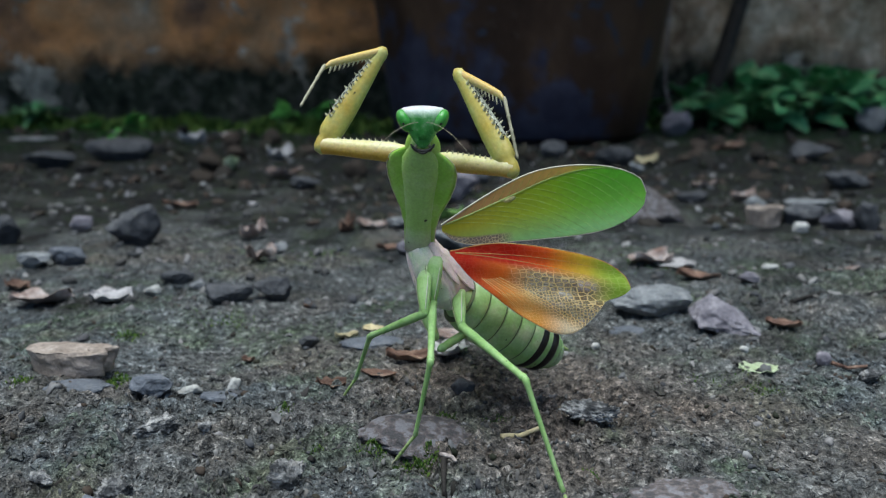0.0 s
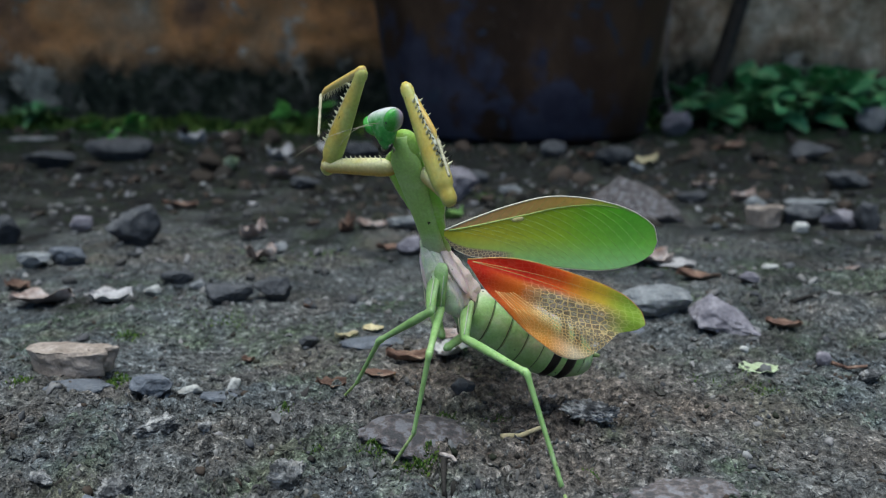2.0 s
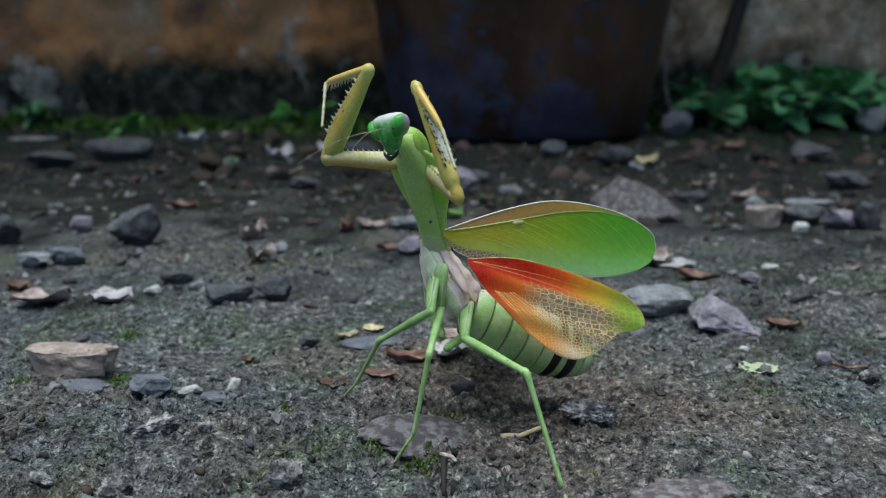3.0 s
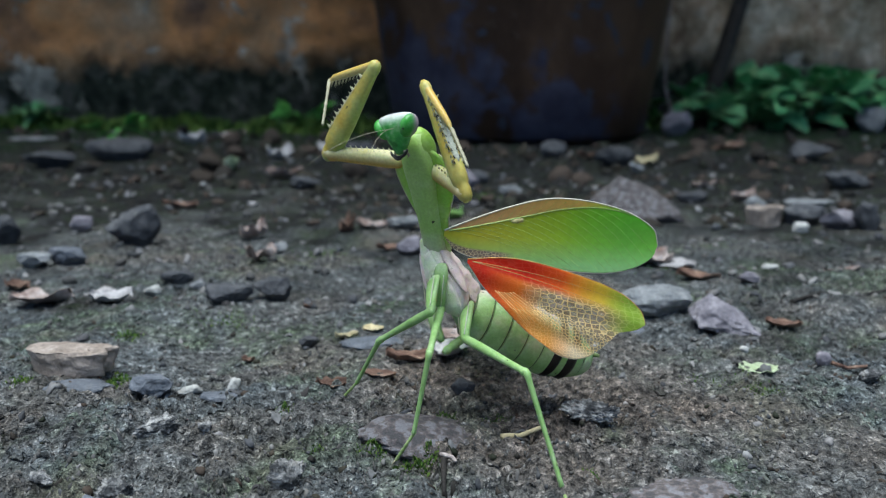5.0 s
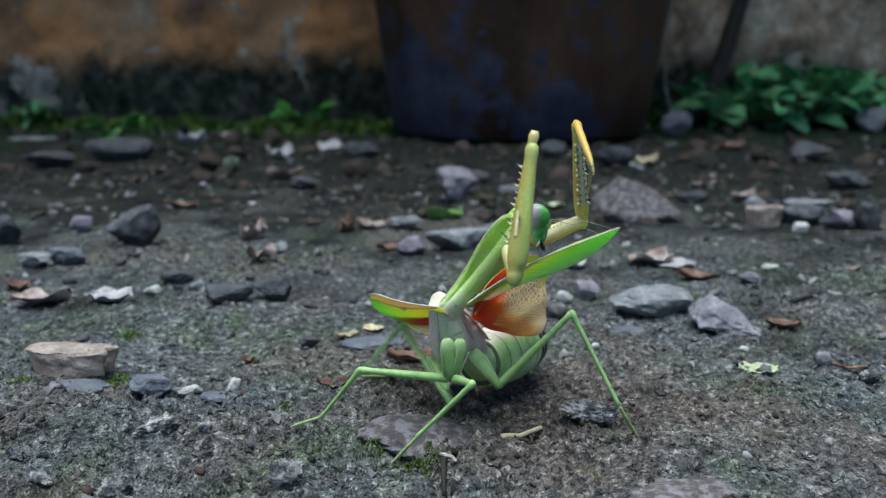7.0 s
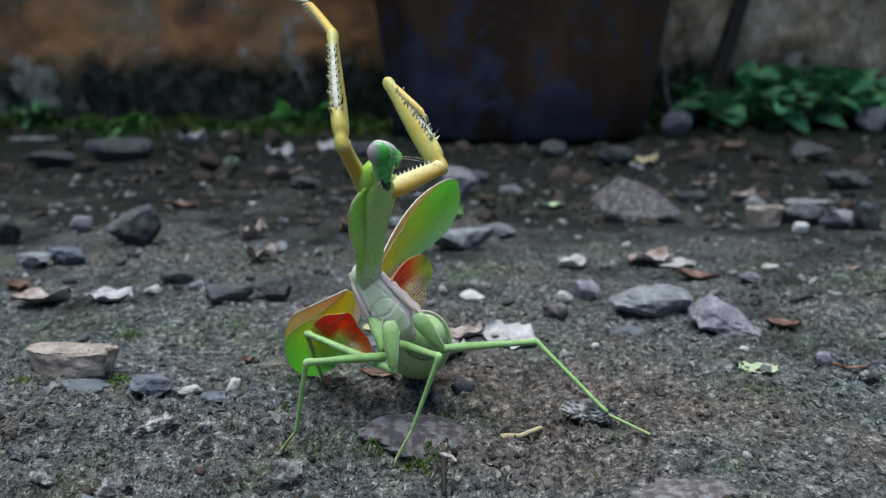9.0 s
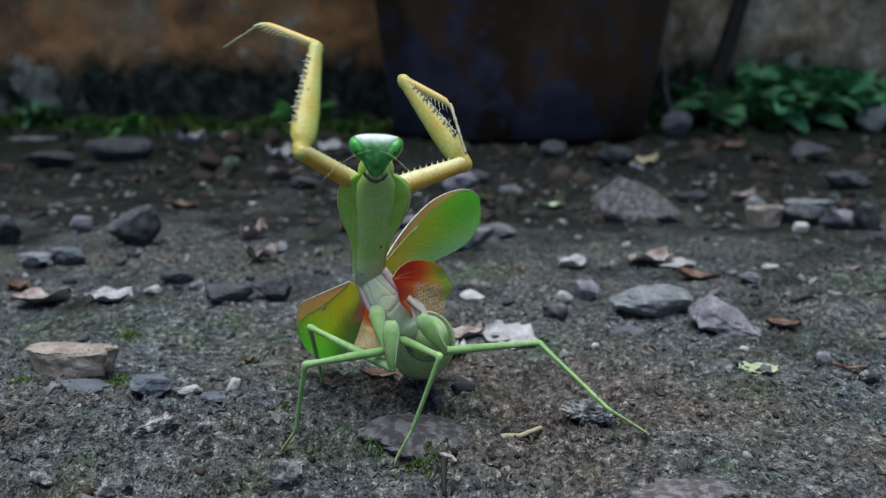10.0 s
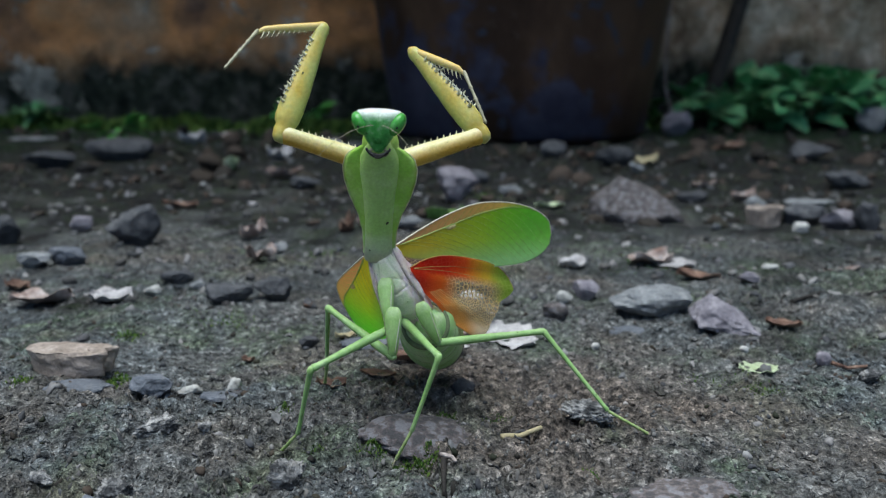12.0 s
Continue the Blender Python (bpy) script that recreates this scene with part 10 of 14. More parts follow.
    walk(leg_a[3], [
        (0, along(-19.74, 181.91, 6.27, -23.07, 184.16, 0.83, -0.67, 0.45, 0.59)), (0.4, along(-19.76, 181.87, 6.28, -23.04, 184.17, 0.83, -0.66, 0.46, 0.59)),
        (0.5, along(-19.84, 181.68, 6.36, -22.93, 184.11, 0.85, -0.64, 0.5, 0.58)), (0.6, along(-18.99, 180.62, 5.43, -22.89, 183.86, 0.93, -0.51, 0.42, 0.75)),
        (1, along(-19.4, 181.02, 5.67, -22.82, 184.35, 0.87, -0.51, 0.49, 0.71)), (1.5, along(-19.41, 181.04, 5.67, -22.83, 184.37, 0.87, -0.51, 0.49, 0.71)),
        (2.5, along(-19.4, 181.02, 5.67, -22.82, 184.35, 0.88, -0.51, 0.49, 0.71)), (3, along(-19.41, 181.08, 5.65, -22.83, 184.41, 0.86, -0.51, 0.49, 0.71)),
        (3.2, along(-19.41, 181.07, 5.65, -22.83, 184.4, 0.86, -0.51, 0.49, 0.71)), (4, along(-19.41, 181.08, 5.65, -22.83, 184.41, 0.86, -0.51, 0.49, 0.71)),
        (4.8, along(-19.41, 181.09, 5.64, -22.83, 184.42, 0.85, -0.51, 0.49, 0.71)), (5, along(-19.38, 180.78, 5.77, -22.79, 184.12, 0.95, -0.51, 0.5, 0.7)),
        (5.2, along(-19.37, 180.65, 5.82, -22.77, 183.99, 0.99, -0.51, 0.5, 0.7)), (5.3, along(-20.06, 181.41, 7.1, -22.43, 183.87, 1.23, -0.6, 0.62, 0.5)),
        (5.4, along(-20.62, 182.08, 7.53, -22.09, 183.75, 1.1, -0.63, 0.71, 0.33)), (5.5, along(-20.71, 181.54, 6.68, -22.2, 184.55, 0.82, -0.39, 0.78, 0.5)),
        (5.6, along(-20.64, 181.69, 6.64, -22.24, 184.8, 0.87, -0.39, 0.76, 0.52)), (5.7, along(-20.63, 181.95, 6.39, -22.27, 185.06, 0.65, -0.4, 0.75, 0.52)),
        (5.85, along(-20.42, 181.01, 6.71, -22.19, 184.46, 1.16, -0.38, 0.73, 0.57)), (6, along(-20.5, 180.75, 6.86, -22.11, 183.86, 1.04, -0.39, 0.76, 0.52)),
        (6.5, along(-20.52, 180.91, 6.79, -22.13, 184.02, 0.99, -0.39, 0.76, 0.52)), (6.6, along(-20.51, 181.19, 6.72, -22.22, 184.67, 1.18, -0.36, 0.74, 0.57)),
        (6.7, along(-20.71, 181.94, 6.31, -22.3, 185.33, 0.7, -0.35, 0.75, 0.55)), (6.8, along(-21.09, 185.05, 5.06, -22.74, 188.64, -0.26, -0.34, 0.73, 0.6)),
        (6.9, along(-23.5, 171.43, 7.78, -26.43, 173.89, 2.2, -0.63, 0.53, 0.57)), (7, along(-25.52, 166.74, 3.61, -31.22, 169.02, 0.8, -0.39, 0.16, 0.91)),
        (7.1, along(-25.9, 166, 3.17, -31.52, 169.02, 0.95, -0.29, 0.16, 0.94)), (7.2, along(-26.53, 165.4, 2.94, -31.82, 169.01, 0.8, -0.26, 0.18, 0.95)),
        (7.6, along(-26.38, 163.07, 3.04, -31.83, 167.04, 2.51, -0.06, 0.05, 1)), (8, along(-26.7, 158.34, 3.45, -31.85, 162.69, 4.08, 0.07, -0.06, 1)),
        (8.4, along(-27.5, 154.57, 6.23, -31.87, 158.34, 2.66, -0.4, 0.34, 0.85)), (8.8, along(-28.7, 153.85, 6.48, -31.88, 156.37, 1.03, -0.63, 0.5, 0.6)),
        (9.15, along(-28.51, 154.22, 6.18, -32.03, 156.99, 1.12, -0.59, 0.46, 0.66)), (9.5, along(-28.92, 155.15, 5.85, -32.18, 157.62, 0.52, -0.63, 0.48, 0.61)),
        (9.6, along(-28.92, 155.18, 5.84, -32.19, 157.67, 0.53, -0.63, 0.48, 0.61)), (9.7, along(-28.94, 155.26, 5.8, -32.2, 157.73, 0.48, -0.63, 0.48, 0.61)),
        (9.8, along(-28.95, 155.34, 5.76, -32.22, 157.8, 0.45, -0.63, 0.48, 0.61)), (10, along(-28.91, 155.09, 5.88, -32.16, 157.56, 0.55, -0.63, 0.48, 0.61)),
        (10.1, along(-28.42, 154.45, 5.88, -32.07, 157.18, 0.91, -0.59, 0.44, 0.68)), (10.2, along(-28.3, 154.02, 5.8, -31.98, 156.8, 0.85, -0.58, 0.44, 0.68)),
        (10.5, along(-28.47, 155.02, 5.31, -32.21, 157.76, 0.47, -0.58, 0.43, 0.69)), (11, along(-28.5, 155.22, 5.22, -32.26, 157.95, 0.39, -0.58, 0.42, 0.69)),
        (12, along(-28.48, 155.08, 5.28, -32.23, 157.82, 0.45, -0.58, 0.43, 0.69))])
    walk(leg_b[0], [
        (0, along(-1.83, 166.9, 36.34, -2.07, 166.37, 28.72, -0.37, -0.92, 0.08)), (0.4, along(-1.6, 167.47, 35.84, -1.87, 166.95, 28.21, -0.45, -0.89, 0.08)),
        (0.5, along(-0.9, 168.98, 34.36, -1.28, 168.59, 26.7, -0.47, -0.88, 0.07)), (0.6, along(0.16, 169.41, 33.2, 0, 168.88, 25.52, -0.56, -0.83, 0.07)),
        (1, along(-0.84, 167.71, 34.53, -0.46, 168.48, 26.83, -0.56, -0.82, -0.11)), (1.5, along(-0.84, 167.61, 34.55, -0.46, 168.42, 26.85, -0.56, -0.82, -0.11)),
        (2.5, along(-0.84, 167.49, 34.58, -0.46, 168.35, 26.88, -0.56, -0.82, -0.12)), (3, along(-0.84, 167.71, 34.53, -0.46, 168.48, 26.83, -0.56, -0.82, -0.11)),
        (3.2, along(-0.84, 167.73, 34.53, -0.46, 168.49, 26.83, -0.56, -0.82, -0.11)), (4, along(-0.84, 167.84, 34.51, -0.46, 168.55, 26.81, -0.56, -0.82, -0.1)),
        (4.8, along(-0.84, 167.96, 34.49, -0.46, 168.61, 26.78, -0.56, -0.82, -0.1)), (5, along(-0.84, 168.62, 34.34, -0.47, 169.02, 26.63, -0.56, -0.83, -0.07)),
        (5.2, along(-0.85, 168.89, 34.27, -0.47, 169.19, 26.57, -0.56, -0.83, -0.06)), (5.3, along(-1.42, 169.29, 32.06, -1.47, 169.48, 24.34, -0.45, -0.89, -0.02)),
        (5.4, along(-1.99, 169.7, 29.86, -2.47, 169.72, 22.14, -0.34, -0.94, 0.02)), (5.5, along(-2.53, 168.77, 28.92, -3.15, 168.67, 20.91, -0.26, -0.97, 0.03)),
        (5.6, along(-2.27, 168.58, 29.32, -2.8, 168.69, 21.45, -0.17, -0.98, 0)), (5.7, along(-2, 168.38, 29.72, -2.46, 168.69, 22, -0.09, -1, -0.03)),
        (5.85, along(-2.01, 168.61, 29.71, -2.47, 169.21, 22.03, -0.08, -0.99, -0.07)), (6, along(-2.01, 168.84, 29.7, -2.48, 169.71, 22.08, -0.06, -0.99, -0.11)),
        (6.5, along(-2, 168.72, 29.72, -2.47, 169.65, 22.1, -0.01, -0.99, -0.12)), (6.6, along(-1.79, 170.46, 28.51, -2.24, 169.22, 20.85, 0.05, -0.99, 0.16)),
        (6.7, along(-1.58, 172.21, 27.3, -1.97, 168.87, 20.21, 0.12, -0.9, 0.42)), (6.8, along(-1.25, 169.31, 27.15, -1.64, 168.99, 18.77, 0.13, -0.99, 0.03)),
        (6.9, along(0.89, 165.89, 23.26, -0.24, 167.99, 15.96, 0.14, -0.95, -0.29)), (7, along(3.63, 162.63, 19.78, 2.09, 165.25, 12.75, 0.37, -0.84, -0.39)),
        (7.1, along(0.58, 162.77, 20.27, -0.73, 165.01, 13.04, 0.3, -0.89, -0.33)), (7.2, along(-2.47, 162.91, 20.76, -3.61, 165.12, 13.46, 0.22, -0.92, -0.31)),
        (7.6, along(-3.78, 163.53, 21.81, -4.55, 165.35, 14.37, 0.21, -0.94, -0.25)), (8, along(-6.67, 164.9, 24.14, -6.62, 165.89, 16.5, 0.2, -0.97, -0.12)),
        (8.4, along(-9.56, 166.28, 26.46, -8.78, 166.58, 18.82, 0.17, -0.98, -0.02)), (8.8, along(-10.87, 166.9, 27.52, -9.8, 166.95, 19.9, 0.14, -0.99, 0.01)),
        (9.15, along(-10.84, 166.5, 27.62, -9.79, 166.73, 19.99, 0.14, -0.99, -0.01)), (9.5, along(-10.82, 166.1, 27.72, -9.78, 166.53, 20.08, 0.14, -0.99, -0.04)),
        (9.6, along(-10.68, 166.28, 27.67, -9.63, 166.65, 20.04, 0.12, -0.99, -0.03)), (9.7, along(-10.53, 166.45, 27.63, -9.48, 166.77, 20, 0.09, -1, -0.03)),
        (9.8, along(-10.25, 166.16, 27.68, -9.22, 166.68, 20.04, 0.07, -1, -0.06)), (10, along(-10, 165.66, 28.37, -9.45, 167.27, 20.89, 0.02, -0.98, -0.21)),
        (10.1, along(-9.31, 166.27, 28.84, -9.09, 167.31, 21.22, -0.02, -0.99, -0.14)), (10.2, along(-8.62, 166.87, 29.31, -8.76, 167.38, 21.62, -0.05, -1, -0.07)),
        (10.5, along(-8.3, 165.94, 31.29, -8.38, 167.59, 23.81, -0.07, -0.97, -0.21)), (11, along(-8.61, 165.74, 32.53, -8.71, 167.48, 25.07, -0.1, -0.97, -0.23)),
        (12, along(-8.61, 165.74, 32.53, -8.71, 167.49, 25.07, -0.15, -0.96, -0.22))])
    walk(leg_b[1], [
        (0, along(-2.07, 166.37, 28.72, -2.31, 149.73, 22.12, 0.03, -0.37, 0.93)), (0.4, along(-1.87, 166.95, 28.21, -2.37, 150.09, 22.23, 0.08, -0.34, 0.94)),
        (0.5, along(-1.28, 168.59, 26.7, -2.55, 151.24, 22.52, 0.28, -0.24, 0.93)), (0.6, along(0, 168.88, 25.52, -2.24, 151.38, 22.58, 0.59, -0.21, 0.78)),
        (1, along(-0.46, 168.48, 26.83, -2.57, 151.13, 23.13, 0.48, -0.24, 0.84)), (1.5, along(-0.46, 168.42, 26.85, -2.57, 151.07, 23.14, 0.48, -0.24, 0.84)),
        (2.5, along(-0.46, 168.35, 26.88, -2.57, 151.01, 23.16, 0.48, -0.24, 0.84)), (3, along(-0.46, 168.48, 26.83, -2.57, 151.13, 23.13, 0.48, -0.24, 0.84)),
        (3.2, along(-0.46, 168.49, 26.83, -2.57, 151.14, 23.12, 0.48, -0.24, 0.84)), (4, along(-0.46, 168.55, 26.81, -2.57, 151.2, 23.12, 0.48, -0.24, 0.84)),
        (4.8, along(-0.46, 168.61, 26.78, -2.57, 151.26, 23.09, 0.48, -0.24, 0.84)), (5, along(-0.47, 169.02, 26.63, -2.57, 151.65, 22.97, 0.48, -0.24, 0.84)),
        (5.2, along(-0.47, 169.19, 26.57, -2.57, 151.81, 22.92, 0.49, -0.24, 0.84)), (5.3, along(-1.47, 169.48, 24.34, -2.03, 151.69, 22.67, 0.32, -0.1, 0.94)),
        (5.4, along(-2.47, 169.72, 22.14, -1.55, 151.87, 22.21, -1, -0.05, -0.07)), (5.5, along(-3.15, 168.67, 20.91, -1.94, 150.92, 22.48, -0.6, -0.11, -0.79)),
        (5.6, along(-2.8, 168.69, 21.45, -1.87, 150.88, 22.61, -0.62, -0.08, -0.78)), (5.7, along(-2.46, 168.69, 22, -1.83, 150.85, 22.65, -0.69, -0.05, -0.72)),
        (5.85, along(-2.47, 169.21, 22.03, -1.82, 151.35, 22.56, -0.77, -0.05, -0.63)), (6, along(-2.48, 169.71, 22.08, -1.84, 151.84, 22.34, -0.93, -0.04, -0.38)),
        (6.5, along(-2.47, 169.65, 22.1, -1.84, 151.79, 22.35, -0.93, -0.04, -0.37)), (6.6, along(-2.24, 169.22, 20.85, -1.45, 151.41, 22.33, -0.47, -0.09, -0.88)),
        (6.7, along(-1.97, 168.87, 20.21, -1.18, 151.11, 22.28, -0.35, -0.12, -0.93)), (6.8, along(-1.64, 168.99, 18.77, -0.74, 151.39, 21.96, -0.27, -0.19, -0.95)),
        (6.9, along(-0.24, 167.99, 15.96, 2.83, 151.07, 20.89, -0.5, -0.32, -0.8)), (7, along(2.09, 165.25, 12.75, 5.44, 148.51, 18.14, -0.49, -0.35, -0.79)),
        (7.1, along(-0.73, 165.01, 13.04, 3.62, 149.15, 20.08, -0.47, -0.46, -0.75)), (7.2, along(-3.61, 165.12, 13.46, 1.3, 149.82, 21.29, -0.45, -0.52, -0.73)),
        (7.6, along(-4.55, 165.35, 14.37, 1.11, 150.01, 21.59, -0.53, -0.51, -0.68)), (8, along(-6.62, 165.89, 16.5, 0.56, 150.52, 22.15, -0.68, -0.51, -0.53)),
        (8.4, along(-8.78, 166.58, 18.82, -0.27, 151.26, 22.38, -0.79, -0.52, -0.33)), (8.8, along(-9.8, 166.95, 19.9, -0.75, 151.72, 22.36, -0.82, -0.52, -0.22)),
        (9.15, along(-9.79, 166.73, 19.99, -0.74, 151.5, 22.46, -0.82, -0.52, -0.22)), (9.5, along(-9.78, 166.53, 20.08, -0.75, 151.29, 22.5, -0.82, -0.52, -0.22)),
        (9.6, along(-9.63, 166.65, 20.04, -0.69, 151.36, 22.48, -0.83, -0.52, -0.22)), (9.7, along(-9.48, 166.77, 20, -0.63, 151.42, 22.45, -0.83, -0.51, -0.23)),
        (9.8, along(-9.22, 166.68, 20.04, -0.54, 151.25, 22.51, -0.83, -0.5, -0.24)), (10, along(-9.45, 167.27, 20.89, -0.54, 151.83, 22.32, -0.85, -0.5, -0.14)),
        (10.1, along(-9.09, 167.31, 21.22, -0.19, 151.84, 22.35, -0.86, -0.5, -0.11)), (10.2, along(-8.76, 167.38, 21.62, 0.1, 151.86, 22.28, -0.87, -0.5, -0.06)),
        (10.5, along(-8.38, 167.59, 23.81, -0.75, 151.48, 22.24, -0.88, -0.44, 0.18)), (11, along(-8.71, 167.48, 25.07, -0.75, 151.68, 22.37, -0.84, -0.47, 0.28)),
        (12, along(-8.71, 167.49, 25.07, -0.75, 151.7, 22.37, -0.84, -0.47, 0.28))])
    walk(leg_b[2], [
        (0, along(-2.31, 149.73, 22.12, -5.33, 152.09, 6.33, -0.03, -0.99, -0.14)), (0.4, along(-2.37, 150.09, 22.23, -5.36, 151.91, 6.36, -0.02, -0.99, -0.11)),
        (0.5, along(-2.55, 151.24, 22.52, -5.42, 151.31, 6.48, 0, -1, -0)), (0.6, along(-2.24, 151.38, 22.58, -5.32, 151.59, 6.59, 0, -1, -0.01)),
        (1, along(-2.57, 151.13, 23.13, -5.63, 150.92, 7.05, 0, -1, 0.01)), (1.5, along(-2.57, 151.07, 23.14, -5.63, 150.9, 7.06, 0, -1, 0.01)),
        (2.5, along(-2.57, 151.01, 23.16, -5.63, 150.87, 7.08, 0, -1, 0.01)), (3, along(-2.57, 151.13, 23.13, -5.63, 150.92, 7.05, 0, -1, 0.01)),
        (3.2, along(-2.57, 151.14, 23.12, -5.63, 150.93, 7.05, 0, -1, 0.01)), (4, along(-2.57, 151.2, 23.12, -5.63, 150.95, 7.04, 0, -1, 0.01)),
        (4.8, along(-2.57, 151.26, 23.09, -5.64, 150.98, 7.02, 0, -1, 0.02)), (5, along(-2.57, 151.65, 22.97, -5.64, 151.17, 6.93, 0.01, -1, 0.03)),
        (5.2, along(-2.57, 151.81, 22.92, -5.64, 151.24, 6.89, 0.01, -1, 0.03)), (5.3, along(-2.03, 151.69, 22.67, -5.52, 150.02, 6.74, 0.02, -0.99, 0.1)),
        (5.4, along(-1.55, 151.87, 22.21, -5.54, 149.24, 6.47, 0.04, -0.99, 0.16)), (5.5, along(-1.94, 150.92, 22.48, -5.56, 148.96, 6.54, 0.03, -0.99, 0.12)),
        (5.6, along(-1.87, 150.88, 22.61, -5.54, 149.33, 6.67, 0.02, -1, 0.09)), (5.7, along(-1.83, 150.85, 22.65, -5.58, 149.76, 6.72, 0.02, -1, 0.06)),
        (5.85, along(-1.82, 151.35, 22.56, -5.54, 149.93, 6.68, 0.02, -1, 0.08)), (6, along(-1.84, 151.84, 22.34, -5.59, 150.16, 6.51, 0.02, -0.99, 0.1)),
        (6.5, along(-1.84, 151.79, 22.35, -5.59, 150.14, 6.52, 0.02, -0.99, 0.1)), (6.6, along(-1.45, 151.41, 22.33, -5.38, 150.6, 6.5, 0.01, -1, 0.05)),
        (6.7, along(-1.18, 151.11, 22.28, -5.51, 151.39, 6.56, -0, -1, -0.02)), (6.8, along(-0.74, 151.39, 21.96, -5.46, 152.59, 6.45, -0.02, -1, -0.07)),
        (6.9, along(2.83, 151.07, 20.89, -4.91, 152.31, 6.58, -0.04, -1, -0.07)), (7, along(5.44, 148.51, 18.14, -4.9, 152.08, 6.1, -0.14, -0.98, -0.17)),
        (7.1, along(3.62, 149.15, 20.08, -5.53, 150.67, 6.62, -0.05, -1, -0.08)), (7.2, along(1.3, 149.82, 21.29, -6.37, 149.63, 6.77, 0.01, -1, 0.01)),
        (7.6, along(1.11, 150.01, 21.59, -6.17, 150.08, 6.9, 0, -1, 0)), (8, along(0.56, 150.52, 22.15, -5.82, 151.38, 7.11, -0.02, -1, -0.05)),
        (8.4, along(-0.27, 151.26, 22.38, -5.75, 153.02, 7.13, -0.04, -0.99, -0.1)), (8.8, along(-0.75, 151.72, 22.36, -5.84, 153.81, 7.03, -0.04, -0.99, -0.12)),
        (9.15, along(-0.74, 151.5, 22.46, -5.83, 153.63, 7.13, -0.04, -0.99, -0.12)), (9.5, along(-0.75, 151.29, 22.5, -5.84, 153.46, 7.17, -0.04, -0.99, -0.13)),
        (9.6, along(-0.69, 151.36, 22.48, -5.84, 153.48, 7.16, -0.04, -0.99, -0.12)), (9.7, along(-0.63, 151.42, 22.45, -5.84, 153.51, 7.15, -0.04, -0.99, -0.12)),
        (9.8, along(-0.54, 151.25, 22.51, -5.84, 153.34, 7.23, -0.04, -0.99, -0.12)), (10, along(-0.54, 151.83, 22.32, -5.85, 153.76, 7.05, -0.04, -0.99, -0.11)),
        (10.1, along(-0.19, 151.84, 22.35, -5.8, 153.63, 7.15, -0.04, -0.99, -0.1)), (10.2, along(0.1, 151.86, 22.28, -5.83, 153.49, 7.18, -0.04, -1, -0.09)),
        (10.5, along(-0.75, 151.48, 22.24, -5.82, 153.37, 6.9, -0.04, -0.99, -0.11)), (11, along(-0.75, 151.68, 22.37, -6, 152.67, 7, -0.02, -1, -0.06)),
        (12, along(-0.75, 151.7, 22.37, -6, 152.68, 6.99, -0.02, -1, -0.06))])
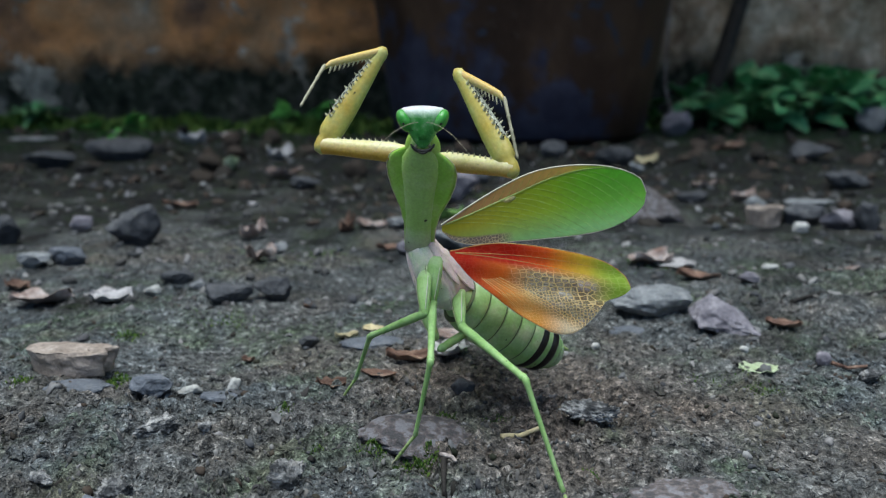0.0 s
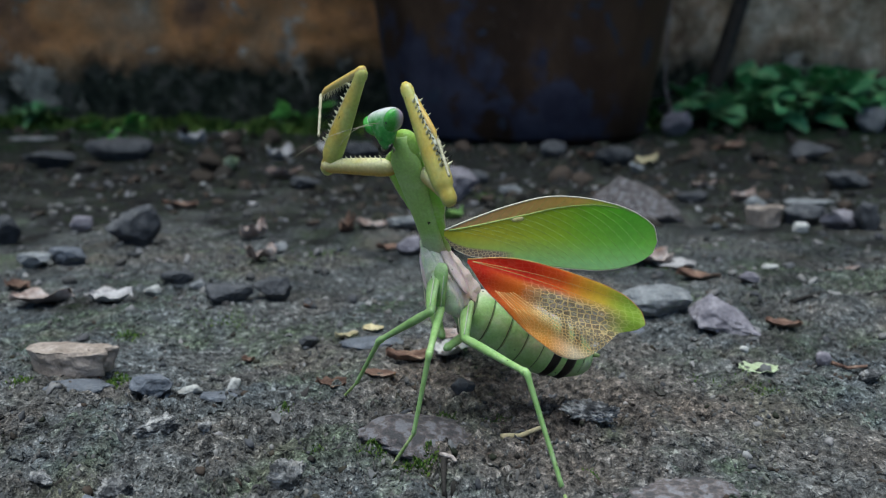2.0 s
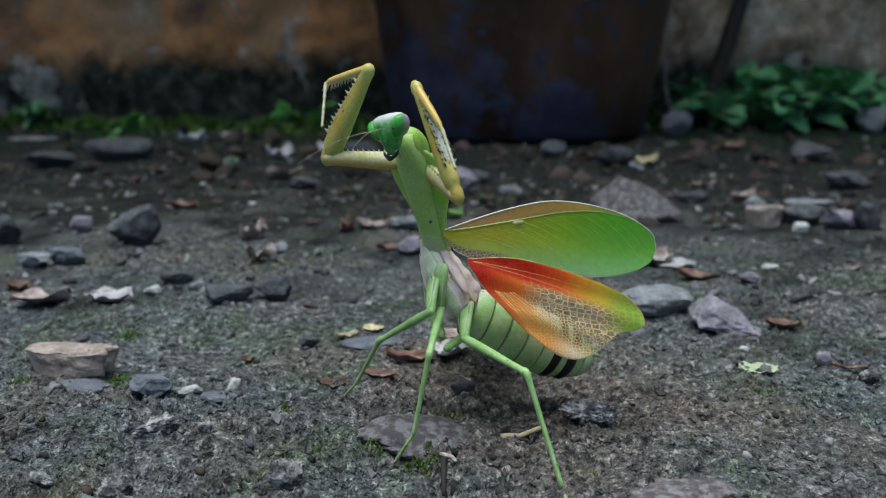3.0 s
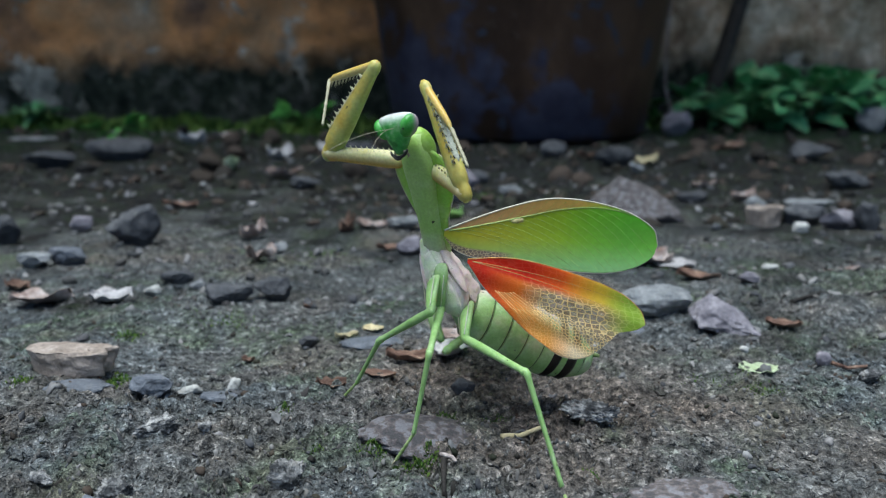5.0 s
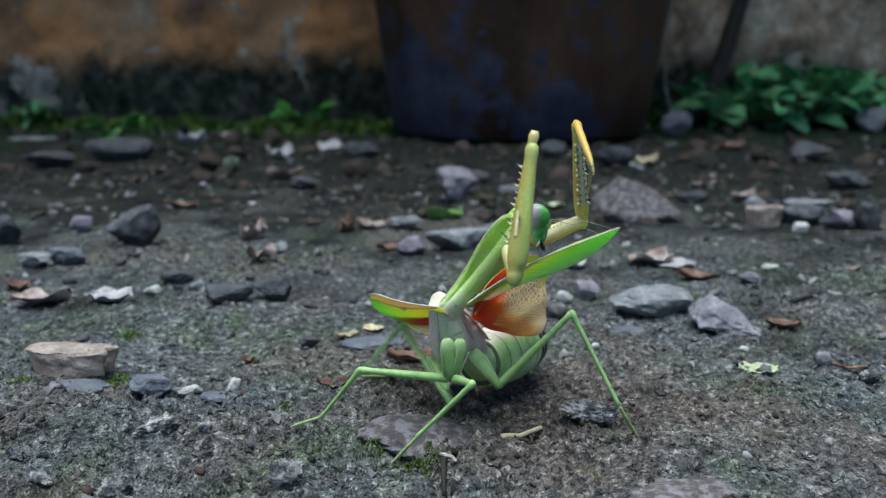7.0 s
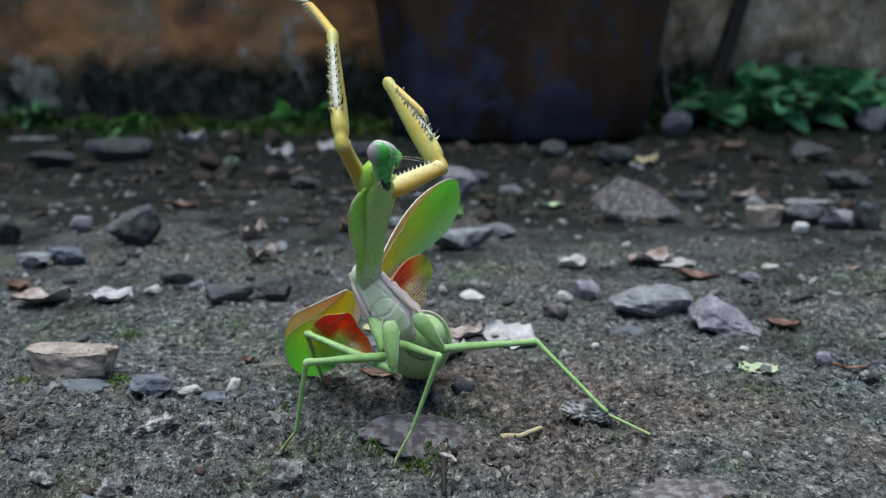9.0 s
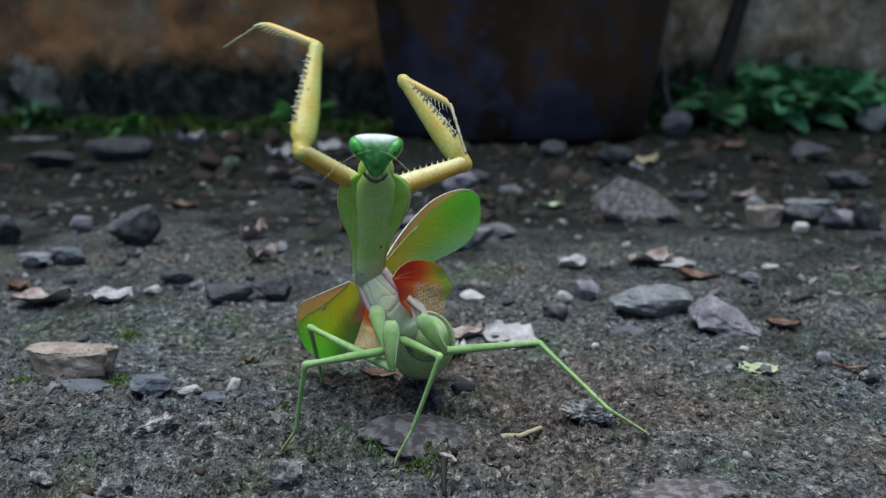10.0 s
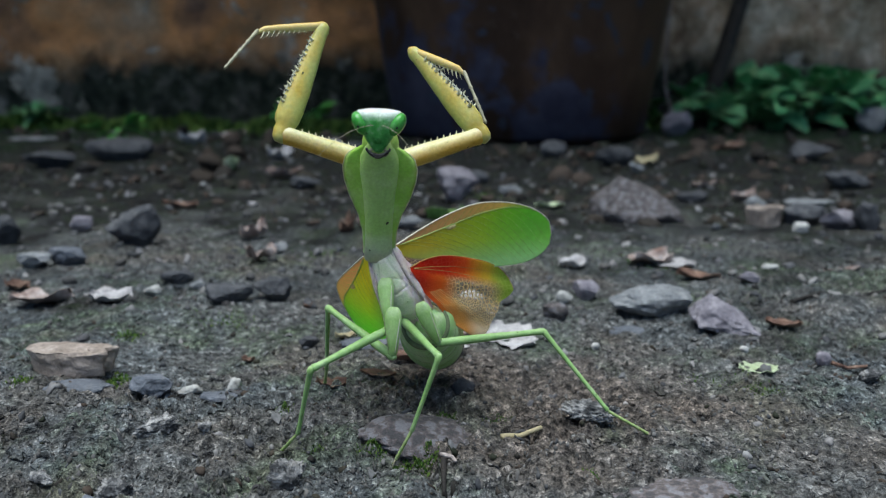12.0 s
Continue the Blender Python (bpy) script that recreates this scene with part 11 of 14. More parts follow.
    walk(leg_b[3], [
        (0, along(-5.33, 152.09, 6.33, -8.95, 153.49, 0.8, -0.76, 0.3, 0.57)), (0.4, along(-5.36, 151.91, 6.36, -8.94, 153.42, 0.83, -0.75, 0.32, 0.58)),
        (0.5, along(-5.42, 151.31, 6.48, -8.91, 153.13, 0.95, -0.72, 0.38, 0.58)), (0.6, along(-5.32, 151.59, 6.59, -8.8, 153.12, 0.96, -0.76, 0.34, 0.56)),
        (1, along(-5.63, 150.92, 7.05, -8.94, 152.3, 1.22, -0.79, 0.33, 0.52)), (1.5, along(-5.63, 150.9, 7.06, -8.94, 152.27, 1.23, -0.79, 0.33, 0.52)),
        (2.5, along(-5.63, 150.87, 7.08, -8.94, 152.25, 1.25, -0.79, 0.33, 0.52)), (3, along(-5.63, 150.92, 7.05, -8.94, 152.3, 1.22, -0.79, 0.33, 0.52)),
        (3.2, along(-5.63, 150.93, 7.05, -8.94, 152.3, 1.22, -0.79, 0.33, 0.52)), (4, along(-5.63, 150.95, 7.04, -8.95, 152.33, 1.22, -0.79, 0.33, 0.52)),
        (4.8, along(-5.64, 150.98, 7.02, -8.95, 152.35, 1.2, -0.79, 0.33, 0.52)), (5, along(-5.64, 151.17, 6.93, -8.97, 152.52, 1.13, -0.79, 0.32, 0.53)),
        (5.2, along(-5.64, 151.24, 6.89, -8.97, 152.58, 1.1, -0.79, 0.32, 0.53)), (5.3, along(-5.52, 150.02, 6.74, -8.95, 152.35, 1.31, -0.66, 0.45, 0.61)),
        (5.4, along(-5.54, 149.24, 6.47, -8.94, 152.11, 1.28, -0.58, 0.49, 0.65)), (5.5, along(-5.56, 148.96, 6.54, -8.92, 151.91, 1.36, -0.57, 0.5, 0.65)),
        (5.6, along(-5.54, 149.33, 6.67, -8.93, 152.03, 1.38, -0.61, 0.48, 0.63)), (5.7, along(-5.58, 149.76, 6.72, -8.94, 152.15, 1.27, -0.65, 0.46, 0.6)),
        (5.85, along(-5.54, 149.93, 6.68, -8.96, 152.35, 1.29, -0.64, 0.46, 0.61)), (6, along(-5.59, 150.16, 6.51, -8.98, 152.54, 1.1, -0.65, 0.46, 0.61)),
        (6.5, along(-5.59, 150.14, 6.52, -8.97, 152.52, 1.11, -0.65, 0.46, 0.61)), (6.6, along(-5.38, 150.6, 6.5, -8.99, 152.76, 1.16, -0.67, 0.4, 0.62)),
        (6.7, along(-5.51, 151.39, 6.56, -9.01, 153, 0.97, -0.75, 0.34, 0.57)), (6.8, along(-5.46, 152.59, 6.45, -9.06, 153.49, 0.8, -0.81, 0.2, 0.55)),
        (6.9, along(-4.91, 152.31, 6.58, -8.97, 152.84, 1.1, -0.79, 0.1, 0.6)), (7, along(-4.9, 152.08, 6.1, -9.04, 153.32, 0.88, -0.74, 0.22, 0.64)),
        (7.1, along(-5.53, 150.67, 6.62, -9.01, 152.93, 1.24, -0.66, 0.43, 0.61)), (7.2, along(-6.37, 149.63, 6.77, -8.98, 152.55, 1.19, -0.54, 0.61, 0.57)),
        (7.6, along(-6.17, 150.08, 6.9, -8.98, 152.64, 1.24, -0.61, 0.56, 0.56)), (8, along(-5.82, 151.38, 7.11, -8.99, 152.82, 1.24, -0.78, 0.36, 0.51)),
        (8.4, along(-5.75, 153.02, 7.13, -8.99, 153, 1.12, -0.88, -0.01, 0.48)), (8.8, along(-5.84, 153.81, 7.03, -9, 153.08, 1.02, -0.86, -0.2, 0.47)),
        (9.15, along(-5.83, 153.63, 7.13, -8.98, 153.03, 1.08, -0.87, -0.17, 0.47)), (9.5, along(-5.84, 153.46, 7.17, -8.97, 152.98, 1.08, -0.88, -0.13, 0.46)),
        (9.6, along(-5.84, 153.48, 7.16, -8.97, 152.99, 1.08, -0.88, -0.14, 0.46)), (9.7, along(-5.84, 153.51, 7.15, -8.97, 152.99, 1.07, -0.87, -0.14, 0.46)),
        (9.8, along(-5.84, 153.34, 7.23, -8.96, 152.9, 1.12, -0.88, -0.12, 0.46)), (10, along(-5.85, 153.76, 7.05, -8.99, 153.12, 1.01, -0.86, -0.18, 0.47)),
        (10.1, along(-5.8, 153.63, 7.15, -8.98, 153.01, 1.12, -0.86, -0.17, 0.47)), (10.2, along(-5.83, 153.49, 7.18, -8.97, 152.9, 1.11, -0.87, -0.16, 0.47)),
        (10.5, along(-5.82, 153.37, 6.9, -9.03, 153.27, 0.91, -0.88, -0.03, 0.47)), (11, along(-6, 152.67, 7, -9.02, 153.2, 0.94, -0.88, 0.15, 0.45)),
        (12, along(-6, 152.68, 6.99, -9.02, 153.21, 0.94, -0.88, 0.15, 0.45))])
    walk(leg_c[0], [
        (0, along(2.89, 169.01, 29.59, 3.76, 163.41, 24.58, -0.59, -0.59, 0.56)), (0.4, along(3.05, 169.39, 28.94, 3.87, 163.53, 24.26, -0.68, -0.51, 0.52)),
        (0.5, along(3.54, 170.01, 27.13, 4.2, 163.53, 23.43, -0.77, -0.37, 0.52)), (0.6, along(4.82, 170.67, 25.85, 5.05, 165.44, 20.55, -0.7, -0.52, 0.49)),
        (1, along(4.56, 169.43, 26.98, 4.44, 164.08, 21.77, -0.69, -0.5, 0.53)), (1.5, along(4.56, 169.35, 27.01, 4.44, 164.03, 21.79, -0.69, -0.5, 0.53)),
        (2.5, along(4.56, 169.3, 27.03, 4.43, 163.99, 21.8, -0.69, -0.5, 0.53)), (3, along(4.57, 169.39, 26.99, 4.44, 164.05, 21.78, -0.69, -0.5, 0.53)),
        (3.2, along(4.57, 169.4, 26.99, 4.44, 164.06, 21.78, -0.69, -0.5, 0.53)), (4, along(4.57, 169.45, 26.97, 4.44, 164.1, 21.77, -0.69, -0.5, 0.53)),
        (4.8, along(4.57, 169.49, 26.96, 4.44, 164.13, 21.76, -0.69, -0.5, 0.53)), (5, along(4.57, 169.6, 26.92, 4.45, 164.23, 21.73, -0.69, -0.49, 0.53)),
        (5.2, along(4.56, 169.68, 26.89, 4.45, 164.29, 21.71, -0.69, -0.49, 0.53)), (5.3, along(3.84, 169.8, 25.49, 4, 164, 20.73, -0.64, -0.5, 0.59)),
        (5.4, along(3.12, 169.92, 24.09, 3.55, 163.74, 19.79, -0.58, -0.49, 0.65)), (5.5, along(3.07, 169.49, 24.04, 3.64, 163.02, 20.27, -0.55, -0.46, 0.7)),
        (5.6, along(3.49, 169.9, 24.52, 4.34, 163.54, 20.62, -0.46, -0.51, 0.73)), (5.7, along(3.9, 170.31, 25, 5.03, 164.06, 20.98, -0.36, -0.55, 0.75)),
        (5.85, along(3.9, 170.45, 24.98, 5.03, 163.92, 21.43, -0.39, -0.49, 0.78)), (6, along(3.9, 170.6, 24.95, 5.02, 163.82, 21.9, -0.42, -0.43, 0.8)),
        (6.5, along(3.9, 170.64, 24.93, 5.02, 163.87, 21.89, -0.31, -0.43, 0.85)), (6.6, along(3.87, 173.82, 23.29, 5.75, 171.71, 16.24, -0.03, -0.96, 0.28)),
        (6.7, along(3.84, 177, 21.64, 5.19, 181.13, 15.32, 0.21, -0.84, -0.5)), (6.8, along(3.75, 175.71, 21.15, 4.98, 180.24, 15, 0.26, -0.8, -0.54)),
        (6.9, along(5.1, 171.87, 19.92, 7.77, 167.74, 14.14, -0.05, -0.82, 0.57)), (7, along(7.33, 169.29, 15.82, 11.7, 169.64, 9.37, 0.32, -0.93, 0.16)),
        (7.1, along(4.72, 168.71, 16.79, 8.96, 169.79, 10.55, 0.31, -0.95, 0.05)), (7.2, along(2.11, 168.14, 17.77, 5.79, 169.96, 11.55, 0.31, -0.95, -0.09)),
        (7.6, along(1.13, 167.41, 18.92, 4.85, 169.29, 12.73, 0.3, -0.95, -0.11)), (8, along(-1.02, 165.79, 21.45, 2.2, 167.73, 14.98, 0.28, -0.95, -0.15)),
        (8.4, along(-3.18, 164.17, 23.99, 0.25, 166.16, 17.61, 0.26, -0.95, -0.16)), (8.8, along(-4.15, 163.44, 25.14, -0.23, 165.64, 19.11, 0.26, -0.95, -0.18)),
        (9.15, along(-4.13, 162.82, 25.34, -0.34, 165.02, 19.23, 0.26, -0.95, -0.18)), (9.5, along(-4.11, 162.21, 25.54, -0.24, 164.49, 19.51, 0.26, -0.95, -0.19)),
        (9.6, along(-3.95, 162.35, 25.4, -0.08, 164.57, 19.35, 0.24, -0.95, -0.2)), (9.7, along(-3.78, 162.48, 25.26, 0.08, 164.65, 19.19, 0.22, -0.96, -0.2)),
        (9.8, along(-3.53, 161.55, 25.49, 0.33, 163.53, 19.36, 0.18, -0.96, -0.2)), (10, along(-3.54, 161.43, 25.57, 0.33, 163.34, 19.43, 0.14, -0.97, -0.21)),
        (10.1, along(-2.91, 162.07, 25.5, 0.23, 164.19, 19.01, 0.1, -0.96, -0.26)), (10.2, along(-2.27, 162.71, 25.42, 0.34, 165.12, 18.8, 0.07, -0.95, -0.32)),
        (10.5, along(-3.56, 161.8, 27.14, -0.72, 163.96, 20.53, 0.05, -0.96, -0.29)), (11, along(-4.03, 163.1, 27.56, -0.83, 164.11, 20.84, -0.02, -0.99, -0.16)),
        (12, along(-4.01, 162.8, 27.64, -0.83, 163.89, 20.92, -0.05, -0.98, -0.18))])
    walk(leg_c[1], [
        (0, along(3.76, 163.41, 24.58, 14.73, 143.52, 21.05, -0.82, -0.5, 0.26)), (0.4, along(3.87, 163.53, 24.26, 14.81, 143.55, 21.21, -0.84, -0.49, 0.23)),
        (0.5, along(4.2, 163.53, 23.43, 15.04, 143.36, 21.78, -0.87, -0.48, 0.13)), (0.6, along(5.05, 165.44, 20.55, 15.66, 145.21, 22.38, -0.87, -0.47, -0.15)),
        (1, along(4.44, 164.08, 21.77, 14.99, 143.72, 22.14, -0.89, -0.46, -0.03)), (1.5, along(4.44, 164.03, 21.79, 14.98, 143.67, 22.16, -0.89, -0.46, -0.03)),
        (2.5, along(4.43, 163.99, 21.8, 14.98, 143.63, 22.18, -0.89, -0.46, -0.03)), (3, along(4.44, 164.05, 21.78, 14.98, 143.69, 22.16, -0.89, -0.46, -0.03)),
        (3.2, along(4.44, 164.06, 21.78, 14.99, 143.7, 22.15, -0.89, -0.46, -0.03)), (4, along(4.44, 164.1, 21.77, 14.99, 143.74, 22.14, -0.89, -0.46, -0.03)),
        (4.8, along(4.44, 164.13, 21.76, 14.99, 143.77, 22.13, -0.89, -0.46, -0.03)), (5, along(4.45, 164.23, 21.73, 15, 143.87, 22.1, -0.89, -0.46, -0.03)),
        (5.2, along(4.45, 164.29, 21.71, 15, 143.93, 22.08, -0.89, -0.46, -0.03)), (5.3, along(4, 164, 20.73, 14.8, 143.73, 20.76, -0.88, -0.47, 0)),
        (5.4, along(3.55, 163.74, 19.79, 14.58, 143.58, 19.49, -0.88, -0.48, 0.02)), (5.5, along(3.64, 163.02, 20.27, 14.2, 142.65, 19.41, -0.88, -0.46, 0.07)),
        (5.6, along(4.34, 163.54, 20.62, 14.39, 142.92, 19.51, -0.89, -0.44, 0.1)), (5.7, along(5.03, 164.06, 20.98, 14.55, 143.21, 19.62, -0.9, -0.42, 0.13)),
        (5.85, along(5.03, 163.92, 21.43, 14.66, 143.15, 19.62, -0.89, -0.43, 0.17)), (6, along(5.02, 163.82, 21.9, 14.75, 143.14, 19.65, -0.88, -0.43, 0.2)),
        (6.5, along(5.02, 163.87, 21.89, 14.75, 143.19, 19.63, -0.88, -0.43, 0.2)), (6.6, along(5.75, 171.71, 16.24, 16.82, 151.82, 14.06, -0.85, -0.49, 0.17)),
        (6.7, along(5.19, 181.13, 15.32, 17.53, 162.1, 13.34, -0.83, -0.55, 0.13)), (6.8, along(4.98, 180.24, 15, 18.03, 161.68, 14.3, -0.82, -0.58, 0.04)),
        (6.9, along(7.77, 167.74, 14.14, 24.94, 160.36, 27.53, -0.25, -0.95, -0.2)), (7, along(11.7, 169.64, 9.37, 26.18, 165.81, 26.61, -0.11, -0.99, -0.13)),
        (7.1, along(8.96, 169.79, 10.55, 24.48, 165.65, 26.97, -0.12, -0.98, -0.13)), (7.2, along(5.79, 169.96, 11.55, 23.53, 165.18, 25.57, -0.16, -0.98, -0.13)),
        (7.6, along(4.85, 169.29, 12.73, 23.74, 166.96, 25.81, -0.08, -0.99, -0.06)), (8, along(2.2, 167.73, 14.98, 23.11, 171.09, 24.08, 0.13, -0.99, 0.06)),
        (8.4, along(0.25, 166.16, 17.61, 21.57, 174.51, 19.65, 0.36, -0.93, 0.03)), (8.8, along(-0.23, 165.64, 19.11, 20.48, 175.35, 17.06, 0.42, -0.91, -0.04)),
        (9.15, along(-0.34, 165.02, 19.23, 20.23, 175.08, 17.46, 0.44, -0.9, -0.04)), (9.5, along(-0.24, 164.49, 19.51, 20.36, 174.41, 17.41, 0.43, -0.9, -0.04)),
        (9.6, along(-0.08, 164.57, 19.35, 20.46, 174.62, 17.33, 0.44, -0.9, -0.04)), (9.7, along(0.08, 164.65, 19.19, 20.57, 174.82, 17.24, 0.44, -0.9, -0.04)),
        (9.8, along(0.33, 163.53, 19.36, 20.66, 173.99, 17.45, 0.45, -0.89, -0.04)), (10, along(0.33, 163.34, 19.43, 20.63, 173.88, 17.51, 0.46, -0.89, -0.04)),
        (10.1, along(0.23, 164.19, 19.01, 20.65, 174.65, 18.2, 0.46, -0.89, -0.02)), (10.2, along(0.34, 165.12, 18.8, 21.08, 174.95, 18.43, 0.43, -0.9, -0.01)),
        (10.5, along(-0.72, 163.96, 20.53, 21.25, 170.61, 20.79, 0.29, -0.96, 0)), (11, along(-0.83, 164.11, 20.84, 21.13, 170.73, 21.12, 0.29, -0.96, 0)),
        (12, along(-0.83, 163.89, 20.92, 21.12, 170.6, 21.16, 0.29, -0.96, 0))])
    walk(leg_c[2], [
        (0, along(14.73, 143.52, 21.05, 21.5, 137.2, 1.7, 0.03, -0.99, -0.1)), (0.4, along(14.81, 143.55, 21.21, 21.5, 137.2, 1.7, 0.03, -0.99, -0.1)),
        (0.5, along(15.04, 143.36, 21.78, 21.5, 137.2, 1.7, 0.02, -1, -0.08)), (0.6, along(15.66, 145.21, 22.38, 21.5, 137.2, 1.7, -0, -1, 0.02)),
        (1, along(14.99, 143.72, 22.14, 21.5, 137.2, 1.7, 0.03, -1, -0.09)), (1.5, along(14.98, 143.67, 22.16, 21.5, 137.2, 1.7, 0.03, -1, -0.1)),
        (2.5, along(14.98, 143.63, 22.18, 21.5, 137.2, 1.7, 0.03, -0.99, -0.1)), (3, along(14.98, 143.69, 22.16, 21.5, 137.2, 1.7, 0.03, -1, -0.09)),
        (3.2, along(14.99, 143.7, 22.15, 21.5, 137.2, 1.7, 0.03, -1, -0.09)), (4, along(14.99, 143.74, 22.14, 21.5, 137.2, 1.7, 0.03, -1, -0.09)),
        (4.8, along(14.99, 143.77, 22.13, 21.5, 137.2, 1.7, 0.03, -1, -0.09)), (5, along(15, 143.87, 22.1, 21.5, 137.2, 1.7, 0.03, -1, -0.09)),
        (5.2, along(15, 143.93, 22.08, 21.5, 137.2, 1.7, 0.03, -1, -0.09)), (5.3, along(14.8, 143.73, 20.76, 21.5, 137.2, 1.7, 0.03, -0.99, -0.11)),
        (5.4, along(14.58, 143.58, 19.49, 21.5, 137.2, 1.7, 0.04, -0.99, -0.12)), (5.5, along(14.2, 142.65, 19.41, 21.5, 137.2, 1.7, 0.05, -0.99, -0.15)),
        (5.6, along(14.39, 142.92, 19.51, 21.5, 137.2, 1.7, 0.05, -0.99, -0.14)), (5.7, along(14.55, 143.21, 19.62, 21.5, 137.2, 1.7, 0.04, -0.99, -0.13)),
        (5.85, along(14.66, 143.15, 19.62, 21.5, 137.2, 1.7, 0.04, -0.99, -0.13)), (6, along(14.75, 143.14, 19.65, 21.5, 137.2, 1.7, 0.04, -0.99, -0.14)),
        (6.5, along(14.75, 143.19, 19.63, 21.5, 137.2, 1.7, 0.04, -0.99, -0.14)), (6.6, along(16.82, 151.82, 14.06, 22.25, 139.45, 2.32, -0.13, -0.91, 0.4)),
        (6.7, along(17.53, 162.1, 13.34, 23, 141.7, 2.95, -0.25, -0.51, 0.82)), (6.8, along(18.03, 161.68, 14.3, 23.75, 143.95, 3.57, -0.22, -0.44, 0.87)),
        (6.9, along(24.94, 160.36, 27.53, 33.27, 161.66, 8.3, 0.02, -1, -0.06)), (7, along(26.18, 165.81, 26.61, 35.8, 161.04, 8.18, -0.1, -0.97, 0.2)),
        (7.1, along(24.48, 165.65, 26.97, 34.42, 162.47, 8.62, -0.07, -0.99, 0.13)), (7.2, along(23.53, 165.18, 25.57, 34.24, 164.31, 7.64, -0.02, -1, 0.04)),
        (7.6, along(23.74, 166.96, 25.81, 34.95, 165.02, 8.14, -0.05, -1, 0.08)), (8, along(23.11, 171.09, 24.08, 35.85, 167.22, 7.52, -0.11, -0.98, 0.14)),
        (8.4, along(21.57, 174.51, 19.65, 35.58, 168.21, 4.63, -0.2, -0.96, 0.21)), (8.8, along(20.48, 175.35, 17.06, 35.35, 167.77, 3.36, -0.26, -0.94, 0.24)),
        (9.15, along(20.23, 175.08, 17.46, 34.43, 166.21, 4.82, -0.32, -0.91, 0.28)), (9.5, along(20.36, 174.41, 17.41, 34.11, 164.6, 6.04, -0.37, -0.88, 0.31)),
        (9.6, along(20.46, 174.62, 17.33, 33.95, 164.48, 6.33, -0.39, -0.86, 0.32)), (9.7, along(20.57, 174.82, 17.24, 33.8, 164.37, 6.62, -0.41, -0.85, 0.33)),
        (9.8, along(20.66, 173.99, 17.45, 33.82, 163.52, 6.93, -0.41, -0.85, 0.33)), (10, along(20.63, 173.88, 17.51, 33.82, 163.49, 6.96, -0.41, -0.85, 0.33)),
        (10.1, along(20.65, 174.65, 18.2, 34.18, 165.11, 5.55, -0.33, -0.89, 0.31)), (10.2, along(21.08, 174.95, 18.43, 35.09, 166.83, 3.8, -0.26, -0.93, 0.27)),
        (10.5, along(21.25, 170.61, 20.79, 34.35, 164.56, 5.48, -0.19, -0.96, 0.22)), (11, along(21.13, 170.73, 21.12, 34.16, 163.99, 5.98, -0.21, -0.95, 0.24)),
        (12, along(21.12, 170.6, 21.16, 34.1, 164.03, 6.05, -0.2, -0.95, 0.24))])
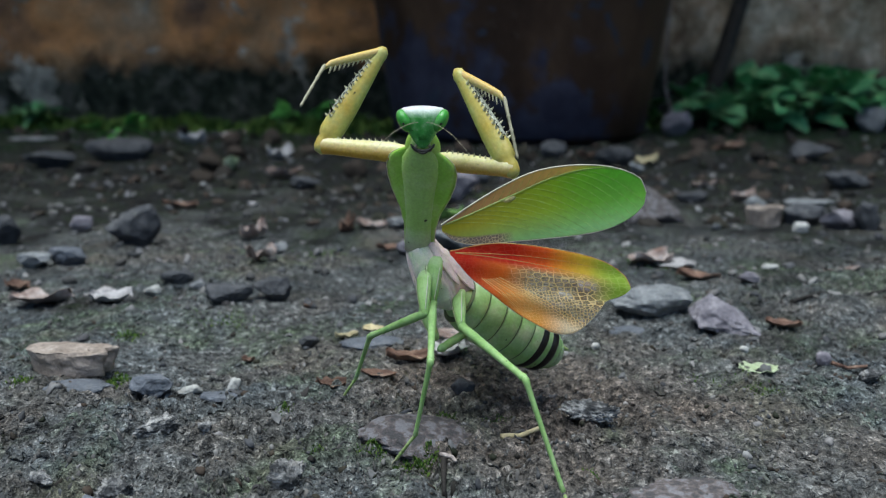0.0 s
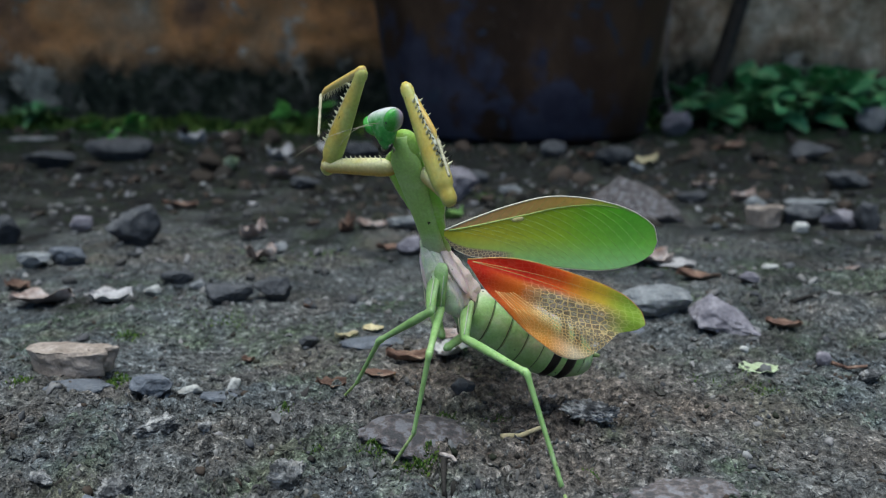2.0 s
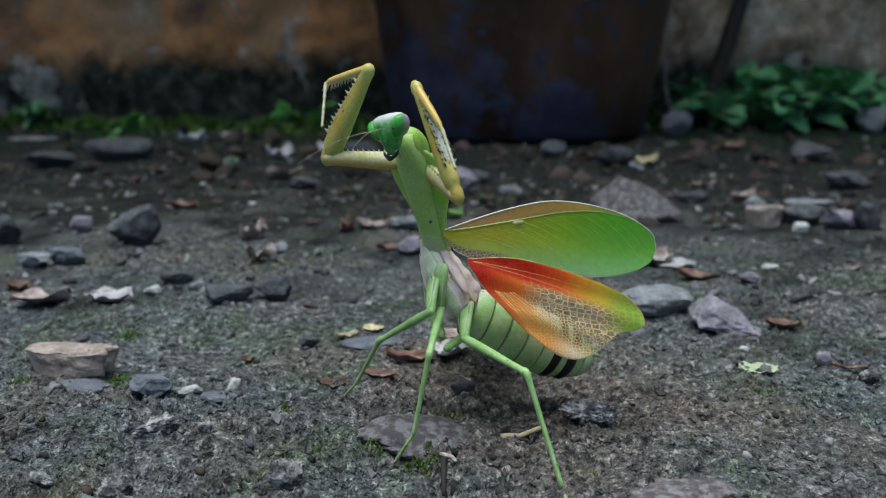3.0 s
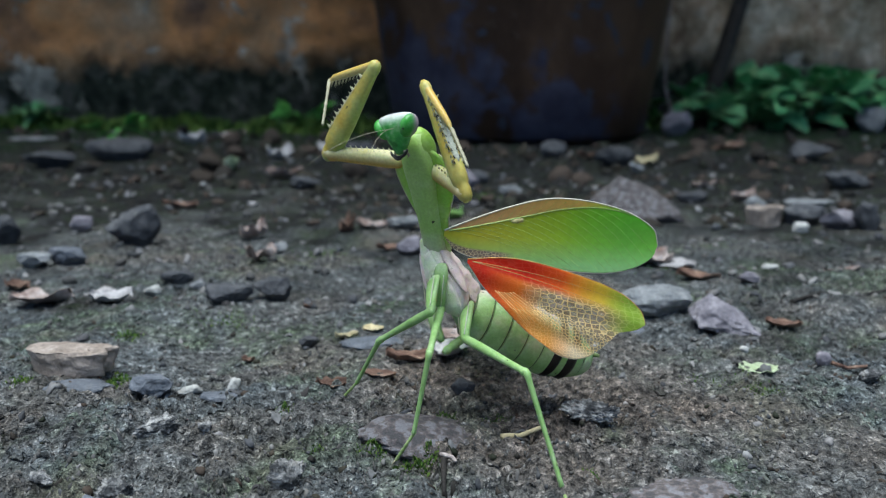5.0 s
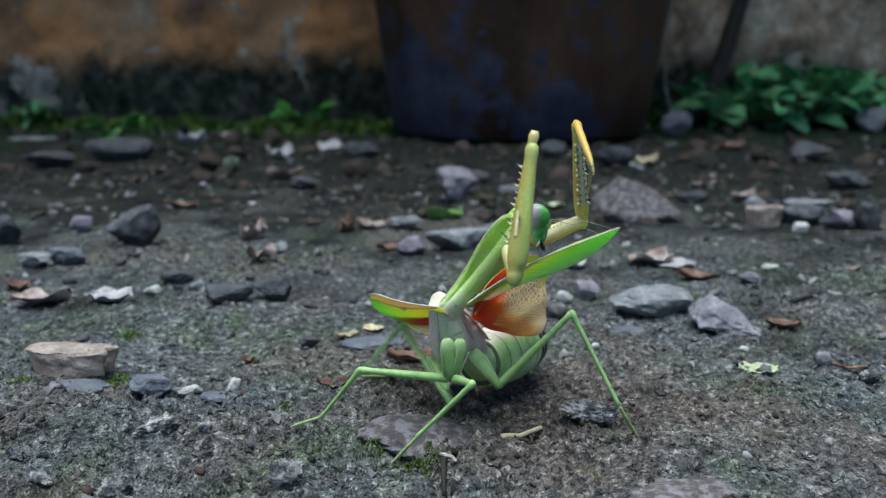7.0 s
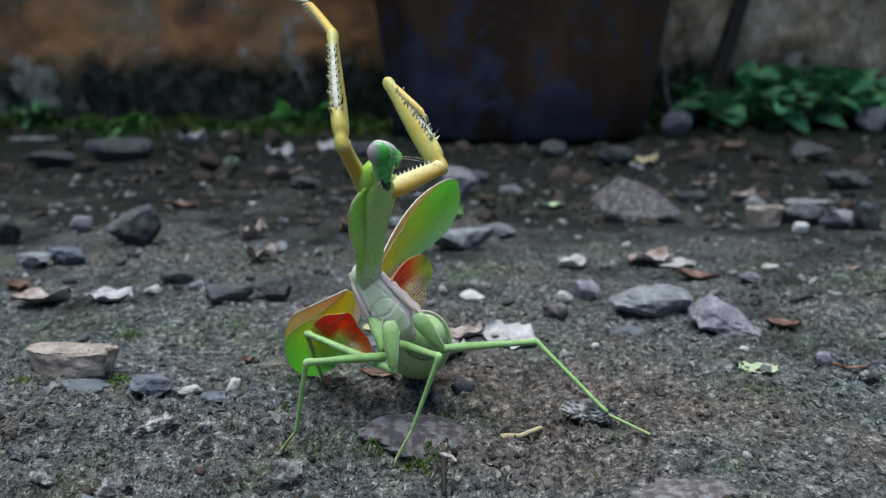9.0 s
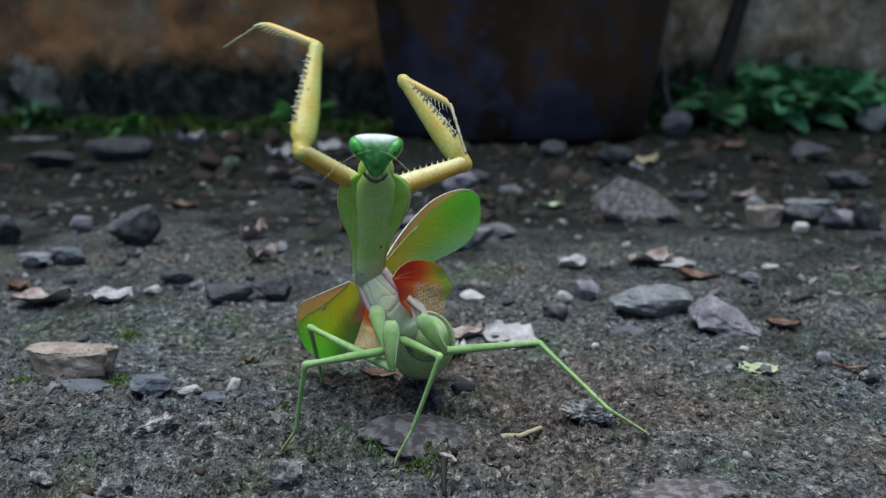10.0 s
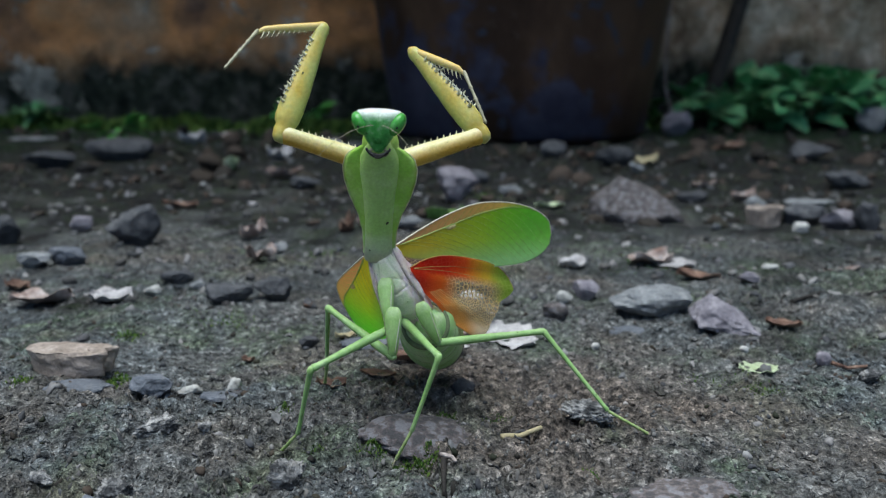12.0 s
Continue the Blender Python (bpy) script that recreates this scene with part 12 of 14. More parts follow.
    walk(leg_c[3], [
        (0, along(21.5, 137.2, 1.7, 22.2, 128.8, 0.8, 0, -0.08, 1)), (0.4, along(21.5, 137.2, 1.7, 22.2, 128.8, 0.8, 0, -0.08, 1)),
        (0.5, along(21.5, 137.2, 1.7, 22.2, 128.8, 0.8, 0, -0.1, 1)), (0.6, along(21.5, 137.2, 1.7, 22.2, 128.8, 0.8, 0, -0.09, 1)),
        (1, along(21.5, 137.2, 1.7, 22.2, 128.8, 0.8, 0.01, -0.12, 0.99)), (1.5, along(21.5, 137.2, 1.7, 22.2, 128.8, 0.8, 0.01, -0.12, 0.99)),
        (2.5, along(21.5, 137.2, 1.7, 22.2, 128.8, 0.8, 0.01, -0.12, 0.99)), (3, along(21.5, 137.2, 1.7, 22.2, 128.8, 0.8, 0.01, -0.12, 0.99)),
        (3.2, along(21.5, 137.2, 1.7, 22.2, 128.8, 0.8, 0.01, -0.12, 0.99)), (4, along(21.5, 137.2, 1.7, 22.2, 128.8, 0.8, 0.01, -0.12, 0.99)),
        (4.8, along(21.5, 137.2, 1.7, 22.2, 128.8, 0.8, 0.01, -0.12, 0.99)), (5, along(21.5, 137.2, 1.7, 22.2, 128.8, 0.8, 0.01, -0.12, 0.99)),
        (5.2, along(21.5, 137.2, 1.7, 22.2, 128.8, 0.8, 0.01, -0.12, 0.99)), (5.3, along(21.5, 137.2, 1.7, 22.2, 128.8, 0.8, 0, 0.01, 1)),
        (5.4, along(21.5, 137.2, 1.7, 22.2, 128.8, 0.8, 0, 0.11, 0.99)), (5.5, along(21.5, 137.2, 1.7, 22.2, 128.8, 0.8, 0, 0.1, 0.99)),
        (5.6, along(21.5, 137.2, 1.7, 22.2, 128.8, 0.8, 0, 0.11, 0.99)), (5.7, along(21.5, 137.2, 1.7, 22.2, 128.8, 0.8, 0, 0.11, 0.99)),
        (5.85, along(21.5, 137.2, 1.7, 22.2, 128.8, 0.8, 0, 0.11, 0.99)), (6, along(21.5, 137.2, 1.7, 22.2, 128.8, 0.8, 0, 0.11, 0.99)),
        (6.5, along(21.5, 137.2, 1.7, 22.2, 128.8, 0.8, 0, 0.11, 0.99)), (6.6, along(22.25, 139.45, 2.32, 23.2, 131.8, 0.8, 0.13, 0.66, 0.74)),
        (6.7, along(23, 141.7, 2.95, 24.2, 134.8, 0.8, 0.01, -0.17, 0.98)), (6.8, along(23.75, 143.95, 3.57, 25.2, 137.8, 0.8, 0.05, -0.42, 0.91)),
        (6.9, along(33.27, 161.66, 8.3, 36.39, 163.39, 0.6, 0.79, 0.44, 0.42)), (7, along(35.8, 161.04, 8.18, 39.7, 164.61, 1.39, 0.58, 0.53, 0.61)),
        (7.1, along(34.42, 162.47, 8.62, 41.3, 164.49, 1.83, 0.66, 0.19, 0.73)), (7.2, along(34.24, 164.31, 7.64, 42.89, 164.38, 0.63, 0.63, 0, 0.78)),
        (7.6, along(34.95, 165.02, 8.14, 42.93, 164.21, 0.82, 0.67, -0.07, 0.74)), (8, along(35.85, 167.22, 7.52, 43.04, 163.82, 1.05, 0.57, -0.27, 0.78)),
        (8.4, along(35.58, 168.21, 4.63, 43.14, 163.44, 0.99, 0.32, -0.2, 0.93)), (8.8, along(35.35, 167.77, 3.36, 43.19, 163.27, 0.88, 0.23, -0.13, 0.96)),
        (9.15, along(34.43, 166.21, 4.82, 43.23, 163.5, 0.93, 0.37, -0.11, 0.92)), (9.5, along(34.11, 164.6, 6.04, 43.27, 163.72, 0.73, 0.5, -0.05, 0.87)),
        (9.6, along(33.95, 164.48, 6.33, 43.27, 163.7, 0.75, 0.51, -0.04, 0.86)), (9.7, along(33.8, 164.37, 6.62, 43.26, 163.69, 0.74, 0.53, -0.04, 0.85)),
        (9.8, along(33.82, 163.52, 6.93, 43.01, 163.67, 0.84, 0.55, 0.01, 0.83)), (10, along(33.82, 163.49, 6.96, 43, 163.66, 0.85, 0.55, 0.01, 0.83)),
        (10.1, along(34.18, 165.11, 5.55, 43.12, 163.51, 0.94, 0.45, -0.08, 0.89)), (10.2, along(35.09, 166.83, 3.8, 43.23, 163.35, 0.84, 0.29, -0.12, 0.95)),
        (10.5, along(34.35, 164.56, 5.48, 43.3, 163.82, 0.7, 0.47, -0.04, 0.88)), (11, along(34.16, 163.99, 5.98, 43.24, 163.89, 0.7, 0.5, -0.01, 0.86)),
        (12, along(34.1, 164.03, 6.05, 43.26, 163.84, 0.71, 0.5, -0.01, 0.86))])
    walk(leg_d[0], [
        (0, along(-4.42, 174.67, 25.35, -0.46, 168.42, 18.09, -0.59, -0.74, 0.32)), (0.4, along(-4.5, 175.27, 24.98, -0.31, 168.37, 18.27, -0.67, -0.68, 0.28)),
        (0.5, along(-4.16, 176.06, 24.18, 0.13, 168.24, 18.28, -0.73, -0.62, 0.28)), (0.6, along(-3.56, 175.86, 23.96, 0.76, 168, 18.12, -0.77, -0.59, 0.23)),
        (1, along(-2.73, 176.53, 24.12, 0.82, 168.03, 18.28, -0.8, -0.53, 0.28)), (1.5, along(-2.57, 176.72, 24.16, 0.81, 168.06, 18.37, -0.81, -0.51, 0.29)),
        (2.5, along(-2.53, 176.77, 24.2, 0.8, 168.08, 18.41, -0.81, -0.51, 0.3)), (3, along(-2.56, 176.73, 24.11, 0.83, 168.05, 18.35, -0.81, -0.51, 0.29)),
        (3.2, along(-2.59, 176.67, 24.1, 0.82, 168.07, 18.27, -0.81, -0.52, 0.29)), (4, along(-2.65, 176.59, 24.07, 0.79, 168.08, 18.16, -0.8, -0.52, 0.29)),
        (4.8, along(-2.71, 176.51, 24.04, 0.77, 168.09, 18.06, -0.8, -0.53, 0.29)), (5, along(-3.02, 176.01, 24.11, 0.59, 168.17, 17.65, -0.77, -0.58, 0.27)),
        (5.2, along(-3.2, 175.62, 24.07, 0, 168.43, 16.86, -0.73, -0.61, 0.29)), (5.3, along(-3.85, 175.77, 22.51, -0.4, 168.48, 15.53, -0.68, -0.65, 0.34)),
        (5.4, along(-4.5, 175.93, 20.96, -0.77, 168.57, 14.21, -0.62, -0.68, 0.39)), (5.5, along(-4.67, 174.68, 20.67, -1.66, 169.01, 12.64, -0.44, -0.8, 0.4)),
        (5.6, along(-3.88, 174.05, 20.44, -1.85, 169.17, 11.85, -0.29, -0.86, 0.42)), (5.7, along(-3.08, 173.43, 20.22, -2.07, 169.4, 11.3, -0.14, -0.91, 0.39)),
        (5.85, along(-3.1, 173.93, 20.15, -2.27, 169.36, 11.26, -0.12, -0.89, 0.45)), (6, along(-3.12, 174.44, 20.07, -2.45, 169.35, 11.26, -0.1, -0.86, 0.49)),
        (6.5, along(-3, 174.54, 19.99, -2.44, 169.03, 11.28, -0.03, -0.85, 0.53)), (6.6, along(-2.86, 175.29, 18.78, -2.13, 168.64, 10.49, 0, -0.78, 0.63)),
        (6.7, along(-2.72, 176.04, 17.56, -1.78, 168.36, 9.88, 0.04, -0.7, 0.71)), (6.8, along(-1.7, 173.9, 17.11, -0.88, 167.52, 8.69, 0.1, -0.79, 0.61)),
        (6.9, along(-2.14, 174.08, 15.52, 0.19, 166.26, 8.32, 0.02, -0.67, 0.74)), (7, along(-1.77, 172.13, 14.73, 1.7, 165.02, 7.55, 0.27, -0.62, 0.74)),
        (7.1, along(-3.58, 171.27, 14.15, 0.26, 162.87, 8.41, 0.08, -0.54, 0.84)), (7.2, along(-5.4, 170.41, 13.58, -1.44, 161.06, 9.54, -0.19, -0.46, 0.87)),
        (7.6, along(-6.15, 168.65, 15.36, -2.19, 160.28, 9.76, -0.14, -0.6, 0.79)), (8, along(-7.8, 164.77, 19.28, -4.53, 159.34, 11.34, 0.01, -0.82, 0.57)),
        (8.4, along(-9.45, 160.89, 23.21, -7.69, 158.92, 14.62, 0.12, -0.96, 0.25)), (8.8, along(-10.2, 159.13, 24.99, -9.83, 159, 16.86, 0.14, -0.99, 0.02)),
        (9.15, along(-10.15, 158.5, 25.19, -9.78, 158.45, 17.07, 0.14, -0.99, 0.01)), (9.5, along(-10.11, 157.88, 25.38, -9.79, 157.92, 17.3, 0.14, -0.99, 0)),
        (9.6, along(-10.12, 158.1, 25.32, -9.86, 158.21, 17.28, 0.11, -0.99, -0.01)), (9.7, along(-10.14, 158.32, 25.26, -9.94, 158.5, 17.26, 0.09, -1, -0.02)),
        (9.8, along(-10.12, 157.92, 25.38, -10.04, 158.32, 17.51, 0.06, -1, -0.05)), (10, along(-10.15, 158.18, 25.31, -10.05, 158.54, 17.41, 0, -1, -0.05)),
        (10.1, along(-10.18, 158.97, 25.61, -10.22, 159.08, 17.58, -0.03, -1, -0.01)), (10.2, along(-10.2, 159.77, 25.92, -10.45, 159.65, 17.79, -0.05, -1, 0.02)),
        (10.5, along(-9.81, 158.45, 27.43, -10.17, 158.24, 19.2, -0.07, -1, 0.03)), (11, along(-9.85, 159.11, 27.82, -9.86, 159.07, 19.7, -0.09, -1, 0.01)),
        (12, along(-9.84, 158.97, 27.87, -9.86, 158.94, 19.75, -0.14, -0.99, 0))])
    walk(leg_d[1], [
        (0, along(-0.46, 168.42, 18.09, 14.18, 185.7, 21.88, 0.73, -0.66, 0.19)), (0.4, along(-0.31, 168.37, 18.27, 14.22, 185.77, 21.92, 0.74, -0.65, 0.18)),
        (0.5, along(0.13, 168.24, 18.28, 14.3, 185.92, 22.02, 0.74, -0.64, 0.2)), (0.6, along(0.76, 168, 18.12, 14.36, 186.06, 22.11, 0.75, -0.62, 0.22)),
        (1, along(0.82, 168.03, 18.28, 14.39, 186.14, 22.16, 0.76, -0.61, 0.22)), (1.5, along(0.81, 168.06, 18.37, 14.4, 186.17, 22.17, 0.76, -0.61, 0.21)),
        (2.5, along(0.8, 168.08, 18.41, 14.41, 186.18, 22.18, 0.76, -0.62, 0.21)), (3, along(0.83, 168.05, 18.35, 14.4, 186.18, 22.18, 0.76, -0.61, 0.21)),
        (3.2, along(0.82, 168.07, 18.27, 14.39, 186.16, 22.18, 0.76, -0.62, 0.22)), (4, along(0.79, 168.08, 18.16, 14.38, 186.14, 22.18, 0.75, -0.62, 0.22)),
        (4.8, along(0.77, 168.09, 18.06, 14.37, 186.13, 22.17, 0.75, -0.62, 0.23)), (5, along(0.59, 168.17, 17.65, 14.3, 186.03, 22.13, 0.74, -0.63, 0.24)),
        (5.2, along(0, 168.43, 16.86, 14.12, 185.79, 22, 0.71, -0.65, 0.26)), (5.3, along(-0.4, 168.48, 15.53, 13.79, 185.42, 21.79, 0.67, -0.68, 0.3)),
        (5.4, along(-0.77, 168.57, 14.21, 13.42, 185.08, 21.49, 0.64, -0.69, 0.33)), (5.5, along(-1.66, 169.01, 12.64, 12.92, 184.61, 21.1, 0.59, -0.73, 0.34)),
        (5.6, along(-1.85, 169.17, 11.85, 12.77, 184.38, 20.91, 0.56, -0.75, 0.35)), (5.7, along(-2.07, 169.4, 11.3, 12.56, 184.31, 20.83, 0.54, -0.76, 0.35)),
        (5.85, along(-2.27, 169.36, 11.26, 12.44, 184.21, 20.79, 0.54, -0.76, 0.35)), (6, along(-2.45, 169.35, 11.26, 12.32, 184.16, 20.74, 0.54, -0.76, 0.35)),
        (6.5, along(-2.44, 169.03, 11.28, 12.03, 184.1, 20.8, 0.55, -0.75, 0.36)), (6.6, along(-2.13, 168.64, 10.49, 11.58, 183.83, 20.91, 0.53, -0.75, 0.4)),
        (6.7, along(-1.78, 168.36, 9.88, 11.12, 183.87, 20.86, 0.51, -0.74, 0.44)), (6.8, along(-0.88, 167.52, 8.69, 9.29, 183.78, 21.33, 0.44, -0.71, 0.55)),
        (6.9, along(0.19, 166.26, 8.32, 4.54, 184.01, 22.22, 0.23, -0.63, 0.74)), (7, along(1.7, 165.02, 7.55, -9.21, 181.69, 18.96, -0.5, -0.69, 0.52)),
        (7.1, along(0.26, 162.87, 8.41, -12.38, 179.95, 17.1, -0.61, -0.67, 0.42)), (7.2, along(-1.44, 161.06, 9.54, -15.54, 178.21, 15.38, -0.69, -0.66, 0.29)),
        (7.6, along(-2.19, 160.28, 9.76, -17.15, 176.77, 15.31, -0.67, -0.7, 0.25)), (8, along(-4.53, 159.34, 11.34, -21.24, 174.1, 16.59, -0.61, -0.76, 0.19)),
        (8.4, along(-7.69, 158.92, 14.62, -26.25, 171.13, 20.03, -0.51, -0.85, 0.15)), (8.8, along(-9.83, 159, 16.86, -28.75, 171.32, 20.38, -0.53, -0.84, 0.1)),
        (9.15, along(-9.78, 158.45, 17.07, -28.67, 170.86, 20.57, -0.53, -0.84, 0.1)), (9.5, along(-9.79, 157.92, 17.3, -28.58, 170.56, 20.6, -0.54, -0.83, 0.1)),
        (9.6, along(-9.86, 158.21, 17.28, -28.49, 170.98, 20.91, -0.55, -0.83, 0.11)), (9.7, along(-9.94, 158.5, 17.26, -28.39, 171.46, 21.15, -0.55, -0.82, 0.12)),
        (9.8, along(-10.04, 158.32, 17.51, -28.12, 171.72, 21.73, -0.57, -0.81, 0.13)), (10, along(-10.05, 158.54, 17.41, -28.15, 171.87, 21.69, -0.57, -0.81, 0.13)),
        (10.1, along(-10.22, 159.08, 17.58, -27.21, 173.5, 22.74, -0.6, -0.78, 0.18)), (10.2, along(-10.45, 159.65, 17.79, -26.17, 175.27, 23.45, -0.64, -0.73, 0.23)),
        (10.5, along(-10.17, 158.24, 19.2, -24.72, 175.08, 24.69, -0.69, -0.68, 0.26)), (11, along(-9.86, 159.07, 19.7, -24.7, 175.75, 24.77, -0.69, -0.68, 0.24)),
        (12, along(-9.86, 158.94, 19.75, -24.69, 175.65, 24.79, -0.69, -0.68, 0.24))])
    walk(leg_d[2], [
        (0, along(14.18, 185.7, 21.88, 16.29, 199.21, 5.88, 0.08, -0.77, -0.64)), (0.4, along(14.22, 185.77, 21.92, 16.28, 199.22, 5.87, 0.08, -0.77, -0.63)),
        (0.5, along(14.3, 185.92, 22.02, 16.28, 199.22, 5.84, 0.08, -0.77, -0.63)), (0.6, along(14.36, 186.06, 22.11, 16.28, 199.23, 5.81, 0.07, -0.78, -0.62)),
        (1, along(14.39, 186.14, 22.16, 16.28, 199.23, 5.79, 0.07, -0.78, -0.62)), (1.5, along(14.4, 186.17, 22.17, 16.28, 199.23, 5.78, 0.07, -0.78, -0.62)),
        (2.5, along(14.41, 186.18, 22.18, 16.28, 199.23, 5.78, 0.07, -0.78, -0.62)), (3, along(14.4, 186.18, 22.18, 16.28, 199.23, 5.78, 0.07, -0.78, -0.62)),
        (3.2, along(14.39, 186.16, 22.18, 16.28, 199.23, 5.79, 0.07, -0.78, -0.62)), (4, along(14.38, 186.14, 22.18, 16.28, 199.22, 5.8, 0.07, -0.78, -0.62)),
        (4.8, along(14.37, 186.13, 22.17, 16.28, 199.22, 5.81, 0.07, -0.78, -0.62)), (5, along(14.3, 186.03, 22.13, 16.28, 199.21, 5.85, 0.08, -0.78, -0.62)),
        (5.2, along(14.12, 185.79, 22, 16.28, 199.18, 5.92, 0.08, -0.77, -0.63)), (5.3, along(13.79, 185.42, 21.79, 16.29, 199.13, 6.02, 0.1, -0.76, -0.64)),
        (5.4, along(13.42, 185.08, 21.49, 16.27, 199.12, 6.07, 0.12, -0.75, -0.66)), (5.5, along(12.92, 184.61, 21.1, 16.24, 199.06, 6.17, 0.15, -0.73, -0.67)),
        (5.6, along(12.77, 184.38, 20.91, 16.24, 198.95, 6.13, 0.16, -0.72, -0.67)), (5.7, along(12.56, 184.31, 20.83, 16.17, 199.01, 6.22, 0.17, -0.72, -0.68)),
        (5.85, along(12.44, 184.21, 20.79, 16.07, 198.95, 6.22, 0.17, -0.71, -0.68)), (6, along(12.32, 184.16, 20.74, 15.99, 198.95, 6.22, 0.17, -0.71, -0.68)),
        (6.5, along(12.03, 184.1, 20.8, 15.51, 198.82, 6.18, 0.16, -0.71, -0.68)), (6.6, along(11.58, 183.83, 20.91, 14.88, 198.47, 6.17, 0.15, -0.72, -0.68)),
        (6.7, along(11.12, 183.87, 20.86, 14.26, 198.5, 6.07, 0.14, -0.72, -0.68)), (6.8, along(9.29, 183.78, 21.33, 10.94, 197.74, 5.67, 0.07, -0.75, -0.66)),
        (6.9, along(4.54, 184.01, 22.22, 2.3, 195.7, 4.87, -0.07, -0.83, -0.55)), (7, along(-9.21, 181.69, 18.96, -19.89, 190.9, 3.35, -0.25, -0.9, -0.36)),
        (7.1, along(-12.38, 179.95, 17.1, -24.7, 189.58, 3.03, -0.3, -0.89, -0.34)), (7.2, along(-15.54, 178.21, 15.38, -28.91, 188.68, 2.96, -0.36, -0.87, -0.34)),
        (7.6, along(-17.15, 176.77, 15.31, -29.35, 187.52, 1.99, -0.35, -0.86, -0.38)), (8, along(-21.24, 174.1, 16.59, -29.26, 185.55, 0.93, -0.25, -0.84, -0.49)),
        (8.4, along(-26.25, 171.13, 20.03, -28.17, 184.87, 4.31, -0.08, -0.76, -0.65)), (8.8, along(-28.75, 171.32, 20.38, -28.12, 185.95, 5.39, 0.03, -0.72, -0.7)),
        (9.15, along(-28.67, 170.86, 20.57, -28.06, 185.51, 5.6, 0.03, -0.72, -0.7)), (9.5, along(-28.58, 170.56, 20.6, -28.02, 185.26, 5.65, 0.03, -0.71, -0.7)),
        (9.6, along(-28.49, 170.98, 20.91, -28.03, 185.34, 5.63, 0.02, -0.73, -0.68)), (9.7, along(-28.39, 171.46, 21.15, -28.05, 185.47, 5.56, 0.01, -0.74, -0.67)),
        (9.8, along(-28.12, 171.72, 21.73, -28.01, 185.2, 5.67, 0, -0.77, -0.64)), (10, along(-28.15, 171.87, 21.69, -28.03, 185.34, 5.61, 0, -0.77, -0.64)),
        (10.1, along(-27.21, 173.5, 22.74, -27.77, 185.51, 5.58, -0.02, -0.82, -0.57)), (10.2, along(-26.17, 175.27, 23.45, -27.45, 185.81, 5.39, -0.04, -0.86, -0.5)),
        (10.5, along(-24.72, 175.08, 24.69, -26.94, 185.11, 6.39, -0.06, -0.88, -0.47)), (11, along(-24.7, 175.75, 24.77, -26.94, 186.14, 6.69, -0.06, -0.87, -0.49)),
        (12, along(-24.69, 175.65, 24.79, -26.93, 186.05, 6.72, -0.06, -0.87, -0.49))])
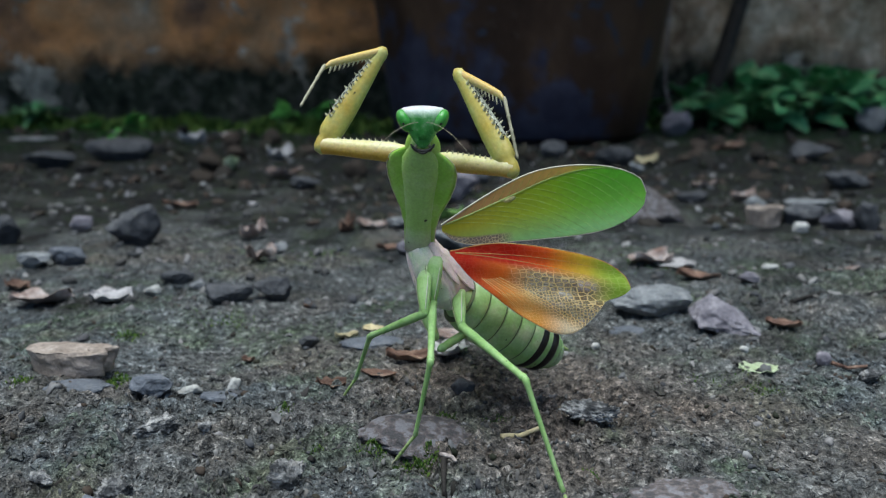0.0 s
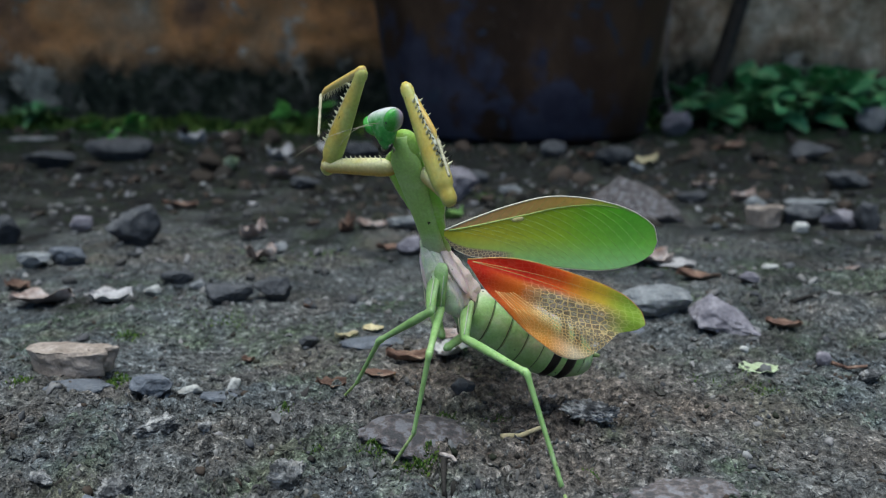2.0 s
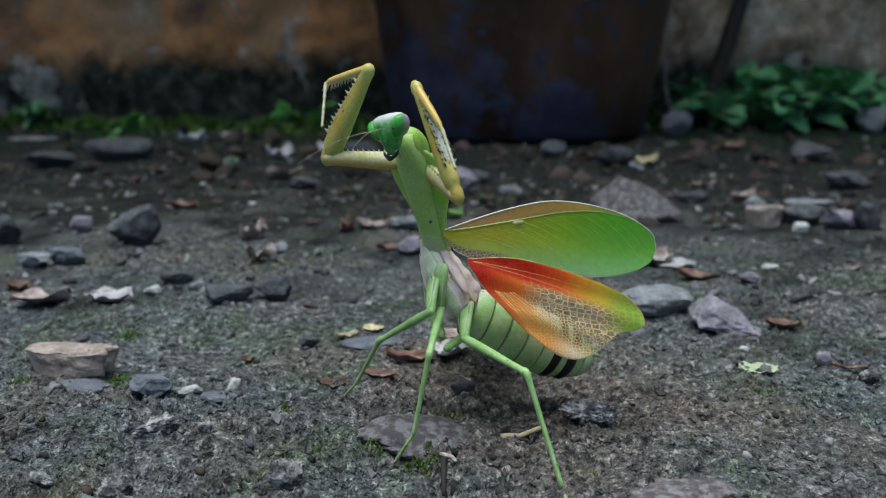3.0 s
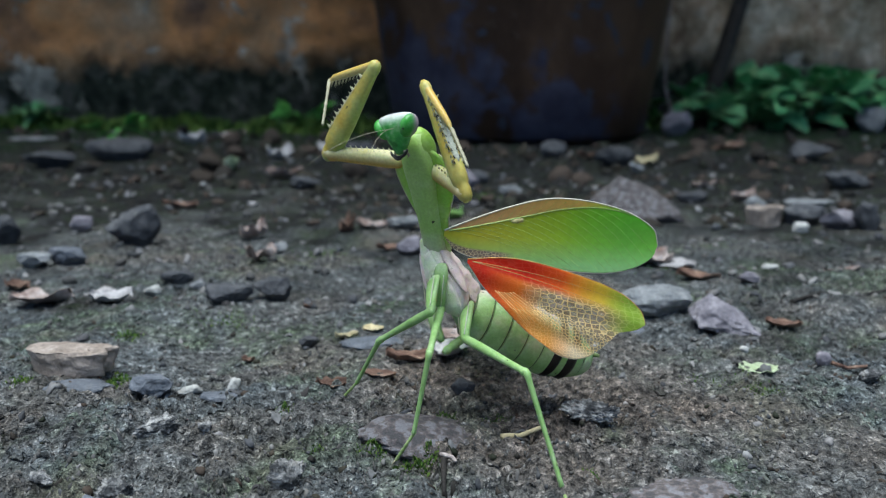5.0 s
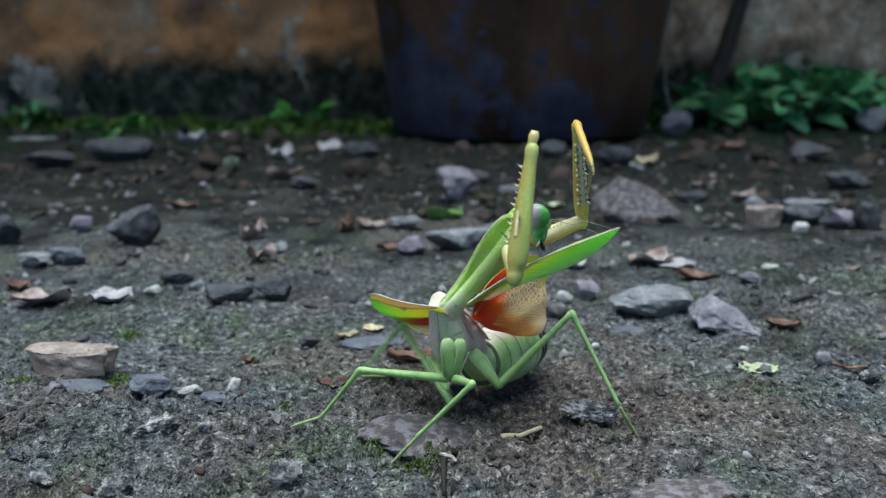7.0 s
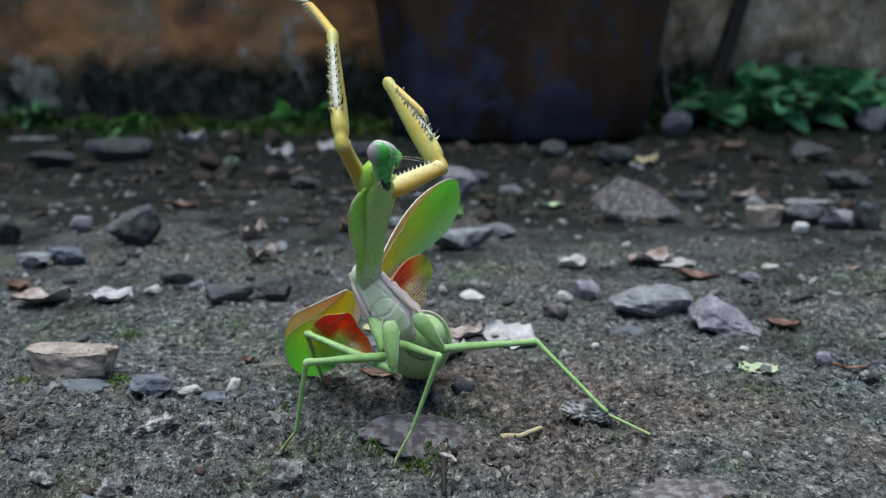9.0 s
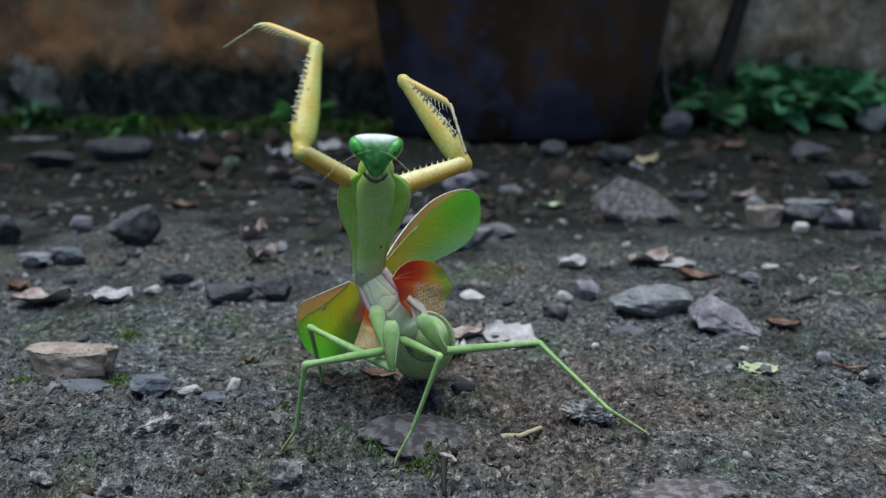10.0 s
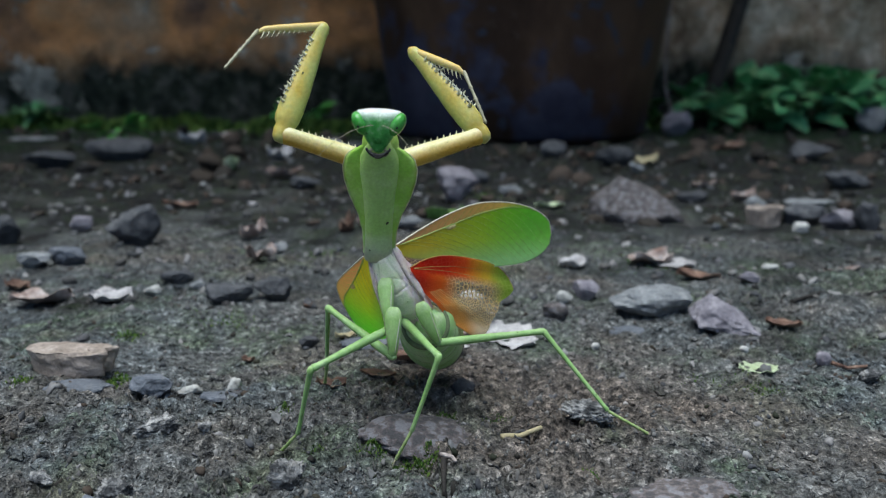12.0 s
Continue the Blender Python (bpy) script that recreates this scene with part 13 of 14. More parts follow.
    walk(leg_d[3], [
        (0, along(16.29, 199.21, 5.88, 17.42, 205.95, 0.8, 0.1, 0.59, 0.8)), (0.4, along(16.28, 199.22, 5.87, 17.43, 205.97, 0.8, 0.1, 0.59, 0.8)),
        (0.5, along(16.28, 199.22, 5.84, 17.43, 206, 0.8, 0.1, 0.58, 0.81)), (0.6, along(16.28, 199.23, 5.81, 17.44, 206.02, 0.8, 0.1, 0.58, 0.81)),
        (1, along(16.28, 199.23, 5.79, 17.44, 206.04, 0.8, 0.1, 0.58, 0.81)), (1.5, along(16.28, 199.23, 5.78, 17.44, 206.04, 0.8, 0.1, 0.58, 0.81)),
        (2.5, along(16.28, 199.23, 5.78, 17.44, 206.04, 0.8, 0.1, 0.58, 0.81)), (3, along(16.28, 199.23, 5.78, 17.44, 206.04, 0.8, 0.1, 0.58, 0.81)),
        (3.2, along(16.28, 199.23, 5.79, 17.44, 206.03, 0.8, 0.1, 0.58, 0.81)), (4, along(16.28, 199.22, 5.8, 17.44, 206.02, 0.8, 0.1, 0.58, 0.81)),
        (4.8, along(16.28, 199.22, 5.81, 17.43, 206.01, 0.8, 0.1, 0.58, 0.81)), (5, along(16.28, 199.21, 5.85, 17.43, 205.97, 0.8, 0.1, 0.58, 0.81)),
        (5.2, along(16.28, 199.18, 5.92, 17.41, 205.9, 0.8, 0.1, 0.59, 0.8)), (5.3, along(16.29, 199.13, 6.02, 17.39, 205.81, 0.85, 0.1, 0.6, 0.79)),
        (5.4, along(16.27, 199.12, 6.07, 17.37, 205.72, 0.8, 0.1, 0.61, 0.79)), (5.5, along(16.24, 199.06, 6.17, 17.33, 205.59, 0.8, 0.1, 0.62, 0.78)),
        (5.6, along(16.24, 198.95, 6.13, 17.29, 205.55, 0.83, 0.1, 0.61, 0.78)), (5.7, along(16.17, 199.01, 6.22, 17.25, 205.5, 0.8, 0.1, 0.63, 0.77)),
        (5.85, along(16.07, 198.95, 6.22, 17.17, 205.47, 0.85, 0.1, 0.62, 0.78)), (6, along(15.99, 198.95, 6.22, 17.08, 205.43, 0.8, 0.11, 0.63, 0.77)),
        (6.5, along(15.51, 198.82, 6.18, 16.66, 205.34, 0.8, 0.11, 0.62, 0.78)), (6.6, along(14.88, 198.47, 6.17, 16.11, 205.21, 1.09, 0.11, 0.59, 0.8)),
        (6.7, along(14.26, 198.5, 6.07, 15.55, 205.07, 0.8, 0.12, 0.61, 0.79)), (6.8, along(10.94, 197.74, 5.67, 12.69, 204.51, 0.8, 0.14, 0.55, 0.82)),
        (6.9, along(2.3, 195.7, 4.87, 5.18, 202.61, 0.8, 0.18, 0.44, 0.88)), (7, along(-19.89, 190.9, 3.35, -14.73, 197.17, 0.79, 0.19, 0.23, 0.95)),
        (7.1, along(-24.7, 189.58, 3.03, -18.78, 195.72, 2.94, 0.01, 0.01, 1)), (7.2, along(-28.91, 188.68, 2.96, -22.84, 194.27, 0.79, 0.19, 0.17, 0.97)),
        (7.6, along(-29.35, 187.52, 1.99, -23.79, 193.95, 1.5, 0.04, 0.04, 1)), (8, along(-29.26, 185.55, 0.93, -25.88, 193.27, 1.95, -0.05, -0.11, 0.99)),
        (8.4, along(-28.17, 184.87, 4.31, -27.98, 192.58, 0.87, 0.01, 0.41, 0.91)), (8.8, along(-28.12, 185.95, 5.39, -28.93, 192.26, -0.13, -0.08, 0.65, 0.76)),
        (9.15, along(-28.06, 185.51, 5.6, -28.88, 191.91, 0.16, -0.08, 0.64, 0.76)), (9.5, along(-28.02, 185.26, 5.65, -28.82, 191.55, 0.08, -0.08, 0.65, 0.75)),
        (9.6, along(-28.03, 185.34, 5.63, -28.84, 191.67, 0.1, -0.08, 0.65, 0.76)), (9.7, along(-28.05, 185.47, 5.56, -28.86, 191.78, 0.01, -0.08, 0.65, 0.75)),
        (9.8, along(-28.01, 185.2, 5.67, -28.82, 191.5, 0.09, -0.08, 0.65, 0.75)), (10, along(-28.03, 185.34, 5.61, -28.84, 191.64, 0.05, -0.08, 0.65, 0.75)),
        (10.1, along(-27.77, 185.51, 5.58, -28.74, 191.87, 0.11, -0.1, 0.64, 0.76)), (10.2, along(-27.45, 185.81, 5.39, -28.64, 192.1, -0.08, -0.12, 0.64, 0.76)),
        (10.5, along(-26.94, 185.11, 6.39, -28.31, 190.82, 0.28, -0.17, 0.7, 0.69)), (11, along(-26.94, 186.14, 6.69, -28.39, 191.27, 0.14, -0.21, 0.75, 0.63)),
        (12, along(-26.93, 186.05, 6.72, -28.37, 191.19, 0.17, -0.21, 0.75, 0.63))])
    walk(forewing_r, [
        (0, along(-0.27, 171.39, 43.33, 43.4, 180.36, 49.2, -0.13, -0.03, 0.99)), (0.4, along(-0.28, 171.61, 43.15, 43.64, 179.47, 48.73, -0.12, -0.02, 0.99)),
        (0.5, along(-0.31, 171.98, 42.63, 44.2, 176.31, 47.43, -0.11, -0.01, 0.99)), (0.6, along(1.08, 169.79, 41.36, 45.9, 171.25, 44.76, -0.08, 0, 1)),
        (1, along(0.27, 169.47, 42.65, 45.11, 172.79, 41.26, 0.03, 0, 1)), (1.5, along(0.27, 169.34, 42.68, 44.87, 174.37, 39.96, 0.06, 0.01, 1)),
        (2.5, along(0.27, 169.17, 42.71, 44.75, 174.64, 39.06, 0.08, 0.01, 1)), (3, along(0.27, 169.5, 42.64, 44.68, 174.53, 37.74, 0.11, 0.01, 0.99)),
        (3.2, along(0.26, 169.51, 42.64, 44.68, 174.53, 37.74, 0.11, 0.01, 0.99)), (4, along(0.26, 169.64, 42.62, 44.78, 174.33, 38.33, 0.09, 0.01, 1)),
        (4.8, along(0.26, 169.76, 42.59, 44.87, 174.13, 38.93, 0.08, 0.01, 1)), (5, along(0.26, 169.8, 42.58, 44.87, 174.14, 38.92, 0.08, 0.01, 1)),
        (5.2, along(0.26, 169.85, 42.57, 44.88, 174.16, 38.92, 0.08, 0.01, 1)), (5.3, along(-0.74, 170.52, 40.08, 44.16, 176.96, 39.36, 0.02, 0, 1)),
        (5.4, along(-1.75, 171.18, 37.54, 43.13, 179.75, 39.82, -0.05, -0.01, 1)), (5.5, along(-3.79, 171.46, 35.95, 39.09, 186.94, 42.97, -0.14, -0.05, 0.99)),
        (5.6, along(-3.91, 172.27, 36.24, 37.71, 190.59, 43.98, -0.15, -0.07, 0.99)), (5.7, along(-4.04, 173.09, 36.53, 36.13, 194.14, 44.97, -0.16, -0.08, 0.98)),
        (5.85, along(-4.39, 173.39, 36.46, 35.27, 194.97, 45.9, -0.18, -0.1, 0.98)), (6, along(-4.75, 173.69, 36.4, 34.39, 195.79, 46.82, -0.2, -0.11, 0.97)),
        (6.5, along(-4.31, 173.67, 36.41, 33.51, 197.73, 47.32, -0.2, -0.13, 0.97)), (6.6, along(-4.32, 175, 35.5, 32.13, 200.14, 47.35, -0.21, -0.15, 0.97)),
        (6.7, along(-4.33, 176.29, 34.61, 30.7, 202.45, 47.35, -0.22, -0.17, 0.96)), (6.8, along(-4.27, 173.99, 34.39, 28.3, 202.37, 47.86, -0.22, -0.2, 0.95)),
        (6.9, along(-0.54, 167.6, 33.12, 32.14, 196.15, 44.9, -0.01, -0.37, 0.93)), (7, along(4.83, 164.21, 28.94, 39.63, 191.22, 37.97, 0.36, -0.68, 0.64)),
        (7.1, along(0.09, 165.65, 29.42, 30.14, 196.88, 41.4, 0.22, -0.53, 0.82)), (7.2, along(-4.65, 167.1, 29.89, 19.92, 201.79, 44.53, 0.07, -0.43, 0.9)),
        (7.6, along(-6.22, 170.25, 29.76, 17.8, 206.5, 44.3, 0.08, -0.4, 0.91)), (8, along(-9.67, 174.2, 30.34, 12.6, 213.3, 44.2, 0.1, -0.38, 0.92)),
        (8.4, along(-13.21, 178.19, 30.96, 8, 218.5, 44, 0.12, -0.36, 0.92)), (8.8, along(-14.96, 181.41, 30.9, 5, 221.5, 43.8, -0.02, -0.24, 0.95)),
        (9.15, along(-14.92, 180.96, 31, 5, 221, 43.8, -0.02, -0.24, 0.95)), (9.5, along(-14.88, 180.5, 31.11, 5, 220.5, 43.8, -0.02, -0.24, 0.95)),
        (9.6, along(-14.05, 177.12, 32.38, 6.5, 218, 43, 0.1, -0.28, 0.95)), (9.7, along(-13.22, 173.74, 33.65, 8, 214.5, 42, 0.08, -0.22, 0.97)),
        (9.8, along(-12.45, 175.22, 33.88, 10, 215.5, 40.5, 0.05, -0.15, 0.98)), (10, along(-12.74, 172.78, 34.85, 10, 212.5, 40.6, 0, -0.1, 0.99)),
        (10.1, along(-11.57, 172.36, 35.81, 13.2, 211, 39.3, -0.05, -0.02, 0.99)), (10.2, along(-10.41, 171.94, 36.77, 16.5, 209.3, 38, -0.08, 0.05, 0.99)),
        (10.5, along(-9.7, 173.54, 38.11, 25.34, 203.5, 36.59, 0.03, 0.02, 1)), (11, along(-9.82, 176.21, 38.09, 26.82, 204.16, 36.04, 0.04, 0.03, 1)),
        (12, along(-9.8, 175.5, 38.27, 27.11, 203.05, 35.56, 0.05, 0.04, 1))])
    walk(hindwing_r, [
        (0, along(1.43, 164.63, 39.47, 37.94, 172.26, 31.59, 0.1, 0.43, 0.9)), (0.4, along(1.84, 165.22, 39.16, 38.38, 172.34, 30.93, 0.12, 0.44, 0.89)),
        (0.5, along(3.07, 167.06, 38.18, 39.66, 172.51, 28.95, 0.16, 0.44, 0.88)), (0.6, along(4.96, 166.34, 37.15, 41.6, 170.15, 27.29, 0.19, 0.44, 0.88)),
        (1, along(4.93, 166.13, 37.51, 40.79, 169.17, 24.89, 0.26, 0.45, 0.85)), (1.5, along(4.92, 165.95, 37.55, 40.77, 169.08, 24.92, 0.26, 0.45, 0.85)),
        (2.5, along(4.92, 165.77, 37.59, 40.75, 169, 24.95, 0.26, 0.45, 0.85)), (3, along(4.93, 166.1, 37.52, 40.78, 169.15, 24.9, 0.26, 0.45, 0.85)),
        (3.2, along(4.93, 166.14, 37.51, 40.79, 169.17, 24.89, 0.26, 0.45, 0.85)), (4, along(4.93, 166.29, 37.47, 40.81, 169.24, 24.87, 0.26, 0.45, 0.85)),
        (4.8, along(4.94, 166.44, 37.44, 40.82, 169.3, 24.85, 0.26, 0.45, 0.85)), (5, along(4.94, 166.52, 37.42, 40.83, 169.34, 24.84, 0.26, 0.45, 0.85)),
        (5.2, along(4.95, 166.68, 37.37, 40.85, 169.44, 24.81, 0.26, 0.45, 0.85)), (5.3, along(3.18, 165.08, 35.83, 38.59, 173.05, 24.44, 0.12, 0.59, 0.8)),
        (5.4, along(1.42, 163.47, 34.29, 35.64, 176.48, 24.3, -0.05, 0.69, 0.72)), (5.5, along(-0.25, 162.69, 33.99, 31.64, 181.53, 26.3, -0.3, 0.75, 0.58)),
        (5.6, along(-0.35, 162.83, 34.18, 30.25, 184.18, 28.42, -0.38, 0.71, 0.6)), (5.7, along(-0.46, 162.97, 34.38, 28.6, 186.64, 30.57, -0.45, 0.65, 0.61)),
        (5.85, along(-0.73, 163.37, 34.5, 27.79, 187.68, 30.71, -0.46, 0.64, 0.61)), (6, along(-1, 163.77, 34.62, 26.96, 188.71, 30.86, -0.47, 0.62, 0.62)),
        (6.5, along(-0.88, 163.71, 34.73, 26.27, 189.71, 32.61, -0.52, 0.59, 0.62)), (6.6, along(-0.97, 167.17, 33.3, 24.42, 195, 32.82, -0.48, 0.45, 0.76)),
        (6.7, along(-1.05, 170.63, 31.86, 22.41, 200.11, 33.03, -0.41, 0.29, 0.87)), (6.8, along(-1.24, 171.04, 31.06, 19.12, 202.62, 34.4, -0.33, 0.11, 0.94)),
        (6.9, along(2.16, 167.54, 30.35, 20.59, 200.41, 32.77, -0.33, 0.12, 0.94)), (7, along(5.94, 164.48, 26.02, 24.27, 197.38, 29.43, -0.37, 0.11, 0.92)),
        (7.1, along(1.19, 166.79, 26.71, 15.54, 201.63, 30.93, -0.32, 0.02, 0.95)), (7.2, along(-3.57, 169.11, 27.42, 6.57, 205.41, 32.38, -0.22, -0.07, 0.97)),
        (7.6, along(-4.76, 168.55, 27.93, 4.87, 204.05, 31.7, -0.17, -0.06, 0.98)), (8, along(-7.37, 167.64, 28.98, 1.17, 202.31, 29.88, -0.11, 0, 0.99)),
        (8.4, along(-9.97, 166.73, 30.02, -2.53, 200.12, 28.13, -0.06, 0.07, 1)), (8.8, along(-11.14, 166.18, 30.53, -4.19, 197.94, 27.62, -0.01, 0.09, 1)),
        (9.15, along(-11.1, 165.49, 30.72, -4.18, 197.26, 27.79, -0.01, 0.09, 1)), (9.5, along(-11.05, 164.79, 30.91, -4.17, 196.59, 27.96, -0.01, 0.09, 1)),
        (9.6, along(-10.46, 161.22, 32.54, -3.31, 192.91, 28.35, -0.02, 0.14, 0.99)), (9.7, along(-9.88, 157.65, 34.18, -2.46, 189.19, 28.74, -0.03, 0.18, 0.98)),
        (9.8, along(-9.3, 157.98, 35.1, -0.52, 188.8, 27.77, -0.03, 0.24, 0.97)), (10, along(-9.57, 157.55, 35.74, 0.13, 189.15, 27.14, -0.08, 0.28, 0.96)),
        (10.1, along(-8.32, 158.36, 35.55, 3.22, 189.94, 26.46, -0.06, 0.3, 0.95)), (10.2, along(-7.08, 159.16, 35.36, 6.29, 190.64, 25.8, -0.04, 0.31, 0.95)),
        (10.5, along(-6.37, 164.06, 35.58, 13.99, 194.16, 25.96, -0.02, 0.32, 0.95)), (11, along(-6.44, 165.93, 35.81, 15.38, 194.68, 25.27, -0, 0.35, 0.94)),
        (12, along(-6.42, 165.26, 35.98, 15.33, 194.06, 25.43, -0, 0.35, 0.94))])
    walk(forewing_l, [
        (0, along(6.19, 179.01, 27.99, 9.5, 220, 10.7, -0.89, 0.41, 0.21)), (0.4, along(6.35, 179.39, 27.34, 9.5, 220, 10.7, -0.89, 0.41, 0.21)),
        (0.5, along(6.84, 180.01, 25.53, 9.5, 220, 10.7, -0.89, 0.41, 0.21)), (0.6, along(8.12, 180.67, 24.25, 9.5, 220, 10.7, -0.89, 0.41, 0.21)),
        (1, along(7.86, 179.43, 25.38, 9.5, 220, 10.7, -0.89, 0.41, 0.21)), (1.5, along(7.86, 179.35, 25.41, 9.5, 220, 10.7, -0.89, 0.41, 0.21)),
        (2.5, along(7.86, 179.3, 25.43, 9.5, 220, 10.7, -0.89, 0.41, 0.21)), (3, along(7.87, 179.39, 25.39, 9.5, 220, 10.7, -0.89, 0.41, 0.21)),
        (3.2, along(7.87, 179.4, 25.39, 9.5, 220, 10.7, -0.89, 0.41, 0.21)), (4, along(7.87, 179.45, 25.37, 9.5, 220, 10.7, -0.89, 0.41, 0.21)),
        (4.8, along(7.87, 179.49, 25.36, 9.5, 220, 10.7, -0.89, 0.41, 0.21)), (5, along(7.87, 179.6, 25.32, 9.5, 220, 10.7, -0.89, 0.41, 0.21)),
        (5.2, along(7.86, 179.68, 25.29, 9.5, 220, 10.7, -0.89, 0.41, 0.21)), (5.3, along(-1.13, 173.25, 34.15, 14.9, 209.29, 12.58, -0.84, 0.5, 0.2)),
        (5.4, along(-3.35, 173.12, 32.69, 13.04, 210.09, 13.05, -0.82, 0.51, 0.28)), (5.5, along(-7.31, 171.95, 31.43, 2.36, 213.05, 15.98, -0.84, 0.35, 0.41)),
        (5.6, along(-8.49, 169.64, 32.05, -3.04, 210.62, 14.4, -0.87, 0.29, 0.41)), (5.7, along(-9.68, 167.34, 32.68, -8.49, 207.74, 13.01, -0.88, 0.23, 0.41)),
        (5.85, along(-9.8, 167.49, 32.63, -8.71, 207.84, 12.83, -0.88, 0.23, 0.41)), (6, along(-9.92, 167.65, 32.57, -8.93, 207.94, 12.65, -0.88, 0.23, 0.41)),
        (6.5, along(-9.88, 167.14, 32.72, -8.91, 207.44, 12.81, -0.88, 0.22, 0.41)), (6.6, along(-9.88, 168.77, 31.9, -8.18, 208.41, 10.77, -0.88, 0.25, 0.39)),
        (6.7, along(-9.88, 170.39, 31.08, -7.45, 209.33, 8.75, -0.89, 0.27, 0.38)), (6.8, along(-9.66, 168.29, 31.18, -6.32, 206.32, 7.45, -0.89, 0.3, 0.35)),
        (6.9, along(-6.84, 166.62, 29.32, -9.18, 205.9, 7.59, -0.89, 0.18, 0.42)), (7, along(-0.79, 160.5, 29.3, -13.8, 201.18, 15.32, -0.87, -0.11, 0.49)),
        (7.1, along(-5.1, 161.54, 29, -20.06, 201.43, 14.66, -0.87, -0.16, 0.47)), (7.2, along(-9.41, 162.58, 28.69, -26.28, 201.59, 14.04, -0.87, -0.2, 0.45)),
        (7.6, along(-11.03, 164.92, 28.56, -28.12, 203.31, 11.09, -0.87, -0.18, 0.45)), (8, along(-14.5, 167.63, 29.01, -31.61, 203.52, 5.72, -0.89, -0.14, 0.44)),
        (8.4, along(-18.06, 170.36, 29.49, -34.84, 202.97, 0.7, -0.89, -0.06, 0.45)), (8.8, along(-19.83, 172.72, 29.41, -36.47, 203.81, -1.96, -0.87, 0.02, 0.49)),
        (9.15, along(-19.83, 172.53, 29.47, -36.43, 203.64, -1.89, -0.87, 0.02, 0.48)), (9.5, along(-19.82, 172.34, 29.54, -36.4, 203.46, -1.82, -0.87, 0.02, 0.48)),
        (9.6, along(-19.63, 172.15, 29.91, -35.72, 204.08, -0.89, -0.88, 0.03, 0.48)), (9.7, along(-19.43, 171.97, 30.27, -35.03, 204.69, 0.05, -0.88, 0.03, 0.48)),
        (9.8, along(-19.12, 171.94, 30.83, -33.93, 205.86, 1.54, -0.88, 0.03, 0.48)), (10, along(-19.02, 171.11, 31.62, -32.35, 205.16, 2.4, -0.88, 0.05, 0.46)),
        (10.1, along(-17.85, 171.34, 32.48, -28.24, 205.89, 2.95, -0.9, 0.1, 0.43)), (10.2, along(-16.7, 171.57, 33.34, -24.12, 206.46, 3.61, -0.91, 0.14, 0.39)),
        (10.5, along(-15.69, 166.56, 37.33, -18.13, 201.42, 7.63, -0.91, 0.22, 0.34)), (11, along(-16.08, 170.6, 37.06, -17.63, 205.75, 7.64, -0.91, 0.24, 0.33)),
        (12, along(-15.98, 169.56, 37.31, -17.55, 204.77, 7.97, -0.91, 0.24, 0.33))])
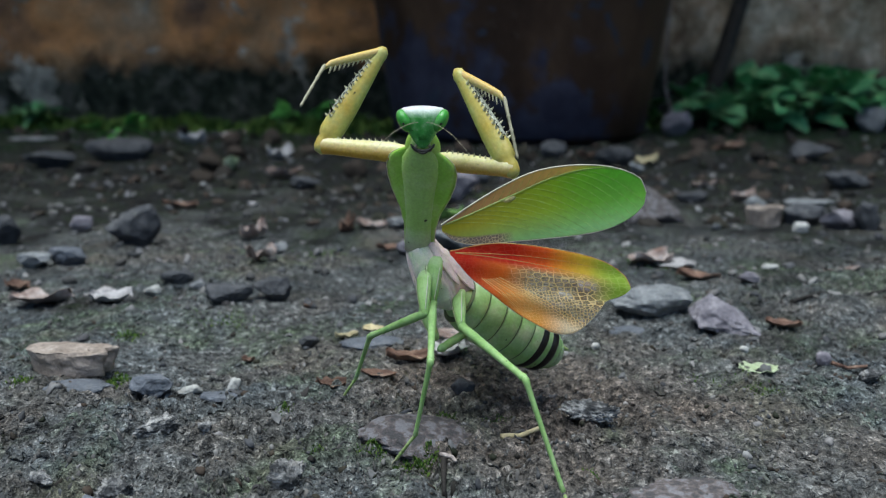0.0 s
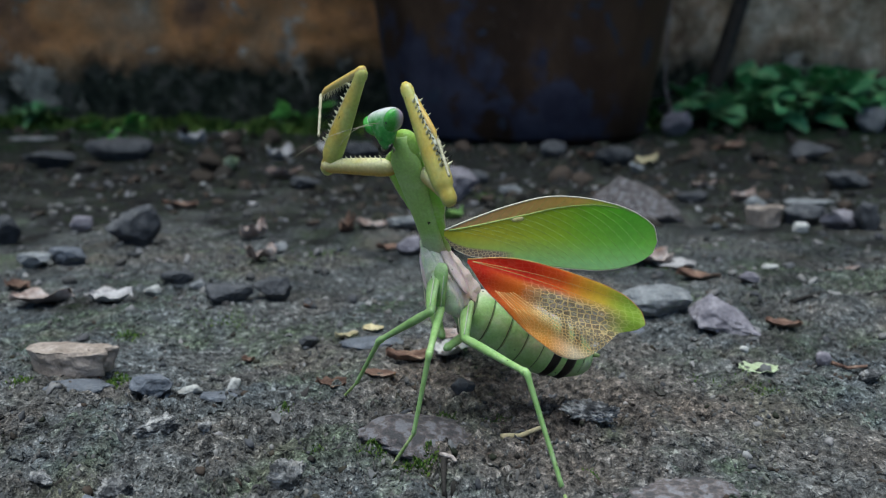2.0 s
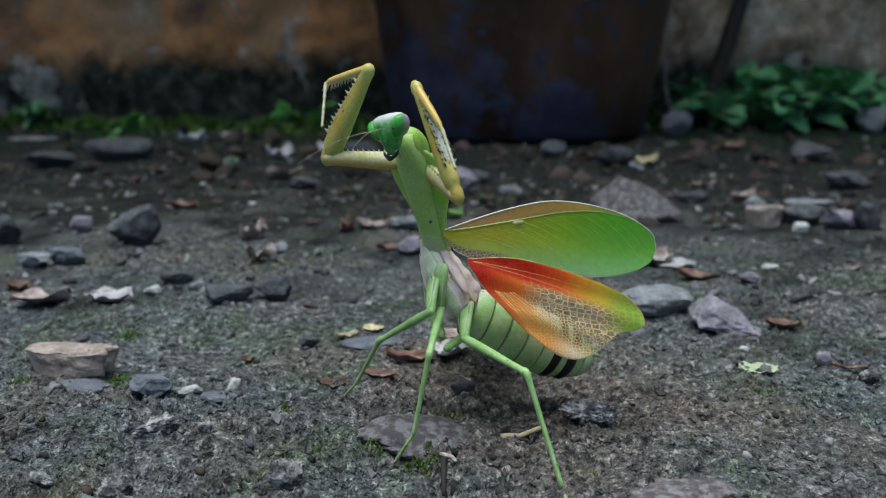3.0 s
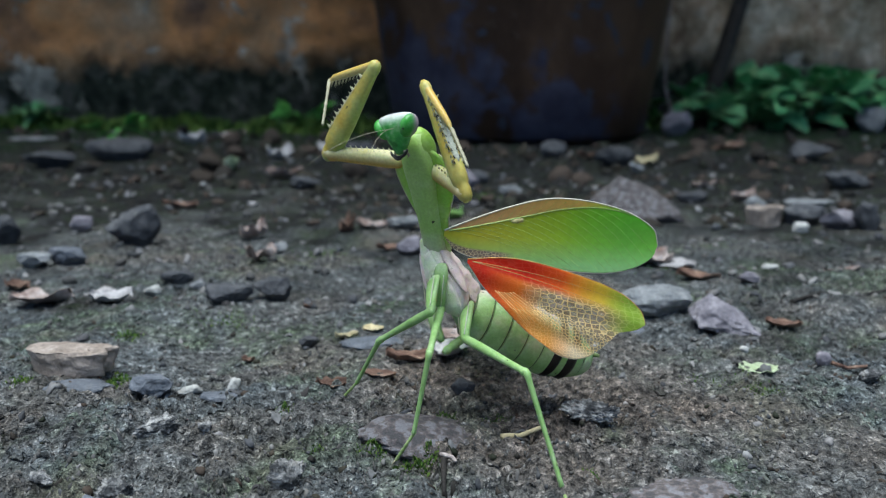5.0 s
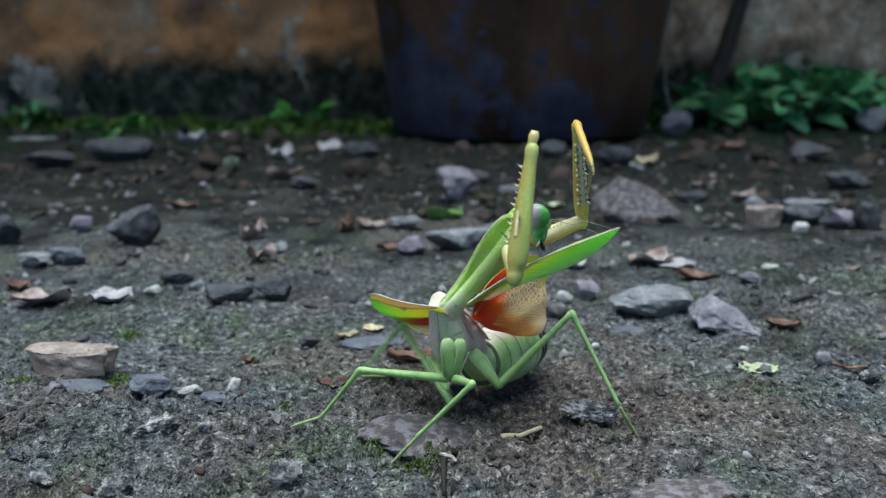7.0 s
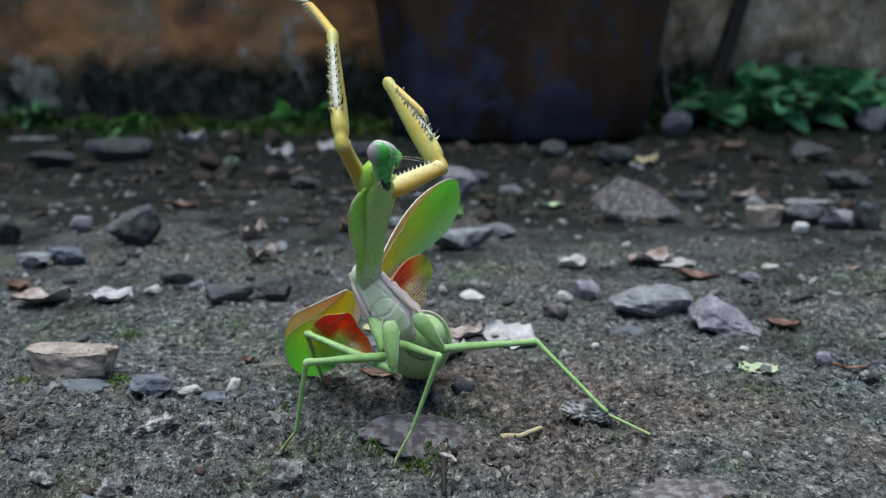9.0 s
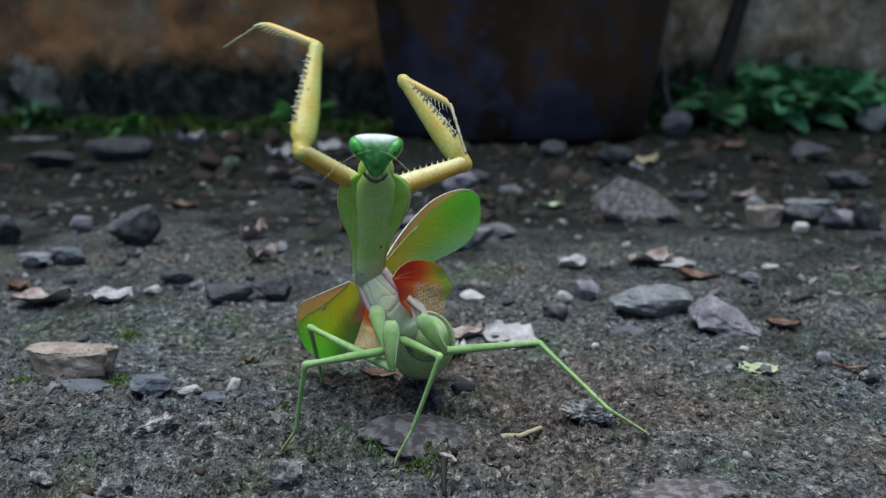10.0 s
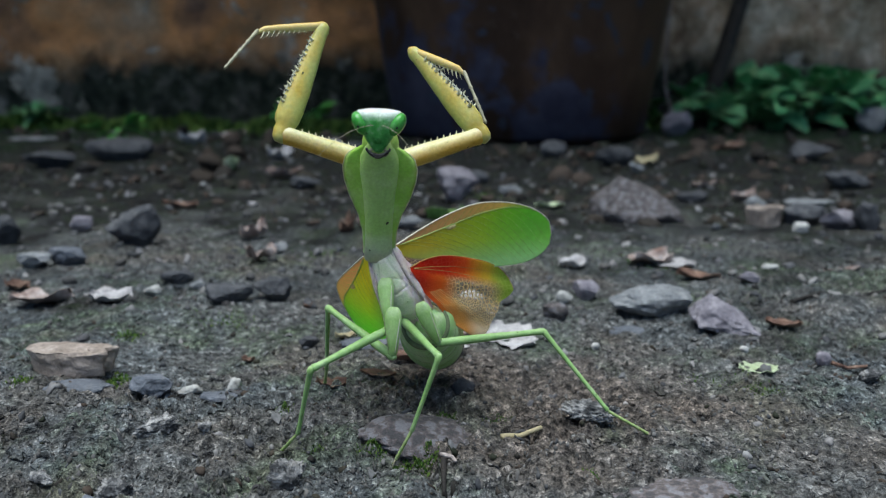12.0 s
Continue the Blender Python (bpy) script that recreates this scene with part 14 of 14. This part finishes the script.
    walk(hindwing_l, [
        (0, along(6.19, 179.01, 26.79, 9.5, 220, 9.5, -0.89, 0.41, 0.21)), (0.4, along(6.35, 179.39, 26.14, 9.5, 220, 9.5, -0.89, 0.41, 0.21)),
        (0.5, along(6.84, 180.01, 24.33, 9.5, 220, 9.5, -0.89, 0.41, 0.21)), (0.6, along(8.12, 180.67, 23.05, 9.5, 220, 9.5, -0.89, 0.41, 0.21)),
        (1, along(7.86, 179.43, 24.18, 9.5, 220, 9.5, -0.89, 0.41, 0.21)), (1.5, along(7.86, 179.35, 24.21, 9.5, 220, 9.5, -0.89, 0.41, 0.21)),
        (2.5, along(7.86, 179.3, 24.23, 9.5, 220, 9.5, -0.89, 0.41, 0.21)), (3, along(7.87, 179.39, 24.19, 9.5, 220, 9.5, -0.89, 0.41, 0.21)),
        (3.2, along(7.87, 179.4, 24.19, 9.5, 220, 9.5, -0.89, 0.41, 0.21)), (4, along(7.87, 179.45, 24.17, 9.5, 220, 9.5, -0.89, 0.41, 0.21)),
        (4.8, along(7.87, 179.49, 24.16, 9.5, 220, 9.5, -0.89, 0.41, 0.21)), (5, along(7.87, 179.6, 24.12, 9.5, 220, 9.5, -0.89, 0.41, 0.21)),
        (5.2, along(7.86, 179.68, 24.09, 9.5, 220, 9.5, -0.89, 0.41, 0.21)), (5.3, along(1.37, 178.25, 29.65, 18.49, 208.61, 11.06, -0.81, 0.56, 0.17)),
        (5.4, along(-0.85, 178.12, 28.19, 16.67, 209.36, 11.53, -0.78, 0.57, 0.26)), (5.5, along(-4.81, 176.95, 26.93, 6.23, 212.7, 14.26, -0.82, 0.4, 0.41)),
        (5.6, along(-5.99, 174.64, 27.55, 0.95, 210.56, 12.64, -0.85, 0.33, 0.4)), (5.7, along(-7.18, 172.34, 28.18, -4.41, 207.91, 11.23, -0.88, 0.26, 0.4)),
        (5.85, along(-7.3, 172.49, 28.13, -4.62, 208.01, 11.05, -0.88, 0.26, 0.4)), (6, along(-7.42, 172.65, 28.07, -4.84, 208.12, 10.87, -0.88, 0.26, 0.4)),
        (6.5, along(-7.38, 172.14, 28.22, -4.82, 207.61, 11.02, -0.88, 0.26, 0.4)), (6.6, along(-7.38, 173.77, 27.4, -4.1, 208.58, 9.02, -0.88, 0.28, 0.38)),
        (6.7, along(-7.38, 175.39, 26.58, -3.39, 209.49, 7.04, -0.88, 0.31, 0.36)), (6.8, along(-7.16, 173.29, 26.68, -2.28, 206.46, 5.78, -0.88, 0.34, 0.33)),
        (6.9, along(-4.34, 171.62, 24.82, -5.09, 206.25, 5.85, -0.89, 0.2, 0.41)), (7, along(1.71, 165.5, 24.8, -10.75, 201.29, 13.66, -0.85, -0.14, 0.51)),
        (7.1, along(-2.6, 166.54, 24.5, -13.55, 202.53, 12.45, -0.86, -0.1, 0.5)), (7.2, along(-6.91, 167.58, 24.19, -16.4, 203.67, 11.25, -0.88, -0.06, 0.48)),
        (7.6, along(-11.39, 163.88, 24.16, -18.25, 200.66, 11.5, -0.86, 0.01, 0.51)), (8, along(-14.65, 164.54, 25.18, -22.85, 200.1, 10.06, -0.88, 0, 0.47)),
        (8.4, along(-17.9, 165.2, 26.21, -27.48, 199.28, 8.69, -0.88, 0, 0.48)), (8.8, along(-19.38, 165.5, 26.67, -29.59, 198.83, 8.09, -0.87, 0.01, 0.5)),
        (9.15, along(-19.38, 165.32, 26.74, -29.58, 198.64, 8.15, -0.87, 0.01, 0.5)), (9.5, along(-19.38, 165.13, 26.8, -29.58, 198.45, 8.21, -0.87, 0.01, 0.5)),
        (9.6, along(-19.19, 164.95, 27.15, -28.73, 198.29, 8.22, -0.87, 0.03, 0.49)), (9.7, along(-19.01, 164.78, 27.5, -27.88, 198.11, 8.24, -0.88, 0.05, 0.48)),
        (9.8, along(-18.71, 164.76, 28.03, -26.65, 198.22, 8.6, -0.88, 0.06, 0.47)), (10, along(-15.76, 173.3, 28.93, -26.35, 204.56, 7.22, -0.88, 0.04, 0.48)),
        (10.1, along(-14.71, 174.2, 29.58, -24.18, 205.87, 7.94, -0.88, 0.06, 0.47)), (10.2, along(-13.67, 175.11, 30.23, -22.01, 207.15, 8.68, -0.89, 0.08, 0.46)),
        (10.5, along(-12.88, 172.29, 33.61, -9.75, 205.19, 11.97, -0.89, 0.31, 0.34)), (11, along(-13.27, 176.26, 33.34, -5.98, 208.65, 11.95, -0.87, 0.39, 0.3)),
        (12, along(-13.16, 175.23, 33.59, -4.17, 207.34, 12.41, -0.85, 0.43, 0.29))])


motions()
